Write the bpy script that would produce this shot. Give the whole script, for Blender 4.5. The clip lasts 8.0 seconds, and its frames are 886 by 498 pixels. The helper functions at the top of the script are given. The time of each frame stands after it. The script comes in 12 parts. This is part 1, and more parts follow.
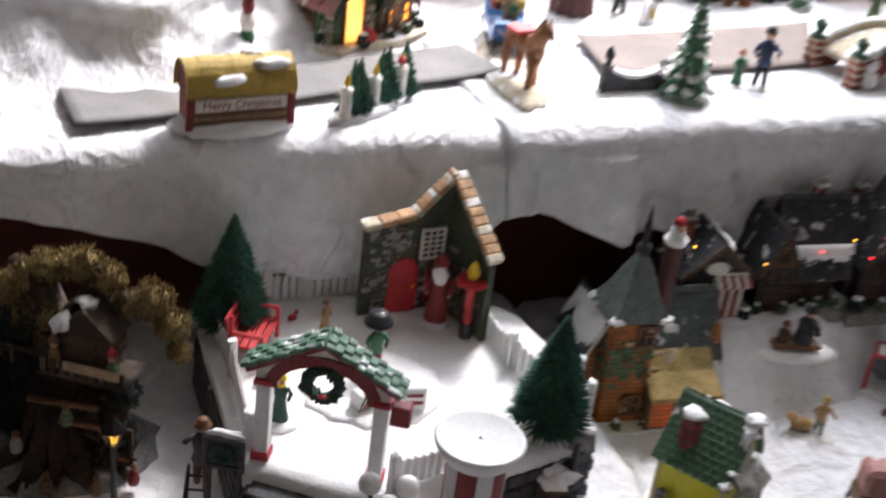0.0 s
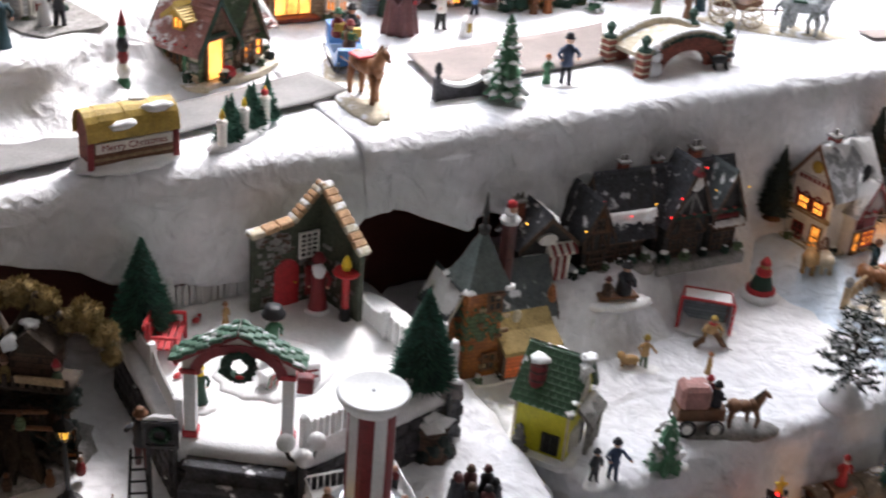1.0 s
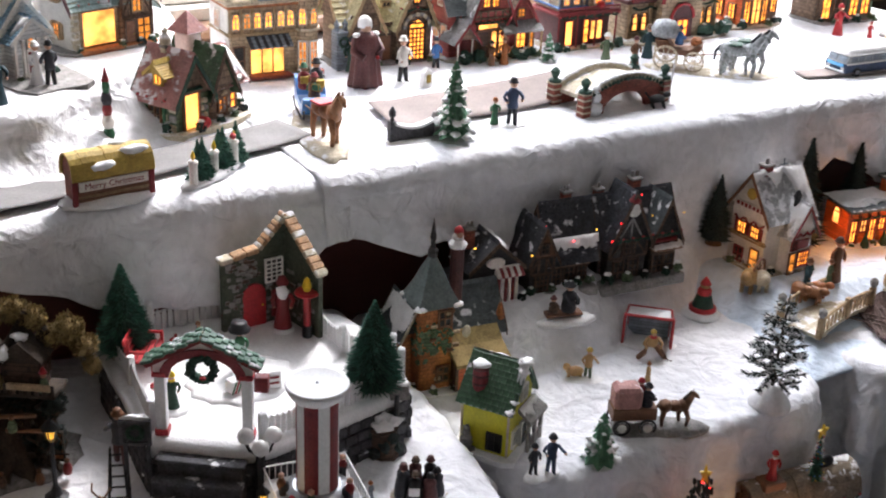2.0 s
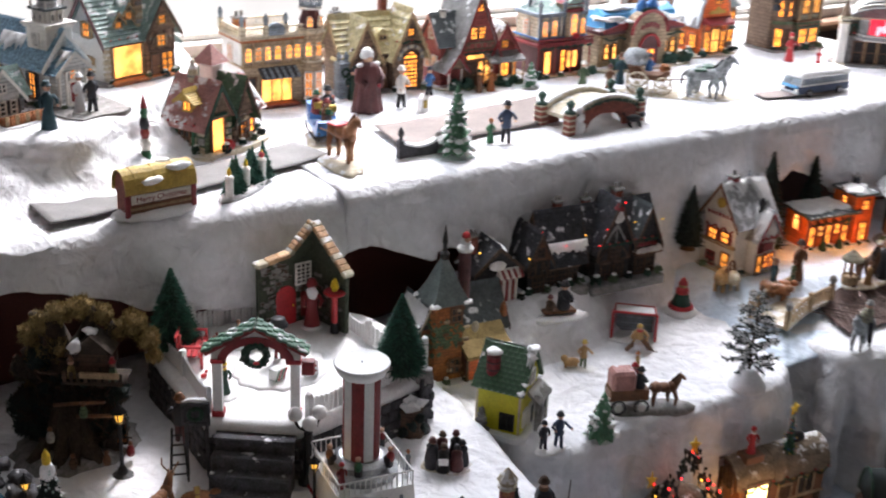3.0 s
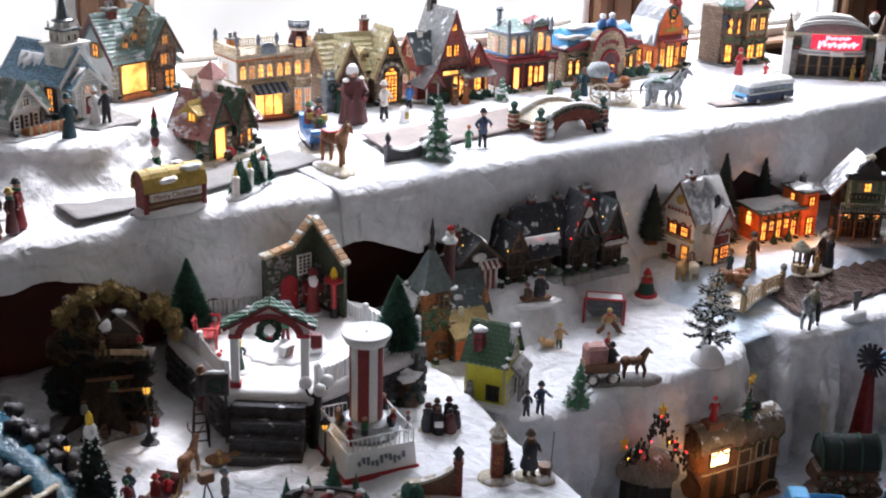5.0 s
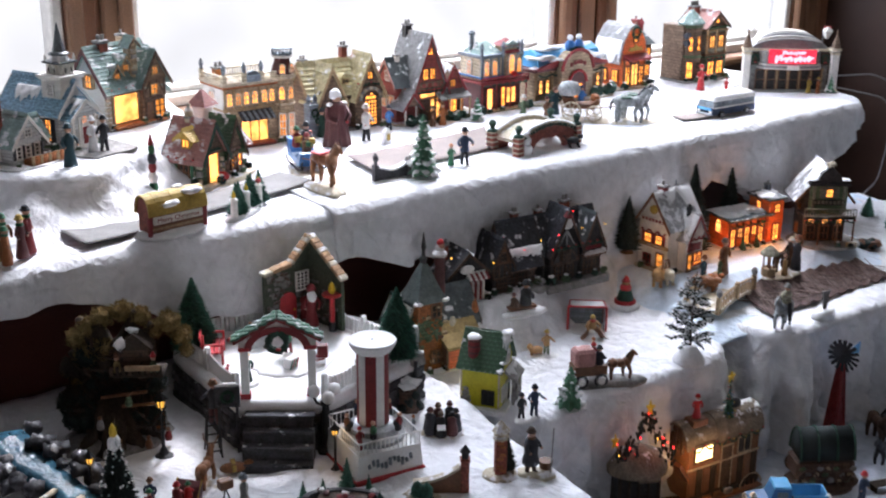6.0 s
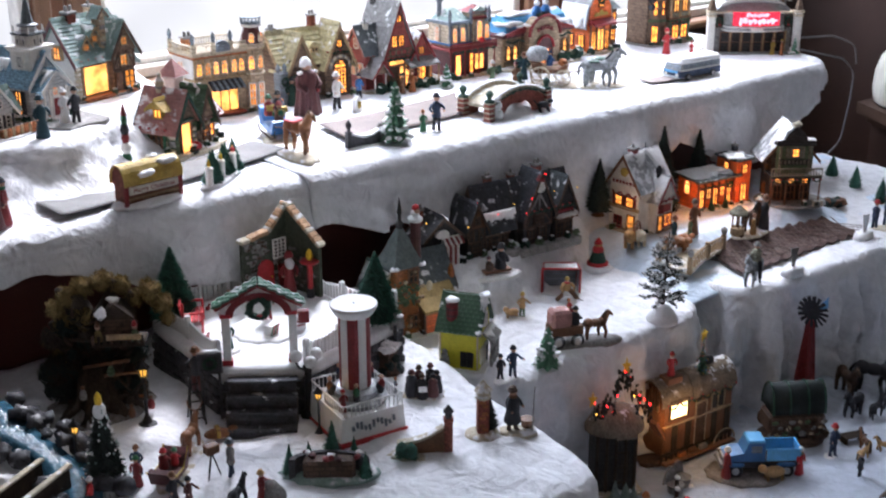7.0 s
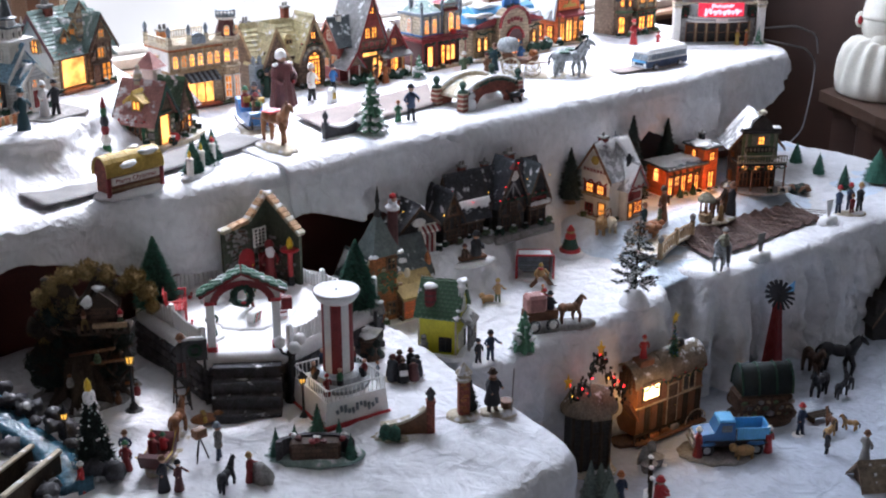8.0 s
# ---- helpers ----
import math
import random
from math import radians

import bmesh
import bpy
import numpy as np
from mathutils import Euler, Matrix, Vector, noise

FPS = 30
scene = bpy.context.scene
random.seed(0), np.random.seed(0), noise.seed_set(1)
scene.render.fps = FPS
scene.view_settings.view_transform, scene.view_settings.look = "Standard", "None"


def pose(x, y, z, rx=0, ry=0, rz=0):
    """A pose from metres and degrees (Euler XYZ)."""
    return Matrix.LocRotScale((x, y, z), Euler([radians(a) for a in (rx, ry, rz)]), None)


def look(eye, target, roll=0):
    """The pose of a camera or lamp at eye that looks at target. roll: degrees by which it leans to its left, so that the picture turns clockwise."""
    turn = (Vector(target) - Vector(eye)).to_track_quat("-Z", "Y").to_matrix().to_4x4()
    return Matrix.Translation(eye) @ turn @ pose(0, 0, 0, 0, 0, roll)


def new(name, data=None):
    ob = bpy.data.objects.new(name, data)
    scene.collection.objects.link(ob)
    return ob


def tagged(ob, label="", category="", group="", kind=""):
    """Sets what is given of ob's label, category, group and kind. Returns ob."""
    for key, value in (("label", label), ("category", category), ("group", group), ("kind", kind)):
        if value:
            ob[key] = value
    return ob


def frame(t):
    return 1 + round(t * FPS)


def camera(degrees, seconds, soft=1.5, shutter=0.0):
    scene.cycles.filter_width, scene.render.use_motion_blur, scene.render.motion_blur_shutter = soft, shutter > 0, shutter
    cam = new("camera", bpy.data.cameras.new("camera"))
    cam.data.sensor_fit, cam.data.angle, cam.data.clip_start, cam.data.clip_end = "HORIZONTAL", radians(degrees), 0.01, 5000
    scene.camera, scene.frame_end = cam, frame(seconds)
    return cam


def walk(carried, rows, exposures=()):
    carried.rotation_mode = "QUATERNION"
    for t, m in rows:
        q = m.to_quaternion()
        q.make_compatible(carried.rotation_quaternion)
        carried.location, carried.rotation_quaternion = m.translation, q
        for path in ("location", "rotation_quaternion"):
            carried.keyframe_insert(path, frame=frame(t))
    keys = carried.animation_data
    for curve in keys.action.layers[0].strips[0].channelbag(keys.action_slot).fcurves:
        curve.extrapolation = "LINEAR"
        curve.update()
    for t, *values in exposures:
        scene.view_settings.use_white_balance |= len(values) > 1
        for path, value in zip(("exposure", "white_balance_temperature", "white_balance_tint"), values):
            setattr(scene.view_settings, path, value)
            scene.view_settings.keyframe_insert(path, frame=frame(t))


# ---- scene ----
cam = camera(40.0, 8.0, soft=2.0, shutter=0.6)
PATH = [
    (0, pose(0.4172, 0.4909, 1.3073, 61.633, -6.693, -21.092)),
    (0.5, pose(0.3496, 0.4120, 1.3599, 63.730, -6.471, -26.677)),
    (1, pose(0.3283, 0.3619, 1.3784, 62.621, -4.516, -30.573)),
    (1.5, pose(0.3374, 0.2904, 1.3905, 65.148, -2.538, -31.032)),
    (1.7, pose(0.3362, 0.2580, 1.3909, 65.464, -2.517, -30.227)),
    (2.8, pose(0.2300, 0.1380, 1.3997, 68.139, -2.189, -31.213)),
    (3, pose(0.1924, 0.1286, 1.4044, 68.140, -2.149, -33.010)),
    (3.5, pose(0.1354, 0.1162, 1.4124, 69.660, -1.418, -35.412)),
    (4, pose(0.1070, 0.1009, 1.4066, 69.899, -1.199, -37.289)),
    (4.5, pose(0.1014, 0.0602, 1.4040, 69.911, -1.074, -36.376)),
    (4.7, pose(0.0993, 0.0419, 1.4002, 69.716, -1.701, -35.070)),
    (5.8, pose(0.0209, 0.0012, 1.4076, 71.335, -0.745, -36.948)),
    (6, pose(0.0088, -0.0033, 1.4045, 71.334, -0.511, -37.833)),
    (6.5, pose(-0.0062, -0.0074, 1.4031, 70.853, -0.000, -39.000)),
    (7, pose(-0.0138, -0.0027, 1.3975, 70.080, 0.025, -39.927)),
    (7.5, pose(-0.0257, -0.0039, 1.3960, 69.187, -0.176, -41.073)),
    (8, pose(-0.0476, -0.0150, 1.4016, 69.736, -0.041, -41.724)),
]
walk(cam, PATH, [(0, 0.34, 6500, 17), (4.5, 0.44, 6200, 17), (8, 0.36, 5850, 17)])

# ---- world, daylight through the windows ----
world = bpy.data.worlds.new("overcast_sky")
scene.world = world
world.use_nodes = True
wn = world.node_tree.nodes
sky = wn.new("ShaderNodeTexSky")
sky.sky_type = "NISHITA"
sky.sun_disc = False
sky.sun_elevation = radians(52)
sky.sun_rotation = radians(46)
world.node_tree.links.new(sky.outputs[0], wn["Background"].inputs[0])
wn["Background"].inputs[1].default_value = 0.12


def area(name, m, sx, sy, power, colour):
    d = bpy.data.lights.new(name, "AREA")
    d.shape, d.size, d.size_y, d.energy, d.color = "RECTANGLE", sx, sy, power, colour
    ob = new(name, d)
    ob.matrix_world = m
    return ob


sun = bpy.data.lights.new("sun", "SUN")
sun.energy, sun.angle, sun.color = 4.4, radians(13), (1.0, 0.98, 0.95)
sun_ob = new("sun", sun)
sun_ob.matrix_world = look((3.935, 3.9, 5.9), (1.1, 1.2, 0.9))

# openings of the back wall: x from, x to
WALL_Y = 1.80
SILL_Z = 0.985
HEAD_Z = 2.23
OPENINGS = [(0.30, 0.692), (0.796, 1.704), (1.856, 2.470)]
SILLS = (0.985, 0.985, 0.940)
for (a, b), watts in zip(OPENINGS, (0.6, 20, 9)):
    area("window_daylight", look(((a + b) / 2, WALL_Y + 0.17, 1.72), ((a + b) / 2, 0.7, 0.85)), b - a - 0.04, 1.22, watts, (0.88, 0.95, 1.0))


def bulb(name, at, power, colour, r=0.004):
    d = bpy.data.lights.new(name, "POINT")
    d.energy, d.color, d.shadow_soft_size = power, colour, r
    ob = new(name, d)
    ob.location = at
    return ob


# ---- materials ----
def mat(name, rgb, rough=0.6, var=0.18, scale=60.0, bump=0.15, metal=0.0, fine=400.0, spec=0.4, island=0.0, course=0.0, brick=0.0, snow=0.0):
    """Two scales of variation in colour, fine relief; course and brick: masonry or boards of that size; snow: a dusting on what faces up."""
    var = min(0.6, var * 1.35)
    m = bpy.data.materials.new(name)
    m.use_nodes = True
    nt = m.node_tree
    b = nt.nodes["Principled BSDF"]
    co = nt.nodes.new("ShaderNodeTexCoord")
    n1, n2 = nt.nodes.new("ShaderNodeTexNoise"), nt.nodes.new("ShaderNodeTexNoise")
    n1.inputs["Scale"].default_value, n1.inputs["Detail"].default_value = scale, 4
    n2.inputs["Scale"].default_value, n2.inputs["Detail"].default_value = fine, 3
    for n in (n1, n2):
        nt.links.new(co.outputs["Object"], n.inputs["Vector"])
    add = nt.nodes.new("ShaderNodeMath")
    add.operation = "ADD"
    nt.links.new(n1.outputs[0], add.inputs[0])
    nt.links.new(n2.outputs[0], add.inputs[1])
    last = add.outputs[0]
    if island:
        g = nt.nodes.new("ShaderNodeNewGeometry")
        mu = nt.nodes.new("ShaderNodeMath")
        mu.operation = "MULTIPLY_ADD"
        mu.inputs[1].default_value, mu.inputs[2].default_value = island, -island / 2
        nt.links.new(g.outputs["Random Per Island"], mu.inputs[0])
        a2 = nt.nodes.new("ShaderNodeMath")
        nt.links.new(last, a2.inputs[0])
        nt.links.new(mu.outputs[0], a2.inputs[1])
        last = a2.outputs[0]
    ramp = nt.nodes.new("ShaderNodeMapRange")
    ramp.inputs["From Min"].default_value, ramp.inputs["From Max"].default_value = 0.65, 1.35
    ramp.inputs["To Min"].default_value, ramp.inputs["To Max"].default_value = 1 - var, 1 + var
    nt.links.new(last, ramp.inputs["Value"])
    mix = nt.nodes.new("ShaderNodeVectorMath")
    mix.operation = "SCALE"
    mix.inputs[0].default_value = rgb
    nt.links.new(ramp.outputs[0], mix.inputs["Scale"])
    colour, relief = mix.outputs[0], add.outputs[0]
    if course:
        xyz, flat = nt.nodes.new("ShaderNodeSeparateXYZ"), nt.nodes.new("ShaderNodeCombineXYZ")
        along = nt.nodes.new("ShaderNodeMath")
        nt.links.new(co.outputs["Object"], xyz.inputs[0])
        nt.links.new(xyz.outputs["X"], along.inputs[0])
        nt.links.new(xyz.outputs["Y"], along.inputs[1])
        nt.links.new(along.outputs[0], flat.inputs["X"])
        nt.links.new(xyz.outputs["Z"], flat.inputs["Y"])
        br = nt.nodes.new("ShaderNodeTexBrick")
        for k, v in (("Scale", 1.0), ("Mortar Size", course * 0.10), ("Mortar Smooth", 0.3), ("Brick Width", brick or 1.0), ("Row Height", course)):
            br.inputs[k].default_value = v
        br.inputs["Color1"].default_value, br.inputs["Color2"].default_value, br.inputs["Mortar"].default_value = (1.12, 1.12, 1.12, 1), (0.80, 0.80, 0.80, 1), (0.5, 0.5, 0.5, 1)
        nt.links.new(flat.outputs[0], br.inputs["Vector"])
        mu = nt.nodes.new("ShaderNodeVectorMath")
        mu.operation = "MULTIPLY"
        nt.links.new(colour, mu.inputs[0])
        nt.links.new(br.outputs["Color"], mu.inputs[1])
        colour = mu.outputs[0]
        su = nt.nodes.new("ShaderNodeMath")
        su.operation = "SUBTRACT"
        nt.links.new(relief, su.inputs[0])
        nt.links.new(br.outputs["Fac"], su.inputs[1])
        relief = su.outputs[0]
    if snow:
        geo, sep = nt.nodes.new("ShaderNodeNewGeometry"), nt.nodes.new("ShaderNodeSeparateXYZ")
        nt.links.new(geo.outputs["Normal"], sep.inputs[0])
        n3 = nt.nodes.new("ShaderNodeTexNoise")
        n3.inputs["Scale"].default_value, n3.inputs["Detail"].default_value = 75, 5
        nt.links.new(co.outputs["Object"], n3.inputs["Vector"])
        up, lie, mask = nt.nodes.new("ShaderNodeMapRange"), nt.nodes.new("ShaderNodeMapRange"), nt.nodes.new("ShaderNodeMath")
        for r, v, lo, hi in ((up, sep.outputs["Z"], 0.2, 0.5), (lie, n3.outputs[0], 0.62 - snow * 0.3, 0.70 - snow * 0.3)):
            r.inputs["From Min"].default_value, r.inputs["From Max"].default_value = lo, hi
            nt.links.new(v, r.inputs["Value"])
        mask.operation = "MULTIPLY"
        nt.links.new(up.outputs[0], mask.inputs[0])
        nt.links.new(lie.outputs[0], mask.inputs[1])
        lay = nt.nodes.new("ShaderNodeMix")
        lay.data_type = "RGBA"
        nt.links.new(mask.outputs[0], lay.inputs["Factor"])
        nt.links.new(colour, lay.inputs[6])
        lay.inputs[7].default_value = (0.80, 0.80, 0.82, 1)
        colour = lay.outputs[2]
    nt.links.new(colour, b.inputs["Base Color"])
    b.inputs["Roughness"].default_value = rough
    b.inputs["Metallic"].default_value = metal
    b.inputs["Specular IOR Level"].default_value = spec
    if bump:
        bp = nt.nodes.new("ShaderNodeBump")
        bp.inputs["Strength"].default_value, bp.inputs["Distance"].default_value = bump, 0.0015
        nt.links.new(relief, bp.inputs["Height"])
        nt.links.new(bp.outputs[0], b.inputs["Normal"])
    return m


def glow(name, rgb, strength, var=0.5, scale=160.0):
    """A lit window, bulb or neon tube: uneven light."""
    m = bpy.data.materials.new(name)
    m.use_nodes = True
    nt = m.node_tree
    nt.nodes.remove(nt.nodes["Principled BSDF"])
    e = nt.nodes.new("ShaderNodeEmission")
    e.inputs[0].default_value = (*rgb, 1)
    co, n = nt.nodes.new("ShaderNodeTexCoord"), nt.nodes.new("ShaderNodeTexNoise")
    n.inputs["Scale"].default_value = scale
    nt.links.new(co.outputs["Object"], n.inputs["Vector"])
    r = nt.nodes.new("ShaderNodeMapRange")
    r.inputs["From Min"].default_value, r.inputs["From Max"].default_value = 0.3, 0.7
    r.inputs["To Min"].default_value, r.inputs["To Max"].default_value = strength * (1 - var), strength * (1 + var)
    nt.links.new(n.outputs[0], r.inputs["Value"])
    nt.links.new(r.outputs[0], e.inputs[1])
    nt.links.new(e.outputs[0], nt.nodes["Material Output"].inputs[0])
    return m


def cotton(name, rgb):
    """Thick cotton cloth: wrinkles, quilted lumps, fibres and faint grey mottling."""
    m = bpy.data.materials.new(name)
    m.use_nodes = True
    nt = m.node_tree
    b = nt.nodes["Principled BSDF"]
    co = nt.nodes.new("ShaderNodeTexCoord")
    hs = []
    for sc, det, dist in ((16, 3, 1.2), (70, 4, 0.6), (520, 3, 0.0)):
        n = nt.nodes.new("ShaderNodeTexNoise")
        n.inputs["Scale"].default_value, n.inputs["Detail"].default_value, n.inputs["Distortion"].default_value = sc, det, dist
        nt.links.new(co.outputs["Object"], n.inputs["Vector"])
        hs.append(n.outputs[0])
    ridge = nt.nodes.new("ShaderNodeTexNoise")
    ridge.inputs["Scale"].default_value, ridge.inputs["Detail"].default_value, ridge.inputs["Distortion"].default_value = 24, 2, 0.9
    nt.links.new(co.outputs["Object"], ridge.inputs["Vector"])
    off, fold = nt.nodes.new("ShaderNodeMath"), nt.nodes.new("ShaderNodeMath")
    off.operation, fold.operation = "SUBTRACT", "ABSOLUTE"
    off.inputs[1].default_value = 0.5
    nt.links.new(ridge.outputs[0], off.inputs[0])
    nt.links.new(off.outputs[0], fold.inputs[0])
    crease = nt.nodes.new("ShaderNodeBump")
    crease.invert = True
    crease.inputs["Strength"].default_value, crease.inputs["Distance"].default_value = 0.55, 0.016
    nt.links.new(fold.outputs[0], crease.inputs["Height"])
    prev = crease.outputs[0]
    for h, st, di in zip(hs, (0.6, 0.55, 0.35), (0.012, 0.005, 0.0012)):
        bp = nt.nodes.new("ShaderNodeBump")
        bp.inputs["Strength"].default_value, bp.inputs["Distance"].default_value = st, di
        nt.links.new(h, bp.inputs["Height"])
        if prev:
            nt.links.new(prev, bp.inputs["Normal"])
        prev = bp.outputs[0]
    nt.links.new(prev, b.inputs["Normal"])
    r = nt.nodes.new("ShaderNodeMapRange")
    r.inputs["From Min"].default_value, r.inputs["From Max"].default_value = 0.3, 0.7
    r.inputs["To Min"].default_value, r.inputs["To Max"].default_value = 0.90, 1.06
    nt.links.new(hs[1], r.inputs["Value"])
    v = nt.nodes.new("ShaderNodeVectorMath")
    v.operation = "SCALE"
    v.inputs[0].default_value = rgb
    nt.links.new(r.outputs[0], v.inputs["Scale"])
    nt.links.new(v.outputs[0], b.inputs["Base Color"])
    b.inputs["Roughness"].default_value, b.inputs["Specular IOR Level"].default_value = 0.95, 0.1
    return m


SNOW = cotton("cotton_snow_cloth", (0.77, 0.775, 0.80))
# White cloth again, with the lowest step's shade put into a grey colour.
SNOWSHADE = cotton("shade_grey_snow_cloth", (0.45, 0.49, 0.56))
# White cloth with the blue light around the far houses put into its colour.
SNOWBLUELIT = cotton("blue_lit_snow_cloth", (0.66, 0.75, 0.85))
UMBER = mat("umber_half_timber", (0.21, 0.14, 0.095), 0.7, 0.35, 90, 0.4, course=0.0062, brick=0.010)
CEILW = mat("tan_ceiling_boards", (0.74, 0.71, 0.65), 0.7, 0.2, 6, 0.1)
SNOWP = mat("snow_paint", (0.82, 0.82, 0.82), 0.7, 0.08, 90, 0.4)
WHITE = mat("white_plastic", (0.75, 0.75, 0.74), 0.45, 0.08, 50, 0.1)
RED = mat("red_paint", (0.42, 0.025, 0.03), 0.4, 0.25)
DRED = mat("dark_red_paint", (0.22, 0.022, 0.025), 0.5, 0.25)
MAROON = mat("maroon_paint", (0.10, 0.030, 0.030), 0.5, 0.3)
GREEN = mat("green_paint", (0.03, 0.13, 0.06), 0.5, 0.3)
LGREEN = mat("glazed_fir_green", (0.095, 0.24, 0.14), 0.5, 0.35, 90, 0.3, snow=0.10)
PANEL = mat("dark_red_panel_wood", (0.10, 0.024, 0.018), 0.5, 0.3, 7, 0.1)
TOWERSLATE = mat("grey_green_slate", (0.13, 0.155, 0.15), 0.6, 0.3, 110, 0.3)
DGREEN = mat("dark_green_paint", (0.015, 0.055, 0.035), 0.6, 0.35)
NEEDLE = mat("needle_green", (0.035, 0.115, 0.08), 0.75, 0.4, 120, 0, island=0.6)
PINE = mat("frosted_needles", (0.12, 0.15, 0.13), 0.8, 0.5, 120, 0, island=0.9)
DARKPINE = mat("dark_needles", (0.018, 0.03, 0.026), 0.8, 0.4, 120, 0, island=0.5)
MOSS = mat("yellow_moss", (0.23, 0.165, 0.068), 0.95, 0.45, 90, 0, island=0.6)
BARK = mat("dark_bark", (0.05, 0.035, 0.024), 0.9, 0.4, 70, 0.6)
PALEWALL = mat("tan_room_wall", (0.50, 0.46, 0.40), 0.85, 0.08, 6, 0.1)
WOOD = mat("stained_window_wood", (0.16, 0.065, 0.03), 0.45, 0.3, 9, 0.1)
STANDW = mat("dull_brown_stand_wood", (0.055, 0.029, 0.018), 0.5, 0.3, 8, 0.1)
DWOOD = mat("dark_panel_wood", (0.036, 0.017, 0.012), 0.5, 0.35, 7, 0.1)
OAK = mat("golden_oak", (0.23, 0.12, 0.065), 0.45, 0.25, 9, 0.1)
PLASTER = mat("room_plaster", (0.62, 0.60, 0.56), 0.9, 0.05, 5, 0.1)
CREAM = mat("cream_wall", (0.64, 0.55, 0.40), 0.6, 0.2, course=0.0060, brick=0.012)
TAN = mat("tan_stone", (0.46, 0.35, 0.23), 0.7, 0.3, 90, 0.4, course=0.0050, brick=0.010)
OAKSTONE = mat("sandstone_balusters", (0.36, 0.25, 0.14), 0.7, 0.3, 120, 0.3)
STONE = mat("grey_stone", (0.24, 0.23, 0.22), 0.8, 0.35, 110, 0.5)
DARKROOF = mat("black_snow_dusted_shingle", (0.055, 0.058, 0.068), 0.7, 0.55, 140, 0.5, island=0.5, snow=0.10)
MATRIB = mat("brown_basket_weave", (0.15, 0.105, 0.09), 0.8, 0.4, 200, 0.5)
DSTONE = mat("dark_stone", (0.062, 0.062, 0.068), 0.75, 0.45, 110, 0.5, snow=0.05)
BRICK = mat("red_brick", (0.27, 0.075, 0.05), 0.75, 0.3, 160, 0.4, course=0.0034, brick=0.008)
ORANGE = mat("orange_clay", (0.40, 0.135, 0.042), 0.6, 0.35, 60, 0.3, course=0.0042, brick=0.009)
# Raised orange: the glow of the station's walls is put into this colour.
ORANGEW = mat("orange_wall", (0.74, 0.15, 0.035), 0.5, 0.25, course=0.0044)
YELLOW = mat("mustard_yellow", (0.55, 0.50, 0.02), 0.5, 0.15)
GOLD = mat("ochre_roof", (0.44, 0.30, 0.06), 0.6, 0.25, 80, 0.3)
THATCH = mat("straw_roof", (0.50, 0.44, 0.26), 0.8, 0.3, 120, 0.5, snow=0.1)
GREYROOF = mat("grey_shingle", (0.27, 0.265, 0.265), 0.75, 0.3, 110, 0.4, island=0.4, snow=0.12)
PALEROOF = mat("snowy_pale_shingle", (0.40, 0.40, 0.41), 0.75, 0.3, 110, 0.4, island=0.4, snow=0.42)
SLATE = mat("slate_roof", (0.08, 0.095, 0.10), 0.6, 0.35, 110, 0.4, island=0.5, snow=0.14)
MINT = mat("frosted_mint_shingle", (0.065, 0.155, 0.10), 0.5, 0.35, 140, 0.3, island=0.5, snow=0.30)
GREENROOF = mat("green_shingle", (0.045, 0.11, 0.055), 0.55, 0.35, 90, 0.3, island=0.5, snow=0.12)
TEALROOF = mat("weathered_teal_roof", (0.25, 0.35, 0.32), 0.65, 0.3, 80, 0.4, island=0.4, snow=0.22)
BLUEROOF = mat("light_blue_roof", (0.24, 0.40, 0.52), 0.6, 0.5, 260, 0.5, island=0.4)
TANROOF = mat("tan_shingle", (0.42, 0.25, 0.13), 0.6, 0.3, 100, 0.4, island=0.5)
ROSE = mat("rose_roof", (0.38, 0.18, 0.16), 0.6, 0.25, 90, 0.4, island=0.4, snow=0.2)
PINKRED = mat("barn_red", (0.36, 0.085, 0.075), 0.6, 0.25, 90, 0.3, course=0.0036)
HOUSEWHITE = mat("house_white", (0.74, 0.71, 0.66), 0.55, 0.14, 70, 0.2)
HUTGREEN = mat("mottled_hut_green", (0.060, 0.072, 0.048), 0.7, 0.4, 110, 0.4)
OLIVE = mat("olive_stucco", (0.24, 0.23, 0.165), 0.65, 0.25, 90, 0.3, course=0.0052, brick=0.011)
CHURCHW = mat("church_pale_wall", (0.60, 0.61, 0.60), 0.6, 0.15, 80, 0.2, course=0.0042)
BLUEGREY = mat("blue_grey_wall", (0.22, 0.26, 0.30), 0.6, 0.25, 90, 0.3, course=0.0040)
GREENWALL = mat("olive_green_wall", (0.10, 0.15, 0.08), 0.6, 0.3, 90, 0.3, course=0.0045)
BROWNWALL = mat("brown_wall", (0.10, 0.06, 0.04), 0.7, 0.35, 90, 0.4, course=0.0050, brick=0.011)
DARKWALL = mat("near_black_wall", (0.042, 0.038, 0.037), 0.7, 0.4, 90, 0.4, course=0.0050, brick=0.010)
BLACK = mat("black_paint", (0.014, 0.014, 0.016), 0.45, 0.3)
CHARCOAL = mat("charcoal_coat", (0.03, 0.032, 0.04), 0.6, 0.35)
NAVY = mat("navy_coat", (0.03, 0.05, 0.10), 0.6, 0.3)
BLUE = mat("blue_enamel", (0.05, 0.17, 0.42), 0.3, 0.2)
SKYBLUE = mat("sky_blue_plastic", (0.12, 0.42, 0.75), 0.4, 0.12)
TEALBLACK = mat("black_teal_canvas", (0.010, 0.017, 0.017), 0.75, 0.4)
TEAL = mat("teal_dress", (0.018, 0.058, 0.075), 0.6, 0.3)
BROWN = mat("brown_glaze", (0.17, 0.075, 0.035), 0.45, 0.3)
CHEST = mat("chestnut_coat", (0.26, 0.11, 0.045), 0.5, 0.3)
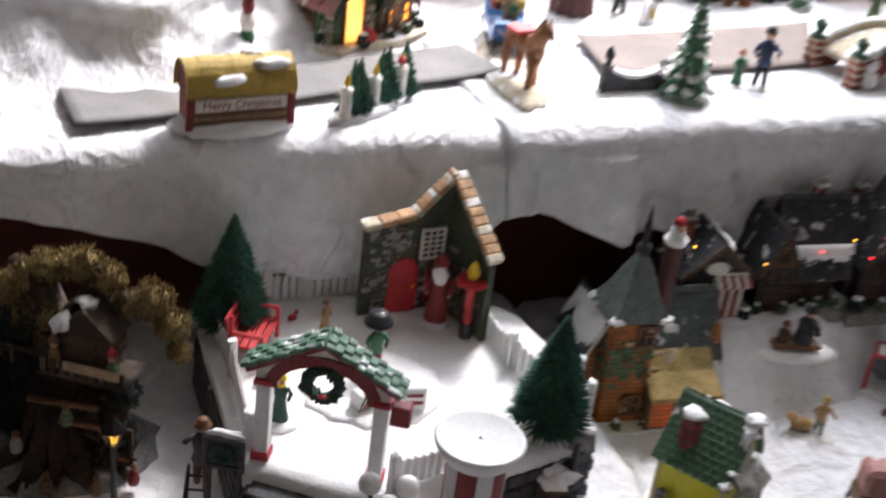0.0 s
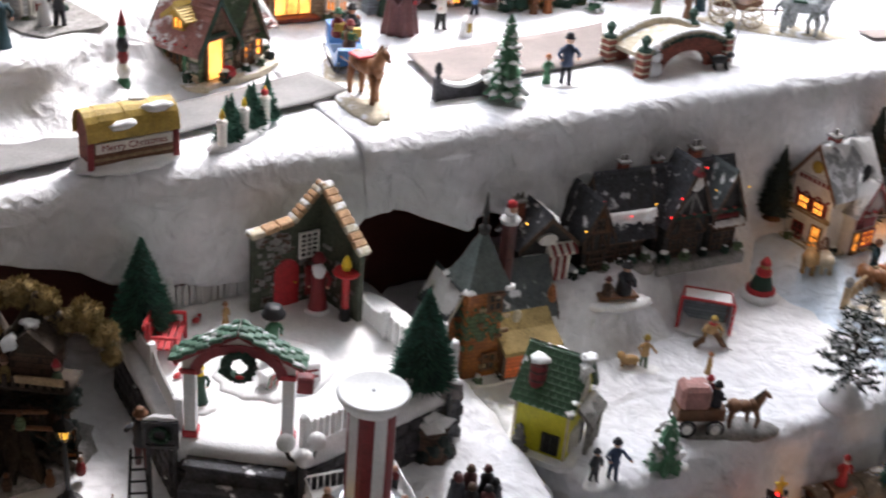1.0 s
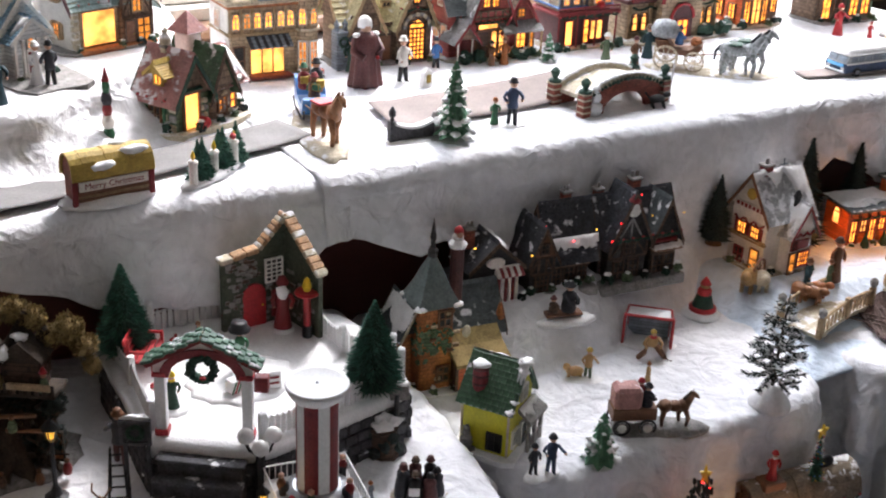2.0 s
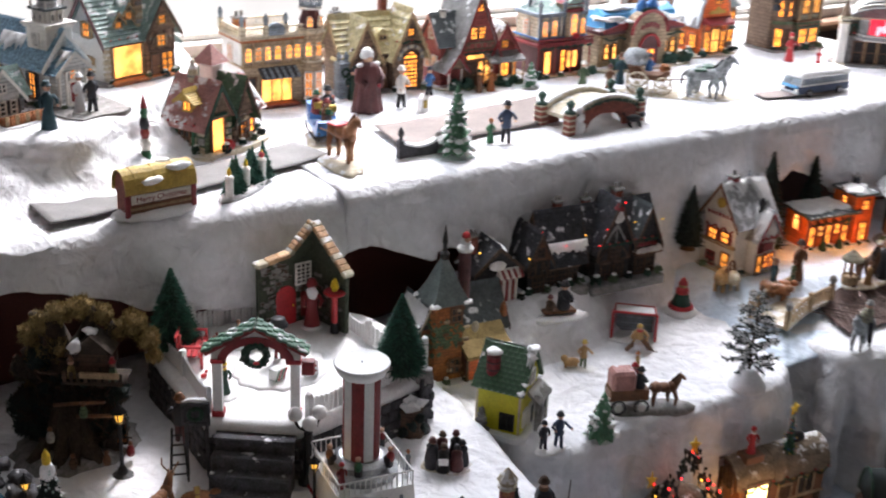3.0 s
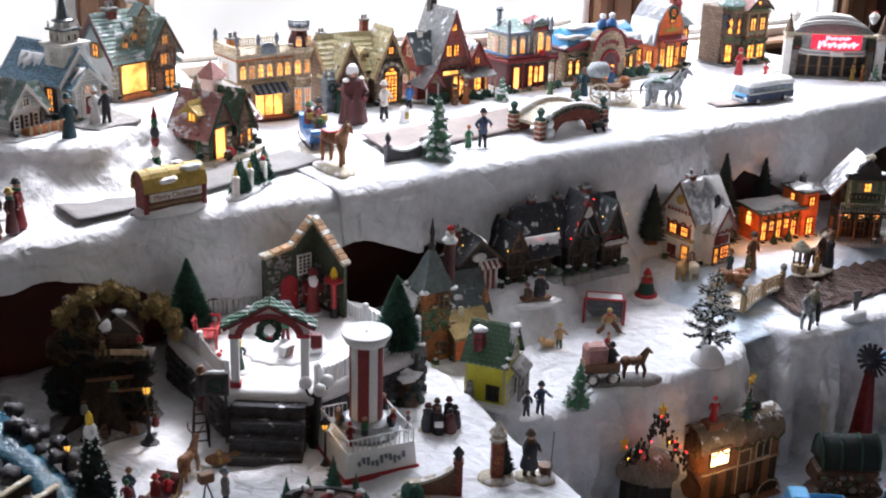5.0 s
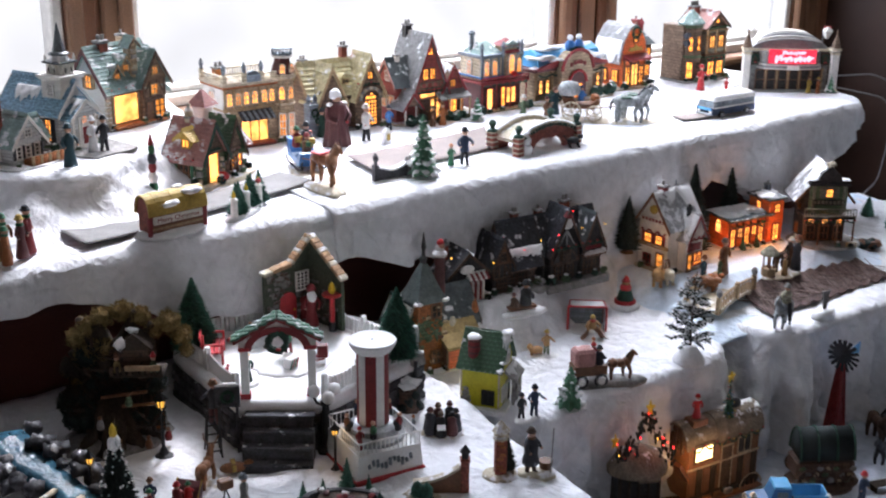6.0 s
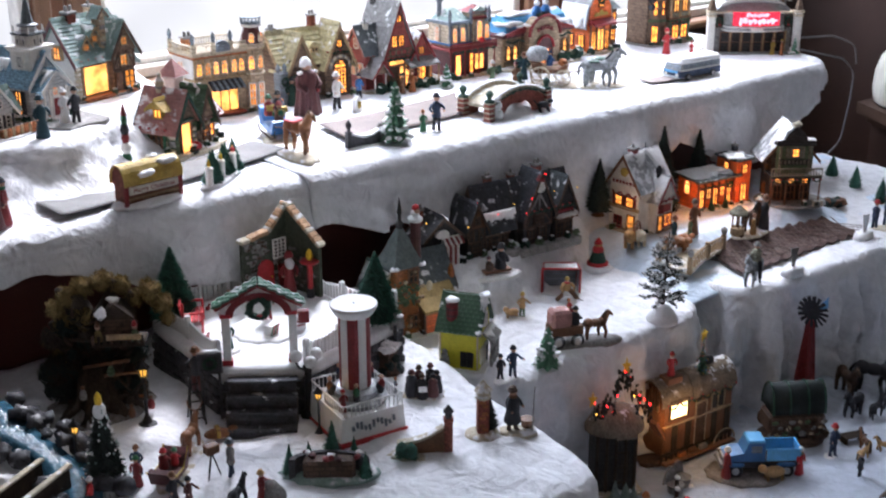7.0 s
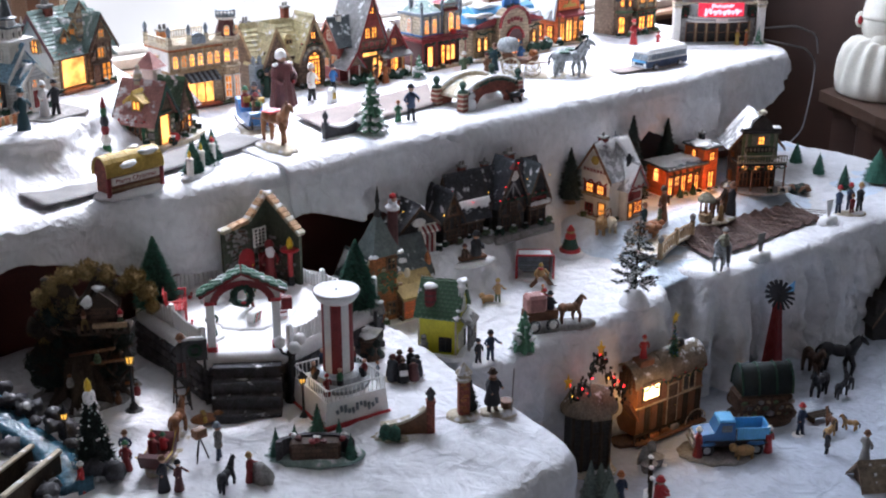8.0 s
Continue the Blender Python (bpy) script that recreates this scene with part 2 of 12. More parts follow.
DAPPLE = mat("dapple_grey_coat", (0.30, 0.32, 0.33), 0.5, 0.35, 200)
SKIN = mat("painted_face", (0.52, 0.30, 0.21), 0.5, 0.1)
TANFIG = mat("tan_coat", (0.40, 0.24, 0.10), 0.6, 0.3)
DRIFTWOOD = mat("weathered_trailer_roof", (0.20, 0.155, 0.11), 0.75, 0.4, 90, 0.5, snow=0.06)
SAND = mat("sand_base", (0.50, 0.44, 0.33), 0.85, 0.2, 140, 0.5, snow=0.35)
ASPHALT = mat("grey_road_felt", (0.17, 0.165, 0.16), 0.75, 0.18, 30, 0.2)
ROADB = mat("brown_road_felt", (0.20, 0.165, 0.15), 0.8, 0.15, 30, 0.2)
RAILMAT = mat("dark_woven_mat", (0.085, 0.05, 0.042), 0.8, 0.4, 200, 0.6)
METAL = mat("tin_trim", (0.35, 0.36, 0.37), 0.35, 0.2, 80, 0.1, metal=0.7)
YSTAR = mat("yellow_paint", (0.75, 0.50, 0.03), 0.4, 0.2)
ROCKB = mat("blue_black_rock", (0.050, 0.050, 0.058), 0.6, 0.5, 120, 0.5, snow=0.08)
WATER = mat("blue_resin_water", (0.035, 0.095, 0.14), 0.14, 0.6, 110, 0.6, fine=260.0)
CERAM = mat("cream_glazed_ceramic", (0.66, 0.63, 0.55), 0.25, 0.12, 20, 0.1)
CORD = mat("grey_cord", (0.16, 0.16, 0.165), 0.5, 0.1)
LIT = glow("warm_lit_pane", (1.0, 0.33, 0.045), 2.2, 0.6)
LITHOT = glow("bright_lit_pane", (1.0, 0.42, 0.085), 1.8, 0.55, 55.0)
LITDIM = glow("dim_lit_pane", (1.0, 0.34, 0.05), 0.8, 0.5)
LITMAX = glow("white_hot_lit_pane", (1.0, 0.66, 0.26), 5.0, 0.2)
NEON = glow("red_neon_tube", (1.0, 0.22, 0.25), 3.2, 0.2)
# Emission for the red halo that the tubes throw on the grey marquee.
NEONDIM = glow("red_neon_halo_board", (1.0, 0.05, 0.09), 0.9, 0.3)
LEDR = glow("red_fairy_light", (1.0, 0.02, 0.02), 6.0, 0.1)
LAMPG = glow("amber_lamp_glass", (1.0, 0.50, 0.06), 0.9, 0.6, 300.0)
LEDY = glow("yellow_fairy_light", (1.0, 0.50, 0.05), 3.5, 0.1)
OUT = glow("bright_overcast_backdrop", (1.0, 0.99, 0.93), 1.0, 0.14, 0.5)
GLASS = bpy.data.materials.new("window_glass")
GLASS.use_nodes = True
gb = GLASS.node_tree.nodes["Principled BSDF"]
gb.inputs["Transmission Weight"].default_value, gb.inputs["Roughness"].default_value, gb.inputs["IOR"].default_value = 1.0, 0.02, 1.05

# ---- building kit ----
class Sh:
    """A mesh being shaped; M places what is added, m is the material slot."""

    def __init__(s, M=None):
        s.bm, s.m, s.M = bmesh.new(), 0, M or Matrix()

    def _set(s, verts, m=None):
        for f in {f for v in verts for f in v.link_faces}:
            f.material_index = s.m if m is None else m

    def box(s, c, d, bev=0.0, rz=0.0, ry=0.0, rx=0.0, m=None):
        r = bmesh.ops.create_cube(s.bm, size=1, matrix=s.M @ Matrix.Translation(c) @ pose(0, 0, 0, rx, ry, rz) @ Matrix.Diagonal((*d, 1)))
        s._set(r["verts"], m)
        if bev:
            e = {e for v in r["verts"] for e in v.link_edges}
            bmesh.ops.bevel(s.bm, geom=list(e), offset=bev, segments=1, affect="EDGES", profile=0.5)
        return s

    def cone(s, c, r1, r2, h, seg=12, m=None, rx=0.0, ry=0.0, rz=0.0, sx=1.0, sy=1.0):
        """Stands on c."""
        r = bmesh.ops.create_cone(s.bm, cap_ends=True, segments=seg, radius1=r1, radius2=max(r2, 1e-5), depth=h,
                                  matrix=s.M @ Matrix.Translation(c) @ pose(0, 0, 0, rx, ry, rz) @ Matrix.Diagonal((sx, sy, 1, 1)) @ Matrix.Translation((0, 0, h / 2)))
        s._set(r["verts"], m)
        return s

    def ball(s, c, r, k=(1, 1, 1), sub=2, m=None, rx=0.0, ry=0.0, rz=0.0):
        q = bmesh.ops.create_icosphere(s.bm, subdivisions=sub, radius=r, matrix=s.M @ Matrix.Translation(c) @ pose(0, 0, 0, rx, ry, rz) @ Matrix.Diagonal((*k, 1)))
        s._set(q["verts"], m)
        return s

    def lump(s, c, r, k=(1, 1, 1), rough=0.25, sub=2, m=None, f=3.0):
        q = bmesh.ops.create_icosphere(s.bm, subdivisions=sub, radius=1)
        off = Vector((random.random() * 50, random.random() * 50, 0))
        for v in q["verts"]:
            d = 1 + rough * noise.noise(v.co * f * 0.6 + off) * 1.6
            v.co = s.M @ (Vector(c) + Vector((v.co.x * k[0], v.co.y * k[1], v.co.z * k[2])) * r * d)
        s._set(q["verts"], m)
        return s

    def prism(s, pts, axis, a, b, m=None):
        """The outline pts, in the two axes other than axis, pushed from a to b."""
        def at(p, t):
            return {"x": (t, p[0], p[1]), "y": (p[0], t, p[1]), "z": (p[0], p[1], t)}[axis]
        lo = [s.bm.verts.new(s.M @ Vector(at(p, a))) for p in pts]
        hi = [s.bm.verts.new(s.M @ Vector(at(p, b))) for p in pts]
        fs = [s.bm.faces.new(lo[::-1]), s.bm.faces.new(hi)]
        for i in range(len(pts)):
            j = (i + 1) % len(pts)
            fs.append(s.bm.faces.new((lo[i], lo[j], hi[j], hi[i])))
        for f in fs:
            f.material_index = s.m if m is None else m
        return s

    def tube(s, pts, r, seg=6, m=None, r2=None):
        rings = []
        P = [Vector(p) for p in pts]
        for i, p in enumerate(P):
            d = (P[min(i + 1, len(P) - 1)] - P[max(i - 1, 0)]).normalized()
            u = d.orthogonal().normalized()
            w = d.cross(u)
            rr = r if r2 is None else r + (r2 - r) * i / (len(P) - 1)
            rings.append([s.bm.verts.new(s.M @ (p + (u * math.cos(2 * math.pi * k / seg) + w * math.sin(2 * math.pi * k / seg)) * rr)) for k in range(seg)])
        fs = []
        for A, B in zip(rings, rings[1:]):
            for k in range(seg):
                fs.append(s.bm.faces.new((A[k], A[(k + 1) % seg], B[(k + 1) % seg], B[k])))
        fs += [s.bm.faces.new(rings[0][::-1]), s.bm.faces.new(rings[-1])]
        for f in fs:
            f.material_index = s.m if m is None else m
        return s

    def lathe(s, prof, c=(0, 0, 0), seg=14, m=None, k=(1, 1)):
        rings = [[s.bm.verts.new(s.M @ (Vector(c) + Vector((r * k[0] * math.cos(2 * math.pi * i / seg), r * k[1] * math.sin(2 * math.pi * i / seg), z)))) for i in range(seg)] for r, z in prof]
        fs = []
        for A, B in zip(rings, rings[1:]):
            for i in range(seg):
                fs.append(s.bm.faces.new((A[i], A[(i + 1) % seg], B[(i + 1) % seg], B[i])))
        fs += [s.bm.faces.new(rings[0][::-1]), s.bm.faces.new(rings[-1])]
        for f in fs:
            f.material_index = s.m if m is None else m
        return s

    def lattice(s, xs, zs, solid, y0, y1, m=None):
        """A flat lattice in x and z: the cells for which solid(i, j) holds, from y0 to y1, as one piece."""
        V = {}

        def v(i, j, k):
            if (i, j, k) not in V:
                V[i, j, k] = s.bm.verts.new(s.M @ Vector((xs[i], (y0, y1)[k], zs[j])))
            return V[i, j, k]
        n, q = len(xs) - 1, len(zs) - 1
        ok = lambda i, j: 0 <= i < n and 0 <= j < q and solid(i, j)
        fs = []
        for i in range(n):
            for j in range(q):
                if not ok(i, j):
                    continue
                for k in (0, 1):
                    fs.append(s.bm.faces.new((v(i, j, k), v(i + 1, j, k), v(i + 1, j + 1, k), v(i, j + 1, k))))
                for di, dj, a, b in ((-1, 0, (i, j), (i, j + 1)), (1, 0, (i + 1, j), (i + 1, j + 1)), (0, -1, (i, j), (i + 1, j)), (0, 1, (i, j + 1), (i + 1, j + 1))):
                    if not ok(i + di, j + dj):
                        fs.append(s.bm.faces.new((v(*a, 0), v(*b, 0), v(*b, 1), v(*a, 1))))
        for f in fs:
            f.material_index = s.m if m is None else m
        return s

    def mesh(s, name, mats, smooth=False):
        bmesh.ops.recalc_face_normals(s.bm, faces=s.bm.faces)
        me = bpy.data.meshes.new(name)
        s.bm.to_mesh(me)
        s.bm.free()
        for q in mats if isinstance(mats, (list, tuple)) else [mats]:
            me.materials.append(q)
        if smooth:
            me.shade_smooth()
        return me

    def part(s, name, mats, parent, label="", smooth=False, kind=""):
        ob = new(name, s.mesh(name, mats, smooth))
        ob.parent = parent
        return tagged(ob, label, "", "", kind)

    def thing(s, name, mats, m, label, category, group="", smooth=True, kind=""):
        ob = new(name, s.mesh(name, mats, smooth))
        ob.matrix_world = m
        return tagged(ob, label, category, group, kind)


def empty(name, m, label, category, group="", kind=""):
    ob = new(name)
    ob.matrix_world = m
    ob.empty_display_size = 0.02
    return tagged(ob, label, category, group, kind)


def place(x, y, z, rz=0.0, k=1.0):
    return pose(x, y, z, 0, 0, rz) @ Matrix.Diagonal((k, k, k, 1))


def resample(pts, step, closed=False):
    out = []
    P = [Vector(p) for p in pts]
    for a, b in zip(P, P[1:]):
        n = max(1, round((b - a).length / step))
        out += [a + (b - a) * i / n for i in range(n)]
    return out + [P[-1]]


def smooth_line(pts, step, rounds=3):
    P = resample(pts, step)
    for _ in range(rounds):
        P = [P[0]] + [(P[i - 1] + 2 * P[i] + P[i + 1]) / 4 for i in range(1, len(P) - 1)] + [P[-1]]
    return P


def cloth(name, edge, inside, z, hem, label, step=0.012, r=0.022, fold=0.010, flare=0.0, top_amp=0.003, seed=0.0, rows=30, deep=44, m=SNOW, drape=None):
    """A snow cloth: flat on top from inside(p) to the edge line, round over it, and down to hem(p) in soft folds."""
    E = smooth_line([(x, y, 0) for x, y in edge], step, 4)
    bm = bmesh.new()
    cols = []
    run = 0.0
    for i, p in enumerate(E):
        t = (E[min(i + 1, len(E) - 1)] - E[max(i - 1, 0)]).normalized()
        n = Vector((t.y, -t.x, 0))
        run += (p - E[i - 1]).length if i else 0
        q = Vector((*inside(p), 0))
        zh = hem(p)
        col = []
        for k in range(deep):
            f = k / (deep - 1)
            c = q.lerp(p - n * r, f)
            rid = 1 - abs(noise.noise(Vector((c.x * 17 + c.y * 6, c.y * 17 - c.x * 6, seed + 2)))) * 2
            h = noise.noise(Vector((c.x * 9, c.y * 9, seed))) * top_amp + noise.noise(Vector((c.x * 45, c.y * 45, seed + 5))) * top_amp * 0.35 + max(0, rid - 0.55) * top_amp * 1.1 * (0.5 + noise.noise(Vector((c.x * 5, c.y * 5, seed + 8))))
            col.append(Vector((c.x, c.y, z + h)))
        base = col[-1].z
        for k in range(1, 6):
            a = math.pi / 2 * k / 5
            w = noise.noise(Vector((run * 14, 0, seed))) * 0.004 * k / 5
            col.append(Vector((p.x, p.y, 0)) - n * r + n * (r * math.sin(a) + w) + Vector((0, 0, base - r * (1 - math.cos(a)))))
        top = base - r
        for k in range(1, rows + 1):
            f = k / rows
            zz = top + (zh - top) * f
            w = (noise.noise(Vector((run * 16, zz * 3, seed + 9))) + 0.5 * noise.noise(Vector((run * 38, zz * 5, seed + 3))) + 0.35 * noise.noise(Vector((run * 30 + zz * 30, zz * 42, seed))) + 0.25 * (1 - 2 * abs(noise.noise(Vector((run * 22 + zz * 12, zz * 9, seed + 6)))))) * fold * (0.35 + f)
            if drape:
                q2 = noise.noise(Vector((run * 17, zz * 1.2, seed))) + 0.5 * noise.noise(Vector((run * 41 + zz, zz * 2, seed + 4)))
                w += drape(p) * (0.55 - 2.0 * abs(q2)) * min(1, 2.4 * f) ** 0.8
            col.append(Vector((p.x, p.y, 0)) + n * (noise.noise(Vector((run * 14, 0, seed))) * 0.004 + w + flare * f * f) + Vector((0, 0, zz)))
        cols.append([bm.verts.new(c) for c in col])
    for A, B in zip(cols, cols[1:]):
        for k in range(len(A) - 1):
            bm.faces.new((A[k], A[k + 1], B[k + 1], B[k]))
    bmesh.ops.recalc_face_normals(bm, faces=bm.faces)
    me = bpy.data.meshes.new(name)
    bm.to_mesh(me)
    bm.free()
    me.materials.append(m)
    me.shade_smooth()
    ob = new(name, me)
    so = ob.modifiers.new("thickness", "SOLIDIFY")
    so.thickness, so.offset = 0.004, -1
    return tagged(ob, label, "snow cloth", kind="structure")


# ---- the room ----
def slab(name, c, d, material, label, bev=0.0, kind="structure"):
    s = Sh()
    s.box((0, 0, 0), d, bev)
    return s.thing(name, material, Matrix.Translation(c), label, name.split("_")[0], smooth=False, kind=kind)


slab("floor", (0.6, -0.35, -0.03), (5.0, 4.5, 0.06), OAK, "golden brown wooden room floor")
# Unseen ceiling, west and south walls: tones chosen to steer bounced light.
slab("ceiling", (0.6, -0.35, 2.53), (5.0, 4.5, 0.06), CEILW, "tan boarded ceiling of the room")
slab("wall_west", (-1.83, -0.35, 1.25), (0.06, 4.5, 2.5), WOOD, "unseen side wall, brown panelling added to cut bounced light")
slab("wall_south", (0.6, -2.53, 1.25), (4.8, 0.06, 2.5), PALEWALL, "tan painted wall opposite the windows")
slab("wall_east", (2.66, -0.35, 1.25), (0.12, 4.3, 2.5), DWOOD, "dark brown wood-panelled side wall")
slab("wall_north_below", (0.4, WALL_Y + 0.03, 0.46), (4.4, 0.06, 0.92), DWOOD, "dark wood-panelled wall below the windows")
slab("wall_north_above", (0.4, WALL_Y + 0.03, (HEAD_Z + 2.51) / 2), (4.4, 0.06, 2.51 - HEAD_Z), PLASTER, "plastered wall above the windows")
edges = [-1.8] + [v for o in OPENINGS for v in o] + [2.6]
for a, b in zip(edges[0::2], edges[1::2]):
    p = slab("wall_north_pier", ((a + b) / 2, WALL_Y + 0.03, (0.92 + HEAD_Z) / 2), (b - a, 0.06, HEAD_Z - 0.92), WOOD, "brown stained timber pier between two windows")
    n = max(2, round((b - a) / 0.05))
    for k in range(min(n, 6)):
        sb = Sh()
        w = (b - a) / n
        sb.box((-(b - a) / 2 + w * (k + 0.5), -0.034, 0), (w * 0.86, 0.012, HEAD_Z - 0.94), 0.004)
        sb.part("board", (WOOD, OAK, WOOD)[k % 3], p)
for k, (a, b) in enumerate(OPENINGS):
    z0 = SILLS[k]
    w = empty("window_%d" % (k + 1), Matrix.Translation(((a + b) / 2, WALL_Y, z0)), "large window with white sash, bright snowy daylight outside", "window", kind="structure")
    h, hw = HEAD_Z - z0, (b - a) / 2
    if z0 > 0.93:
        s = Sh()
        s.box((0, 0.03, (0.92 - z0) / 2), (2 * hw, 0.05, z0 - 0.92))
        s.part("apron", WOOD, w)
    s = Sh()
    for sx in (-1, 1):
        s.box((sx * (hw - 0.009), 0.030, h / 2), (0.018, 0.05, h), 0.003)
    s.box((0, 0.030, 0.010), (2 * hw - 0.036, 0.05, 0.020), 0.003)
    s.box((0, 0.038, 0.026), (2 * hw - 0.06, 0.03, 0.010), 0.002)
    s.box((0, 0.030, h - 0.010), (2 * hw - 0.036, 0.05, 0.020), 0.003)
    s.part("window_frame", HOUSEWHITE, w, "white painted sash frame")
    s = Sh()
    for sx in (-1, 1):
        s.box((sx * (hw + 0.012), -0.010, h / 2), (0.024, 0.020, h + 0.04), 0.004)
    s.part("casing", OAK, w, "golden brown wooden casing")
    s = Sh()
    s.box((0, -0.012, -0.009), (2 * hw + 0.05, 0.056, 0.018), 0.005)
    s.part("window_sill", OAK, w, "golden brown wooden sill")
    s = Sh()
    s.box((0, 0.044, h / 2), (2 * hw - 0.04, 0.004, h - 0.05))
    g = s.part("pane", GLASS, w)
    g.visible_shadow = False

s = Sh()
s.box((0, 0, 0), (60, 0.1, 22))
s.thing("backdrop", OUT, Matrix.Translation((3, 16, 1)), "bright white overcast distance outside the windows", "backdrop", smooth=False, kind="structure")

# table carcass under the snow cloths
slab("shelf_panel", (0.72, 1.355, 0.46), (2.5, 0.02, 0.92), PANEL, "dark red-brown wooden front panel under the long shelf", kind="structure")
slab("shelf_board", (0.72, 1.545, 0.932), (2.5, 0.40, 0.02), DWOOD, "wooden shelf board under the snow cloth", kind="structure")


def table(x, l, hem):
    return float(np.interp(x, l, hem))


def shelf_hem(p):
    return table(p.x, [0.2, 0.39, 0.455, 0.50, 0.58, 0.72, 0.825, 0.916, 0.964, 1.05, 1.2, 1.4, 1.47, 1.53, 1.58, 1.64, 1.78, 1.88, 1.96, 2.03],
                 [0.89, 0.905, 0.912, 0.90, 0.86, 0.84, 0.890, 0.866, 0.862, 0.80, 0.745, 0.750, 0.84, 0.882, 0.862, 0.825, 0.805, 0.858, 0.90, 0.92]) + 0.006 * noise.noise(Vector((p.x * 30, 0, 0)))


cloth("snow_cloth_shelf_west", [(-0.6, 1.255), (0.842, 1.255)], lambda p: (p.x, 1.79), 0.953, shelf_hem,
      "thick white cotton snow cloth over the long shelf", seed=1.0, fold=0.012)
cloth("snow_cloth_shelf_east", [(0.812, 1.247), (1.95, 1.247), (2.01, 1.285), (2.03, 1.40), (2.03, 1.78)], lambda p: (min(p.x, 1.90), 1.79), 0.956, shelf_hem,
      "thick white cotton snow cloth overlapping its neighbour on the shelf", seed=2.0, fold=0.019)
cloth("snow_cloth_hill", [(-0.1, 1.46), (0.40, 1.455), (0.52, 1.385), (0.575, 1.385), (0.73, 1.53), (0.80, 1.61), (0.84, 1.79)],
      lambda p: (min(p.x, 0.70), 1.80), 1.017, lambda p: 0.951, "white cotton snow cloth draped over a raised step", flare=0.075, fold=0.026, seed=4.0, r=0.018, rows=14)
cloth("snow_cloth_square", [(-0.5, 0.72), (0.70, 0.70), (0.80, 0.715), (0.825, 0.78), (0.84, 0.90), (0.855, 1.0), (0.866, 1.10), (0.875, 1.33)],
      lambda p: (min(p.x, 0.72), 1.34), 0.768, lambda p: 0.56 if p.y < 0.97 else 0.725, "rumpled white cotton snow cloth on a low table", seed=7.0, top_amp=0.008, fold=0.012)
cloth("snow_cloth_rink", [(0.868, 1.33), (0.868, 1.08), (0.885, 0.99), (0.93, 0.962), (1.24, 0.962), (1.285, 0.985), (1.297, 1.05), (1.335, 1.05), (1.35, 0.975), (1.40, 0.95), (1.8, 0.935), (2.05, 0.935), (2.10, 0.97), (2.11, 1.05), (2.11, 1.33)],
      lambda p: (min(max(p.x, 0.90), 2.05), 1.345), 0.742, lambda p: 0.556, "white cotton snow cloth forming the skating ground", seed=11.0, top_amp=0.006, fold=0.026, r=0.014, step=0.007, drape=lambda p: 0.042 * min(1, max(0, (p.x - 1.30) / 0.06)) + 0.010)
# The grey of this cloth carries the low step's shade.
cloth("snow_cloth_low", [(0.2, 0.20), (2.58, 0.20)], lambda p: (p.x, 1.10), 0.560, lambda p: 0.30, "white cotton snow cloth on the lowest step, greyed for its shade", seed=15.0, top_amp=0.006, step=0.02, m=SNOWSHADE)

# ---- house kit ----
def body(h, x0, x1, y0, y1, z0, z1, m, name="wall", label="", bev=0.0015):
    s = Sh()
    s.box(((x0 + x1) / 2, (y0 + y1) / 2, (z0 + z1) / 2), (x1 - x0, y1 - y0, z1 - z0), bev)
    return s.part(name, m, h, label)


def stepped(a, b, n, t):
    """A roof side's outline from the eave a to the ridge b in lapped courses."""
    out = []
    d = (Vector(b) - Vector(a)).normalized()
    nn = Vector((-d.y, d.x)) if d.x > 0 else Vector((d.y, -d.x))
    for k in range(n):
        p, q = Vector(a).lerp(Vector(b), k / n), Vector(a).lerp(Vector(b), (k + 1) / n)
        out += [p + nn * t * 1.7, q + nn * t * 0.8]
    return [tuple(p) for p in out]


def snow_sheet(h, a, b, c, d, cover=0.5, t=0.004, seed=0.0, name="snow_sheet"):
    """A ragged blanket of snow on a roof side: a and b along the ridge, c and d along the eave below them."""
    a, b, c, d = Vector(a), Vector(b), Vector(c), Vector(d)
    nn = (b - a).cross(c - a).normalized()
    nn = nn if nn.z > 0 else -nn
    s = Sh()
    n, q = 22, 7
    g = []
    for i in range(n + 1):
        u = i / n
        lo = min(1.02, max(0.04, cover + 0.55 * noise.noise(Vector((u * 4.5, seed, 1))) + 0.25 * noise.noise(Vector((u * 13, seed, 5)))))
        col = []
        for j in range(q + 1):
            v = j / q
            e = max(0, 1 - abs(2 * v - 1) ** 3) ** 0.5 * min(1, 5 * u, 5 * (1 - u)) ** 0.5
            p = a.lerp(b, u).lerp(c.lerp(d, u), v * lo - 0.01)
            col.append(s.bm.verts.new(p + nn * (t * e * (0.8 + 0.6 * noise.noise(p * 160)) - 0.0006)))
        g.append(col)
    for A, B in zip(g, g[1:]):
        for j in range(q):
            s.bm.faces.new((A[j], A[j + 1], B[j + 1], B[j]))
    return s.part(name, SNOWP, h, smooth=True)


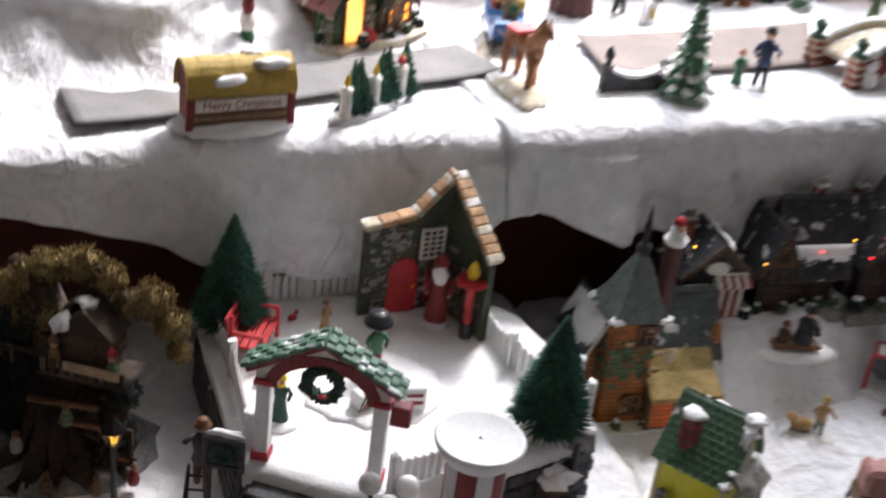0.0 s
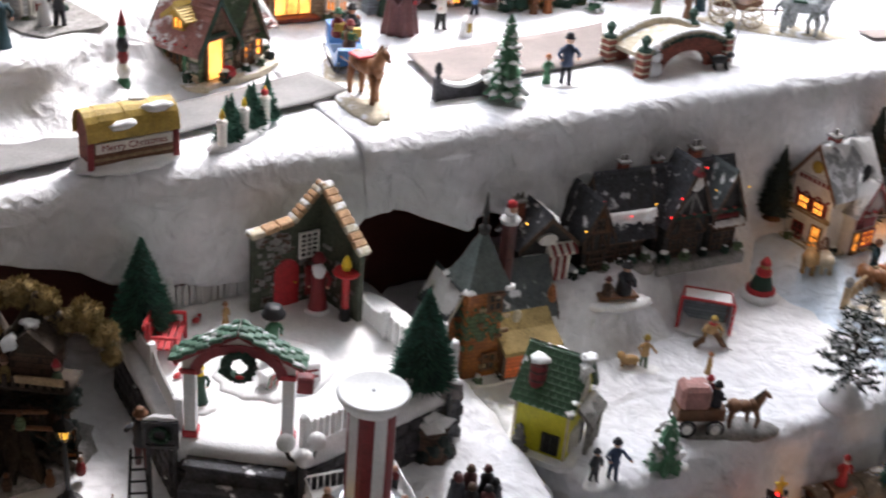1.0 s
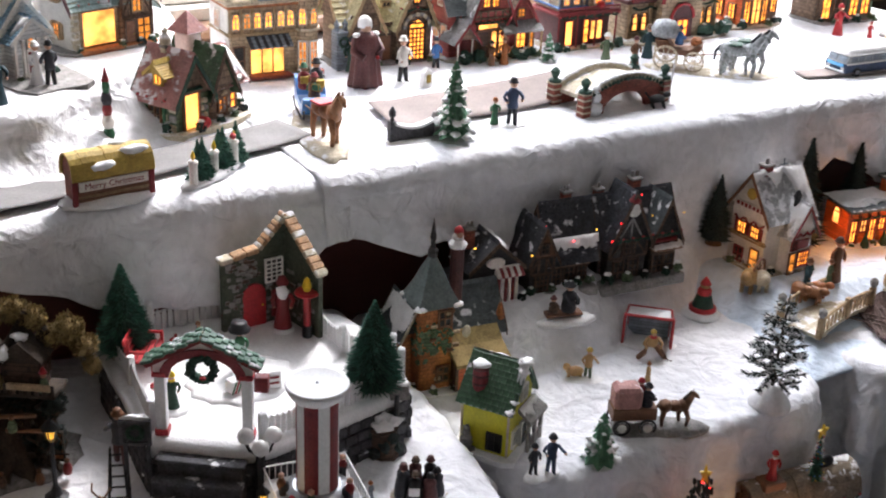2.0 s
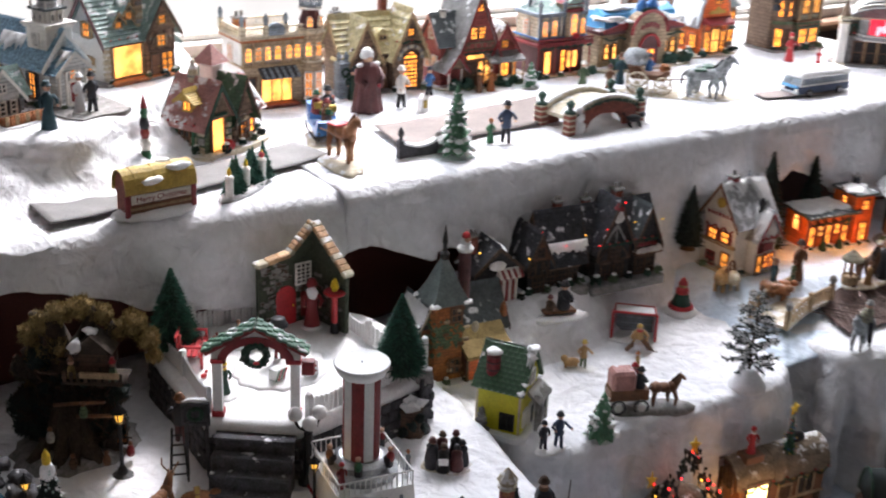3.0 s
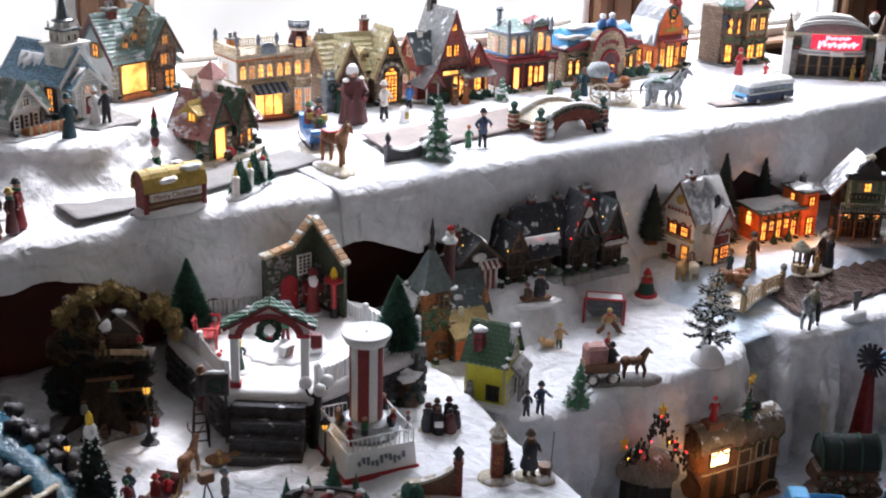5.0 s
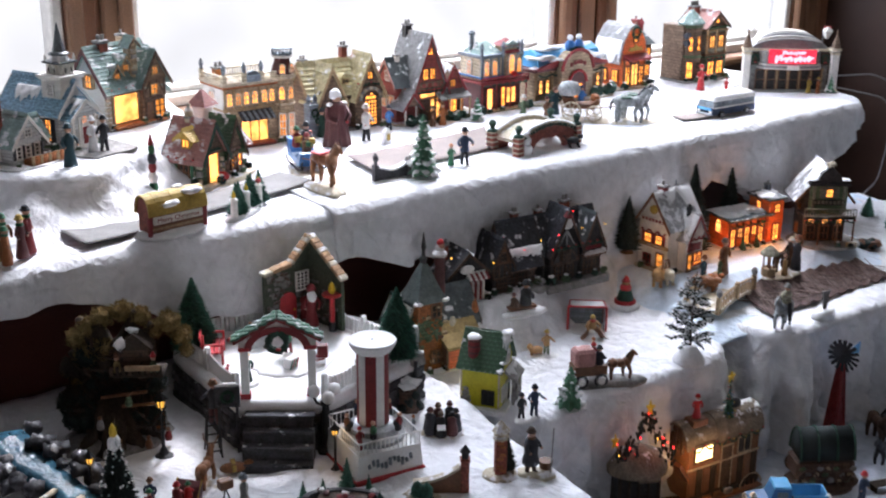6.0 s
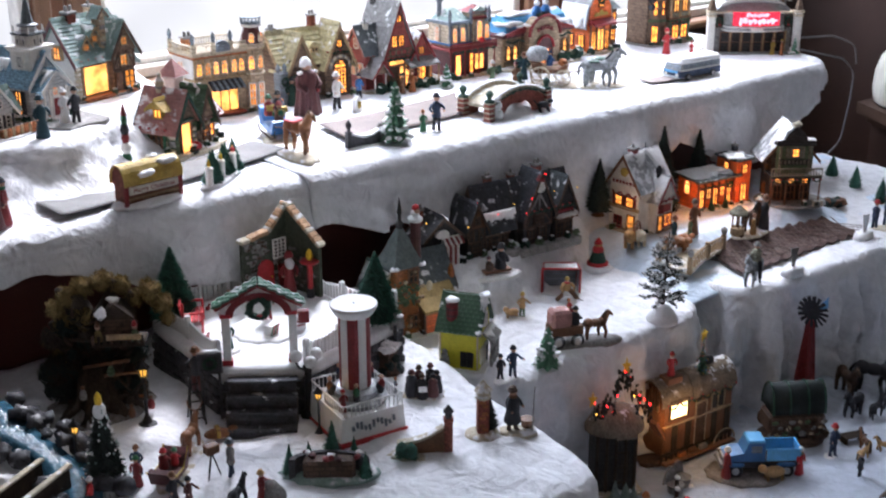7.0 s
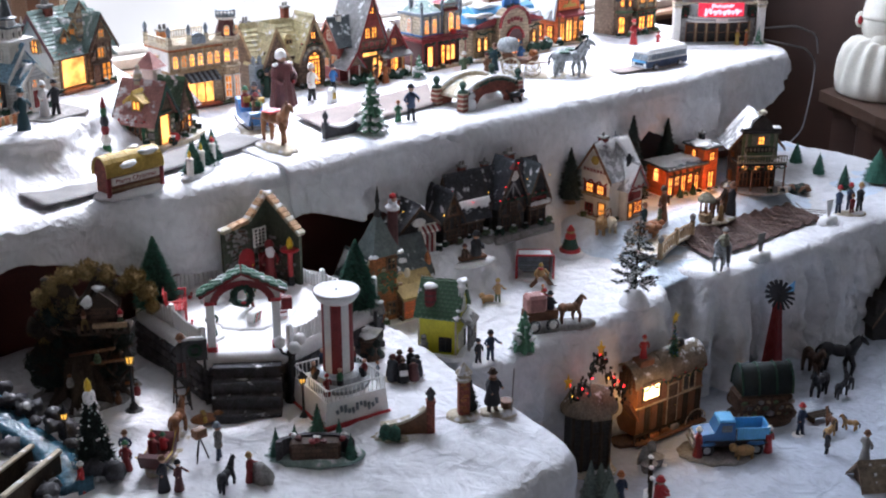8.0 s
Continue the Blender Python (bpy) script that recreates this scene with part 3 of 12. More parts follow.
def gable(h, x0, x1, y0, y1, z, rh, axis, wm, rm, ov=0.006, courses=7, t=0.0012, label="", trim=None, snow=(0, 0)):
    courses = int(courses * 1.5)
    u0, u1, v0, v1 = (y0, y1, x0, x1) if axis == "x" else (x0, x1, y0, y1)
    c = (u0 + u1) / 2
    s = Sh()
    s.prism([(u0, z), (u1, z), (c, z + rh)], axis, v0, v1)
    s.part("gable", wm, h)
    e = ov * rh / ((u1 - u0) / 2)
    L = stepped((u0 - ov, z - e), (c, z + rh), courses, t)
    R = [(2 * c - p[0], p[1]) for p in L[::-1]]
    s = Sh()
    s.prism([(u0 - ov, z - e)] + L + [(c, z + rh + t * 2.2)] + R + [(u1 + ov, z - e), (c, z + rh)], axis, v0 - ov, v1 + ov)
    roof = s.part("roof", rm, h, label)
    w = min(0.0045, rh * 0.10)
    for v, vv in ((v0 - ov, v0 - ov - 0.0012), (v1 + ov, v1 + ov + 0.0012)):
        for sd in (-1, 1):
            s = Sh()
            foot_u, k = (u0 - ov if sd < 0 else u1 + ov), t * 2.4
            s.prism([(foot_u, z - e - w), (foot_u, z - e + k), (c, z + rh + k), (c, z + rh - w)], axis, min(v, vv), max(v, vv))
            s.part("barge_board", trim or (UMBER if wm != UMBER else OAKSTONE), h)
    s = Sh()
    s.prism([(c - 0.0024, z + rh + t), (c, z + rh + t * 3.4 + 0.0012), (c + 0.0024, z + rh + t)], axis, v0 - ov, v1 + ov)
    s.part("ridge", rm, h)
    to = (lambda u, v, zz: (v, u, zz)) if axis == "x" else (lambda u, v, zz: (u, v, zz))
    for sd, cov in zip((-1, 1), snow):
        if cov:
            fu = u0 - ov if sd < 0 else u1 + ov
            up = t * 2.6
            snow_sheet(h, to(c, v0 - ov, z + rh + up), to(c, v1 + ov, z + rh + up), to(fu, v0 - ov, z - e + up), to(fu, v1 + ov, z - e + up), cov, 0.0045, x0 * 99 + sd)
    return roof


def timbers(h, x0, x1, y, z0, z1, rz=0.0, m=None, n=3, at=(0, 0)):
    """Half-timbering on a wall face: posts, rails and braces, proud of it."""
    M = Matrix.Translation((*at, 0)) @ pose(0, 0, 0, 0, 0, rz)
    m = m or BROWNWALL
    for i in range(n + 1):
        s = Sh(M)
        s.box((x0 + (x1 - x0) * i / n, y - 0.0006, (z0 + z1) / 2), (0.0024, 0.002, z1 - z0), 0.0003)
        s.part("timber", m, h)
    for zz in (z0, z1):
        s = Sh(M)
        s.box(((x0 + x1) / 2, y - 0.0008, zz), (x1 - x0, 0.002, 0.0024), 0.0003)
        s.part("timber", m, h)
    w = (x1 - x0) / n
    for i in (0, n - 1):
        s = Sh(M)
        s.box((x0 + w * (i + 0.5), y - 0.0004, (z0 + z1) / 2), (math.hypot(w, z1 - z0) * 0.92, 0.0016, 0.002), 0.0003, ry=math.degrees(math.atan2(z1 - z0, w)) * (1 if i else -1))
        s.part("brace", m, h)


def swag(h, x0, x1, y, z, n, drop, rz=0.0, m=None, at=(0, 0)):
    """A garland hung in n loops along a wall, with small red bows."""
    M = Matrix.Translation((*at, 0)) @ pose(0, 0, 0, 0, 0, rz)
    s = Sh(M)
    k = 10 * n
    for i in range(k + 1):
        f = i / k
        s.lump((x0 + (x1 - x0) * f, y - 0.001, z - drop * abs(math.sin(math.pi * f * n))), 0.0017, (1, 0.8, 1), 0.6, 1)
    g = s.part("garland", m or DGREEN, h, kind="stuff")
    for i in range(n + 1):
        s = Sh(M)
        s.ball((x0 + (x1 - x0) * i / n, y - 0.002, z), 0.0016, (1.4, 0.8, 0.9), 1)
        s.part("bow", RED, g)


def shrubs(h, spots, r=0.006):
    """Small rough shrubs and drifts at a house's foot."""
    for k, (x, y) in enumerate(spots):
        rr = r * random.uniform(0.7, 1.25)
        s = Sh()
        for _ in range(26):
            v = Vector((random.gauss(0, 1), random.gauss(0, 1), abs(random.gauss(0, 1)))).normalized()
            s.lump((x + v.x * rr * 0.7, y + v.y * rr * 0.6, 0.005 + v.z * rr * 1.1), rr * 0.30, (1, 1, 1), 0.6, 1)
        b = s.part("bush", (DGREEN, GREENWALL, DARKPINE)[k % 3], h)
        s = Sh()
        s.lump((x, y, 0.005 + rr * 1.25), rr * 0.55, (1, 1, 0.45), 0.5, 1)
        s.part("snow_cap", SNOWP, b, smooth=True)


def shutters(h, x, y, z, w, hh, rz, m, at=(0, 0)):
    M = pose(x, y, z, 0, 0, rz)
    for sx in (-1, 1):
        s = Sh(M)
        s.box((sx * (w / 2 + 0.0036), -0.0008, hh / 2), (0.0040, 0.002, hh + 0.002), 0.0004)
        s.part("shutter", m, h)


def pilaster(h, x, y, z0, z1, m, w=0.005):
    s = Sh()
    s.box((x, y, (z0 + z1) / 2), (w, 0.003, z1 - z0), 0.0005)
    s.box((x, y - 0.0004, z1 - 0.002), (w * 1.5, 0.004, 0.003), 0.0004)
    s.box((x, y - 0.0004, z0 + 0.002), (w * 1.5, 0.004, 0.004), 0.0004)
    s.part("pilaster", m, h)


def hip(h, x0, x1, y0, y1, z, rh, rm, ov=0.005, ridge=0.0, courses=7, t=0.0012, axis="x"):
    """A hipped roof in lapped courses, one piece."""
    cx, cy = (x0 + x1) / 2, (y0 + y1) / 2
    ax, ay = (x1 - x0) / 2 + ov, (y1 - y0) / 2 + ov
    rx, ry = (ridge / 2, 0.0005) if axis == "x" else (0.0005, ridge / 2)
    s = Sh()
    rings = []
    for k in range(courses + 1):
        for o in ((0.0, t) if 0 < k < courses else (t,) if k == 0 else (0.0,)):
            f = k / courses
            px, py = ax + (rx - ax) * f + o * 0.6, ay + (ry - ay) * f + o * 0.6
            rings.append([s.bm.verts.new((cx + sx * px, cy + sy * py, z + rh * f + t)) for sx, sy in ((-1, -1), (1, -1), (1, 1), (-1, 1))])
    for A, B in zip(rings, rings[1:]):
        for i in range(4):
            s.bm.faces.new((A[i], A[(i + 1) % 4], B[(i + 1) % 4], B[i]))
    s.bm.faces.new(rings[0][::-1])
    s.bm.faces.new(rings[-1])
    return s.part("roof", rm, h)


def win(h, x, y, z, w, hh, rz=0.0, pane=LIT, frame=HOUSEWHITE, nx=2, ny=2, arch=False, sill=True, b=0.0016, name="window"):
    """A window on a wall face; z is its foot, rz turns it from facing -y."""
    M = pose(x, y, z, 0, 0, rz)
    s = Sh(M)
    bb = b * 0.3
    xs, zs = [-w / 2 - b, -w / 2], [-b, 0.0]
    for i in range(1, nx):
        c = -w / 2 + w * i / nx
        xs += [c - bb, c + bb]
    for j in range(1, ny):
        c = hh * j / ny
        zs += [c - bb, c + bb]
    xs += [w / 2, w / 2 + b]
    zs += [hh, hh + b]
    s.lattice(xs, zs, lambda i, j: i % 2 == 0 or j % 2 == 0, -0.0024, 0.0006)
    if arch:
        n = 8
        o, q = w / 2 + b, w / 2 - b * 0.1
        s.prism([(o * math.cos(math.pi * i / n), hh + b * 0.5 + o * math.sin(math.pi * i / n)) for i in range(n + 1)] + [(q * math.cos(math.pi * i / n), hh + b * 0.5 + q * math.sin(math.pi * i / n)) for i in range(n, -1, -1)], "y", -0.0022, 0.0004)
    f = s.part(name, frame, h)
    s = Sh(M)
    s.box((0, -0.0002, hh / 2), (w, 0.0006, hh))
    if arch:
        s.prism([(w / 2 * math.cos(math.pi * i / 8), hh + b + w / 2 * math.sin(math.pi * i / 8)) for i in range(9)], "y", -0.0005, 0.0)
    s.part("pane", pane, f)
    return f


def door(h, x, y, z, w, hh, rz=0.0, m=DRED, frame=HOUSEWHITE):
    M = pose(x, y, z, 0, 0, rz)
    s = Sh(M)
    s.box((0, -0.0008, hh / 2), (w, 0.0024, hh))
    for k in (0.28, 0.72):
        s.box((0, -0.0022, hh * k), (w * 0.6, 0.001, hh * 0.3), 0.0003)
    d = s.part("door", m, h)
    s = Sh(M)
    for sx in (-1, 1):
        s.box((sx * (w / 2 + 0.001), -0.0012, hh / 2), (0.002, 0.003, hh + 0.002))
    s.box((0, -0.0012, hh + 0.001), (w + 0.004, 0.003, 0.002))
    s.part("door_frame", frame, d)
    s = Sh(M)
    s.ball((w * 0.35, -0.0026, hh * 0.45), 0.0008, sub=1)
    s.part("knob", GOLD, d)
    return d


def chimney(h, x, y, z, w, hh, m=BRICK, pots=1, cap=STONE):
    s = Sh()
    s.box((x, y, z + hh / 2), (w, w, hh), 0.0006)
    c = s.part("chimney", m, h)
    s = Sh()
    s.box((x, y, z + hh + 0.001), (w * 1.25, w * 1.25, 0.003), 0.0006)
    for i in range(pots):
        s.cone((x + (i - (pots - 1) / 2) * w * 0.5, y, z + hh + 0.002), w * 0.2, w * 0.17, w * 0.6, 8)
    s.part("cap", cap, c)
    return c


def snow_on(h, spots, r=0.008, flat=0.28, name="snow_patch"):
    for x, y, z, k in spots:
        s = Sh()
        s.lump((x, y, z - 0.001), r * k, (1.6, 1.25, flat * 0.75), 0.42, 3)
        s.part(name, SNOWP, h, smooth=True)


def foot(h, w, d, m=SNOWP, t=0.006, label="snowy base"):
    s = Sh()
    n = 22
    ph = random.random() * 9
    pts = []
    for i in range(n):
        a = 2 * math.pi * i / n
        sc = 1 / max(abs(math.cos(a)), abs(math.sin(a))) ** 0.75
        j = 1 + 0.05 * math.sin(5 * a + ph)
        pts.append((w / 2 * math.cos(a) * sc * j, d / 2 * math.sin(a) * sc * j))
    s.prism(pts, "z", 0, t)
    return s.part("base", m, h, label)


def bush(h, x, y, z, r, m=DGREEN, snowy=True):
    s = Sh()
    s.lump((x, y, z + r * 0.8), r, (1, 1, 1), 0.5, 2, f=6)
    b = s.part("bush", m, h)
    if snowy:
        s = Sh()
        s.lump((x, y, z + r * 1.5), r * 0.55, (1, 1, 0.5), 0.5, 1)
        s.part("snow_cap", SNOWP, b)
    return b


def strip(h, x0, x1, y0, y1, z, t, m, name="cornice", label=""):
    """A moulding that runs round a box, proud of it."""
    s = Sh()
    s.box(((x0 + x1) / 2, (y0 + y1) / 2, z), (x1 - x0, y1 - y0, t), 0.0006)
    return s.part(name, m, h, label)


def balustrade(h, x0, x1, y, z, hh, m, rz=0.0, n=8, cx=0.0, cy=0.0):
    M = Matrix.Translation((cx, cy, 0)) @ pose(0, 0, 0, 0, 0, rz)
    s = Sh(M)
    s.box(((x0 + x1) / 2, y, z + hh), (x1 - x0, 0.003, 0.002))
    s.box(((x0 + x1) / 2, y, z), (x1 - x0, 0.003, 0.0016))
    for i in range(n + 1):
        s.cone((x0 + (x1 - x0) * i / n, y, z), 0.0011, 0.0008, hh, 6)
    return s.part("balustrade", m, h)


def awning(h, x0, x1, y, z, out, drop, mats, n=8):
    s = Sh()
    s.box(((x0 + x1) / 2, y - 0.001, z - 0.001), (x1 - x0, 0.002, 0.002))
    aw = s.part("awning", mats[0], h)
    for i in range(n):
        a, b = x0 + (x1 - x0) * i / n, x0 + (x1 - x0) * (i + 1) / n
        s = Sh()
        s.prism([(y, z), (y - out, z - drop), (y - out, z - drop - 0.0025), (y, z - 0.002)], "x", a, b)
        s.part("stripe", mats[i % len(mats)], aw)
    return aw


def house(name, x, y, z, rz, label, group="village houses", category="model house", k=1.0):
    return empty(name, place(x, y, z, rz, k), label, category, group)


# ---- long shelf: the row of lit houses ----
U, UL = 0.953, 1.014

# church
h = house("church", 0.588, 1.514, UL, 22, "white porcelain church with light blue snowy roof and dark spire")
foot(h, 0.088, 0.150, STONE)
body(h, -0.029, 0.029, 0.0, 0.108, 0.004, 0.054, CHURCHW)
gable(h, -0.029, 0.029, 0.002, 0.106, 0.054, 0.034, "y", CHURCHW, BLUEROOF, 0.006, 9, trim=HOUSEWHITE)
snow_sheet(h, (-0.012, 0.046, 0.080), (-0.012, 0.090, 0.080), (-0.031, 0.046, 0.056), (-0.031, 0.090, 0.056), 0.55, 0.004, 3.1)
snow_sheet(h, (-0.004, 0.020, 0.088), (-0.004, 0.040, 0.088), (-0.031, 0.020, 0.056), (-0.031, 0.040, 0.056), 0.4, 0.004, 7.7)
body(h, -0.022, 0.022, -0.012, 0.004, 0.004, 0.046, CHURCHW, "porch_wall")
gable(h, -0.024, 0.024, -0.015, 0.004, 0.046, 0.020, "y", CHURCHW, BLUEROOF, 0.004, 6, trim=HOUSEWHITE)
snow_sheet(h, (0.0, -0.018, 0.068), (0.0, 0.004, 0.068), (-0.027, -0.018, 0.046), (-0.027, 0.004, 0.046), 0.45, 0.004, 5.2)
for xx in (-0.019, -0.009, 0.009, 0.019):
    pilaster(h, xx, -0.0132, 0.005, 0.046, HOUSEWHITE, 0.0032)
door(h, 0.0, -0.0124, 0.006, 0.010, 0.026, 0, DRED, HOUSEWHITE)
win(h, 0.0, -0.0124, 0.036, 0.007, 0.006, 0, LITDIM, HOUSEWHITE, 2, 1, True)
for k in range(3):
    body(h, -0.013 + 0.002 * k, 0.013 - 0.002 * k, -0.024 + 0.004 * k, -0.012, 0.003 + 0.0022 * k, 0.0052 + 0.0022 * k, HOUSEWHITE, "step")
body(h, -0.019, 0.019, 0.004, 0.040, 0.060, 0.092, HOUSEWHITE, "tower", "square white tower stage with louvres")
strip(h, -0.021, 0.021, 0.002, 0.042, 0.093, 0.003, HOUSEWHITE)
strip(h, -0.023, 0.023, 0.000, 0.044, 0.096, 0.003, HOUSEWHITE)
for rz, px, py in ((0, 0.0, 0.0038), (-90, -0.0192, 0.022)):
    win(h, px, py, 0.072, 0.011, 0.013, rz, STONE, HOUSEWHITE, 1, 6, False)
body(h, -0.013, 0.013, 0.009, 0.035, 0.098, 0.112, HOUSEWHITE, "belfry", "white belfry with dark openings")
for rz, px, py in ((0, -0.005, 0.0088), (0, 0.005, 0.0088), (-90, -0.0132, 0.017), (-90, -0.0132, 0.027)):
    win(h, px, py, 0.100, 0.004, 0.007, rz, DARKWALL, HOUSEWHITE, 1, 1, True)
strip(h, -0.016, 0.016, 0.006, 0.038, 0.113, 0.003, SLATE)
s = Sh()
s.cone((0, 0.022, 0.1145), 0.0125, 0.0095, 0.008, 8)
s.part("lantern_stage", CHURCHW, h)
s = Sh()
s.lathe([(0.0135, 0.122), (0.0135, 0.124), (0.0085, 0.126), (0.0070, 0.132), (0.0004, 0.163)], (0, 0.022, 0), 8)
s.part("spire", SLATE, h, "dark slate spire")
for k in range(4):
    a = math.pi / 4 + math.pi / 2 * k
    s = Sh()
    s.lathe([(0.0014, 0.112), (0.0018, 0.118), (0.0003, 0.124)], (0.018 * math.cos(a), 0.022 + 0.018 * math.sin(a), 0), 6)
    s.part("pinnacle", HOUSEWHITE, h)
for yy in (0.020, 0.050, 0.080):
    win(h, -0.0292, yy, 0.014, 0.009, 0.028, -90, LIT, BLACK, 2, 4, b=0.0018)
    shutters(h, -0.0292, yy, 0.014, 0.011, 0.028, -90, CHARCOAL)
shrubs(h, [(-0.035, 0.006 + 0.014 * i) for i in range(6)] + [(0.024, -0.016), (-0.020, -0.020)], 0.006)

# small annex house in front of the church
h = house("annex_house", 0.494, 1.478, UL, 22, "small house with dark teal roof, wooden deck and brick chimney")
foot(h, 0.080, 0.088)
body(h, -0.024, 0.024, -0.020, 0.036, 0.004, 0.034, CHURCHW)
gable(h, -0.024, 0.024, -0.022, 0.038, 0.034, 0.030, "y", CHURCHW, TEALROOF, 0.005, 8, trim=HOUSEWHITE)
body(h, 0.020, 0.040, -0.006, 0.024, 0.004, 0.032, BLUEGREY, "bay")
gable(h, 0.014, 0.042, -0.008, 0.026, 0.032, 0.022, "x", BLUEGREY, TEALROOF, 0.004, 6)
body(h, -0.010, 0.046, -0.038, -0.022, 0.004, 0.013, ORANGE, "deck", "orange-brown wooden deck")
for k in range(9):
    s = Sh()
    s.box((-0.008 + 0.0066 * k, -0.0385, 0.011), (0.0048, 0.0014, 0.013), 0.0003)
    s.part("deck_plank", ORANGE if k % 2 else OAKSTONE, h)
chimney(h, -0.016, 0.010, 0.040, 0.009, 0.040, BRICK, 1)
for xx in (-0.014, 0.0, 0.014):
    win(h, xx, -0.0202, 0.014, 0.006, 0.014, 0, DARKWALL, HOUSEWHITE, 1, 3)
    shutters(h, xx, -0.0202, 0.014, 0.006, 0.014, 0, CHARCOAL)
win(h, 0.0, -0.0222, 0.040, 0.008, 0.008, 0, DARKWALL, HOUSEWHITE, 2, 2)
win(h, -0.0242, 0.006, 0.012, 0.010, 0.014, -90, LITDIM, HOUSEWHITE, 2, 3)
shrubs(h, [(0.030, -0.016), (-0.020, -0.026), (0.042, -0.012)], 0.005)

# tall white house with the lit shop window
h = house("white_gabled_house", 0.692, 1.624, UL, 19, "white gabled house with teal roof and glowing shop window", k=1.14)
h.matrix_world = h.matrix_world @ Matrix.Diagonal((1.04, 0.86, 0.93, 1))
foot(h, 0.112, 0.098, STONE)
body(h, -0.040, 0.036, -0.034, 0.036, 0.004, 0.058, HOUSEWHITE)
gable(h, -0.040, 0.036, -0.034, 0.036, 0.058, 0.046, "x", HOUSEWHITE, TEALROOF, 0.007, 8, 0.0014, trim=MAROON, snow=(0.0, 0.5))
for zz in (0.016, 0.056):
    win(h, -0.0402, 0.001, zz, 0.010, 0.015, -90, LIT, OAKSTONE, 2, 2, b=0.0024)
    shutters(h, -0.0402, 0.001, zz, 0.013, 0.015, -90, OAKSTONE)
for k in range(8):
    s = Sh()
    s.box((-0.0395, -0.0335, 0.010 + 0.0066 * k), (0.008 if k % 2 else 0.005, 0.005 if k % 2 else 0.008, 0.0056), 0.0008)
    s.part("quoin", SAND, h)
win(h, -0.014, -0.0342, 0.010, 0.036, 0.036, 0, LITHOT, OAKSTONE, 1, 1, b=0.003)
body(h, -0.036, 0.010, -0.042, -0.034, 0.047, 0.051, BROWNWALL, "lintel")
body(h, 0.008, 0.044, -0.042, 0.006, 0.004, 0.060, UMBER, "bay", "brown half-timbered bay")
gable(h, 0.006, 0.046, -0.045, 0.010, 0.060, 0.036, "y", UMBER, TEALROOF, 0.005, 8, 0.0014, trim=BROWNWALL, snow=(0.0, 0.45))
timbers(h, 0.009, 0.043, -0.0422, 0.036, 0.060, n=3)
win(h, 0.033, -0.0422, 0.008, 0.014, 0.024, 0, LITDIM, BROWNWALL, 2, 3)
door(h, 0.017, -0.0422, 0.005, 0.010, 0.026, 0, BROWN, BROWNWALL)
win(h, 0.026, -0.0422, 0.041, 0.010, 0.012, 0, LITDIM, OAKSTONE, 2, 2)
win(h, 0.026, -0.0452, 0.068, 0.007, 0.009, 0, LITDIM, OAKSTONE, 2, 2)
body(h, 0.044, 0.054, -0.030, 0.024, 0.004, 0.038, UMBER, "lean_to")
s = Sh()
s.prism([(0.042, 0.056), (0.060, 0.036), (0.060, 0.039), (0.042, 0.060)], "y", -0.036, 0.030)
s.part("lean_to_roof", TEALROOF, h)
body(h, 0.001, 0.013, -0.030, -0.016, 0.058, 0.106, TAN, "stone_stack", "tall tan stone chimney stack")
for k in range(6):
    s = Sh()
    s.box((0.007, -0.0306, 0.064 + 0.007 * k), (0.009, 0.002, 0.0052), 0.0008)
    s.part("stack_stone", (TAN, STONE, SAND)[k % 3], h)
gable(h, 0.000, 0.014, -0.031, -0.015, 0.106, 0.009, "y", TAN, TEALROOF, 0.002, 4)
chimney(h, -0.018, 0.002, 0.096, 0.013, 0.016, BRICK, 2)
body(h, -0.026, -0.010, -0.006, 0.010, 0.110, 0.113, SLATE, "chimney_shelf")
chimney(h, 0.024, 0.016, 0.088, 0.010, 0.026, TAN, 1)
for cx, zz in ((-0.020, 0.064), (-0.006, 0.074), (0.030, 0.080)):
    body(h, cx - 0.006, cx + 0.006, -0.028, -0.008, zz, zz + 0.010, UMBER, "dormer")
    gable(h, cx - 0.006, cx + 0.006, -0.029, -0.004, zz + 0.010, 0.009, "y", UMBER, TEALROOF, 0.003, 4, snow=(0.4, 0.4))
    win(h, cx, -0.0282, zz + 0.002, 0.006, 0.007, 0, LITDIM, OAKSTONE, 2, 1)
swag(h, -0.036, 0.008, -0.036, 0.055, 4, 0.004)
body(h, -0.040, 0.046, -0.050, -0.036, 0.003, 0.008, ORANGE, "step", "warm wooden front step")
shrubs(h, [(-0.038, -0.040), (0.006, -0.046), (0.026, -0.048), (0.040, -0.046), (0.052, -0.034), (-0.044, 0.020)], 0.005)

# cottage with the lit doorway
h = house("rose_roof_cottage", 0.756, 1.487, U, 26, "cottage with rose roof, green shutters and glowing doorway", k=1.22)
foot(h, 0.112, 0.082, SAND)
body(h, -0.044, -0.002, -0.028, 0.020, 0.004, 0.036, GREENWALL)
gable(h, -0.044, -0.002, -0.028, 0.020, 0.036, 0.034, "y", UMBER, ROSE, 0.005, 7, 0.0014, trim=DGREEN)
for k in range(9):
    s = Sh()
    s.box((-0.0445, -0.024 + 0.011 * (k % 4), 0.009 + 0.009 * (k // 4)), (0.002, 0.009, 0.007), 0.001)
    s.part("wall_stone", (TAN, STONE, SAND)[k % 3], h)
win(h, -0.0446, -0.004, 0.012, 0.012, 0.014, -90, DARKWALL, BROWN, 2, 2)
shutters(h, -0.0446, -0.004, 0.012, 0.014, 0.014, -90, GREEN)
body(h, -0.006, 0.046, -0.018, 0.028, 0.004, 0.036, TAN, "wall", "brown stone wing")
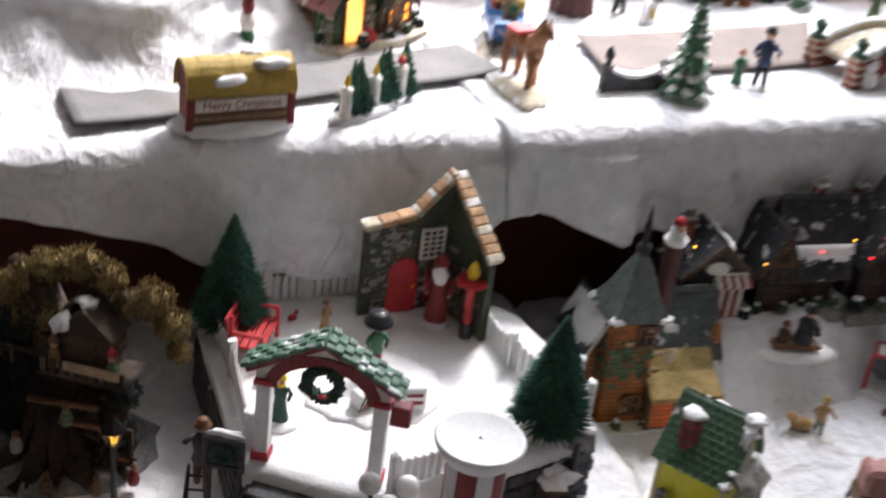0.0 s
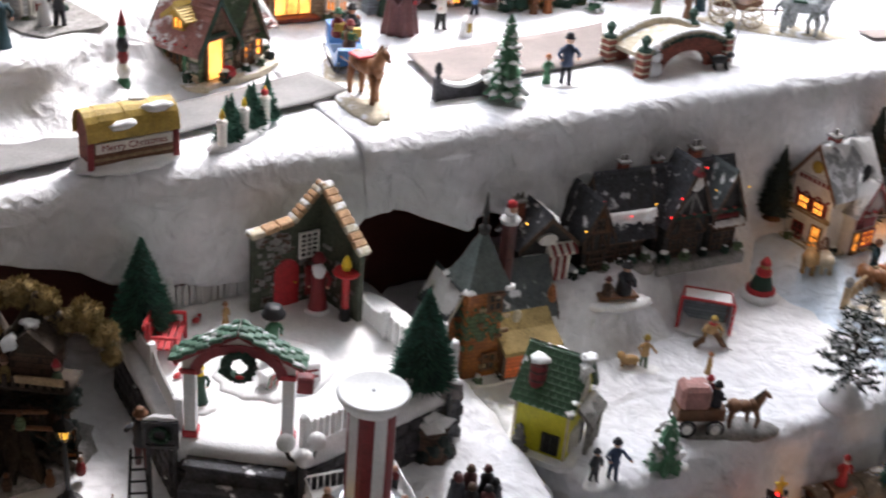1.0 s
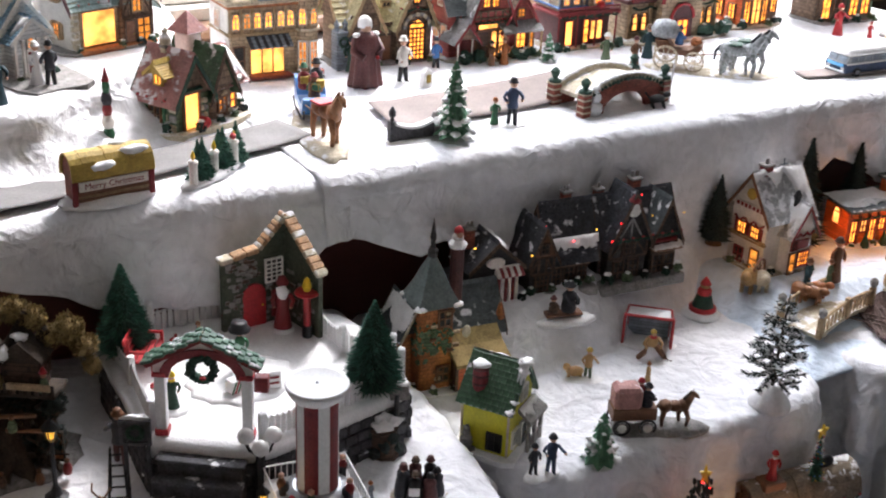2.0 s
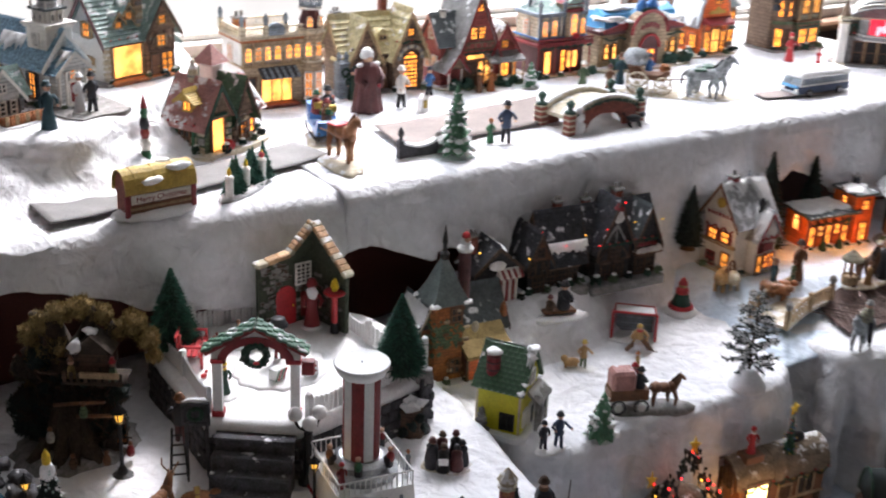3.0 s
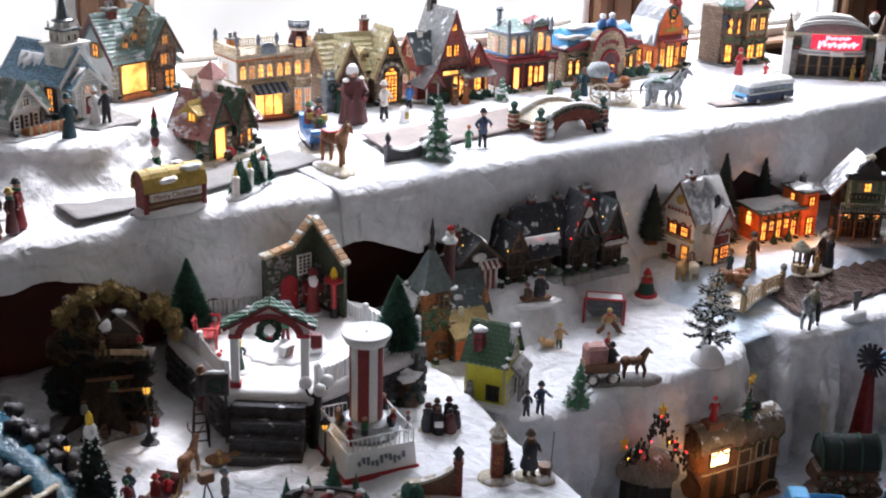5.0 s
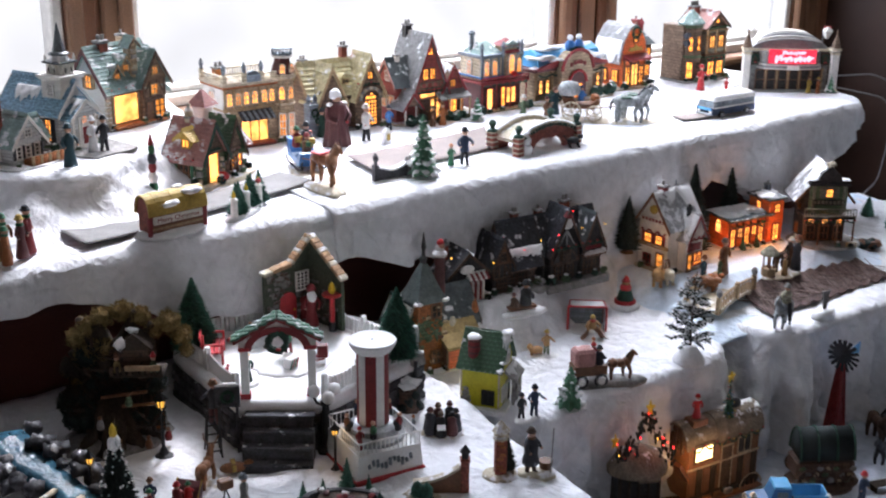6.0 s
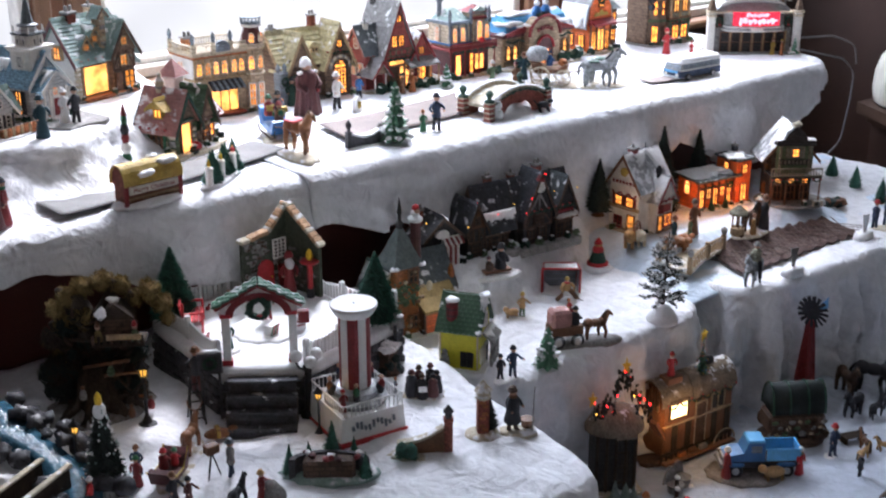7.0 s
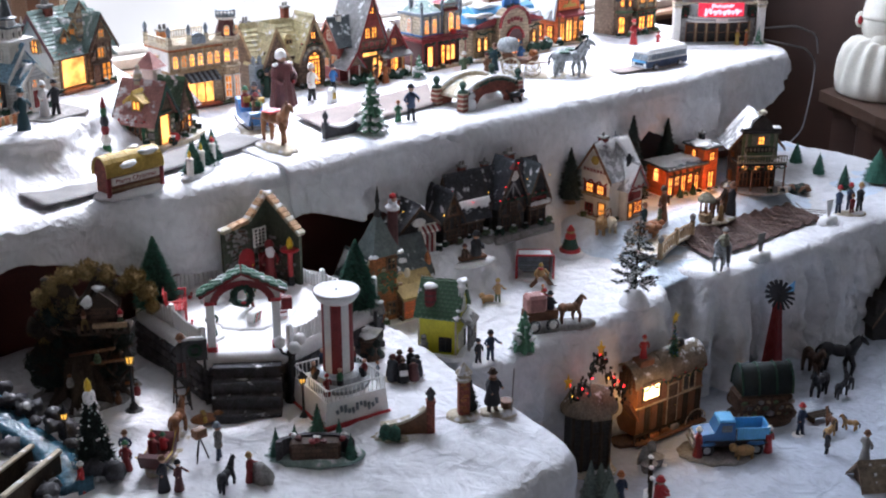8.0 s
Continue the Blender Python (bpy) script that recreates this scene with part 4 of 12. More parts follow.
body(h, 0.002, 0.028, -0.026, 0.0, 0.004, 0.036, UMBER, "gable_front")
gable(h, 0.000, 0.030, -0.028, 0.026, 0.036, 0.032, "y", UMBER, GREENROOF, 0.005, 8, 0.0014, trim=BROWNWALL, snow=(0.0, 0.75))
gable(h, 0.004, 0.050, -0.020, 0.030, 0.036, 0.024, "x", TAN, ROSE, 0.005, 8, snow=(0.85, 0.6))
body(h, -0.040, -0.022, -0.012, 0.002, 0.044, 0.056, GOLD, "dormer", "yellow dormer")
gable(h, -0.044, -0.020, -0.015, 0.005, 0.055, 0.008, "x", GOLD, GOLD, 0.003, 4, trim=GOLD)
win(h, -0.0402, -0.005, 0.046, 0.008, 0.008, -90, LIT, GOLD, 2, 1)
chimney(h, -0.022, 0.004, 0.064, 0.007, 0.010, SAND, 1)
s = Sh()
s.lathe([(0.003, 0.074), (0.0055, 0.078), (0.0045, 0.084), (0.002, 0.086), (0.003, 0.089), (0.0006, 0.092)], (-0.022, 0.004, 0), 10)
s.part("urn", SAND, h, smooth=True)
body(h, 0.006, 0.024, 0.004, 0.022, 0.060, 0.080, HOUSEWHITE, "turret")
hip(h, 0.006, 0.024, 0.004, 0.022, 0.080, 0.018, ROSE, 0.004, courses=6)
win(h, -0.026, -0.0282, 0.006, 0.017, 0.032, 0, LITHOT, BROWN, 1, 1, b=0.002)
body(h, -0.038, -0.012, -0.032, -0.026, 0.040, 0.043, DGREEN, "door_hood")
for k in range(8):
    s = Sh()
    s.lump((-0.013 + 0.004 * (k % 2), -0.029, 0.008 + 0.007 * (k // 2)), 0.0032, (1.2, 0.5, 0.9), 0.4, 1)
    s.part("wall_stone", (TAN, SAND, STONE)[k % 3], h)
win(h, 0.015, -0.0262, 0.012, 0.009, 0.013, 0, LITDIM, BROWN, 2, 2)
win(h, 0.037, -0.0182, 0.010, 0.006, 0.013, 0, LIT, BROWN, 1, 2)
for k in range(12):
    s = Sh()
    s.lump((0.002 + 0.026 * random.random(), -0.0265, 0.008 + 0.028 * random.random()), 0.0030, (1.3, 0.5, 0.9), 0.4, 1)
    s.part("wall_stone", (TAN, STONE, BROWN, SAND)[k % 4], h)
for k in range(7):
    s = Sh()
    s.lump((0.030 + 0.0028 * k, -0.0235 + 0.001 * (k % 2), 0.0375), 0.0034, (1, 1, 0.8), 0.4, 1)
    s.part("eave_snow", ROSE if k % 3 == 0 else SNOWP, h, smooth=True)
swag(h, -0.026, 0.018, -0.0455, 0.034, 4, 0.003, rz=-90)
shrubs(h, [(-0.046, -0.018), (-0.046, 0.008), (-0.022, -0.036), (0.006, -0.034), (0.026, -0.032), (0.044, -0.026), (0.054, -0.012), (0.050, 0.010)], 0.006)
s = Sh()
s.lump((-0.018, -0.036, 0.010), 0.006, (1, 0.8, 1), 0.4)
s.part("parcel", RED, h, "red parcel by the door")

# tan stone hotel with balustrades
h = house("balustrade_hotel", 0.908, 1.642, U, 0, "tan stone hotel with cream balustrades, corner turret and glowing shopfront", k=1.05)
h.matrix_world = h.matrix_world @ Matrix.Diagonal((1, 1, 0.92, 1))
foot(h, 0.135, 0.085, STONE)
body(h, -0.052, 0.048, -0.030, 0.034, 0.004, 0.100, TAN)
body(h, -0.0535, -0.0522, -0.028, 0.032, 0.006, 0.099, HOUSEWHITE, "side_render", "pale rendered side")
strip(h, -0.055, 0.051, -0.033, 0.037, 0.062, 0.004, OAKSTONE)
strip(h, -0.056, 0.052, -0.034, 0.038, 0.098, 0.004, ORANGE)
strip(h, -0.057, 0.053, -0.035, 0.039, 0.102, 0.004, CREAM)
balustrade(h, -0.052, -0.022, -0.033, 0.105, 0.011, CREAM, n=9)
balustrade(h, 0.008, 0.032, -0.033, 0.105, 0.011, CREAM, n=7)
balustrade(h, -0.032, 0.034, 0.052, 0.105, 0.011, CREAM, rz=-90, n=14, cx=-0.106)
balustrade(h, -0.020, 0.040, 0.034, 0.105, 0.011, CREAM, n=14)
body(h, -0.020, 0.006, -0.036, -0.028, 0.104, 0.116, BLUEGREY, "parapet")
s = Sh()
s.prism([(-0.018, 0.116), (0.004, 0.116), (0.0, 0.120), (-0.007, 0.122), (-0.014, 0.120)], "y", -0.035, -0.029)
s.part("parapet_crest", BLUEGREY, h)
for xx, yy in ((-0.054, -0.033), (-0.021, -0.033), (0.007, -0.033), (-0.054, 0.034)):
    s = Sh()
    s.box((xx, yy, 0.112), (0.006, 0.006, 0.016), 0.0006)
    p = s.part("post", CREAM, h)
    s = Sh()
    s.lathe([(0.0030, 0.120), (0.0022, 0.122), (0.0036, 0.127), (0.0030, 0.131), (0.0006, 0.136)], (xx, yy, 0), 8)
    s.part("urn", BLUEGREY, p)
chimney(h, -0.038, 0.012, 0.102, 0.014, 0.020, ORANGE, 2)
s = Sh()
s.cone((0.046, -0.026, 0.004), 0.016, 0.016, 0.104, 8)
s.part("turret", TAN, h)
for zz, r in ((0.062, 0.0185), (0.104, 0.0195), (0.108, 0.0185)):
    s = Sh()
    s.cone((0.046, -0.026, zz), r, r, 0.003, 8)
    s.part("turret_band", CREAM, h)
s = Sh()
s.lathe([(0.0175, 0.111), (0.0150, 0.122), (0.0120, 0.130), (0.0112, 0.136)], (0.046, -0.026, 0), 8)
s.part("turret_roof", MAROON, h, "dark red mansard turret roof")
for a in (-30, 25):
    win(h, 0.046 + 0.0155 * math.sin(radians(a)), -0.026 - 0.0155 * math.cos(radians(a)), 0.114, 0.006, 0.009, a, LIT, CREAM, 2, 2, True)
s = Sh()
s.lathe([(0.014, 0.136), (0.016, 0.138), (0.016, 0.140), (0.012, 0.141)], (0.046, -0.026, 0), 8)
s.part("turret_cornice", HOUSEWHITE, h)
s = Sh()
s.lathe([(0.013, 0.141), (0.0145, 0.1415), (0.0145, 0.1425), (0.013, 0.143)], (0.046, -0.026, 0), 8)
s.lathe([(0.0135, 0.1495), (0.0155, 0.150), (0.0155, 0.1515), (0.0135, 0.152)], (0.046, -0.026, 0), 8)
s.part("lookout_rail", BLUEGREY, h)
for i in range(16):
    a = i * math.pi / 8
    s = Sh()
    s.tube([(0.046 + 0.014 * math.cos(a), -0.026 + 0.014 * math.sin(a), 0.140), (0.046 + 0.0145 * math.cos(a), -0.026 + 0.0145 * math.sin(a), 0.151)], 0.0008, 5)
    s.part("rail_post", BLUEGREY, h)
for i, xx in enumerate((-0.045, -0.031, -0.018, -0.004, 0.012, 0.024)):
    win(h, xx, -0.0302, 0.070, 0.0075, 0.014, 0, LITDIM if i == 1 else LIT, CREAM, 2, 2, True)
for xx in (-0.052, -0.038, -0.0245, 0.004, 0.018):
    pilaster(h, xx, -0.0312, 0.064, 0.098, OAKSTONE, 0.003)
for a in (-35, 10):
    win(h, 0.046 + 0.0162 * math.sin(radians(a)), -0.026 - 0.0162 * math.cos(radians(a)), 0.072, 0.007, 0.015, a, LIT, CREAM, 2, 2, True)
    win(h, 0.046 + 0.0162 * math.sin(radians(a)), -0.026 - 0.0162 * math.cos(radians(a)), 0.014, 0.008, 0.034, a, LITDIM, HOUSEWHITE, 2, 3)
win(h, -0.006, -0.0302, 0.010, 0.042, 0.034, 0, LITHOT, OAKSTONE, 3, 1, b=0.002)
awning(h, -0.032, 0.022, -0.030, 0.060, 0.016, 0.012, [CHARCOAL, BLUEGREY], 12)
win(h, -0.042, -0.0302, 0.010, 0.012, 0.036, 0, DARKWALL, BROWN, 1, 2)
win(h, -0.0536, 0.004, 0.066, 0.012, 0.022, -90, LITDIM, HOUSEWHITE, 2, 2)
body(h, -0.032, 0.022, -0.046, -0.030, 0.004, 0.009, BRICK, "threshold")
shrubs(h, [(-0.046, -0.038), (0.030, -0.044), (0.060, -0.040), (0.046, -0.048)], 0.006)

# straw-roofed double-gable inn
h = house("straw_roof_inn", 1.070, 1.640, U, 0, "dark timbered inn with straw-coloured roofs and lattice windows")
foot(h, 0.15, 0.085, STONE)
body(h, -0.062, 0.060, -0.020, 0.034, 0.004, 0.066, UMBER)
gable(h, -0.064, 0.062, -0.022, 0.036, 0.066, 0.040, "x", UMBER, THATCH, 0.006, 5, 0.0022, trim=OAKSTONE)
for cx, w, zr in ((-0.034, 0.022, 0.046), (0.040, 0.026, 0.056)):
    body(h, cx - w, cx + w, -0.036, 0.0, 0.004, 0.060, UMBER, "wing")
    gable(h, cx - w, cx + w, -0.038, 0.004, 0.060, zr, "y", UMBER, THATCH, 0.006, 5, 0.0022, trim=OAKSTONE)
    timbers(h, cx - w + 0.002, cx + w - 0.002, -0.0365, 0.056, 0.072, n=4)
win(h, 0.042, -0.0364, 0.008, 0.022, 0.040, 0, LIT, BROWNWALL, 4, 7, b=0.0024, arch=True)
win(h, -0.034, -0.0364, 0.008, 0.014, 0.032, 0, LITDIM, BROWNWALL, 4, 6, b=0.002)
win(h, 0.040, -0.0384, 0.084, 0.008, 0.010, 0, LIT, BROWNWALL, 2, 2)
door(h, 0.003, -0.0204, 0.005, 0.016, 0.034, 0, BROWN, BROWNWALL)
body(h, -0.012, 0.014, -0.030, -0.018, 0.052, 0.057, BROWNWALL, "porch_beam")
s = Sh()
s.prism([(0.010 * math.cos(math.pi * i / 8), 0.080 + 0.016 * math.sin(math.pi * i / 8)) for i in range(9)], "y", -0.024, 0.0)
bmesh.ops.translate(s.bm, verts=s.bm.verts, vec=(0.002, 0, -0.002))
e = s.part("eyebrow_dormer", THATCH, h)
win(h, 0.002, -0.0242, 0.079, 0.010, 0.005, 0, DARKWALL, OAKSTONE, 2, 1)
chimney(h, 0.022, 0.012, 0.100, 0.011, 0.030, BRICK, 2)
chimney(h, -0.054, 0.014, 0.096, 0.011, 0.018, ORANGE, 2)
for i in range(11):
    a = math.pi * i / 10
    s = Sh()
    s.box((0.042 + 0.019 * math.cos(a), -0.0385, 0.052 + 0.016 * math.sin(a)), (0.006, 0.004, 0.005), 0.0006, ry=-math.degrees(a) + 90)
    s.part("arch_stone", SAND if i % 2 else STONE, h)
# stone chimney front with a wreath at the inn's end
body(h, -0.078, -0.060, -0.044, -0.026, 0.004, 0.056, BLUEGREY, "stone_front", "grey stone front with a wreath")
s = Sh()
for k in range(12):
    a = 2 * math.pi * k / 12
    s.lump((-0.069 + 0.0055 * math.cos(a), -0.046, 0.042 + 0.0055 * math.sin(a)), 0.0024, (1, 0.8, 1), 0.6, 1)
s.part("wreath", DGREEN, h, kind="stuff")
for sx in (-1, 1):
    s = Sh()
    s.lathe([(0.004, 0.056), (0.003, 0.060), (0.004, 0.064), (0.0006, 0.070)], (-0.069 + sx * 0.006, -0.036, 0), 8)
    s.part("finial", BLUEGREY, h)
swag(h, -0.056, -0.014, -0.038, 0.050, 3, 0.004)
swag(h, 0.016, 0.066, -0.039, 0.078, 2, 0.004)
shrubs(h, [(-0.056, -0.044), (-0.016, -0.040), (0.014, -0.042), (0.022, -0.046), (0.062, -0.044)], 0.006)

# red steep-gabled house
h = house("red_gabled_house", 1.230, 1.612, U, 0, "red gabled house with grey steep roof and warm lit porch")
foot(h, 0.145, 0.095, SAND)
h.matrix_world = h.matrix_world @ Matrix.Translation((-0.010, 0, 0))
body(h, -0.040, 0.026, -0.034, 0.038, 0.004, 0.060, PINKRED)
gable(h, -0.040, 0.026, -0.034, 0.038, 0.060, 0.084, "y", PINKRED, GREYROOF, 0.007, 9, 0.0013, trim=DRED)
body(h, -0.062, -0.034, -0.016, 0.030, 0.004, 0.070, PINKRED, "side_wing")
gable(h, -0.064, -0.020, -0.018, 0.032, 0.070, 0.036, "x", PINKRED, SLATE, 0.005, 9, trim=ROSE)
win(h, -0.0622, 0.006, 0.074, 0.010, 0.014, -90, LITDIM, HOUSEWHITE, 2, 2)
win(h, -0.0622, -0.004, 0.030, 0.010, 0.018, -90, LITDIM, HOUSEWHITE, 2, 2)
win(h, -0.0622, 0.016, 0.030, 0.010, 0.018, -90, LITDIM, HOUSEWHITE, 2, 2)
gable(h, -0.066, -0.034, -0.044, -0.012, 0.036, 0.020, "y", UMBER, GREYROOF, 0.005, 6, trim=DRED)
for xx in (-0.062, -0.040):
    s = Sh()
    s.cone((xx, -0.042, 0.004), 0.0014, 0.0013, 0.034, 8)
    s.part("porch_post", HOUSEWHITE, h)
body(h, 0.020, 0.066, -0.030, 0.030, 0.004, 0.046, PINKRED, "wing")
gable(h, 0.014, 0.070, -0.032, 0.030, 0.046, 0.046, "y", PINKRED, UMBER, 0.006, 8, 0.0013, trim=DRED)
s = Sh()
s.prism([(-0.050, 0.042), (-0.030, 0.054), (-0.030, 0.050), (-0.050, 0.039)], "x", 0.006, 0.070)
s.part("porch_roof", GREYROOF, h, "grey porch roof")
for xx in (0.008, 0.026, 0.048, 0.068):
    s = Sh()
    s.cone((xx, -0.048, 0.004), 0.0015, 0.0014, 0.036, 8)
    s.part("porch_post", OAKSTONE, h)
for xx in (-0.016, -0.002):
    win(h, xx, -0.0342, 0.076, 0.009, 0.016, 0, LIT, BROWN, 2, 3)
win(h, -0.007, -0.0342, 0.116, 0.009, 0.009, 0, LIT, BROWN, 2, 2)
win(h, 0.042, -0.0322, 0.058, 0.009, 0.010, 0, LITDIM, BROWN, 2, 2)
win(h, 0.044, -0.0302, 0.014, 0.016, 0.022, 0, LIT, BROWN, 2, 2)
win(h, 0.062, -0.0302, 0.014, 0.006, 0.022, 0, LITDIM, BROWN, 1, 2)
win(h, -0.012, -0.0342, 0.046, 0.030, 0.006, 0, LITHOT, BROWN, 1, 1)
win(h, 0.010, -0.0342, 0.008, 0.008, 0.034, 0, LITHOT, BROWN, 1, 2)
win(h, -0.002, -0.0342, 0.008, 0.008, 0.034, 0, LITHOT, BROWN, 1, 2)
door(h, -0.020, -0.0342, 0.006, 0.018, 0.036, 0, BROWNWALL, BROWN)
door(h, 0.028, -0.0302, 0.006, 0.012, 0.030, 0, DRED, BROWN)
timbers(h, -0.036, 0.022, -0.0346, 0.060, 0.070, n=5, m=UMBER)
swag(h, -0.034, 0.020, -0.036, 0.058, 5, 0.004)
chimney(h, -0.006, 0.030, 0.136, 0.012, 0.020, DARKWALL, 2)
chimney(h, -0.046, 0.006, 0.102, 0.009, 0.010, HOUSEWHITE, 1)
snow_sheet(h, (0.042, -0.036, 0.096), (0.042, 0.030, 0.096), (0.008, -0.036, 0.044), (0.008, 0.030, 0.044), 0.25, 0.003, 2.0)
shrubs(h, [(-0.056, -0.048), (-0.034, -0.046), (0.004, -0.050), (0.034, -0.052), (0.060, -0.050)], 0.008)
for xx, rr in ((-0.052, 0.009), (-0.030, 0.010), (0.026, 0.009), (0.044, 0.008), (0.056, 0.007)):
    bush(h, xx, -0.045, 0.005, rr, DGREEN, xx > 0)

# blue and yellow corner hotel
h = house("blue_trim_hotel", 1.375, 1.612, U, 0, "yellow hotel with blue trim, red veranda and lit shopfront")
foot(h, 0.125, 0.085, SAND)
body(h, -0.044, 0.046, -0.026, 0.034, 0.004, 0.052, MAROON)
body(h, -0.044, 0.046, -0.026, 0.034, 0.056, 0.098, CREAM, "upper_wall")
strip(h, -0.054, 0.056, -0.038, 0.036, 0.054, 0.004, DRED, "veranda_roof", "dark red veranda roof")
strip(h, -0.047, 0.049, -0.029, 0.037, 0.098, 0.006, BLUEGREY)
strip(h, -0.047, 0.049, -0.029, 0.037, 0.062, 0.003, BLUE)
body(h, 0.004, 0.030, -0.032, 0.0, 0.056, 0.112, TAN, "pavilion")
hip(h, 0.004, 0.030, -0.032, 0.0, 0.112, 0.012, DRED, 0.003, courses=5)
hip(h, -0.040, 0.002, -0.020, 0.030, 0.100, 0.018, TEALROOF, 0.002, 0.02, 7)
for xx, yy in ((-0.044, -0.026), (0.0, -0.03), (0.034, -0.03), (0.046, -0.026)):
    s = Sh()
    s.lathe([(0.003, 0.098), (0.003, 0.112), (0.0042, 0.114), (0.001, 0.122)], (xx, yy, 0), 8)
    s.part("finial", BLUEGREY, h)
s = Sh()
s.lathe([(0.004, 0.10), (0.004, 0.130), (0.006, 0.132), (0.006, 0.135), (0.003, 0.138)], (-0.036, 0.012, 0), 8)
s.part("flue", BLUEGREY, h)
for xx in (-0.034, -0.016, 0.039):
    win(h, xx, -0.0262, 0.066, 0.008, 0.018, 0, LIT, HOUSEWHITE, 2, 3, True)
win(h, 0.017, -0.0322, 0.066, 0.010, 0.026, 0, LIT, HOUSEWHITE, 2, 3, True)
win(h, -0.0442, 0.006, 0.066, 0.009, 0.018, -90, LITDIM, HOUSEWHITE, 2, 3, True)
win(h, 0.022, -0.0262, 0.014, 0.020, 0.026, 0, LITHOT, DRED, 2, 1, b=0.002)
win(h, -0.026, -0.0262, 0.008, 0.012, 0.034, 0, LITHOT, DRED, 1, 1)
win(h, 0.004, -0.0262, 0.010, 0.008, 0.032, 0, LIT, DRED, 1, 3)
for xx in (-0.050, -0.018, 0.014, 0.050):
    s = Sh()
    s.cone((xx, -0.036, 0.004), 0.0014, 0.0012, 0.049, 8)
    s.part("post", DRED, h)
s = Sh()
s.lathe([(0.002, 0.070), (0.005, 0.069), (0.007, 0.064), (0.002, 0.060)], (0.020, -0.036, 0), 10)
s.part("wreath", RED, h)
bush(h, -0.056, -0.044, 0.004, 0.008)
bush(h, 0.050, -0.046, 0.004, 0.007)
s = Sh()
s.prism([(0.002, 0.110), (0.032, 0.110), (0.029, 0.118), (0.017, 0.123), (0.005, 0.118)], "y", -0.034, -0.028)
s.part("pediment", TEALROOF, h, "curved teal pediment")
strip(h, 0.001, 0.033, -0.035, -0.026, 0.104, 0.005, DRED, "red_band")
for xx in (-0.043, -0.025, -0.007, 0.002, 0.032, 0.045):
    pilaster(h, xx, -0.0272, 0.058, 0.096, BLUEGREY, 0.0028)
for k in range(8):
    s = Sh()
    s.box((-0.0435, -0.0255, 0.060 + 0.0048 * k), (0.005 if k % 2 else 0.003, 0.003 if k % 2 else 0.005, 0.004), 0.0005)
    s.part("quoin", BLUEGREY, h)
balustrade(h, -0.052, 0.054, -0.037, 0.0565, 0.006, DRED, n=26)
swag(h, -0.050, 0.052, -0.0375, 0.052, 7, 0.003)
shrubs(h, [(-0.040, -0.046), (-0.010, -0.044), (0.034, -0.046), (0.056, -0.034)], 0.006)

# arcade with the red arch
h = house("arcade_hall", 1.540, 1.600, U, 0, "long hall with blue snowy roof and red arched sign", k=1.18)
h.matrix_world = h.matrix_world @ Matrix.Diagonal((1.16, 1, 1, 1))
foot(h, 0.155, 0.085, SAND)
body(h, -0.062, 0.062, -0.010, 0.036, 0.004, 0.050, TAN)
strip(h, -0.067, 0.067, -0.016, 0.040, 0.052, 0.005, MAROON, "eave")
s = Sh()
s.prism([(-0.012, 0.054), (0.038, 0.054), (0.030, 0.074), (0.012, 0.082), (-0.004, 0.074)], "x", -0.056, 0.056)
s.part("roof", SKYBLUE, h, "sky blue curved roof")
snow_on(h, [(-0.045, 0.0, 0.070, 1.4), (-0.02, -0.006, 0.066, 1.2), (0.02, 0.0, 0.072, 1.4), (0.04, -0.006, 0.066, 1.2), (-0.03, 0.014, 0.08, 1.4)], 0.010, 0.35)
s = Sh()
n = 14
s.prism([(0.028, 0.004), (0.028, 0.050)] + [(0.028 * math.cos(math.pi * i / n), 0.050 + 0.030 * math.sin(math.pi * i / n)) for i in range(1, n)] + [(-0.028, 0.050), (-0.028, 0.004)], "y", -0.028, -0.010)
s.part("arch_front", TAN, h)
s = Sh()
s.tube([(0.028 * math.cos(math.pi * i / n), -0.029, 0.050 + 0.030 * math.sin(math.pi * i / n)) for i in range(n + 1)], 0.0026, 6)
s.part("arch_trim", DRED, h, "dark red arched trim")
s = Sh()
s.prism([(0.015 * math.cos(math.pi * i / n), 0.030 + 0.018 * math.sin(math.pi * i / n)) for i in range(n + 1)] + [(-0.015, 0.004), (0.015, 0.004)], "y", -0.0295, -0.0275)
s.part("archway", MAROON, h)
win(h, 0.0, -0.0296, 0.008, 0.014, 0.020, 0, LIT, DRED, 2, 2)
s = Sh()
for i in range(5):
    s.box((-0.012 + i * 0.006, -0.0286, 0.058 + 0.004 * math.cos((i - 2) * 0.7)), (0.004, 0.002, 0.006))
s.part("lettering", DRED, h, "small unreadable red lettering")
for xx in (-0.052, -0.040, 0.040, 0.052):
    win(h, xx, -0.0102, 0.016, 0.006, 0.016, 0, LITHOT, BROWN, 1, 2, True)
for k, xx in enumerate((-0.008, 0.008)):
    s = Sh()
    s.lathe([(0.006, 0), (0.0075, 0.006), (0.005, 0.013), (0.003, 0.015)], (xx, -0.018, 0.079), 10)
    s.ball((xx, -0.018, 0.098), 0.0045, m=1)
    s.part("roof_ornament", [BLUE, SNOWP], h, "small blue and white ornament", smooth=True)
for xx in (-0.046, 0.034, 0.058):
    bush(h, xx, -0.030, 0.004, 0.010)
s = Sh()
s.tube([(-0.060 + i * 0.004, -0.017, 0.046 - 0.004 * abs(math.sin(i * 0.55))) for i in range(9)], 0.0014, 5)
s.part("garland", DGREEN, h)
s = Sh()
s.tube([(0.030 + i * 0.004, -0.017, 0.046 - 0.004 * abs(math.sin(i * 0.55))) for i in range(9)], 0.0014, 5)
s.part("garland", DGREEN, h)
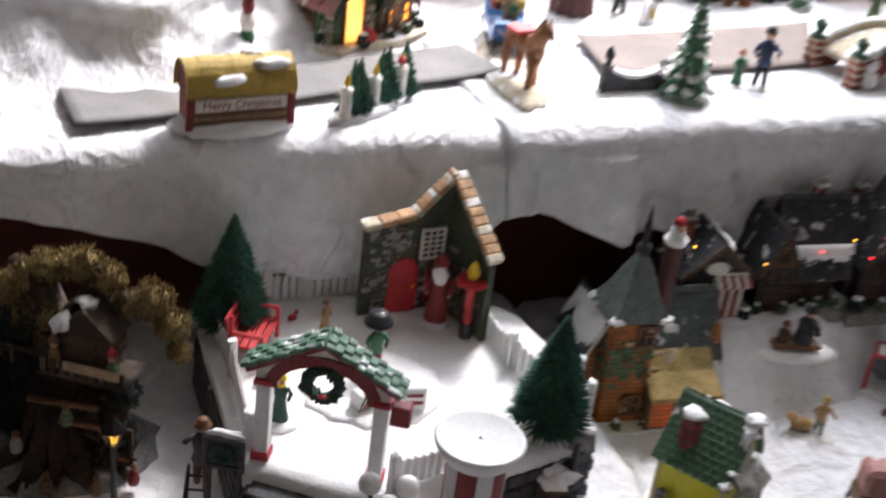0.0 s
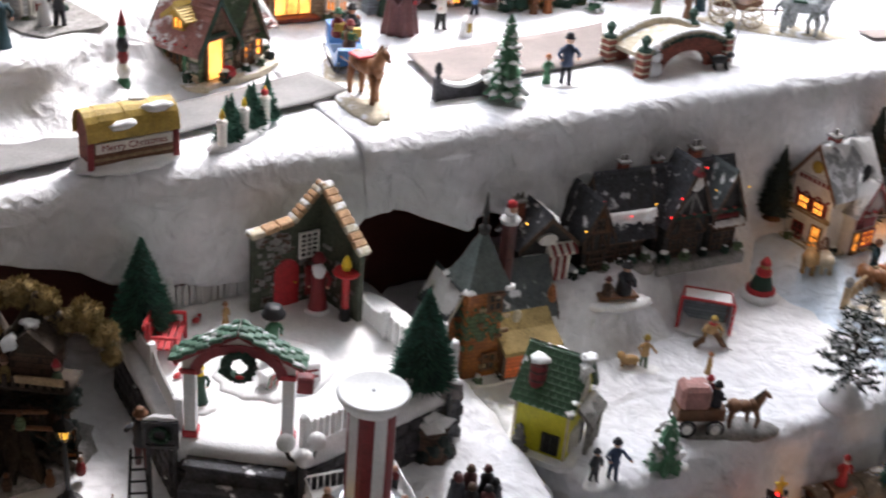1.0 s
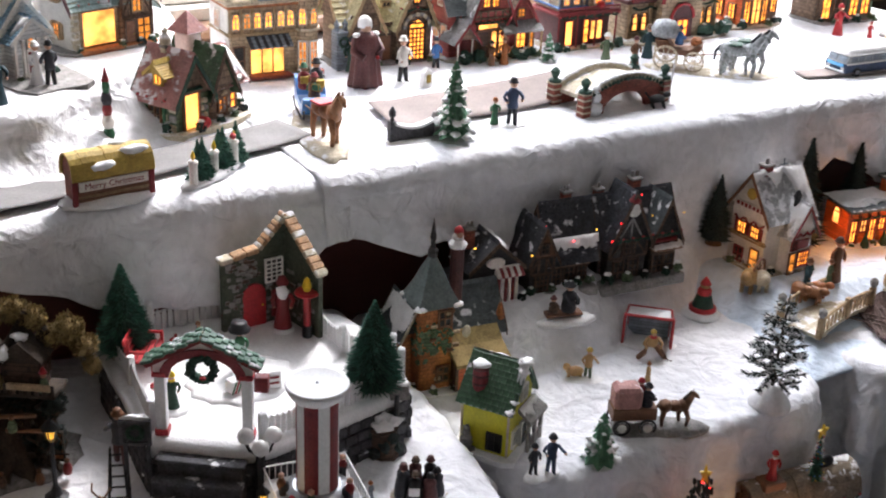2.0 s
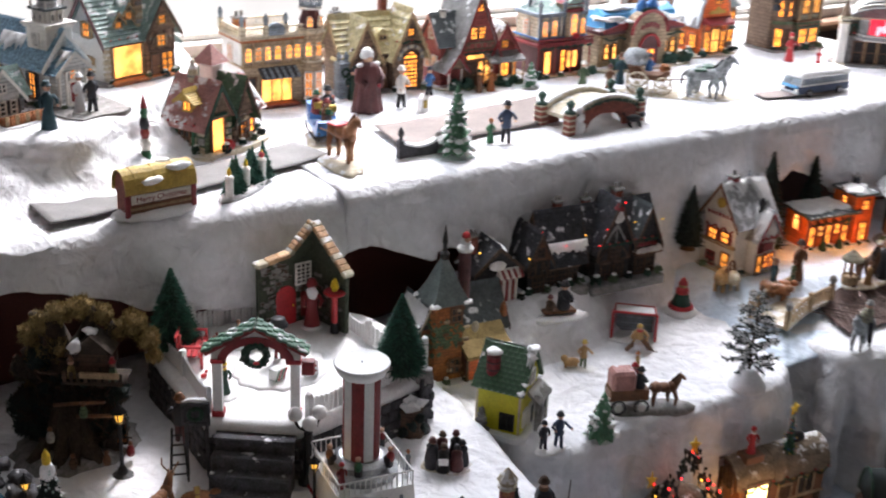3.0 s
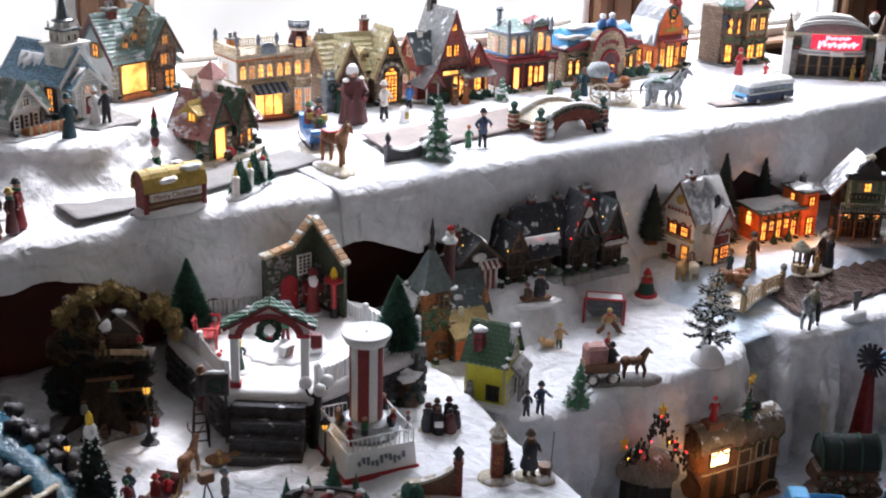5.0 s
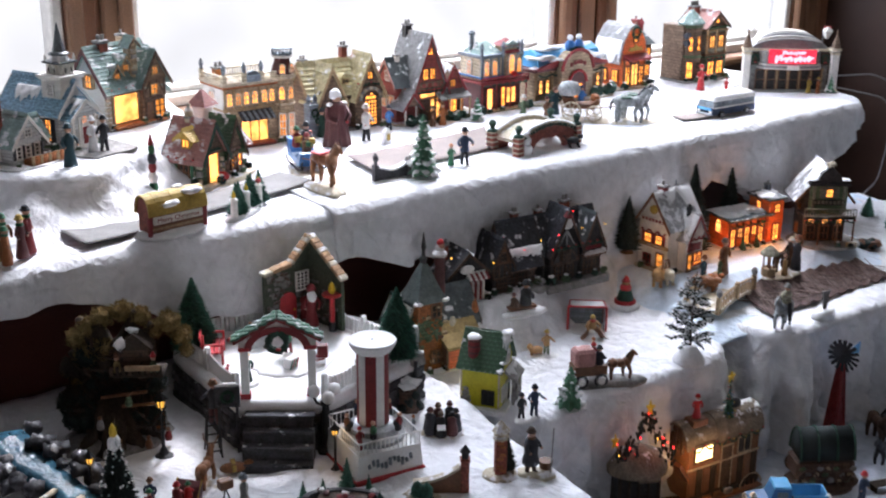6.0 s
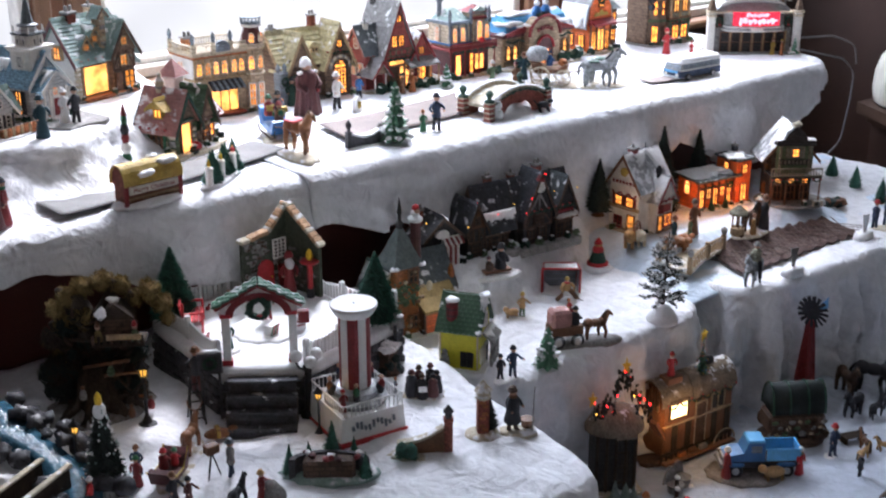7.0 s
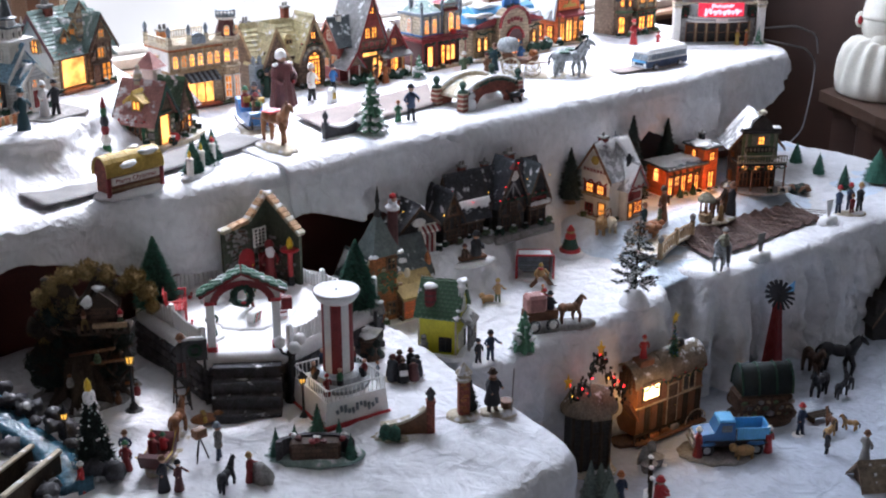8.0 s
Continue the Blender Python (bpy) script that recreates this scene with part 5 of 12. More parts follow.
snow_sheet(h, (-0.056, 0.012, 0.083), (0.056, 0.012, 0.083), (-0.056, -0.012, 0.058), (0.056, -0.012, 0.058), 0.5, 0.004, 6.0)
snow_sheet(h, (-0.066, 0.000, 0.0555), (-0.030, 0.000, 0.0555), (-0.066, -0.016, 0.0555), (-0.030, -0.016, 0.0555), 0.9, 0.003, 1.0)
snow_sheet(h, (0.030, 0.000, 0.0555), (0.066, 0.000, 0.0555), (0.030, -0.016, 0.0555), (0.066, -0.016, 0.0555), 0.9, 0.003, 9.0)
for sx in (-1, 1):
    s = Sh()
    s.prism([(sx * 0.028, 0.056), (sx * 0.062, 0.052), (sx * 0.062, 0.056), (sx * 0.028, 0.066)], "y", -0.020, -0.015)
    s.part("parapet", DRED, h, "sloping red parapet")
    s = Sh()
    s.tube([(sx * 0.050, 0.0, 0.054), (sx * 0.050, 0.0, 0.072)], 0.0022, 8)
    s.part("flue", CHARCOAL, h)
    pilaster(h, sx * 0.032, -0.0112, 0.005, 0.050, OAKSTONE, 0.004)
    pilaster(h, sx * 0.060, -0.0112, 0.005, 0.050, OAKSTONE, 0.004)
s = Sh()
s.tube([(0.0155 * math.cos(math.pi * i / 12), -0.030, 0.030 + 0.0185 * math.sin(math.pi * i / 12)) for i in range(13)], 0.0020, 6)
s.part("inner_arch", RED, h, "red inner arch")
for k in range(9):
    s = Sh()
    s.lump((-0.010 + 0.0025 * k, -0.024, 0.080 + 0.002 * math.sin(k * 2)), 0.0030, (1, 1, 0.9), 0.6, 1)
    s.part("garland_tuft", DGREEN, h)

# orange gambrel shop
h = house("orange_gambrel_shop", 1.706, 1.620, U, 0, "orange gambrel-fronted shop with grey roof and glowing door", k=1.08)
foot(h, 0.115, 0.08, SAND)
G = [(-0.028, 0.058), (-0.026, 0.082), (-0.012, 0.104), (0.0, 0.110), (0.012, 0.104), (0.026, 0.082), (0.028, 0.058), (0.028, 0.004), (-0.028, 0.004)]
s = Sh()
s.prism([(x + 0.004, z) for x, z in G], "y", -0.028, 0.036)
s.part("wall", ORANGEW, h)
s = Sh()
R = [(-0.036, 0.048), (-0.0285, 0.084), (-0.0125, 0.107), (0.0, 0.114), (0.0125, 0.107), (0.0285, 0.084), (0.036, 0.048)]
I = [(x * 0.94, z - 0.003) for x, z in R]
s.prism([(x + 0.004, z) for x, z in R] + [(x + 0.004, z) for x, z in I[::-1]], "y", -0.026, 0.040)
s.part("roof", GREYROOF, h)
body(h, 0.032, 0.056, -0.020, 0.030, 0.004, 0.074, UMBER, "wing")
hip(h, 0.032, 0.056, -0.020, 0.030, 0.074, 0.026, SLATE, 0.004, courses=6)
win(h, 0.004, -0.0282, 0.084, 0.009, 0.012, 0, LIT, BROWN, 2, 3)
win(h, 0.004, -0.0282, 0.008, 0.016, 0.036, 0, LITHOT, BROWN, 2, 2, b=0.002)
win(h, -0.014, -0.0282, 0.010, 0.010, 0.030, 0, LIT, BROWN, 2, 2)
win(h, 0.020, -0.0282, 0.010, 0.008, 0.030, 0, LIT, BROWN, 2, 2)
strip(h, -0.026, 0.034, -0.034, -0.026, 0.056, 0.006, DRED, "fascia")
for zz in (0.020, 0.050):
    win(h, 0.044, -0.0202, zz, 0.010, 0.018, 0, LIT, BROWN, 2, 2)
s = Sh()
for i in range(12):
    a = 2 * math.pi * i / 12
    s.ball((0.004 + 0.009 * math.cos(a), -0.030, 0.100 + 0.009 * math.sin(a)), 0.003, sub=1)
s.part("wreath", DGREEN, h)
s = Sh()
s.lathe([(0.004, 0.09), (0.004, 0.106), (0.006, 0.108), (0.001, 0.118)], (0.046, 0.0, 0), 8)
s.part("red_finial", DRED, h)
snow_sheet(h, (-0.0250, -0.024, 0.088), (-0.0250, 0.038, 0.088), (-0.033, -0.024, 0.048), (-0.033, 0.038, 0.048), 0.95, 0.002, 4.0)
s = Sh()
s.prism([(-0.014, 0.068), (0.022, 0.068), (0.018, 0.074), (0.010, 0.073), (0.004, 0.080), (-0.002, 0.073), (-0.010, 0.074)], "y", -0.0300, -0.0285)
s.part("sign_board", GOLD, h, "scrolled ochre sign with dark rim")
s = Sh()
s.prism([(-0.042, 0.056), (-0.026, 0.064), (-0.026, 0.060), (-0.042, 0.052)], "x", -0.024, 0.032)
s.part("awning", DRED, h, "dark red awning")
for xx in (-0.022, -0.005, 0.013, 0.030):
    pilaster(h, xx, -0.0292, 0.005, 0.054, BROWN, 0.003)
body(h, 0.034, 0.054, -0.026, -0.018, 0.040, 0.044, DGREEN, "shop_lintel")
chimney(h, 0.046, 0.014, 0.090, 0.010, 0.022, BRICK, 1, DRED)
for yy in (-0.010, 0.016):
    win(h, -0.0242, yy, 0.014, 0.012, 0.020, -90, LIT, BROWN, 2, 2)
shrubs(h, [(-0.026, -0.036), (0.024, -0.036), (0.042, -0.030), (0.056, -0.026), (-0.032, -0.010)], 0.007)

# olive two-storey house
h = house("olive_town_house", 1.882, 1.590, U, 0, "olive green two-storey town house with bright upper windows")
foot(h, 0.145, 0.09, STONE)
body(h, -0.056, -0.006, -0.016, 0.038, 0.004, 0.112, UMBER)
s = Sh()
s.cone((-0.030, -0.012, 0.004), 0.022, 0.022, 0.112, 8, rz=22.5)
s.part("bay_tower", UMBER, h, "brown octagonal bay")
s = Sh()
s.lathe([(0.026, 0.114), (0.026, 0.117), (0.014, 0.130), (0.002, 0.142)], (-0.030, -0.012, 0), 8)
s.part("bay_roof", TEALROOF, h, "snowy teal bay roof")
for zz in (0.050, 0.108):
    s = Sh()
    s.cone((-0.030, -0.012, zz), 0.0245, 0.0245, 0.005, 8, rz=22.5)
    s.part("bay_band", GREENWALL, h)
for a in (-45, 0, 45):
    for zz in (0.064, 0.078):
        win(h, -0.030 + 0.0206 * math.sin(radians(a)), -0.012 - 0.0206 * math.cos(radians(a)), zz, 0.006, 0.009, a, LIT, BROWN, 1, 1, True)
    win(h, -0.030 + 0.0206 * math.sin(radians(a)), -0.012 - 0.0206 * math.cos(radians(a)), 0.012, 0.010, 0.030, a, LIT if a < 0 else DARKWALL, BROWN, 2, 2)
body(h, -0.004, 0.054, -0.030, 0.038, 0.004, 0.108, OLIVE, "wall", "pale olive front block")
gable(h, -0.004, 0.054, -0.030, 0.038, 0.108, 0.024, "y", UMBER, ROSE, 0.006, 7, trim=BROWNWALL)
chimney(h, 0.012, 0.02, 0.118, 0.016, 0.022, BRICK, 3)
for zz, m in ((0.048, GREENWALL), (0.053, BROWN), (0.100, OAKSTONE), (0.105, GREENWALL)):
    strip(h, -0.007, 0.057, -0.034, 0.038, zz, 0.003, m)
for xx in (-0.002, 0.025, 0.052):
    pilaster(h, xx, -0.0312, 0.055, 0.099, OAKSTONE, 0.004)
    pilaster(h, xx, -0.0312, 0.005, 0.047, GREENWALL, 0.004)
for xx in (0.012, 0.038):
    win(h, xx, -0.0302, 0.066, 0.013, 0.022, 0, LITHOT, BROWN, 2, 2, b=0.002)
    win(h, xx, -0.0302, 0.014, 0.017, 0.024, 0, LIT, BROWN, 2, 2, b=0.002)
    body(h, xx - 0.010, xx + 0.010, -0.034, -0.030, 0.091, 0.094, BROWN, "window_hood")
win(h, 0.025, -0.0302, 0.114, 0.006, 0.006, 0, LIT, BROWN, 1, 1)
s = Sh()
for k in range(2):
    s.cone((-0.060, -0.026, 0.094 - 0.014 * k), 0.006, 0.006, 0.009, 12, ry=90)
s.part("hanging_sign", CHARCOAL, h, "dark round hanging signs")
swag(h, -0.002, 0.052, -0.0335, 0.046, 4, 0.004)
shrubs(h, [(-0.052, -0.026), (-0.034, -0.040), (-0.010, -0.036), (0.012, -0.042), (0.050, -0.040)], 0.007)

# theatre with the neon sign
h = house("neon_theatre", 1.938, 1.412, U, -38, "grey theatre with barrel roof, pillars and lit red neon sign")
h.matrix_world = h.matrix_world @ Matrix.Diagonal((1.06, 1, 1, 1))
foot(h, 0.175, 0.075, STONE)
body(h, -0.070, 0.070, -0.016, 0.034, 0.004, 0.080, STONE)
n = 14
for j, (k, zz) in enumerate(((1.0, 0.0), (0.90, 0.007), (0.78, 0.013), (0.66, 0.018))):
    s = Sh()
    s.prism([(0.066 * k * math.cos(math.pi * i / n), 0.084 + zz + 0.016 * k * math.sin(math.pi * i / n)) for i in range(n + 1)] + [(-0.066 * k, 0.078), (0.066 * k, 0.078)], "y", -0.014 + j * 0.007, 0.034)
    s.part("barrel_roof", HOUSEWHITE if j % 2 else METAL, h, "ribbed pale barrel roof")
strip(h, -0.072, 0.072, -0.020, 0.036, 0.080, 0.004, CREAM)
for sx in (-1, 1):
    s = Sh()
    s.box((sx * 0.078, -0.024, 0.042), (0.013, 0.013, 0.080), 0.001)
    p = s.part("pillar", HOUSEWHITE, h)
    for zz, w in ((0.005, 0.018), (0.076, 0.016), (0.083, 0.018)):
        s = Sh()
        s.box((sx * 0.078, -0.024, zz), (w, w, 0.005), 0.001)
        s.part("pillar_band", CREAM, p)
    s = Sh()
    s.lathe([(0.0085, 0.086), (0.0055, 0.098), (0.0012, 0.112), (0.0022, 0.114), (0.0004, 0.120)], (sx * 0.078, -0.024, 0), 6)
    s.part("spike", UMBER, p)
    s = Sh()
    s.lathe([(0.003, 0.100), (0.009, 0.112), (0.0095, 0.115), (0.002, 0.122)], (sx * 0.066, -0.004, 0), 6)
    s.part("lamp_glass", HOUSEWHITE, h, smooth=False)
s = Sh()
s.prism([(-0.056, -0.014), (0.056, -0.014), (0.046, -0.034), (0.0, -0.044), (-0.046, -0.034)], "z", 0.048, 0.080)
mq = s.part("marquee", STONE, h, "grey marquee with red neon tubes")
for zz in (0.047, 0.0505, 0.054):
    s = Sh()
    s.prism([(-0.058, -0.014), (0.058, -0.014), (0.048, -0.036), (0.0, -0.046), (-0.048, -0.036)], "z", zz, zz + 0.002)
    s.part("marquee_trim", HOUSEWHITE if zz != 0.0505 else METAL, mq)
s = Sh()
s.box((0, -0.047, 0.051), (0.022, 0.003, 0.008), 0.001)
s.part("name_plate", HOUSEWHITE, mq)


def script(x0, x1, z, hh, n, loops, r):
    """A flowing run of neon tube, like handwriting that cannot be made out."""
    pts = []
    for i in range(n + 1):
        f = i / n
        x = x0 + (x1 - x0) * f
        big = 1.5 if f < 0.14 else 0.8 + 0.35 * math.sin(f * 23)
        pts.append((x + hh * 0.5 * math.sin(f * loops * 6.28 + 1.2), -0.0468 + 0.18 * abs(x) * 1.2, z + hh * big * math.cos(f * loops * 6.28)))
    s.tube(pts, r, 6)


s = Sh()
script(-0.020, 0.020, 0.0785, 0.0026, 90, 9, 0.0016)
s.part("neon_tube", NEON, mq, "lit red neon tube")
s = Sh()
script(-0.032, 0.034, 0.0665, 0.0046, 110, 8, 0.0021)
s.part("neon_tube", NEON, mq, "lit red neon tube")
# Glowing sheet standing in for the tubes' halo on the marquee.
s = Sh()
s.prism([(-0.042, -0.0352), (0.0, -0.0447), (0.042, -0.0352), (0.042, -0.0335), (0.0, -0.0430), (-0.042, -0.0335)], "z", 0.058, 0.084)
s.part("neon_halo", NEONDIM, mq)
for xx in (-0.062, 0.062):
    body(h, xx - 0.007, xx + 0.007, -0.020, -0.015, 0.052, 0.076, BROWNWALL, "wall_panel")
    s = Sh()
    for i in range(12):
        a = 2 * math.pi * i / 12
        s.lump((xx + 0.0055 * math.cos(a), -0.0215, 0.064 + 0.0075 * math.sin(a)), 0.0022, (1, 0.8, 1), 0.6, 1)
    s.part("wreath", DGREEN, h, kind="stuff")
    s = Sh()
    s.ball((xx, -0.024, 0.058), 0.0022, (1.5, 0.7, 0.9), 1)
    s.part("bow", RED, h)
for xx in (-0.050, -0.030, -0.010, 0.010, 0.030, 0.050):
    win(h, xx, -0.0162, 0.006, 0.014, 0.036, 0, DARKWALL, BROWN, 1, 2)
    pilaster(h, xx + 0.010, -0.0172, 0.005, 0.046, OAKSTONE, 0.003)
s = Sh()
s.cone((0.060, 0.0, 0.090), 0.0008, 0.0006, 0.034, 5, m=0)
s.box((0.067, 0.0, 0.119), (0.013, 0.001, 0.009), m=1)
s.part("flag", [METAL, RED], h, "small red flag on a pole")

# ---- kinds of small things ----
def figure(name, x, y, z, h, rz, coat, hat, label, legs=None, skirt=True, arm=0.5, extra=None, group="village figures", scarf=None, tilt=0.0):
    """A small painted figurine, one mesh: plain rounded shapes."""
    s = Sh()
    mats = [coat, legs or coat, SKIN, hat, scarf or coat]
    if skirt:
        s.lathe([(0.155, 0.0), (0.165, 0.03), (0.13, 0.25), (0.095, 0.45), (0.115, 0.62), (0.10, 0.72), (0.05, 0.79)], m=0, seg=12, k=(1, 0.85))
    else:
        for sx, sw in ((-1, 0.05), (1, -0.05)):
            s.tube([(sx * 0.06, sw, 0.0), (sx * 0.055, sw * 0.3, 0.24), (sx * 0.045, 0, 0.44)], 0.042, 8, m=1, r2=0.058)
            s.ball((sx * 0.06, sw - 0.03, 0.02), 0.04, (1, 1.7, 0.7), 1, m=1)
        s.lathe([(0.10, 0.36), (0.125, 0.40), (0.10, 0.52), (0.125, 0.66), (0.11, 0.74), (0.05, 0.80)], m=0, seg=12, k=(1, 0.78))
    for sx in (-1, 1):
        a = arm * (1 if sx > 0 else 0.6)
        s.tube([(sx * 0.115, 0, 0.72), (sx * (0.165 + 0.03 * a), -0.04 * a, 0.60), (sx * (0.14 + 0.1 * max(0, a - 1)), -0.13 * a, 0.50 + 0.12 * max(0, a - 0.5))], 0.040, 8, m=0, r2=0.032)
        s.ball((sx * (0.14 + 0.1 * max(0, a - 1)), -0.15 * a, 0.49 + 0.12 * max(0, a - 0.5)), 0.032, sub=1, m=2)
    if scarf:
        s.lathe([(0.07, 0.76), (0.088, 0.78), (0.088, 0.81), (0.06, 0.83)], m=4, seg=10)
    s.ball((0, -0.005, 0.885), 0.078, (0.95, 1, 1.1), 2, m=2)
    if hat:
        s.lathe([(0.105, 0.915), (0.105, 0.930), (0.078, 0.935), (0.072, 0.99), (0.05, 1.02), (0.01, 1.03)], (0, 0.008, 0), 12, m=3)
    if extra:
        extra(s, mats)
    return s.thing(name, mats, place(x, y, z, rz, h / 1.02) @ Matrix.Diagonal((1.06, 1.06, 1, 1)), label, "figurine", group)


def horse_mesh(s, m_coat, m_mane, M=None):
    """A standing horse, 1 high at the ears, facing +x, feet at 0."""
    old = s.M
    s.M = old @ (M or Matrix())
    for c, r, k in (((-0.24, 0, 0.56), 0.165, (1.1, 0.85, 1)), ((0.0, 0, 0.55), 0.15, (1.5, 0.85, 0.95)), ((0.22, 0, 0.57), 0.15, (1.0, 0.85, 1.1))):
        s.ball(c, r, k, 2, m=m_coat)
    s.tube([(0.24, 0, 0.58), (0.34, 0, 0.74), (0.42, 0, 0.88)], 0.12, 8, m=m_coat, r2=0.065)
    s.ball((0.47, 0, 0.86), 0.075, (1.5, 0.75, 0.85), 2, m=m_coat, ry=35)
    s.ball((0.55, 0, 0.79), 0.045, (1.2, 0.8, 0.9), 1, m=m_coat, ry=35)
    for sy in (-1, 1):
        s.cone((0.43, sy * 0.035, 0.92), 0.022, 0.003, 0.08, 5, m=m_coat)
        for x0, sw in ((-0.28, 0.05 * sy), (0.24, -0.09 * sy)):
            s.tube([(x0, sy * 0.075, 0.50), (x0 + sw, sy * 0.08, 0.26), (x0 + sw * 0.6, sy * 0.08, 0.02)], 0.072, 7, m=m_coat, r2=0.036)
            s.cone((x0 + sw * 0.6, sy * 0.08, 0.0), 0.038, 0.03, 0.05, 7, m=m_mane)
    s.tube([(0.20, 0, 0.74), (0.30, 0, 0.86), (0.38, 0, 0.96)], 0.035, 6, m=m_mane, r2=0.025)
    s.tube([(-0.38, 0, 0.62), (-0.47, 0, 0.50), (-0.48, 0, 0.30)], 0.04, 6, m=m_mane, r2=0.02)
    s.M = old


def needles(s, z0, z1, r0, r1, rows, per, length=0.18, droop=0.3, m=0, curve=1.0, width=0.05):
    """Rings of small pointed sprigs that make a brushy cone."""
    for k in range(rows):
        f = k / (rows - 1)
        r = r0 + (r1 - r0) * f ** curve
        z = z0 + (z1 - z0) * f
        n = max(5, int(per * (0.25 + 0.75 * r / r0)))
        for i in range(n):
            a = 2 * math.pi * (i + random.random()) / n
            rr, l = r * random.uniform(0.55, 1.08), length * r * random.uniform(0.7, 1.4) + 0.02
            w = width * random.uniform(0.7, 1.3) * (0.4 + r)
            d = Vector((math.cos(a), math.sin(a), random.uniform(-0.1, 0.45) - droop))
            p = Vector((math.cos(a) * (rr - l), math.sin(a) * (rr - l), z + random.uniform(-0.5, 0.5) * (z1 - z0) / rows))
            t = Vector((-math.sin(a), math.cos(a), 0)) * w
            u = Vector((0, 0, w))
            tip = s.bm.verts.new(s.M @ (p + d * l * 1.6))
            b = [s.bm.verts.new(s.M @ (p + q)) for q in (t, -t * 0.6 + u, -t * 0.6 - u)]
            for q in ((0, 1), (1, 2), (2, 0)):
                s.bm.faces.new((b[q[0]], b[q[1]], tip)).material_index = m
            s.bm.faces.new(b[::-1]).material_index = m


def brush_tree(x, y, z, h, r, material, label, rows=62, per=84, pot=None, category="tree", group="bottle-brush trees", core=True):
    t = empty("bottle_brush_tree", place(x, y, z), label, category, group)
    s = Sh(Matrix.Diagonal((h, h, h, 1)))
    s.cone((0, 0, 0), 0.045, 0.035, 0.16, 10)
    s.cone((0, 0, 0), r / h * 0.55, r / h * 0.35, 0.05, 12)
    s.part("trunk", pot or BROWN, t)
    s = Sh(Matrix.Diagonal((h, h, h, 1)))
    needles(s, 0.10, 0.98, r / h, 0.012, rows, per, 0.22, 0.12, width=0.022, curve=1.35)
    if core:
        s.lathe([(0.01, 0.09), (r / h * 0.80, 0.10)] + [((r / h + (0.012 - r / h) * f ** 1.35) * 0.80, 0.10 + 0.88 * f) for f in (0.2, 0.4, 0.6, 0.8, 0.95)] + [(0.004, 0.975)], seg=14)
    s.part("crown", material, t, "", kind="stuff")
    return t


def snow_tree(x, y, z, h, r, label, tiers=6, green=LGREEN, trim=None, group="snowy ceramic trees"):
    """A glazed tree of drooping tiers with snow on each."""
    t = empty("snowy_tree", place(x, y, z, random.uniform(0, 90)), label, "tree", group)
    s = Sh()
    s.cone((0, 0, 0), h * 0.06, h * 0.05, h * 0.12, 10)
    s.lathe([(r * 0.7, 0), (r * 0.75, h * 0.015), (r * 0.5, h * 0.04), (h * 0.05, h * 0.05)], seg=14, m=1)
    s.part("trunk", [BARK, SNOWP], t)
    n = 16
    for k in range(tiers):
        f = k / tiers
        z0, z1 = h * (0.08 + 0.90 * f), h * min(1.0, 0.08 + 0.90 * (f + 1.55 / tiers))
        rr = r * (1 - f * 0.86)
        s = Sh()
        top = s.bm.verts.new((0, 0, z1))
        lo, mid, hi = [], [], []
        for i in range(n):
            a = 2 * math.pi * (i + 0.5 * (k % 2)) / n
            w = 1.0 if i % 2 == 0 else 0.74
            j = random.uniform(0.92, 1.08) * w
            dz = 0 if i % 2 == 0 else (z1 - z0) * 0.16
            lo.append(s.bm.verts.new((math.cos(a) * rr * j, math.sin(a) * rr * j, z0 + dz)))
            mid.append(s.bm.verts.new((math.cos(a) * rr * 0.62 * j, math.sin(a) * rr * 0.62 * j, z0 + (z1 - z0) * 0.42)))
            hi.append(s.bm.verts.new((math.cos(a) * rr * 0.3 * j, math.sin(a) * rr * 0.3 * j, z0 + (z1 - z0) * 0.02)))
        for i in range(n):
            q = (i + 1) % n
            s.bm.faces.new((lo[i], lo[q], mid[q], mid[i]))
            s.bm.faces.new((mid[i], mid[q], top))
            s.bm.faces.new((lo[q], lo[i], hi[i], hi[q]))
        s.bm.faces.new(hi[::-1])
        b = s.part("branch_tier", green, t)
        s = Sh()
        for i in range(0, n, 2):
            a = 2 * math.pi * (i + 0.5 * (k % 2)) / n + random.uniform(-0.12, 0.12)
            if random.random() < 0.75:
                q = random.uniform(0.62, 0.86)
                s.lump((math.cos(a) * rr * q, math.sin(a) * rr * q, z0 + (z1 - z0) * (0.19 + 0.9 * (0.80 - q))), rr * random.uniform(0.18, 0.32), (1, 1, random.uniform(0.45, 0.8)), 0.5, 2)
        s.part("snow", trim or SNOWP, b, kind="stuff", smooth=True)

    return t


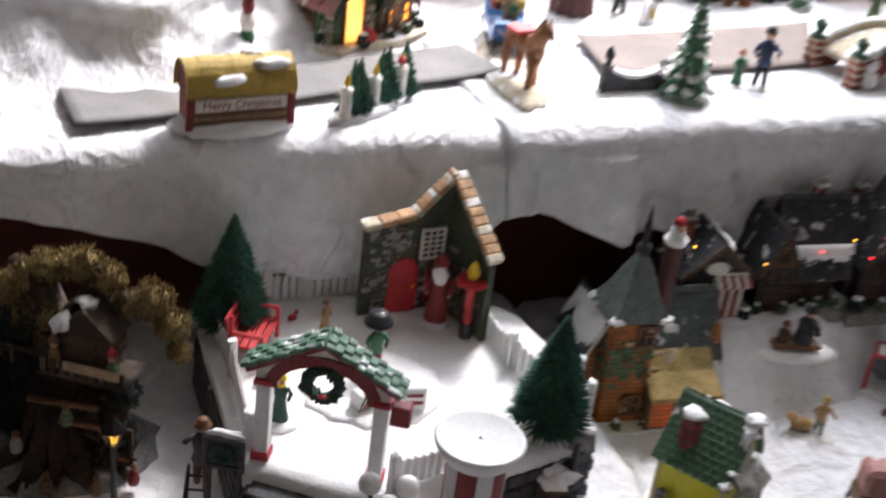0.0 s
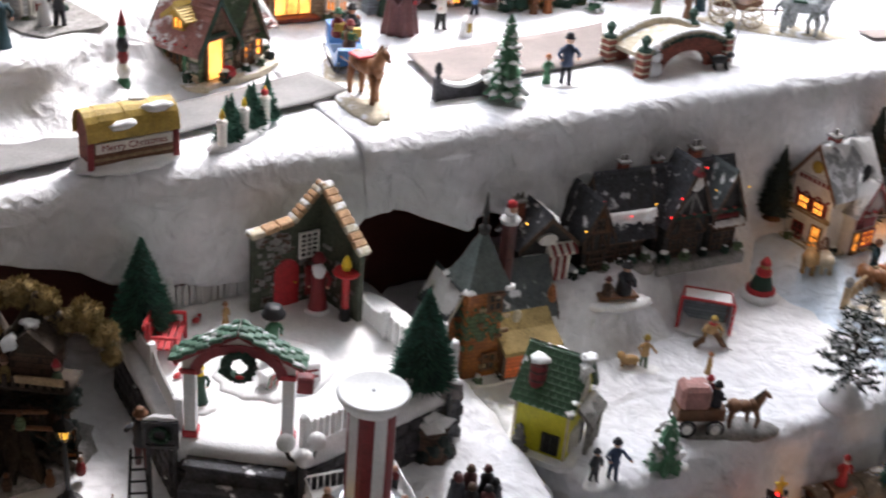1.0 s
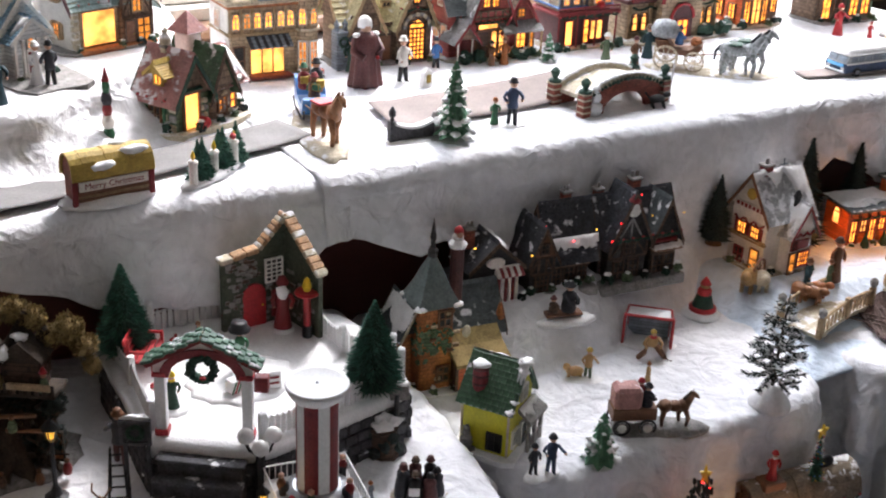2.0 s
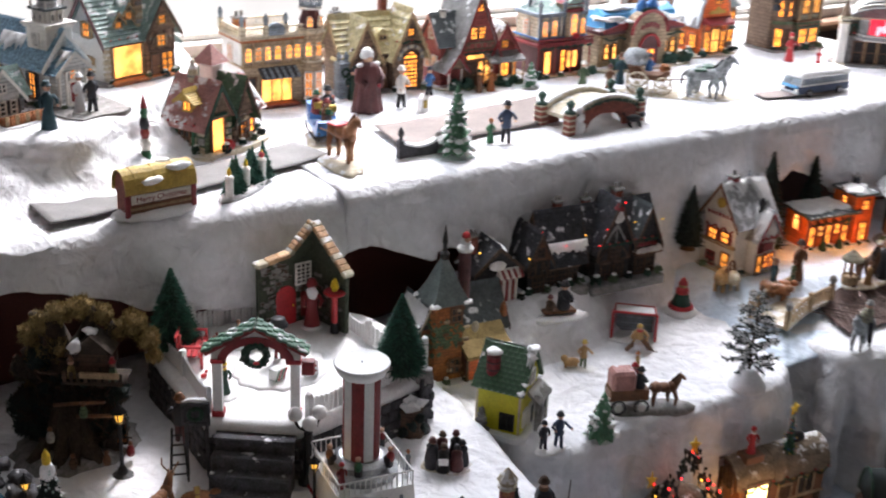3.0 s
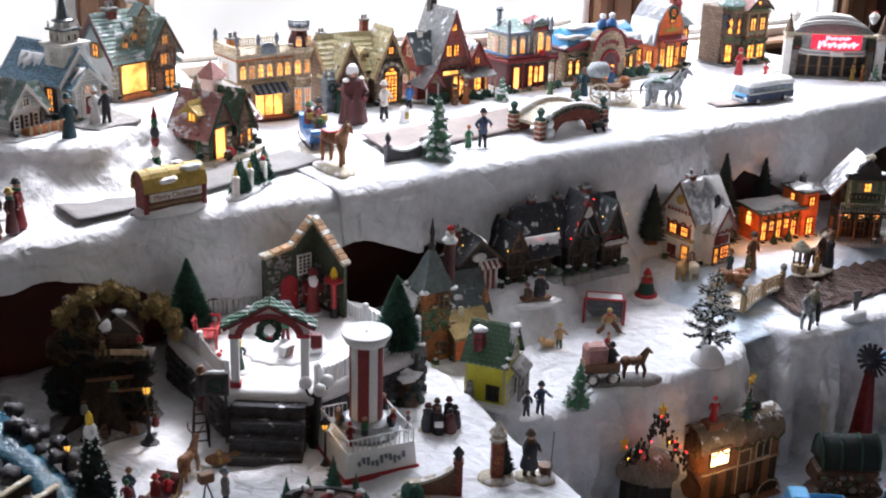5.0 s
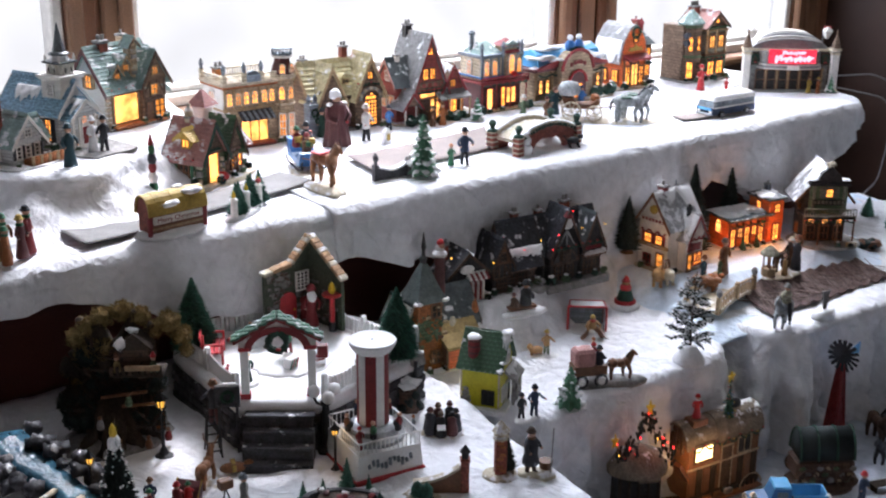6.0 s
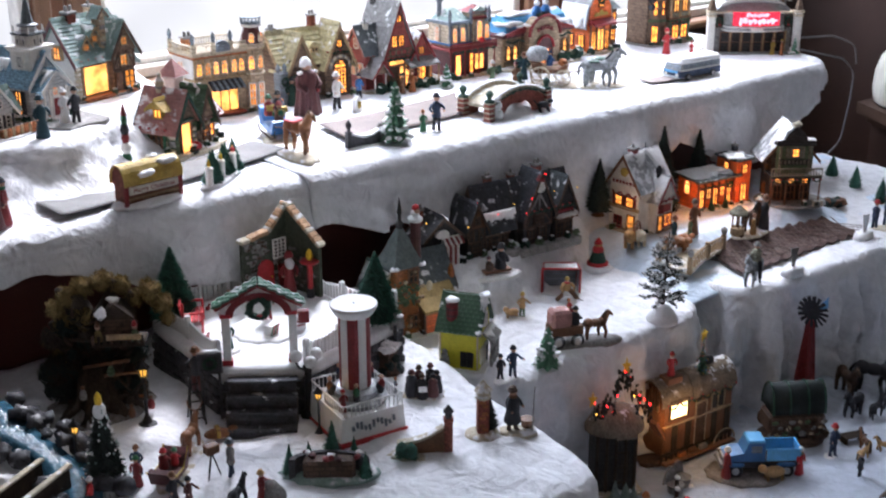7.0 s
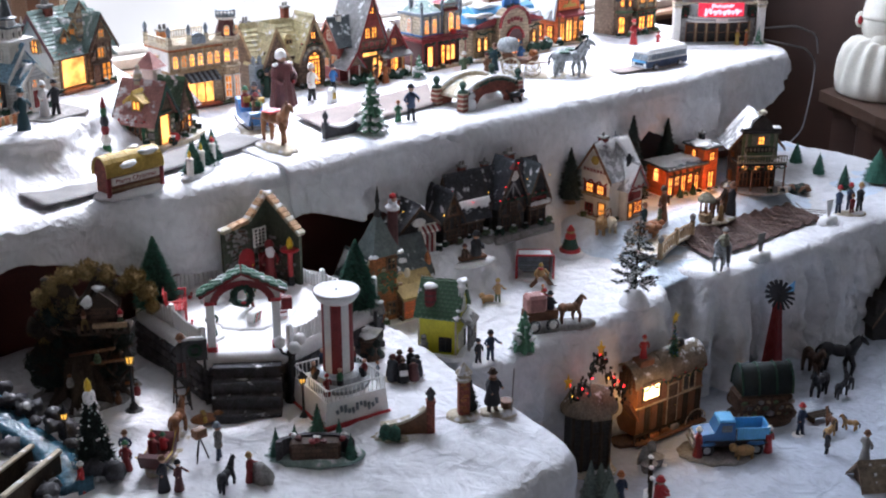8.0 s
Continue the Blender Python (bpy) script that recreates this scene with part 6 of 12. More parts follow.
def street_lamp(x, y, z, h, label, lit=LAMPG, group="village lamps", power=0.0, name="street_lamp"):
    t = empty(name, place(x, y, z), label, "lamp", group)
    s = Sh(Matrix.Diagonal((h, h, h, 1)))
    s.lathe([(0.13, 0), (0.13, 0.03), (0.07, 0.06), (0.05, 0.12), (0.026, 0.16), (0.022, 0.70), (0.045, 0.72), (0.03, 0.74)], seg=10)
    s.part("post", BLACK, t)
    s = Sh(Matrix.Diagonal((h, h, h, 1)))
    s.cone((0, 0, 0.75), 0.036, 0.052, 0.10, 6)
    s.part("globe", lit, t, "small glowing lamp glass")
    s = Sh(Matrix.Diagonal((h, h, h, 1)))
    s.cone((0, 0, 0.87), 0.105, 0.02, 0.09, 6)
    s.cone((0, 0, 0.96), 0.018, 0.004, 0.05, 6)
    for i in range(6):
        a = math.pi * i / 3
        s.tube([(0.052 * math.cos(a), 0.052 * math.sin(a), 0.745), (0.08 * math.cos(a), 0.08 * math.sin(a), 0.87)], 0.009, 4)
    s.part("lantern_frame", BLACK, t)
    if power:
        bulb("lamp_glow", (x, y - 0.004, z + h * 0.8), power, (1.0, 0.6, 0.2), 0.003)
    return t


def mound(t, w, d, hh, m=SNOWP, name="base", c=(0, 0), label=""):
    """A low uneven plinth under a figurine group."""
    s = Sh()
    n = 26
    ph = random.random() * 9
    rings = []
    for k, zz in ((1.0, 0.0), (1.0, 0.45), (0.90, 0.85), (0.6, 1.0)):
        rings.append([s.bm.verts.new((c[0] + w / 2 * k * math.cos(2 * math.pi * i / n) * (1 + 0.07 * math.sin(3 * i + ph)), c[1] + d / 2 * k * math.sin(2 * math.pi * i / n) * (1 + 0.07 * math.sin(2.3 * i + ph)), hh * zz)) for i in range(n)])
    for A, B in zip(rings, rings[1:]):
        for i in range(n):
            s.bm.faces.new((A[i], A[(i + 1) % n], B[(i + 1) % n], B[i]))
    s.bm.faces.new(rings[0][::-1])
    s.bm.faces.new(rings[-1])
    return s.part(name, m, t, label, smooth=True)


def wheel(t, x, y, z, r, m=BROWN, spokes=10, w=0.0022):
    s = Sh(Matrix.Translation((x, y, z)) @ pose(0, 0, 0, 90, 0, 0))
    n = 20
    o, q = r, r * 0.84
    for k in range(n):
        a, b = 2 * math.pi * k / n, 2 * math.pi * (k + 1) / n
        s.prism([(o * math.cos(a), o * math.sin(a)), (o * math.cos(b), o * math.sin(b)), (q * math.cos(b), q * math.sin(b)), (q * math.cos(a), q * math.sin(a))], "z", -w / 2, w / 2)
    s.cone((0, 0, -w), r * 0.16, r * 0.16, 2 * w, 10)
    for k in range(spokes):
        a = 2 * math.pi * k / spokes
        s.tube([(0, 0, 0), (q * math.cos(a), q * math.sin(a), 0)], r * 0.045, 4)
    bmesh.ops.remove_doubles(s.bm, verts=s.bm.verts, dist=1e-5)
    return s.part("wheel", m, t)


def sit(t, x, y, z, h, coat, hat, rz=0.0, name="rider"):
    """A seated painted rider, one plain mesh under its vehicle."""
    s = Sh(pose(x, y, z, 0, 0, rz) @ Matrix.Diagonal((h, h, h, 1)))
    s.lathe([(0.2, 0), (0.24, 0.1), (0.2, 0.4), (0.22, 0.55), (0.1, 0.68)], m=0, seg=10)
    s.tube([(-0.16, 0, 0.56), (-0.2, -0.18, 0.4), (-0.08, -0.3, 0.35)], 0.07, 6)
    s.tube([(0.16, 0, 0.56), (0.2, -0.18, 0.4), (0.08, -0.3, 0.35)], 0.07, 6)
    s.ball((0, 0, 0.8), 0.13, m=1, sub=2)
    s.lathe([(0.18, 0.84), (0.18, 0.87), (0.13, 0.88), (0.11, 0.99), (0.04, 1.03)], m=2, seg=10)
    return s.part(name, [coat, SKIN, hat], t, smooth=True)

# ---- small things on the long shelf ----
def felt(name, pts, z, m, label, lift=0.0):
    """A strip of road felt with soft waves."""
    bm = bmesh.new()
    (a, b), (d, c) = (Vector(pts[0]), Vector(pts[1])), (Vector(pts[3]), Vector(pts[2]))
    n, q = 40, 8
    g = [[None] * (q + 1) for _ in range(n + 1)]
    for i in range(n + 1):
        for j in range(q + 1):
            p = a.lerp(b, i / n).lerp(d.lerp(c, i / n), j / q)
            e = lift * (max(0, 1 - i / 7) ** 2 + max(0, (i - n + 6) / 6) ** 2 * 0.6)
            g[i][j] = bm.verts.new((p.x, p.y, z + 0.0015 * noise.noise(Vector((p.x * 18, p.y * 18, 3))) + e))
    for i in range(n):
        for j in range(q):
            bm.faces.new((g[i][j], g[i + 1][j], g[i + 1][j + 1], g[i][j + 1]))
    bmesh.ops.recalc_face_normals(bm, faces=bm.faces)
    me = bpy.data.meshes.new(name)
    bm.to_mesh(me)
    bm.free()
    me.materials.append(m)
    me.shade_smooth()
    ob = new(name, me)
    so = ob.modifiers.new("thickness", "SOLIDIFY")
    so.thickness, so.offset = 0.0016, 1
    return tagged(ob, label, "road", kind="structure")


felt("road_felt", [(0.496, 1.282), (0.853, 1.368), (0.838, 1.430), (0.492, 1.345)], 0.9585, ASPHALT, "grey felt road strip with a curling edge", 0.004)
felt("road_felt_far", [(0.945, 1.350), (1.165, 1.362), (1.250, 1.478), (0.960, 1.445)], 0.9595, ROADB, "brown felt road strip with a raised end", 0.003)
felt("road_felt_bus", [(1.560, 1.330), (1.690, 1.306), (1.700, 1.340), (1.566, 1.362)], 0.9590, ROADB, "brown felt road strip under a toy bus", 0.0)

# covered stall with a greeting on its side
t = empty("covered_bridge", place(0.607, 1.288, 0.955, 6, 0.88), "brick covered bridge with ochre snowy roof and greeting board", "model bridge")
mound(t, 0.105, 0.055, 0.010)
body(t, -0.042, 0.042, -0.015, 0.015, 0.006, 0.036, BRICK)
n = 10
ro = [(0.0185 * math.cos(math.pi * i / n), 0.033 + 0.026 * math.sin(math.pi * i / n) ** 0.85) for i in range(n + 1)]
s = Sh()
s.prism([(y * 0.9, z - 0.0016) for y, z in ro], "x", -0.0425, 0.0425)
s.part("gable", BRICK, t)
for k in range(7):
    s = Sh()
    x0 = -0.0455 + 0.013 * k
    e = 0.0007 * (k % 2)
    s.prism([(y * (1.02 + e * 20), z + 0.001 + e) for y, z in ro] + [(y * 0.94, z - 0.001) for y, z in ro[::-1]], "x", x0, x0 + 0.0132)
    s.part("roof_segment", GOLD, t, "ochre roof segment", smooth=False)
for x, y, z, k in ((-0.010, -0.0175, 0.046, 1.2), (0.026, -0.012, 0.056, 1.2), (0.014, 0.004, 0.060, 0.9)):
    s = Sh()
    s.lump((x, y, z), 0.0075 * k, (1.5, 0.6, 0.55), 0.35, 2)
    s.part("snow_patch", SNOWP, t, smooth=True)
for sx in (-1, 1):
    s = Sh()
    s.box((sx * 0.0425, -0.0155, 0.020), (0.006, 0.004, 0.030), 0.0006)
    s.part("corner_post", DRED, t)
for k in range(3):
    s = Sh()
    s.box((0, -0.0158, 0.010 + 0.0038 * k), (0.078, 0.002, 0.003), 0.0005)
    s.part("plank", OAKSTONE if k % 2 else BROWN, t)
s = Sh()
s.box((0, -0.0165, 0.0255), (0.076, 0.003, 0.0105), 0.0006)
p = s.part("sign_board", HOUSEWHITE, t, "white board with red greeting")
fc = bpy.data.curves.new("greeting", "FONT")
fc.body, fc.size, fc.align_x, fc.align_y, fc.extrude = "Merry Christmas", 0.0095, "CENTER", "CENTER", 0.0003
fc.materials.append(DRED)
fo = new("greeting", fc)
fo.parent = p
fo.matrix_local = pose(0, -0.0184, 0.0255, 90, 0, 0)

# candle posts with small fir trees
t = empty("candle_hedge", place(0.716, 1.308, 0.955, 36), "row of small fir trees and white candle posts on snow", "ornament")
mound(t, 0.098, 0.026, 0.006)
for i, xx in enumerate((-0.036, 0.0, 0.036)):
    s = Sh()
    s.lathe([(0.0045, 0.003), (0.0045, 0.024), (0.0055, 0.026), (0.004, 0.028)], (xx, -0.003, 0), 10)
    c = s.part("candle", HOUSEWHITE, t)
    s = Sh()
    s.lathe([(0.0005, 0.028), (0.0026, 0.031), (0.002, 0.034), (0.0003, 0.038)], (xx, -0.003, 0), 8)
    s.part("flame", YSTAR, c)
for i, xx in enumerate((-0.022, -0.014, 0.014, 0.022, 0.046)):
    s = Sh(Matrix.Translation((xx, 0.001, 0.002)) @ Matrix.Diagonal((0.044, 0.044, 0.044, 1)))
    needles(s, 0.05, 0.95, 0.30, 0.02, 22, 30, 0.35, 0.2)
    s.cone((0, 0, 0), 0.25, 0.01, 0.95, 10)
    s.part("fir", NEEDLE, t)
s = Sh()
s.ball((0.030, -0.006, 0.034), 0.004, m=0, sub=1)
s.part("bow", RED, t)

# painted turned post
t = empty("nutcracker_post", place(0.646, 1.420, 0.955, 0, 1.5) @ Matrix.Diagonal((0.72, 0.72, 1, 1)), "small red, green and white turned ornament post", "ornament")
for zz, rr, m in ((0.004, 0.007, DRED), (0.012, 0.006, GREEN), (0.021, 0.0065, HOUSEWHITE), (0.030, 0.005, DRED), (0.037, 0.0055, CHARCOAL), (0.046, 0.004, GREEN)):
    s = Sh()
    s.lathe([(rr * 0.6, zz - 0.005), (rr, zz), (rr * 0.7, zz + 0.005)], seg=12)
    s.part("turned_bead", m, t, smooth=True)
s = Sh()
s.cone((0, 0, 0.050), 0.004, 0.0004, 0.010, 8)
s.part("tip", DRED, t)

# horse-drawn sleigh
t = empty("horse_sleigh", place(0.872, 1.388, 0.955, -106), "chestnut horse pulling a blue sleigh with riders and parcels", "model sleigh")
mound(t, 0.200, 0.058, 0.006, SAND)
s = Sh()
s.prism([(-0.085, 0.016), (-0.092, 0.042), (-0.080, 0.040), (-0.066, 0.024), (-0.035, 0.022), (-0.022, 0.034), (-0.018, 0.032), (-0.028, 0.012)], "y", -0.017, 0.017)
s.part("sleigh_body", BLUE, t, "blue sleigh body")
for sy in (-1, 1):
    s = Sh()
    s.tube([(-0.096, sy * 0.017, 0.014), (-0.085, sy * 0.017, 0.007), (-0.03, sy * 0.017, 0.007), (-0.012, sy * 0.017, 0.012), (-0.010, sy * 0.017, 0.022)], 0.0014, 6)
    s.part("runner", BLACK, t)
sit(t, -0.068, 0.006, 0.032, 0.034, CHARCOAL, BLACK, 90)
sit(t, -0.064, -0.009, 0.032, 0.030, DRED, GREEN, 90)
sit(t, -0.044, 0.0, 0.026, 0.030, BROWN, DRED, 90)
s = Sh()
for k in range(7):
    s.box((-0.050 + random.uniform(-0.02, 0.02), random.uniform(-0.012, 0.012), 0.040 + random.uniform(-0.004, 0.012)), (0.009, 0.008, 0.008), 0.0006, random.uniform(0, 90), m=k % 3)
s.part("parcels", [GOLD, RED, GREEN], t, "red, green and ochre parcels", kind="stuff")
s = Sh()
horse_mesh(s, 0, 1, Matrix.Translation((0.045, 0, 0.004)) @ pose(0, 0, 0, 0, 0, 22) @ Matrix.Diagonal((0.064, 0.064, 0.064, 1)))
s.part("horse", [CHEST, BROWN], t, "chestnut horse", smooth=True)
s = Sh()
s.box((0.040, -0.003, 0.048), (0.020, 0.023, 0.003), 0.001, 22)
s.part("saddle_cloth", RED, t)
for sy in (-1, 1):
    s = Sh()
    s.tube([(-0.02, sy * 0.014, 0.026), (0.02, sy * 0.014, 0.034), (0.058, sy * 0.012, 0.038)], 0.0009, 5)
    s.part("shaft", BROWN, t)

# low stone wall with lamps
t = empty("garden_wall", place(0.954, 1.322, 0.955, -2), "low dark stone wall with two small lamps in snow", "model wall")
mound(t, 0.070, 0.03, 0.004)
n = 14
s = Sh()
up = [(-0.026 + 0.052 * i / n, 0.022 - 0.007 * math.sin(math.pi * i / n)) for i in range(n + 1)]
s.prism([(-0.026, 0.002), (0.026, 0.002)] + up[::-1], "y", -0.004, 0.004)
s.part("wall", DSTONE, t)
s = Sh()
s.prism([(x, z + 0.003) for x, z in up] + [(x, z) for x, z in up[::-1]], "y", -0.0045, 0.0045)
s.part("snow_coping", SNOWP, t)
for sx in (-1, 1):
    s = Sh()
    s.box((sx * 0.027, 0, 0.013), (0.008, 0.009, 0.026), 0.0008)
    s.lathe([(0.003, 0.026), (0.002, 0.030), (0.004, 0.032), (0.004, 0.037), (0.001, 0.042)], (sx * 0.027, 0, 0), 8) if sx < 0 else s.lump((sx * 0.027, 0, 0.028), 0.005, (1, 1, 0.6))
    s.part("gate_post", DSTONE if sx < 0 else STONE, t)

snow_tree(0.993, 1.303, 0.955, 0.092, 0.024, "green ceramic fir with thick snow on its branches", 7)
snow_tree(1.283, 1.538, 0.955, 0.042, 0.013, "small green and white fir beside the houses", 5)
snow_tree(1.905, 1.470, 0.955, 0.046, 0.014, "small dark fir beside the theatre", 5)
snow_tree(1.975, 1.335, 0.955, 0.034, 0.010, "tiny dark fir by the theatre pillar", 4)

t = empty("snow_plinth", place(1.078, 1.325, 0.955, -20), "oval snowy base under a walking pair", "plinth")
mound(t, 0.046, 0.024, 0.003)
figure("walking_man", 1.083, 1.323, 0.9575, 0.055, -20, NAVY, CHARCOAL, "navy-coated walking man figurine with a cane", legs=CHARCOAL, skirt=False, arm=1.1)
figure("walking_child", 1.064, 1.330, 0.9575, 0.032, -10, GREEN, ORANGE, "small child figurine in green and orange")

# arched stone bridge
t = empty("stone_bridge", place(1.243, 1.350, 0.955, 6), "arched red-brick bridge with pale deck and urn pillars", "model bridge")
n = 20
arc = lambda x: 0.022 + 0.016 * (1 - (x / 0.062) ** 2)
for sy in (-1, 1):
    s = Sh()
    top = [(-0.062 + 0.124 * i / n, arc(-0.062 + 0.124 * i / n)) for i in range(n + 1)]
    low = [(0.036 * math.cos(math.pi * i / 10), 0.001 + 0.022 * math.sin(math.pi * i / 10)) for i in range(11)]
    s.prism([(-0.062, 0.001)] + top + [(0.062, 0.001)] + low, "y", sy * 0.026 - 0.003, sy * 0.026 + 0.003)
    s.part("parapet", BRICK, t)
    s = Sh()
    s.prism([(x, z + 0.007) for x, z in top] + [(x, z) for x, z in top[::-1]], "y", sy * 0.026 - 0.0045, sy * 0.026 + 0.0045)
    s.part("coping", SAND, t, "pale snowy coping")
    s = Sh()
    for i in range(1, n):
        x, z = top[i]
        s.lump((x, sy * 0.031, z + 0.002), 0.0028, (1, 1, 1), 0.5, 1)
    s.part("garland", DGREEN, t, kind="stuff")
    s = Sh()
    for i in range(0, n + 1):
        x, z = top[i]
        s.lump((x, sy * 0.026, z + 0.007), 0.0052, (1.1, 0.95, 0.42), 0.35, 2)
    s.part("coping_snow", SNOWP, t, kind="stuff", smooth=True)
s = Sh()
s.prism([(x, z + 0.001) for x, z in top] + [(x, z - 0.004) for x, z in top[::-1]], "y", -0.023, 0.023)
s.part("deck", SAND, t, "pale snowy deck")
for sx in (-1, 1):
    for sy in (-1, 1):
        s = Sh()
        s.box((sx * 0.066, sy * 0.027, 0.015), (0.013, 0.013, 0.030), 0.001)
        p = s.part("pillar", BRICK, t)
        for zz in (0.007, 0.0145, 0.022, 0.029):
            s = Sh()
            s.box((sx * 0.066, sy * 0.027, zz), (0.0138, 0.0138, 0.0022), 0.0003)
            s.part("stone_band", SAND, p)
        s = Sh()
        s.lathe([(0.008, 0.030), (0.008, 0.033), (0.003, 0.035), (0.0055, 0.041), (0.006, 0.044), (0.002, 0.048)], (sx * 0.066, sy * 0.027, 0), 10)
        s.part("urn", DGREEN, p)

# grey team and carriage
t = empty("horse_carriage", place(1.465, 1.413, 0.955, -42), "open carriage with cream wheels drawn by two dapple greys", "model carriage")
mound(t, 0.185, 0.058, 0.003, SAND)
s = Sh()
s.prism([(-0.072, 0.024), (-0.078, 0.040), (-0.062, 0.042), (-0.052, 0.030), (-0.032, 0.030), (-0.020, 0.038), (-0.014, 0.036), (-0.024, 0.022)], "y", -0.015, 0.015)
s.part("carriage_body", BROWN, t)
s = Sh()
s.lathe([(0.004, 0), (0.017, 0.004), (0.020, 0.014), (0.014, 0.024), (0.003, 0.027)], (-0.066, 0, 0.040), 12, k=(1, 0.9))
s.part("hood", DAPPLE, t, "grey cloth hood", smooth=True)
sit(t, -0.046, 0.0, 0.034, 0.026, BLUE, NAVY, 90)
for xx, rr in ((-0.062, 0.017), (-0.024, 0.014)):
    for sy in (-1, 1):
        wheel(t, xx, sy * 0.020, rr + 0.002, rr, CREAM, 10)
s = Sh()
s.lump((-0.024, 0, 0.040), 0.008, (1, 1.2, 0.7), 0.4)
s.part("load", ORANGE, t)
for sy in (-1, 1):
    s = Sh()
    horse_mesh(s, 0, 1, Matrix.Translation((0.040 + 0.006 * sy, sy * 0.013, 0.002)) @ Matrix.Diagonal((0.066, 0.060, 0.062, 1)))
    s.part("horse", [DAPPLE, CHARCOAL], t, "dapple grey horse", smooth=True)
    s = Sh()
    s.box((0.034 + 0.006 * sy, sy * 0.013, 0.044), (0.018, 0.020, 0.003), 0.001)
    s.part("harness", DGREEN, t)
s = Sh()
s.tube([(-0.02, 0, 0.022), (0.06, 0, 0.030)], 0.001, 5)
s.part("pole", BROWN, t)

# toy bus
t = empty("bus", place(1.674, 1.335, 0.955, -2) @ Matrix.Diagonal((1.0, 1.0, 0.88, 1)), "toy bus with snowy white roof and dark blue skirt", "toy bus")
s = Sh()
s.prism([(-0.052, 0.006), (-0.0535, 0.014), (-0.0525, 0.021), (0.0535, 0.021), (0.054, 0.012), (0.052, 0.006)], "y", -0.019, 0.019)
s.part("lower_body", NAVY, t, "dark blue lower body")
s = Sh()
s.prism([(-0.0525, 0.021), (-0.048, 0.034), (0.051, 0.034), (0.0535, 0.021)], "y", -0.0180, 0.0180)
s.part("window_band", METAL, t, "silver grey window band")
n = 8
s = Sh()
rings = []
for f, zz in ((1.0, 0.033), (1.01, 0.036), (0.97, 0.040), (0.86, 0.0435), (0.6, 0.045)):
    rings.append([s.bm.verts.new((0.001 + cx * (0.052 - (1 - f) * 0.03) + 0, cy * 0.0195 * f, zz)) for cx, cy in ((-1, -0.7), (-0.93, -1), (0.95, -1), (1, -0.8), (1, 0.8), (0.95, 1), (-0.93, 1), (-1, 0.7))])
for A, B in zip(rings, rings[1:]):
    for i in range(8):
        s.bm.faces.new((A[i], A[(i + 1) % 8], B[(i + 1) % 8], B[i]))
s.bm.faces.new(rings[0][::-1])
s.bm.faces.new(rings[-1])
s.part("roof", SNOWP, t, "rounded white roof under snow", smooth=True)
for i in range(7):
    for sy in (-1, 1):
        s = Sh()
        s.box((-0.038 + i * 0.0132, sy * 0.0183, 0.0275), (0.0112, 0.0012, 0.0095), 0.0003)
        s.part("bus_window", BLUEGREY, t)
for sy in (-1, 1):
    s = Sh()
    s.box((-0.0512, sy * 0.0085, 0.0275), (0.0016, 0.014, 0.010), 0.0003, ry=19)
    s.part("windscreen", BLUEGREY, t)
    s = Sh()
    s.cone((-0.0545, sy * 0.013, 0.013), 0.003, 0.003, 0.0016, 10, ry=90)
    s.part("headlight", HOUSEWHITE, t)
    s = Sh()
    s.box((0, sy * 0.0192, 0.0205), (0.105, 0.0012, 0.0022), 0.0003)
    s.part("stripe", HOUSEWHITE, t)
s = Sh()
s.box((-0.0545, 0, 0.018), (0.0014, 0.030, 0.005), 0.0005)
s.part("front_panel", SKYBLUE, t)
for yy, xx in ((0, -0.0548), (0, 0.0545)):
    s = Sh()
    s.box((xx, yy, 0.008), (0.003, 0.037, 0.004), 0.001)
    s.part("bumper", METAL, t)
for xx in (-0.032, 0.032):
    for sy in (-1, 1):
        s = Sh()
        s.cone((xx, sy * 0.0185 - 0.002, 0.007), 0.007, 0.007, 0.004, 16, rx=-90)
        w = s.part("tyre", BLACK, t)
        s = Sh()
        s.cone((xx, sy * 0.0207 - 0.0008, 0.007), 0.0036, 0.0034, 0.0016, 12, rx=-90)
        s.part("hubcap", METAL, w)

s = Sh()
s.ball((0, 0, 0.009), 0.010)
s.ball((0, 0, 0.023), 0.0075)
s.ball((0, 0, 0.033), 0.0056)
s.cone((0, -0.005, 0.033), 0.0012, 0.0002, 0.005, 6, rx=90, m=1)
s.thing("snowman", [SNOWP, ORANGE], place(1.196, 1.316, 0.955), "small white snowman on the snow", "snowman")
s = Sh()
s.ball((0, 0, 0.012), 0.006, (1.7, 0.9, 0.9))
s.ball((0.012, 0, 0.017), 0.0042, (1.2, 0.9, 0.9))
for x0 in (-0.007, 0.007):
    for sy in (-1, 1):
        s.tube([(x0, sy * 0.003, 0.010), (x0 + 0.003, sy * 0.003, 0.0)], 0.0016, 5)
s.tube([(-0.010, 0, 0.013), (-0.016, 0, 0.020)], 0.0012, 5)
s.thing("dog", BLACK, place(1.288, 1.312, 0.955, -20), "small black dog figurine on the snow", "animal figurine")
t = empty("sign_post", place(1.312, 1.318, 0.955), "thin white post standing in the snow", "post")
s = Sh()
s.tube([(0, 0, 0), (0.002, 0, 0.056)], 0.0009, 6)
s.part("pole", WHITE, t)
s = Sh()
s.cone((0, 0, 0), 0.008, 0.007, 0.002, 12)
s.part("foot", SNOWP, t)

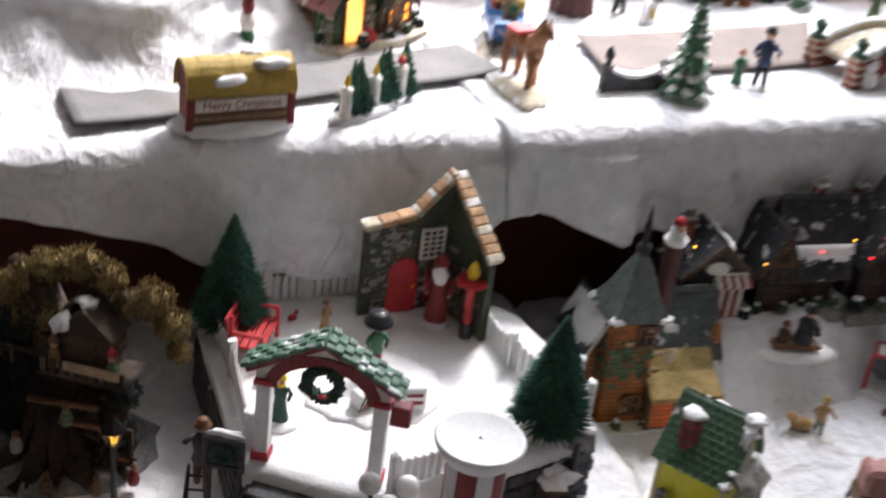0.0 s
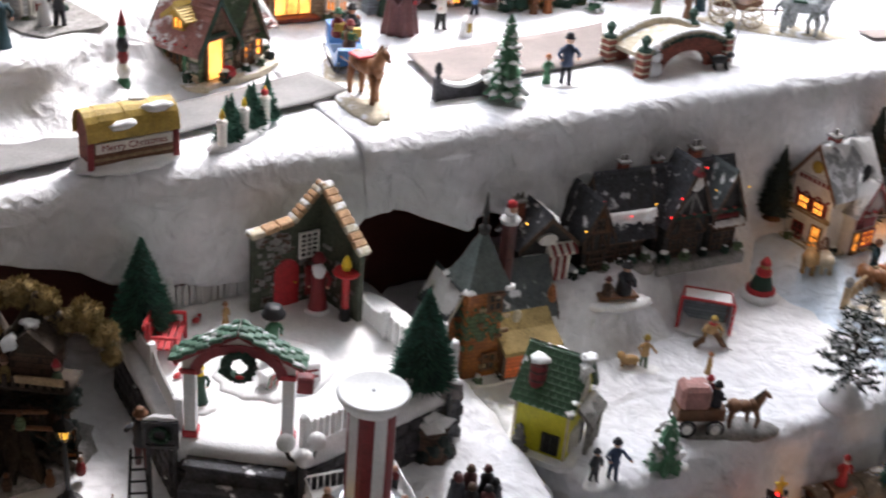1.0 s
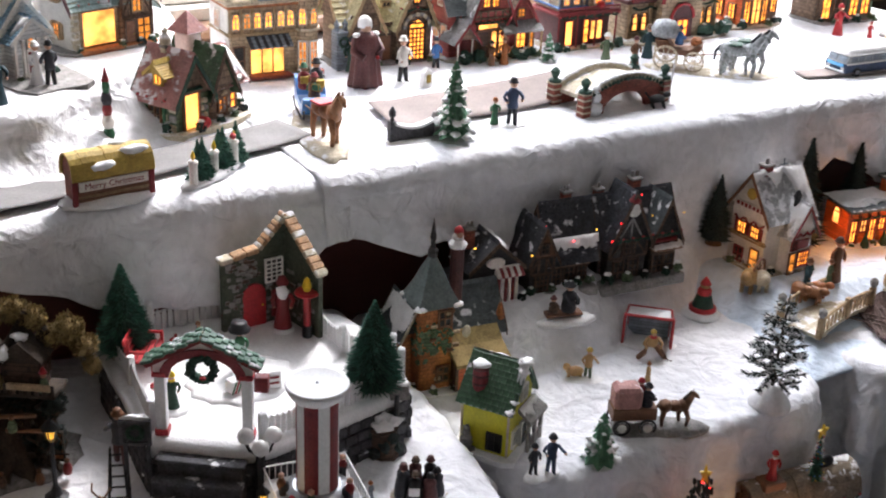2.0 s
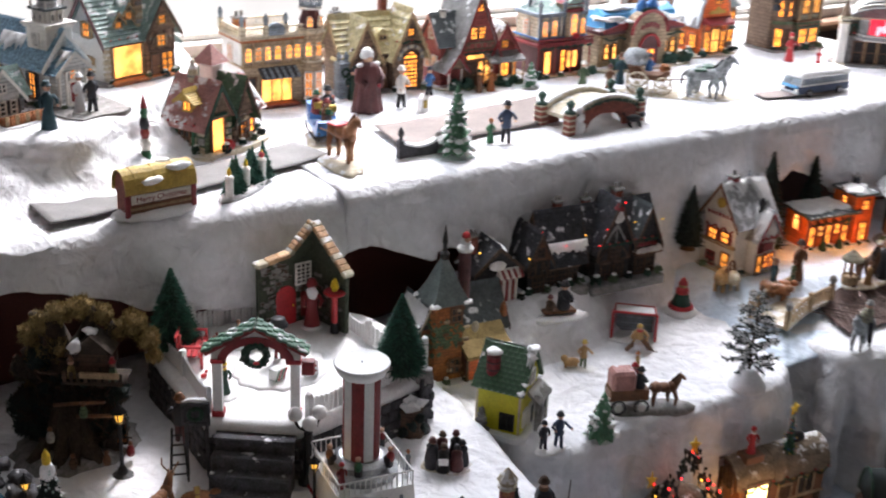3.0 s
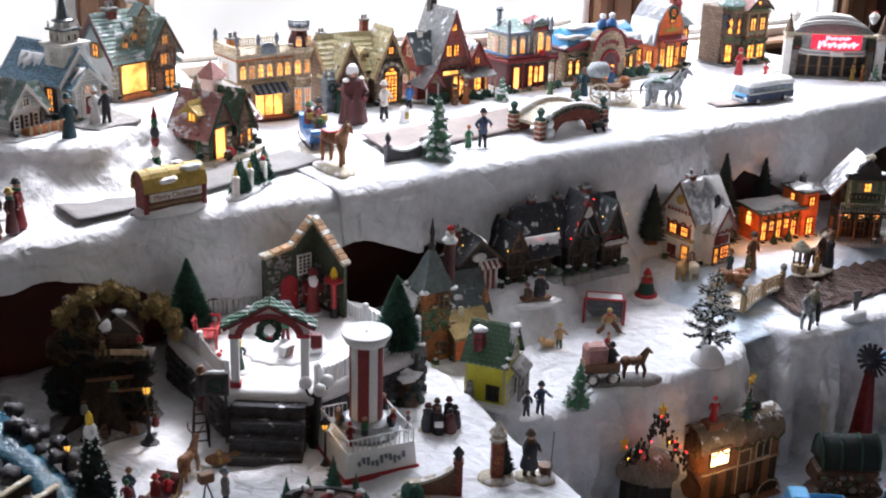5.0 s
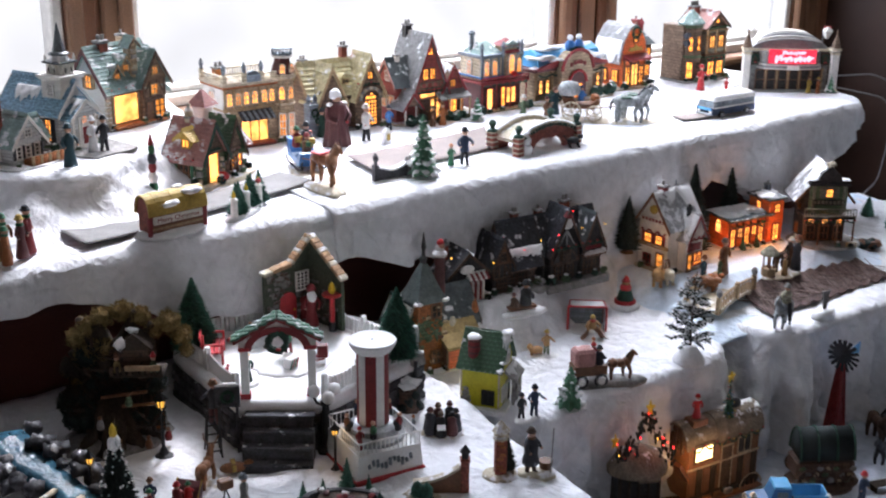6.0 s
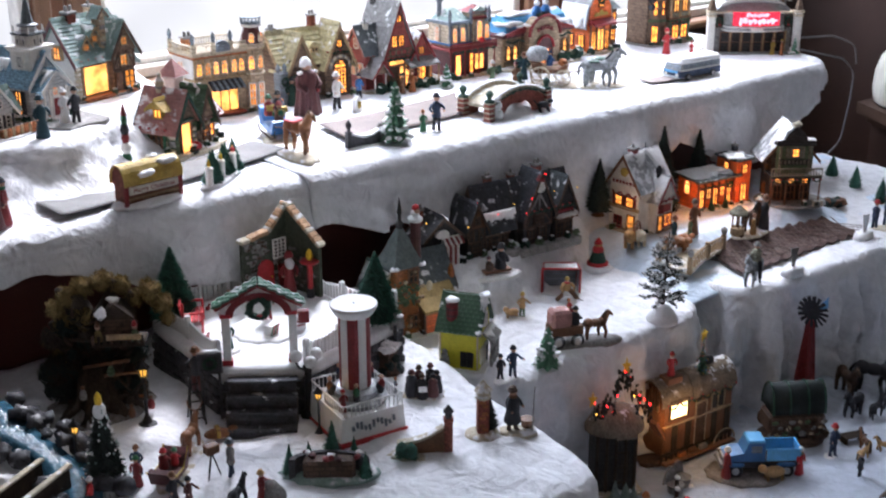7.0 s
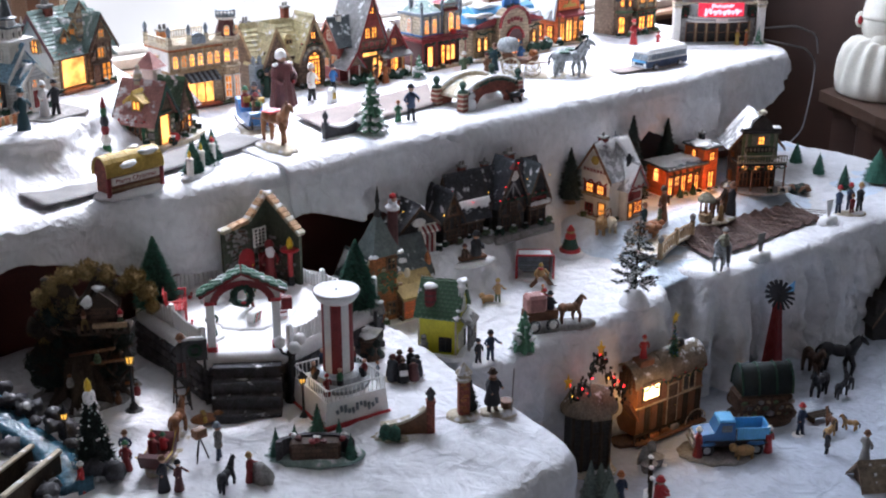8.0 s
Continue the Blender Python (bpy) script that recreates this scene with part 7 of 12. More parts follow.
s = Sh()
rings = []
for rr, zz, fl in ((0.021, 0.0, 0.10), (0.0215, 0.004, 0.11), (0.0185, 0.022, 0.10), (0.0165, 0.042, 0.07), (0.0180, 0.054, 0.04), (0.0150, 0.064, 0.02), (0.0075, 0.070, 0.0)):
    rings.append([s.bm.verts.new((rr * (1 + fl * math.sin(9 * 2 * math.pi * i / 54)) * math.cos(2 * math.pi * i / 54), rr * 0.86 * (1 + fl * math.sin(9 * 2 * math.pi * i / 54)) * math.sin(2 * math.pi * i / 54), zz)) for i in range(54)])
for A, B in zip(rings, rings[1:]):
    for i in range(54):
        s.bm.faces.new((A[i], A[(i + 1) % 54], B[(i + 1) % 54], B[i]))
s.bm.faces.new(rings[0][::-1])
s.bm.faces.new(rings[-1])
s.ball((0, -0.001, 0.074), 0.0068, (1, 1, 1.1), m=2)
s.lathe([(0.0088, 0.074), (0.0092, 0.078), (0.0080, 0.084), (0.004, 0.088), (0.0006, 0.089)], (0, 0.002, 0), 12, m=1)
for sx in (-1, 1):
    s.tube([(sx * 0.014, 0, 0.060), (sx * 0.019, -0.006, 0.046), (sx * 0.010, -0.016, 0.040)], 0.0050, 8, m=0)
    s.ball((sx * 0.013, -0.002, 0.066), 0.0046, (1.2, 1, 0.7), m=1)
s.ball((0.008, -0.018, 0.040), 0.003, m=3, sub=1)
s.thing("robed_statue", [MAROON, SNOWP, SKIN, RED], place(1.000, 1.532, 0.955), "tall maroon robed figure with a white cap", "figurine")
figure("chef", 1.052, 1.528, 0.955, 0.060, 20, HOUSEWHITE, HOUSEWHITE, "chef figurine in white coat and black trousers", legs=BLACK, skirt=False, arm=0.9)
t = empty("snow_plinth", place(1.052, 1.528, 0.9535), "small snowy disc under the chef", "plinth")
mound(t, 0.026, 0.022, 0.003)
s = Sh()
s.prism([(-0.009, 0), (0.009, 0), (0.006, 0.020), (0.0, 0.026), (-0.006, 0.020)], "y", -0.004, 0.004)
s.box((0, -0.005, 0.012), (0.006, 0.002, 0.010), m=1)
s.thing("menu_board", [SNOWP, GOLD], place(1.068, 1.497, 0.955, 15), "small white snow-covered board with ochre panel", "sign", smooth=False)
figure("blue_coat_man", 1.122, 1.566, 0.955, 0.043, 10, BLUE, CHARCOAL, "blue-coated man figurine beside the inn", legs=CHARCOAL, skirt=False)
figure("nun", 0.541, 1.424, 1.015, 0.056, 10, TEAL, TEAL, "dark teal robed woman figurine with hood", arm=0.8)
t = empty("snow_plinth", place(0.597, 1.464, 1.014, 25), "dark grey slab under the bridal couple", "plinth")
s = Sh()
s.box((0, 0, 0.0025), (0.040, 0.020, 0.004), 0.001)
s.part("slab", SLATE, t)
figure("bride", 0.590, 1.470, 1.0185, 0.046, 20, SNOWP, SNOWP, "bride figurine in a white gown and veil", arm=0.9)
figure("groom", 0.602, 1.463, 1.0185, 0.048, 200, CHARCOAL, BLACK, "groom figurine in a black suit", skirt=False, arm=0.7)
# carol singers at the shelf's end
for k, (dx, dy, hh, c, q) in enumerate(((0, 0, 0.054, BROWN, GREEN), (0.018, -0.004, 0.050, MAROON, GOLD), (-0.016, -0.006, 0.056, GOLD, DRED), (0.030, 0.008, 0.056, DRED, CHARCOAL), (-0.004, -0.018, 0.044, ORANGE, GREEN))):
    figure("carol_singer", 0.412 + dx, 1.302 + dy, 0.956, hh, 20 + 15 * k, c, q, "colourful carol singer figurine in brown, red and gold", group="carol singers", scarf=GREEN)
for x, y, hh, c, q, lab in ((1.218, 1.548, 0.040, ORANGE, BROWN, "orange-coated woman figurine by the red house"), (1.200, 1.552, 0.036, BROWN, DGREEN, "brown-coated man figurine by the red house"),
                            (1.010, 1.590, 0.048, DGREEN, CHARCOAL, "green-coated woman figurine by the inn door"), (1.352, 1.500, 0.045, GREENWALL, HOUSEWHITE, "green and white pair figurine by the hotel"),
                            (1.385, 1.478, 0.042, BROWN, MAROON, "brown-coated figurine crossing the snow"), (1.425, 1.500, 0.050, TEAL, BROWN, "teal-coated tall figurine by the arcade"),
                            (1.800, 1.500, 0.050, RED, RED, "red-suited figurine with wide-open arms"), (1.838, 1.470, 0.026, RED, DRED, "small red figurine in the snow"),
                            (1.895, 1.440, 0.042, RED, SNOWP, "red and white figurine by the theatre"), (1.944, 1.362, 0.034, GOLD, BROWN, "tan figurine seated at the theatre front"),
                            (1.956, 1.350, 0.032, ORANGE, GOLD, "orange figurine beside the theatre doors"), (0.800, 1.575, 0.030, MAROON, DGREEN, "small maroon figurine by the white house")):
    figure("villager", x, y, (U if y < 1.57 or x > 0.9 else UL) + 0.001, hh, random.uniform(-40, 40), c, q, lab, arm=1.6 if "wide" in lab else 0.6)

# ---- the village square on its low table ----
SQ, TB = 0.826, 0.767
t = empty("village_square", place(0, 0, 0), "snow-topped square on a dark stone terrace with front steps", "model terrace")
POLY = [(0.568, 1.070), (0.642, 1.014), (0.702, 1.028), (0.806, 1.052), (0.822, 1.12), (0.812, 1.205), (0.72, 1.290), (0.615, 1.282), (0.574, 1.240)]
s = Sh()
c0 = Vector((0.695, 1.15))
s.prism([tuple(c0 + (Vector(p) - c0) * 0.985) for p in POLY], "z", 0.760, 0.817)
s.part("terrace_wall", DSTONE, t, "dark stone terrace wall")
s = Sh()
P = [p for p in smooth_line([(*p, 0) for p in POLY + POLY[:1]], 0.012, 2)][:-1]
rings = []
for k, zz in ((1.0, 0.812), (1.018, 0.819), (1.0, 0.8255), (0.93, SQ), (0.5, SQ)):
    rings.append([s.bm.verts.new((c0.x + (p.x - c0.x) * k, c0.y + (p.y - c0.y) * k, zz - (random.uniform(0, 0.006) if zz < 0.815 else 0))) for p in P])
for A, B in zip(rings, rings[1:]):
    for i in range(len(A)):
        s.bm.faces.new((A[i], A[(i + 1) % len(A)], B[(i + 1) % len(A)], B[i]))
s.bm.faces.new(rings[0][::-1])
s.bm.faces.new(rings[-1])
s.part("snow_top", SNOWP, t, "white snowy top with uneven rim", smooth=True)
# stone courses of the wall
for a, b in zip(POLY, POLY[1:] + POLY[:1]):
    a, b = Vector(a), Vector(b)
    if a.y > 1.2 and b.y > 1.2:
        continue
    n = max(2, int((b - a).length / 0.014))
    ang = math.degrees(math.atan2(b.y - a.y, b.x - a.x))
    for row in range(4):
        for i in range(n):
            p = a.lerp(b, (i + 0.5 + 0.25 * (row % 2)) / (n + 0.5))
            s = Sh()
            s.box((p.x, p.y, 0.7725 + row * 0.0115), ((b - a).length / n * 0.9, 0.006, 0.0098), 0.0012, ang)
            s.part("stone", DSTONE, t)
# steps
d = Vector((0.642 - 0.568, 1.014 - 1.070)).normalized()
nrm = Vector((d.y, -d.x))
ang = math.degrees(math.atan2(d.y, d.x))
mid = Vector((0.605, 1.042))
for k in range(4):
    p = mid + nrm * (0.008 + 0.011 * k)
    zt = 0.815 - 0.0135 * k
    s = Sh()
    s.box((p.x, p.y, (zt + 0.760) / 2), (0.076 - 0.004 * (k == 0), 0.013, zt - 0.760), 0.0012, ang)
    st = s.part("step", DSTONE, t, "dark stone step")
    s = Sh()
    s.box((p.x, p.y, zt + 0.0008), (0.076, 0.0145, 0.0022), 0.0008, ang)
    s.part("tread", DSTONE, st)

# picket fences
def fence(a, b, z, h=0.024, posts=(0, 1), n=None, sag=0.004, label="white picket fence with a dipped top on the square"):
    a, b = Vector((*a, z)), Vector((*b, z))
    L = (b - a).length
    f = empty("picket_fence", Matrix.Translation(a) @ pose(0, 0, 0, 0, 0, math.degrees(math.atan2(b.y - a.y, b.x - a.x))), label, "fence", "white picket fences")
    n = n or int(L / 0.0058)
    s = Sh()
    s.prism([(-0.0023, 0), (0.0023, 0), (0.0023, h * 0.88), (0, h), (-0.0023, h * 0.88)], "y", -0.0009, 0.0009)
    me = s.mesh("picket", WHITE)
    for i in range(n):
        u = (i + 0.5) / n
        ob = new("picket", me)
        ob.parent = f
        ob.matrix_local = pose(L * u, 0, 0.001) @ Matrix.Diagonal((1, 1, 1 - sag / h * math.sin(math.pi * u), 1))
    for zz in (0.28, 0.68):
        s = Sh()
        s.box((L / 2, 0.0014, h * zz), (L, 0.0012, 0.0022), 0.0003)
        s.part("rail", WHITE, f)
    for u in posts:
        s = Sh()
        s.box((L * u, 0, h * 0.56), (0.006, 0.006, h * 1.12), 0.0006)
        p = s.part("post", WHITE, f)
        s = Sh()
        s.lump((L * u, 0, h * 1.14), 0.0042, (1, 1, 0.6), 0.2, 1)
        s.part("snow_cap", SNOWP, p)
    return f


fence((0.581, 1.226), (0.582, 1.163), SQ, posts=(0, 1))
fence((0.582, 1.160), (0.575, 1.084), SQ, posts=(1,))
fence((0.626, 1.250), (0.657, 1.253), SQ, h=0.029, posts=(0,), sag=0.008)
fence((0.659, 1.253), (0.702, 1.252), SQ, h=0.032, posts=(0, 1))
fence((0.777, 1.192), (0.778, 1.136), SQ, posts=(0, 1), sag=0.007)
fence((0.779, 1.133), (0.794, 1.090), SQ, posts=(1,))
fence((0.650, 1.024), (0.702, 1.036), SQ, posts=(0, 1))
fence((0.706, 1.037), (0.792, 1.056), SQ, posts=(1,))
fence((0.800, 1.060), (0.806, 1.088), SQ, h=0.030, posts=(0, 1))

# gateway arch with green roof
t = empty("gateway_arch", place(0.612, 1.056, SQ, -31), "red and white gateway arch with green shingled roof and wreath", "model arch")
for sx in (-1, 1):
    s = Sh()
    s.box((sx * 0.036, 0, 0.030), (0.009, 0.009, 0.060), 0.0006)
    p = s.part("column", WHITE, t)
    for zz, hh in ((0.003, 0.006), (0.058, 0.004)):
        s = Sh()
        s.box((sx * 0.036, 0, zz), (0.0115, 0.0115, hh), 0.0006)
        s.part("column_band", RED, p)
n = 12
for zz, m, nm, y0, y1 in ((0.0, DRED, "arch_beam", -0.005, 0.005), (0.004, HOUSEWHITE, "spandrel", -0.003, 0.003)):
    s = Sh()
    inner = [(0.028 * math.cos(math.pi * i / n), 0.056 + (0.020 - 0.004 * (zz > 0)) * math.sin(math.pi * i / n)) for i in range(n + 1)]
    if zz == 0:
        outer = [(0.036 * math.cos(math.pi * i / n), 0.056 + 0.027 * math.sin(math.pi * i / n)) for i in range(n + 1)]
        s.prism(outer + inner[::-1], "y", y0, y1)
    else:
        s.prism([(0.041, 0.060), (0.041, 0.066), (0.0, 0.089), (-0.041, 0.066), (-0.041, 0.060)] + [(x * 1.15, z + 0.004) for x, z in inner[::-1]], "y", y0, y1)
    s.part(nm, m, t)
for sx in (-1, 1):
    s = Sh()
    s.box((sx * 0.0235, -0.0048, 0.0795), (0.054, 0.003, 0.005), 0.0004, ry=sx * 29)
    s.part("barge_board", DRED, t)
    for col in range(10):
        for row in range(4):
            s = Sh()
            f = (col + 0.5) / 10
            s.box((sx * (0.001 + 0.048 * f), -0.0075 + 0.005 * row, 0.0950 - 0.0262 * f + 0.0012 * ((col + row) % 2)), (0.0062, 0.0054, 0.0030), 0.0008, random.uniform(-4, 4), sx * 24 + random.uniform(-4, 4))
            s.part("shingle", MINT, t)
s = Sh()
for i in range(22):
    a = 2 * math.pi * i / 22
    s.lump((0.0098 * math.cos(a), -0.004, 0.0650 + 0.0098 * math.sin(a)), 0.0040, (1, 1, 1), 0.6, 1)
s.part("wreath", DGREEN, t, "dark green wreath", kind="stuff")
s = Sh()
s.ball((0.001, -0.0075, 0.058), 0.0022, (1.6, 0.8, 0.9), 1)
s.part("bow", RED, t)
s = Sh()
s.box((0.048, 0.0, 0.052), (0.012, 0.010, 0.014), 0.001)
s.part("gate_sign", DRED, t, "dark red hanging box")

# Santa's open hut: two walls in a corner
t = empty("open_hut", place(0.757, 1.224, SQ, 3.4), "open corner hut, stone walls, red door and tan shingle edge", "model hut")
s = Sh()
s.prism([(-0.067, 0), (0.0, 0), (0.0, 0.110), (-0.029, 0.080), (-0.067, 0.074)], "y", 0.0, 0.005)
s.part("back_wall", HUTGREEN, t)
s = Sh(pose(0, 0, 0, 0, 0, -82))
s.prism([(0.0, 0), (0.056, 0), (0.056, 0.068), (0.0, 0.110)], "y", 0.0, 0.005)
s.part("side_wall", HUTGREEN, t)
s = Sh()
for i in range(110):
    s.box((random.uniform(-0.063, -0.004), -0.0006, random.uniform(0.004, 0.074)), (random.uniform(0.004, 0.008), 0.002, random.uniform(0.003, 0.005)), 0.0006, m=i % 2)
s.part("stonework", [STONE, BROWNWALL], t, kind="stuff")
s = Sh()
n = 8
s.prism([(-0.046, 0), (-0.022, 0)] + [(-0.034 + 0.012 * math.cos(math.pi * i / n), 0.034 + 0.012 * math.sin(math.pi * i / n)) for i in range(n + 1)], "y", -0.002, 0.001)
dr = s.part("door", RED, t, "bright red arched door")
s = Sh()
s.ball((-0.026, -0.003, 0.022), 0.0012, sub=1)
s.part("knob", YSTAR, dr)
win(t, -0.013, -0.0016, 0.046, 0.016, 0.022, 0, DARKWALL, HOUSEWHITE, 3, 5)
s = Sh()
s.box((-0.008, -0.001, 0.020), (0.015, 0.003, 0.030), 0.001)
s.part("fireplace", DRED, t)


def edge_shingles(M, a, b, n, name="edge_shingle"):
    for i in range(n):
        f = (i + 0.5) / n
        s = Sh(M)
        p = Vector(a).lerp(Vector(b), f)
        dd = Vector(b) - Vector(a)
        s.box((p.x, p.y, p.z), (dd.length / n * 0.95, 0.013, 0.0055), 0.001, 0, -math.degrees(math.atan2(dd.z, dd.x)) + random.uniform(-3, 3))
        s.part(name, TANROOF if i % 3 else SAND, t)


edge_shingles(None, (-0.029, 0.001, 0.0820), (0.001, 0.001, 0.113), 8)
edge_shingles(None, (-0.070, 0.001, 0.0755), (-0.029, 0.001, 0.0820), 3)
edge_shingles(pose(0, 0, 0, 0, 0, -82), (0.0, 0.002, 0.113), (0.060, 0.002, 0.068), 10)
s = Sh(pose(0, 0, 0, 0, 0, -82))
for i in range(26):
    s.box((random.uniform(0.006, 0.048), -0.0006, random.uniform(0.006, 0.056)), (random.uniform(0.004, 0.008), 0.002, 0.004), 0.0006, m=i % 2)
s.part("stonework", [STONE, BROWNWALL], t, kind="stuff")

figure("santa", 0.744, 1.200, SQ, 0.056, -25, DRED, DRED, "santa figurine in dark red robe with white trim", scarf=SNOWP, extra=lambda s, m: (s.lump((0, -0.09, 0.80), 0.10, (1, 0.7, 1.4), 0.2, 2, m=4), s.lathe([(0.175, 0.0), (0.20, 0.02), (0.18, 0.06), (0.15, 0.07)], m=4, seg=12), s.lathe([(0.09, 0.93), (0.11, 0.96), (0.06, 1.06), (0.01, 1.08)], m=3, seg=12)))
t = empty("sign_column", place(0.760, 1.178, SQ), "red striped column with round sign and yellow lamp", "sign")
s = Sh()
s.cone((0, 0, 0), 0.005, 0.005, 0.012, 10)
s.part("foot", BLACK, t)
s = Sh()
s.cone((0, 0, 0.011), 0.0036, 0.0036, 0.036, 10)
s.part("column", RED, t)
s = Sh()
s.cone((0, 0, 0.046), 0.010, 0.011, 0.003, 16)
s.part("round_sign", HOUSEWHITE, t, "white and red round sign")
s = Sh()
s.lathe([(0.011, 0.0455), (0.0125, 0.0475), (0.011, 0.0495)], seg=16)
s.part("sign_rim", RED, t)
s = Sh()
s.lathe([(0.003, 0.049), (0.0048, 0.054), (0.003, 0.061), (0.0006, 0.064)], seg=10)
s.part("yellow_lamp", YSTAR, t)

t = empty("bench", place(0.605, 1.190, SQ, 60, 1.35), "bright red slatted park bench on the snow", "bench")
for i in range(4):
    s = Sh()
    s.box((0, -0.006 + i * 0.0042, 0.011), (0.034, 0.0036, 0.0016), 0.0004)
    s.part("seat_slat", RED, t)
for i in range(3):
    s = Sh()
    s.box((0, 0.0095 + 0.001 * i, 0.015 + i * 0.0048), (0.034, 0.0016, 0.0038), 0.0004)
    s.part("back_slat", RED, t)
for sx in (-1, 1):
    s = Sh()
    s.box((sx * 0.0155, 0.009, 0.014), (0.0022, 0.0022, 0.028), 0.0004)
    s.box((sx * 0.0155, -0.007, 0.009), (0.0022, 0.0022, 0.018), 0.0004)
    s.box((sx * 0.0155, 0.001, 0.018), (0.0022, 0.018, 0.002), 0.0004)
    s.part("arm_rest", RED, t)

brush_tree(0.593, 1.217, SQ, 0.095, 0.0255, NEEDLE, "dark green bottle-brush fir on a small base")
brush_tree(0.770, 1.057, SQ, 0.092, 0.0255, NEEDLE, "dark green bottle-brush fir in a white planter", pot=WHITE)
figure("candle_boy", 0.658, 1.200, SQ + 0.003, 0.026, 40, TANFIG, BROWN, "tan child figurine on a round snowy base")
t = empty("snow_disc", place(0.658, 1.200, SQ - 0.001), "round snowy disc under a child figurine", "plinth")
mound(t, 0.030, 0.028, 0.004)
figure("top_hat_elf", 0.679, 1.148, SQ + 0.002, 0.040, 0, GREEN, BLACK, "green elf figurine with black top hat on the rink", legs=DRED, skirt=False, extra=lambda s, m: s.lathe([(0.02, 0.96), (0.24, 0.95), (0.25, 1.0), (0.19, 1.02), (0.18, 1.16), (0.02, 1.17)], m=3, seg=14))
figure("gate_elf", 0.600, 1.105, SQ + 0.002, 0.036, -20, DGREEN, YSTAR, "green elf figurine with yellow collar inside the gateway", scarf=YSTAR)
t = empty("snow_disc", place(0.600, 1.105, SQ - 0.001), "round snowy disc under an elf", "plinth")
mound(t, 0.028, 0.026, 0.004)
t = empty("rink_mound", place(0.672, 1.128, SQ - 0.001), "low round snowy rink mound in the square", "snow mound")
mound(t, 0.100, 0.088, 0.004, SNOWP)
t = empty("present", place(0.658, 1.108, SQ + 0.003, 20), "red and white striped parcel on the snow", "parcel")
s = Sh()
s.box((0, 0, 0.006), (0.014, 0.011, 0.012), 0.0008)
s.part("box", WHITE, t)
for k in range(4):
    s = Sh()
    s.box((-0.005 + k * 0.0034, -0.0057, 0.006), (0.0016, 0.0006, 0.012), 0, 0, 25)
    s.part("stripe", RED if k % 2 else GREEN, t)
t = empty("snow_sign", place(0.690, 1.098, SQ + 0.002, -10), "small white sign with red lettering in snow", "sign")
s = Sh()
s.box((0, 0, 0.009), (0.016, 0.004, 0.016), 0.001, rx=-10)
s.part("board", SNOWP, t)
for k in range(2):
    s = Sh()
    s.box((0, -0.0030 + 0.001 * k, 0.007 + k * 0.005), (0.011, 0.0008, 0.002), 0, rx=-10)
    s.part("bar", DRED, t)
for x, y in ((0.597, 1.148), (0.640, 1.222)):
    s = Sh()
    s.ball((0, 0, 0.003), 0.003, (1.6, 1, 1), 1)
    s.ball((0.004, 0, 0.006), 0.002, sub=1)
    s.thing("red_bird", RED, place(x, y, SQ, 30), "tiny red bird on the snow", "bird figurine", "red birds")

# revolving tower ride
t = empty("tower_ride", place(0.671, 0.962, TB, -9), "white toy tower ride, red striped column on a box base", "toy ride")
s = Sh()
s.box((0, 0, 0.003), (0.082, 0.086, 0.006), 0.001)
s.part("red_plinth", RED, t)
s = Sh()
s.prism([(-0.039, 0.006), (0.039, 0.006), (0.036, 0.033), (-0.036, 0.033)], "y", -0.040, 0.040)
s.part("box_base", WHITE, t, "white box base with dark lettering")
s = Sh()
for k in range(11):
    s.box((-0.024 + 0.0048 * k, -0.0408, 0.020 + 0.003 * math.sin(k * 1.3)), (0.0034, 0.001, 0.0055 + 0.002 * (k % 3)), 0.0003, 0, -14 + 5 * (k % 3))
s.part("lettering", BLUEGREY, t, "unreadable grey lettering", kind="stuff")
for rz, L, o in ((0, 0.070, -0.040), (90, 0.080, -0.036), (180, 0.070, -0.040), (270, 0.080, -0.036)):
    s = Sh(pose(0, 0, 0, 0, 0, rz))
    s.tube([(-L / 2, o + 0.001, 0.047), (L / 2, o + 0.001, 0.047)], 0.0009, 6)
    for i in range(15):
        s.tube([(-L / 2 + L * i / 14, o + 0.001, 0.033), (-L / 2 + L * i / 14, o + 0.001, 0.047)], 0.0006, 4)
    s.part("railing", WHITE, t)
s = Sh()
s.lathe([(0.034, 0.033), (0.034, 0.037), (0.026, 0.041), (0.026, 0.047), (0.020, 0.050)], seg=24)
s.part("turntable", METAL, t)
for i in range(5):
    for first, wide, m in ((257, 32, WHITE), (289, 40, DRED)):
        a0 = first + 72 * i
        s = Sh()
        s.prism([(0.0170 * math.cos(radians(a0 + wide * k / 3)), 0.0170 * math.sin(radians(a0 + wide * k / 3))) for k in range(4)] + [(0, 0)], "z", 0.048, 0.133)
        s.part("column_panel", m, t)

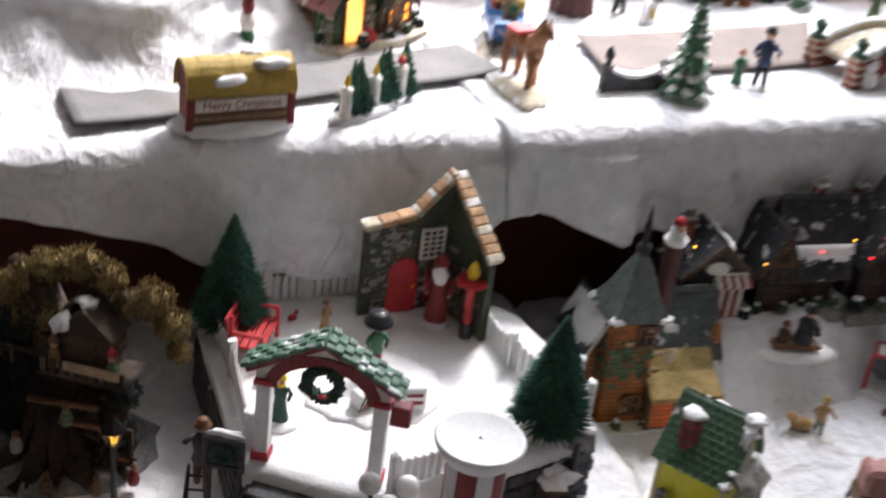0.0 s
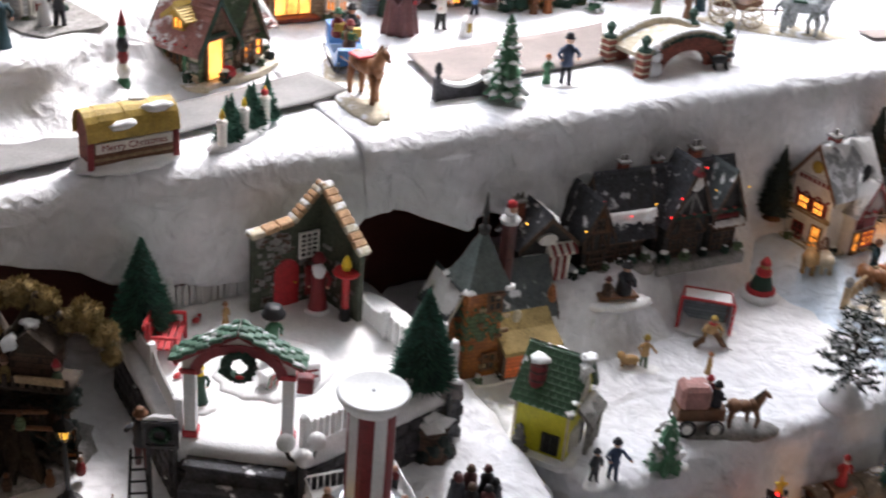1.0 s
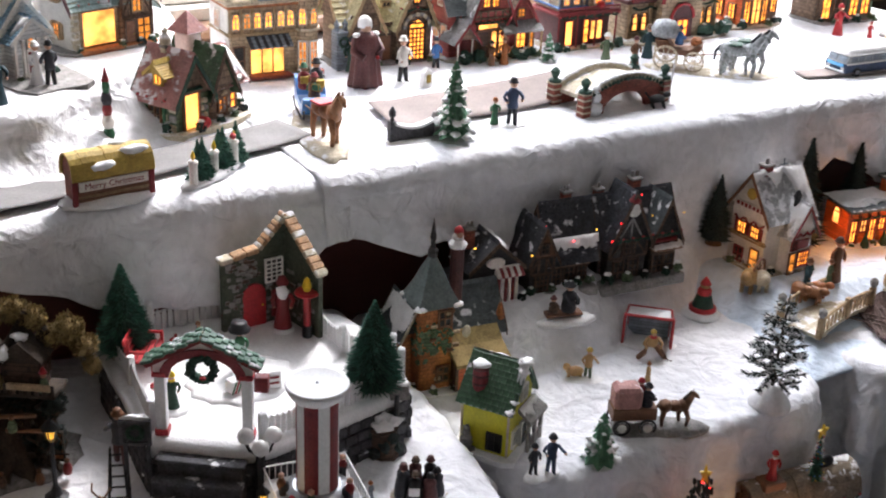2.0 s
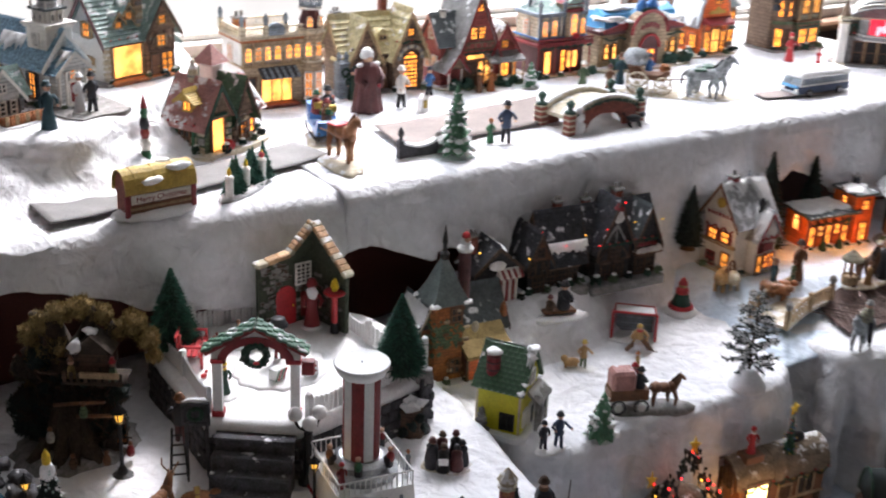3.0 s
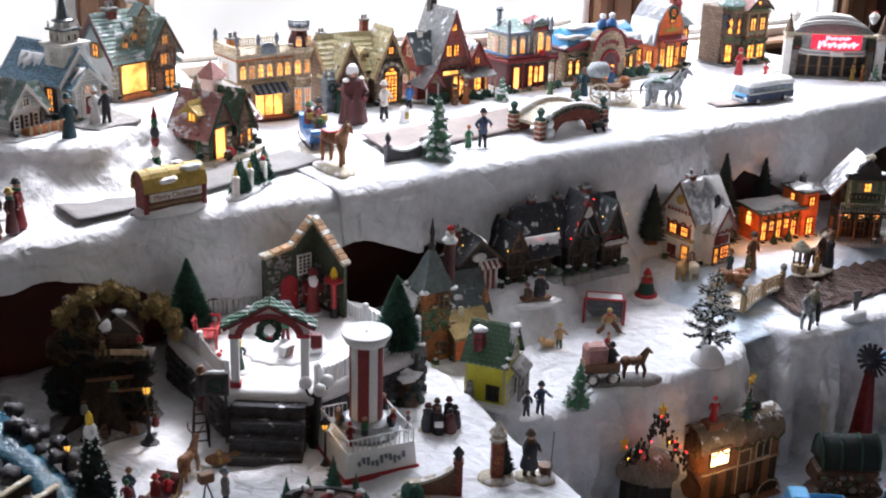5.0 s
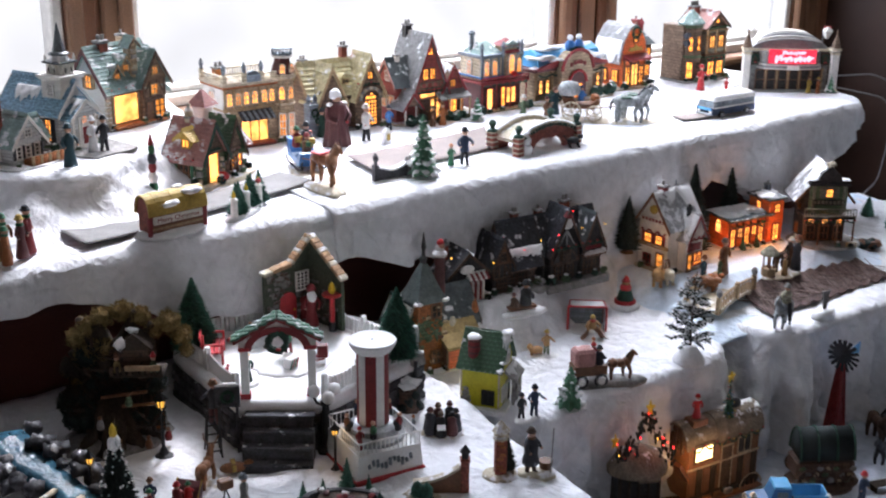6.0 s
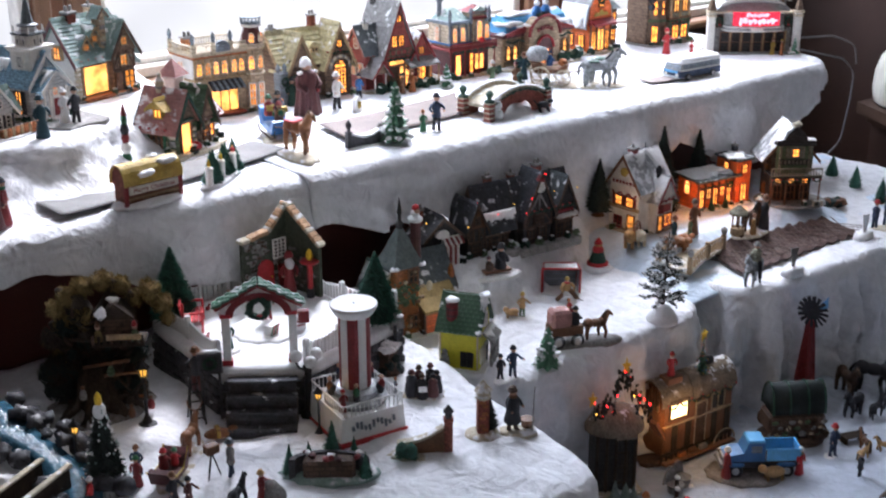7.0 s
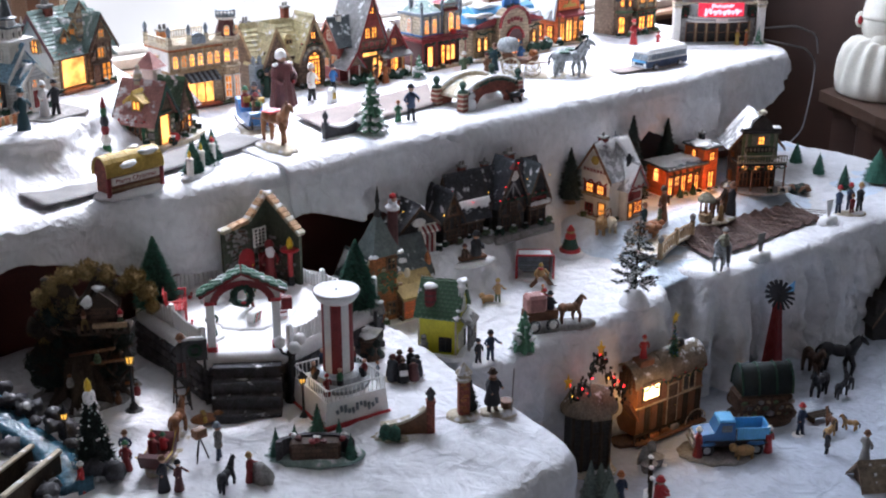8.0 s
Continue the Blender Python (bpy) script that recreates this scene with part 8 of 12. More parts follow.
s = Sh()
s.lathe([(0.019, 0.131), (0.021, 0.133), (0.0245, 0.139), (0.0255, 0.142), (0.0245, 0.1435), (0.0232, 0.1428), (0.003, 0.1428)], seg=36)
s.part("top_disc", WHITE, t, "white dished top disc", smooth=True)
s = Sh()
s.cone((0, 0, 0.1428), 0.0012, 0.001, 0.0012, 8)
s.part("screw", METAL, t)
for i in range(5):
    a = 2 * math.pi * i / 5 + 0.5
    s = Sh()
    s.box((0.027 * math.cos(a), 0.027 * math.sin(a), 0.048), (0.008, 0.007, 0.012), 0.0015, math.degrees(a))
    s.part("ride_seat", CHARCOAL, t)
    s = Sh()
    s.lathe([(0.003, 0), (0.004, 0.005), (0.002, 0.009)], (0.029 * math.cos(a), 0.029 * math.sin(a), 0.049), 8)
    s.ball((0.029 * math.cos(a), 0.029 * math.sin(a), 0.061), 0.003, sub=1, m=1)
    s.part("rider", [(DRED, NAVY, BROWN, GREEN)[i % 4], SKIN], t, smooth=True)
figure("ride_attendant", 0.640, 0.942, TB + 0.034, 0.026, 0, DRED, RED, "red-coated attendant figurine at the ride's rail")
figure("ride_visitor", 0.708, 0.940, TB + 0.034, 0.020, 40, BLUEGREY, ORANGE, "grey and orange child figurine at the ride's rail")

# large tree with a tree house
t = empty("tree_house_tree", place(0.475, 1.175, TB), "gnarled dark tree with yellow moss crowns and tree house", "tree")
mound(t, 0.126, 0.098, 0.010, STONE)
s = Sh()
s.tube([(0, 0, 0), (0.004, 0.002, 0.05), (-0.004, 0, 0.095), (-0.012, 0.006, 0.14)], 0.030, 9, r2=0.008)
for a, l, z0 in ((20, 0.040, 0.06), (110, 0.04, 0.08), (140, 0.046, 0.05), (320, 0.046, 0.085), (318, 0.030, 0.10), (141, 0.034, 0.09)):
    ca, sa = math.cos(radians(a)), math.sin(radians(a))
    s.tube([(0, 0, z0), (ca * l * 0.5, sa * l * 0.5, z0 + 0.022), (ca * l, sa * l, z0 + 0.055)], 0.013, 7, r2=0.004)
for a in range(0, 360, 45):
    s.tube([(0, 0, 0.028), (0.03 * math.cos(radians(a)), 0.03 * math.sin(radians(a)), 0.012), (0.05 * math.cos(radians(a + 10)), 0.045 * math.sin(radians(a + 10)), 0.004)], 0.012, 6, r2=0.004)
s.part("trunk", BARK, t, "twisted dark trunk with roots", smooth=True)


def moss_clump(c, r):
    s = Sh(Matrix.Translation(c))
    for i in range(1700):
        v = Vector((random.gauss(0, 1), random.gauss(0, 1), random.gauss(0, 1))).normalized()
        p = v * r * random.uniform(0.78, 1.06) * (1 + 0.32 * noise.noise(v * 2.2 + Vector(c) * 40))
        q = r * random.uniform(0.035, 0.095)
        a = [p + Vector((random.uniform(-1, 1), random.uniform(-1, 1), random.uniform(-1, 1))) * q for _ in range(3)] + [p + (v + Vector((0, 0, 0.4))) * q * random.uniform(1.0, 3.0)]
        vs = [s.bm.verts.new(s.M @ u) for u in a]
        for f in ((0, 1, 2), (0, 1, 3), (1, 2, 3), (0, 2, 3)):
            s.bm.faces.new([vs[k] for k in f])
    s.lump((0, 0, 0), r * 0.82, (1, 1, 1), 0.25, 2)
    return s


for c, r in (((-0.018, 0.014, 0.134), 0.0120), ((-0.006, 0.004, 0.146), 0.0115), ((0.012, -0.008, 0.152), 0.0120), ((0.026, -0.020, 0.148), 0.0105), ((0.050, -0.038, 0.140), 0.0125), ((0.060, -0.046, 0.126), 0.0110), ((0.038, -0.028, 0.132), 0.0095),
             ((-0.030, 0.024, 0.120), 0.0105), ((-0.024, 0.018, 0.098), 0.0125), ((-0.036, 0.028, 0.084), 0.0100), ((-0.030, 0.024, 0.066), 0.0085), ((0.064, -0.050, 0.108), 0.0075)):
    moss_clump(c, r).part("moss_crown", MOSS, t, "yellowish moss clump", kind="stuff")
# twigs, hangings and little creatures in the dark trunk
for k in range(70):
    f = random.random()
    u = random.uniform(-0.046, 0.052) * (1 - 0.25 * f)
    p = Vector((u * 0.78 - 0.010 * random.random() - 0.002, -u * 0.62 - 0.014 * random.random() - 0.002, 0.010 + 0.104 * f))
    d = Vector((random.gauss(0, 0.5), random.gauss(-0.2, 0.5), random.uniform(0.1, 1.0))).normalized() * random.uniform(0.016, 0.034)
    s = Sh()
    s.tube([p, p + d * 0.5 + Vector((random.gauss(0, 0.003), random.gauss(0, 0.003), 0)), p + d], random.uniform(0.0022, 0.0052), 6, r2=0.0008)
    s.part("twig", (BARK, BROWNWALL, BARK)[k % 3], t, smooth=True)
# Dark tufts fill the trunk's hollows: shade built as shape and colour.
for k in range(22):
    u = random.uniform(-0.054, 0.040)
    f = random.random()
    moss_clump((u * 0.78 - 0.004, -u * 0.62 - 0.006, 0.016 + 0.075 * f), random.uniform(0.011, 0.015)).part("shadow_tuft", (DARKPINE, BARK)[k % 2], t, "dark twig and leaf tufts standing in for the trunk's shade", kind="stuff")
for k in range(34):
    f = random.random() ** 1.25
    u = random.uniform(-0.050, 0.050) * (1 - 0.2 * f)
    c = (u * 0.78 - 0.004, -u * 0.62 - 0.010, 0.020 + 0.095 * f)
    moss_clump(c, random.uniform(0.006, 0.012)).part("leaf_tuft", (DARKPINE, BARK, DARKPINE, BROWNWALL, DARKPINE, MOSS)[k % 6], t, kind="stuff")
for a, l, zz in ((230, 0.060, 0.006), (255, 0.055, 0.010), (280, 0.058, 0.008), (305, 0.060, 0.006), (200, 0.055, 0.008)):
    ca, sa = math.cos(radians(a)), math.sin(radians(a))
    s = Sh()
    s.tube([(ca * 0.012, sa * 0.012, 0.060), (ca * 0.022, sa * 0.020, 0.034), (ca * 0.036, sa * 0.030, 0.016), (ca * l, sa * l * 0.8, zz)], 0.010, 7, r2=0.004)
    s.part("root", BARK, t, smooth=True)
for x, y, z, m in ((-0.034, -0.036, 0.040, STONE), (0.036, -0.050, 0.012, DRED), (0.012, -0.052, 0.010, BROWN), (-0.018, -0.046, 0.012, BROWNWALL), (-0.004, -0.044, 0.062, GREENWALL)):
    s = Sh(Matrix.Translation((x, y, z)) @ Matrix.Diagonal((0.72, 0.72, 0.72, 1)))
    s.lathe([(0.005, -0.004), (0.006, 0.002), (0.004, 0.009), (0.002, 0.011)], seg=9)
    s.ball((0, 0, 0.014), 0.0038, sub=1, m=1)
    s.part("tree_elf", [m, BROWN], t, smooth=True)
for (x0, z0), (x1, z1) in (((-0.014, 0.066), (0.036, 0.074)), ((0.008, 0.056), (0.044, 0.060))):
    s = Sh()
    s.tube([(x0 * 0.78 - 0.014, -x0 * 0.62 - 0.030, z0), (x1 * 0.78 - 0.014, -x1 * 0.62 - 0.030, z1)], 0.0020, 6)
    s.part("walkway_beam", BROWN, t, "brown wooden walkway beam", smooth=True)
th = Matrix.Translation((0.014, -0.034, 0.090)) @ pose(0, 0, 0, 0, 0, -34) @ Matrix.Diagonal((0.92, 0.92, 0.92, 1))
s = Sh(th)
s.box((0, 0, 0.002), (0.062, 0.034, 0.004), 0.001)
s.part("platform", BARK, t, "dark plank platform")
for i in range(9):
    s = Sh(th)
    s.box((-0.028 + 0.007 * i, -0.016, 0.009), (0.004, 0.002, 0.011), 0.0004)
    s.part("rail_plank", BARK if i % 3 else BROWNWALL, t)
s = Sh(th)
s.box((0.008, -0.0185, 0.013), (0.040, 0.003, 0.007), 0.0008)
s.part("rail_board", OAKSTONE, t, "pale tan rail board")
s = Sh(th)
s.box((-0.002, 0.004, 0.019), (0.036, 0.022, 0.032), 0.001)
s.part("hut_wall", BROWNWALL, t)
s = Sh(th)
s.prism([(-0.024, 0.032), (0.020, 0.032), (-0.002, 0.052)], "y", -0.010, 0.018)
s.part("hut_roof", BARK, t)
s = Sh(th)
s.lump((-0.004, 0.002, 0.052), 0.007, (1.1, 1, 0.5), 0.4)
s.lump((-0.017, -0.008, 0.039), 0.009, (0.7, 1, 0.9), 0.5)
s.part("roof_snow", SNOWP, t, smooth=True)
for x, y, z, c, q in ((0.020, -0.012, 0.006, GREENWALL, RED), (-0.022, -0.011, 0.006, MOSS, BROWN)):
    s = Sh(th)
    s.lathe([(0.005, z), (0.004, z + 0.01), (0.002, z + 0.014)], (x, y, 0), 8)
    s.ball((x, y, z + 0.017), 0.0035, m=1, sub=1)
    s.lathe([(0.0042, z + 0.019), (0.001, z + 0.025)], (x, y, 0), 8, m=2)
    s.part("tree_elf", [c, SKIN, q], t, smooth=True)
win(t, 0.030, -0.040, 0.020, 0.012, 0.026, -24, ORANGE, BARK, 1, 1)

# lamps and people in front
street_lamp(0.496, 1.106, TB, 0.080, "black street lamp with glowing amber glass", power=0.012)
street_lamp(0.627, 0.969, TB, 0.058, "black street lamp beside the tower ride", power=0.006)
t = empty("step_ladder", place(0.542, 1.080, TB, -20), "black step ladder leaning by the terrace", "ladder")
for sx in (-1, 1):
    s = Sh()
    s.tube([(sx * 0.008, -0.010, 0), (sx * 0.005, 0.004, 0.050)], 0.0012, 5)
    s.part("rail", BLACK, t)
    s = Sh()
    s.tube([(sx * 0.008, 0.014, 0), (sx * 0.005, 0.005, 0.050)], 0.0010, 5)
    s.part("strut", BLACK, t)
for k in range(5):
    s = Sh()
    s.tube([(-0.0076 + 0.0005 * k, -0.0085 + 0.0026 * k, 0.008 + 0.009 * k), (0.0076 - 0.0005 * k, -0.0085 + 0.0026 * k, 0.008 + 0.009 * k)], 0.0010, 5)
    s.part("rung", BLACK, t)
figure("ladder_man", 0.546, 1.082, TB + 0.036, 0.052, 160, CHARCOAL, BROWN, "dark-coated man figurine up the step ladder", legs=MAROON, skirt=False, arm=1.2)
t = empty("notice_board", place(0.5575, 1.072, 0.812, -30, 0.74), "carved dark notice board with a wreath", "sign")
s = Sh()
s.box((0, 0, 0.032), (0.034, 0.006, 0.030), 0.001)
for sx in (-1, 1):
    s.box((sx * 0.013, 0, -0.020), (0.004, 0.005, 0.080), 0.0005)
s.part("board", DSTONE, t)
s = Sh()
s.lattice([-0.018, -0.014, 0.014, 0.018], [0.016, 0.020, 0.044, 0.048], lambda i, j: (i, j) != (1, 1), -0.0055, -0.002)
s.part("frame", DSTONE, t, "dark carved frame")
s = Sh()
for i in range(16):
    a = 2 * math.pi * i / 16
    s.lump((0.008 * math.cos(a), -0.005, 0.032 + 0.008 * math.sin(a)), 0.003, (1, 1, 1), 0.5, 1)
s.part("wreath", DGREEN, t, kind="stuff")
s = Sh()
s.lump((0, 0, 0.048), 0.017, (1, 0.22, 0.28), 0.35, 3)
s.part("snow_crest", SNOWP, t, smooth=True)

t = empty("globe_lamp", place(0.641, 1.008, TB, 0), "black lamp post with three white glass globes", "lamp", "village lamps")
s = Sh()
s.lathe([(0.010, 0), (0.010, 0.006), (0.005, 0.012), (0.004, 0.058), (0.006, 0.062), (0.003, 0.066)], seg=10)
s.part("post", BLACK, t)
for a in (10, 130, 250):
    s = Sh()
    s.tube([(0, 0, 0.056), (0.010 * math.cos(radians(a)), 0.010 * math.sin(radians(a)), 0.060), (0.013 * math.cos(radians(a)), 0.013 * math.sin(radians(a)), 0.066)], 0.0014, 6)
    p = s.part("arm", BLACK, t)
    s = Sh()
    s.ball((0.013 * math.cos(radians(a)), 0.013 * math.sin(radians(a)), 0.073), 0.0072)
    s.part("globe", WHITE, p, "pale glass globe", smooth=True)

# decorated tree with the golden top
t = empty("decorated_tree", place(0.405, 1.014, TB, 0, 1.3) @ Matrix.Diagonal((0.80, 0.80, 0.90, 1)), "dark green decorated tree with snowy tip and golden finial", "tree")
s = Sh(Matrix.Diagonal((0.085, 0.085, 0.085, 1)))
needles(s, 0.06, 0.92, 0.23, 0.035, 44, 60, 0.25, 0.3, width=0.03)
s.cone((0, 0, 0.03), 0.19, 0.02, 0.90, 14)
s.part("crown", DARKPINE, t, kind="stuff")
s = Sh()
for i in range(90):
    f = random.random()
    a, r = random.uniform(0, 6.28), 0.019 * (1 - f) + 0.004
    s.ball((r * math.cos(a), r * math.sin(a), 0.008 + 0.068 * f), 0.0012, sub=1, m=i % 3)
s.part("baubles", [HOUSEWHITE, SNOWP, TEALROOF], t, "tiny white and gold baubles", kind="stuff")
s = Sh()
s.lump((0, 0, 0.072), 0.0062, (1, 1, 1.3), 0.25)
s.part("snow_tip", SNOWP, t, smooth=True)
s = Sh()
s.lathe([(0.0028, 0.077), (0.0036, 0.081), (0.0032, 0.086), (0.0006, 0.090)], seg=12)
s.part("finial", YSTAR, t, "golden yellow finial")
s = Sh()
s.cone((0, 0, 0), 0.020, 0.018, 0.008, 14)
s.part("base", SNOWP, t)
for x, y, c, q in ((0.378, 0.990, RED, SNOWP), (0.430, 0.998, DRED, GREEN), (0.440, 1.018, NAVY, BROWN)):
    figure("tree_child", x, y, TB, 0.034, random.uniform(0, 360), c, q, "child figurine in red or navy around the decorated tree", group="children at the decorated tree")

# deer sleigh
t = empty("deer_sleigh", place(0.480, 1.002, TB, 40, 0.95), "tan reindeer pulling a dark red sleigh on a snowy base", "model sleigh")
mound(t, 0.110, 0.034, 0.005, SAND)
s = Sh()
s.prism([(-0.050, 0.008), (-0.056, 0.024), (-0.050, 0.026), (-0.044, 0.018), (-0.026, 0.017), (-0.016, 0.028), (-0.010, 0.032), (-0.006, 0.028), (-0.012, 0.010)], "y", -0.013, 0.013)
s.part("sleigh_body", MAROON, t, "dark red sleigh body")
for sy in (-1, 1):
    s = Sh()
    s.tube([(-0.057, sy * 0.0135, 0.025), (-0.046, sy * 0.0135, 0.017), (-0.026, sy * 0.0135, 0.016), (-0.010, sy * 0.0135, 0.033)], 0.0011, 5)
    s.part("gold_trim", GOLD, t)
sit(t, -0.034, 0.004, 0.018, 0.024, DRED, RED, 90)
sit(t, -0.024, -0.004, 0.018, 0.020, RED, GREEN, 90)
s = Sh()
horse_mesh(s, 0, 1, Matrix.Translation((0.030, 0, 0.003)) @ Matrix.Diagonal((0.044, 0.046, 0.043, 1)))
for sy in (-1, 1):
    s.tube([(0.049, sy * 0.002, 0.042), (0.046, sy * 0.007, 0.050), (0.050, sy * 0.009, 0.055)], 0.0008, 5, m=1)
s.part("reindeer", [CHEST, BROWN], t, "tan reindeer", smooth=True)

t = empty("tripod_camera", place(0.494, 0.962, TB), "old wooden camera on a black tripod", "camera model")
for a in (90, 210, 330):
    s = Sh()
    s.tube([(0, 0, 0.030), (0.009 * math.cos(radians(a)), 0.009 * math.sin(radians(a)), 0)], 0.0008, 5)
    s.part("leg", BLACK, t)
s = Sh()
s.box((0, 0, 0.034), (0.014, 0.010, 0.010), 0.001)
s.part("camera_box", BROWN, t)
figure("photographer", 0.508, 0.950, TB + 0.002, 0.044, 70, STONE, BLUEGREY, "grey-coated photographer figurine behind the camera", legs=NAVY, skirt=False)
t = empty("snow_plinth", place(0.501, 0.956, TB - 0.0015, -30), "sandy base under the photographer", "plinth")
mound(t, 0.040, 0.022, 0.004, SAND)
s = Sh()
s.ball((0, 0, 0.006), 0.007, (2.2, 1, 0.9))
s.ball((0.016, 0, 0.008), 0.005, (1.2, 1, 1))
s.box((0, 0, 0.008), (0.006, 0.015, 0.010), 0.001, m=1)
s.thing("lying_deer", [CHEST, GOLD], place(0.540, 1.032, TB, -20), "small tan animal with a gold blanket lying in snow", "animal figurine")
for x, y, hh, c, q, lab in ((0.438, 0.938, 0.040, CHARCOAL, BROWN, "dark-coated figurine waving at the front"), (0.450, 0.930, 0.034, MAROON, BLACK, "maroon-coated figurine at the front"), (0.508, 0.893, 0.036, DRED, TANFIG, "red and tan figurine seated in snow")):
    figure("villager", x, y, TB, hh, random.uniform(0, 60), c, q, lab, arm=1.4)
s = Sh()
horse_mesh(s, 0, 1, Matrix.Diagonal((0.034, 0.034, 0.034, 1)))
s.thing("pony", [CHARCOAL, BLACK], place(0.484, 0.898, TB, 30), "small dark pony figurine in the snow", "animal figurine")
s = Sh()
s.lump((0, 0, 0.010), 0.014, (0.7, 1, 1), 0.3)
s.thing("grey_rock", STONE, place(0.518, 0.886, TB), "small grey rock in the snow", "rock")

# snowy planter with trees, and wall with pillar
t = empty("snowy_garden_wall", place(0.588, 0.893, TB, -38), "curved dark wall with green firs on a snowy base", "model wall")
mound(t, 0.100, 0.050, 0.008, TEALROOF)
n = 12
s = Sh()
s.prism([(0.040 * math.cos(math.pi * i / n), -0.014 + 0.020 * math.sin(math.pi * i / n)) for i in range(n + 1)] + [(0.034 * math.cos(math.pi * i / n), -0.014 + 0.015 * math.sin(math.pi * i / n)) for i in range(n, -1, -1)], "z", 0.004, 0.026)
s.part("wall", DSTONE, t)
s = Sh()
s.box((0, -0.008, 0.014), (0.052, 0.020, 0.020), 0.003)
s.part("planter", BROWNWALL, t)
for x, y, hh in ((0.002, 0.012, 0.050), (-0.040, -0.004, 0.032), (0.024, 0.010, 0.032), (0.036, -0.014, 0.028), (-0.022, 0.012, 0.026)):
    s = Sh(Matrix.Translation((x, y, 0.006)) @ Matrix.Diagonal((hh, hh, hh, 1)))
    needles(s, 0.05, 0.95, 0.26, 0.02, 16, 26, 0.35, 0.2)
    s.cone((0, 0, 0), 0.22, 0.01, 0.95, 10)
    s.part("fir", NEEDLE, t, kind="stuff")
s = Sh()
for i in range(9):
    s.lump((random.uniform(-0.03, 0.03), random.uniform(-0.016, 0.004), 0.026), 0.004, (1, 1, 0.8), 0.4, 1, m=i % 3)
s.part("flowers", [MAROON, SNOWP, DRED], t, kind="stuff")

t = empty("pillar_wall", place(0.684, 0.864, TB, -36, 0.78), "curved sandstone wall with lantern pillar and green bushes", "model wall")
mound(t, 0.090, 0.036, 0.006, SAND)
n = 12
s = Sh()
s.prism([(-0.034, 0.004), (0.032, 0.004), (0.032, 0.046)] + [(0.032 - 0.066 * i / n, 0.018 + 0.026 * (1 - i / n) ** 2.2) for i in range(1, n + 1)], "y", -0.004, 0.005)
s.part("wall", BROWN, t, "brown curved wall")
s = Sh()
s.prism([(0.032 - 0.066 * i / n, 0.0185 + 0.026 * (1 - i / n) ** 2.2) for i in range(1, n + 1)] + [(0.032 - 0.066 * i / n, 0.0225 + 0.026 * (1 - i / n) ** 2.2) for i in range(n, 0, -1)], "y", -0.005, 0.006)
s.part("snow_coping", SAND, t)
s = Sh()
s.box((0.034, 0, 0.027), (0.011, 0.011, 0.050), 0.001)
s.box((0.034, 0, 0.053), (0.013, 0.013, 0.004), 0.0006)
p = s.part("pillar", BRICK, t)
s = Sh()
s.cone((0.034, 0, 0.055), 0.0045, 0.0055, 0.009, 6)
s.cone((0.034, 0, 0.064), 0.008, 0.0006, 0.010, 6)
s.part("lantern", DSTONE, p)
for x, y, r in ((-0.028, -0.010, 0.010), (-0.016, -0.014, 0.008)):
    s = Sh(Matrix.Translation((x, y, 0.004)) @ Matrix.Diagonal((0.026, 0.026, 0.026, 1)))
    needles(s, 0.05, 0.9, 0.40, 0.05, 14, 26, 0.35, 0.1)
    s.ball((0, 0, 0.4), 0.34, (1, 1, 1.3))
    s.part("bush", NEEDLE, t, kind="stuff")

t = empty("carol_group", place(0.770, 0.969, TB, -30) @ Matrix.Diagonal((0.95, 0.95, 0.88, 1)), "ring of dark-coated singers on a round snowy base", "figurine group")
mound(t, 0.052, 0.040, 0.005, SAND)
for i in range(7):
    a = 2 * math.pi * i / 7
    s = Sh(Matrix.Translation((0.016 * math.cos(a), 0.012 * math.sin(a), 0.004)) @ Matrix.Diagonal((0.036, 0.036, 0.031 + 0.003 * ((i * 5) % 3), 1)))
    s.lathe([(0.20, 0), (0.22, 0.06), (0.19, 0.35), (0.15, 0.55), (0.17, 0.68), (0.06, 0.80)], seg=10)
    s.ball((0, 0, 0.86), 0.080, m=1, sub=1)
    s.lathe([(0.12, 0.88), (0.11, 0.91), (0.085, 0.93), (0.08, 1.0), (0.02, 1.02)], m=2, seg=10)
    s.part("singer", [(CHARCOAL, BLACK, MAROON, BLACK)[i % 4], SKIN, (BLACK, MAROON, BROWNWALL)[i % 3]], t, smooth=True)
s = Sh(Matrix.Translation((-0.004, -0.020, 0.020)))
s.box((0, 0, 0), (0.010, 0.004, 0.007), 0.0006, 0, 0, rx=-25)
s.part("song_sheet", SNOWP, t)

t = empty("brick_pillar", place(0.756, 0.852, TB, -30, 0.82), "square brick pillar with snowy cap and small fir", "pillar")
mound(t, 0.050, 0.044, 0.010, SAND)
s = Sh()
s.box((0, 0, 0.032), (0.015, 0.013, 0.052), 0.001)
p = s.part("shaft", BRICK, t)
for k in range(9):
    for sy in (-1, 1):
        s = Sh()
        s.box((0.003 * (k % 2) - 0.0015, sy * 0.0066, 0.010 + k * 0.0055), (0.008, 0.001, 0.0042), 0.0003)
        s.part("brick", ORANGE if k % 3 else BRICK, p)
s = Sh()
s.lathe([(0.010, 0.058), (0.011, 0.061), (0.0085, 0.063), (0.0085, 0.068), (0.0120, 0.069), (0.001, 0.083)], seg=8)
s.part("cap", SAND, t, "snowy stone cap")
s = Sh(Matrix.Translation((0.010, 0.010, 0.004)) @ Matrix.Diagonal((0.062, 0.062, 0.062, 1)))
needles(s, 0.05, 0.95, 0.22, 0.02, 18, 26, 0.35, 0.2)
s.cone((0, 0, 0), 0.18, 0.01, 0.95, 10)
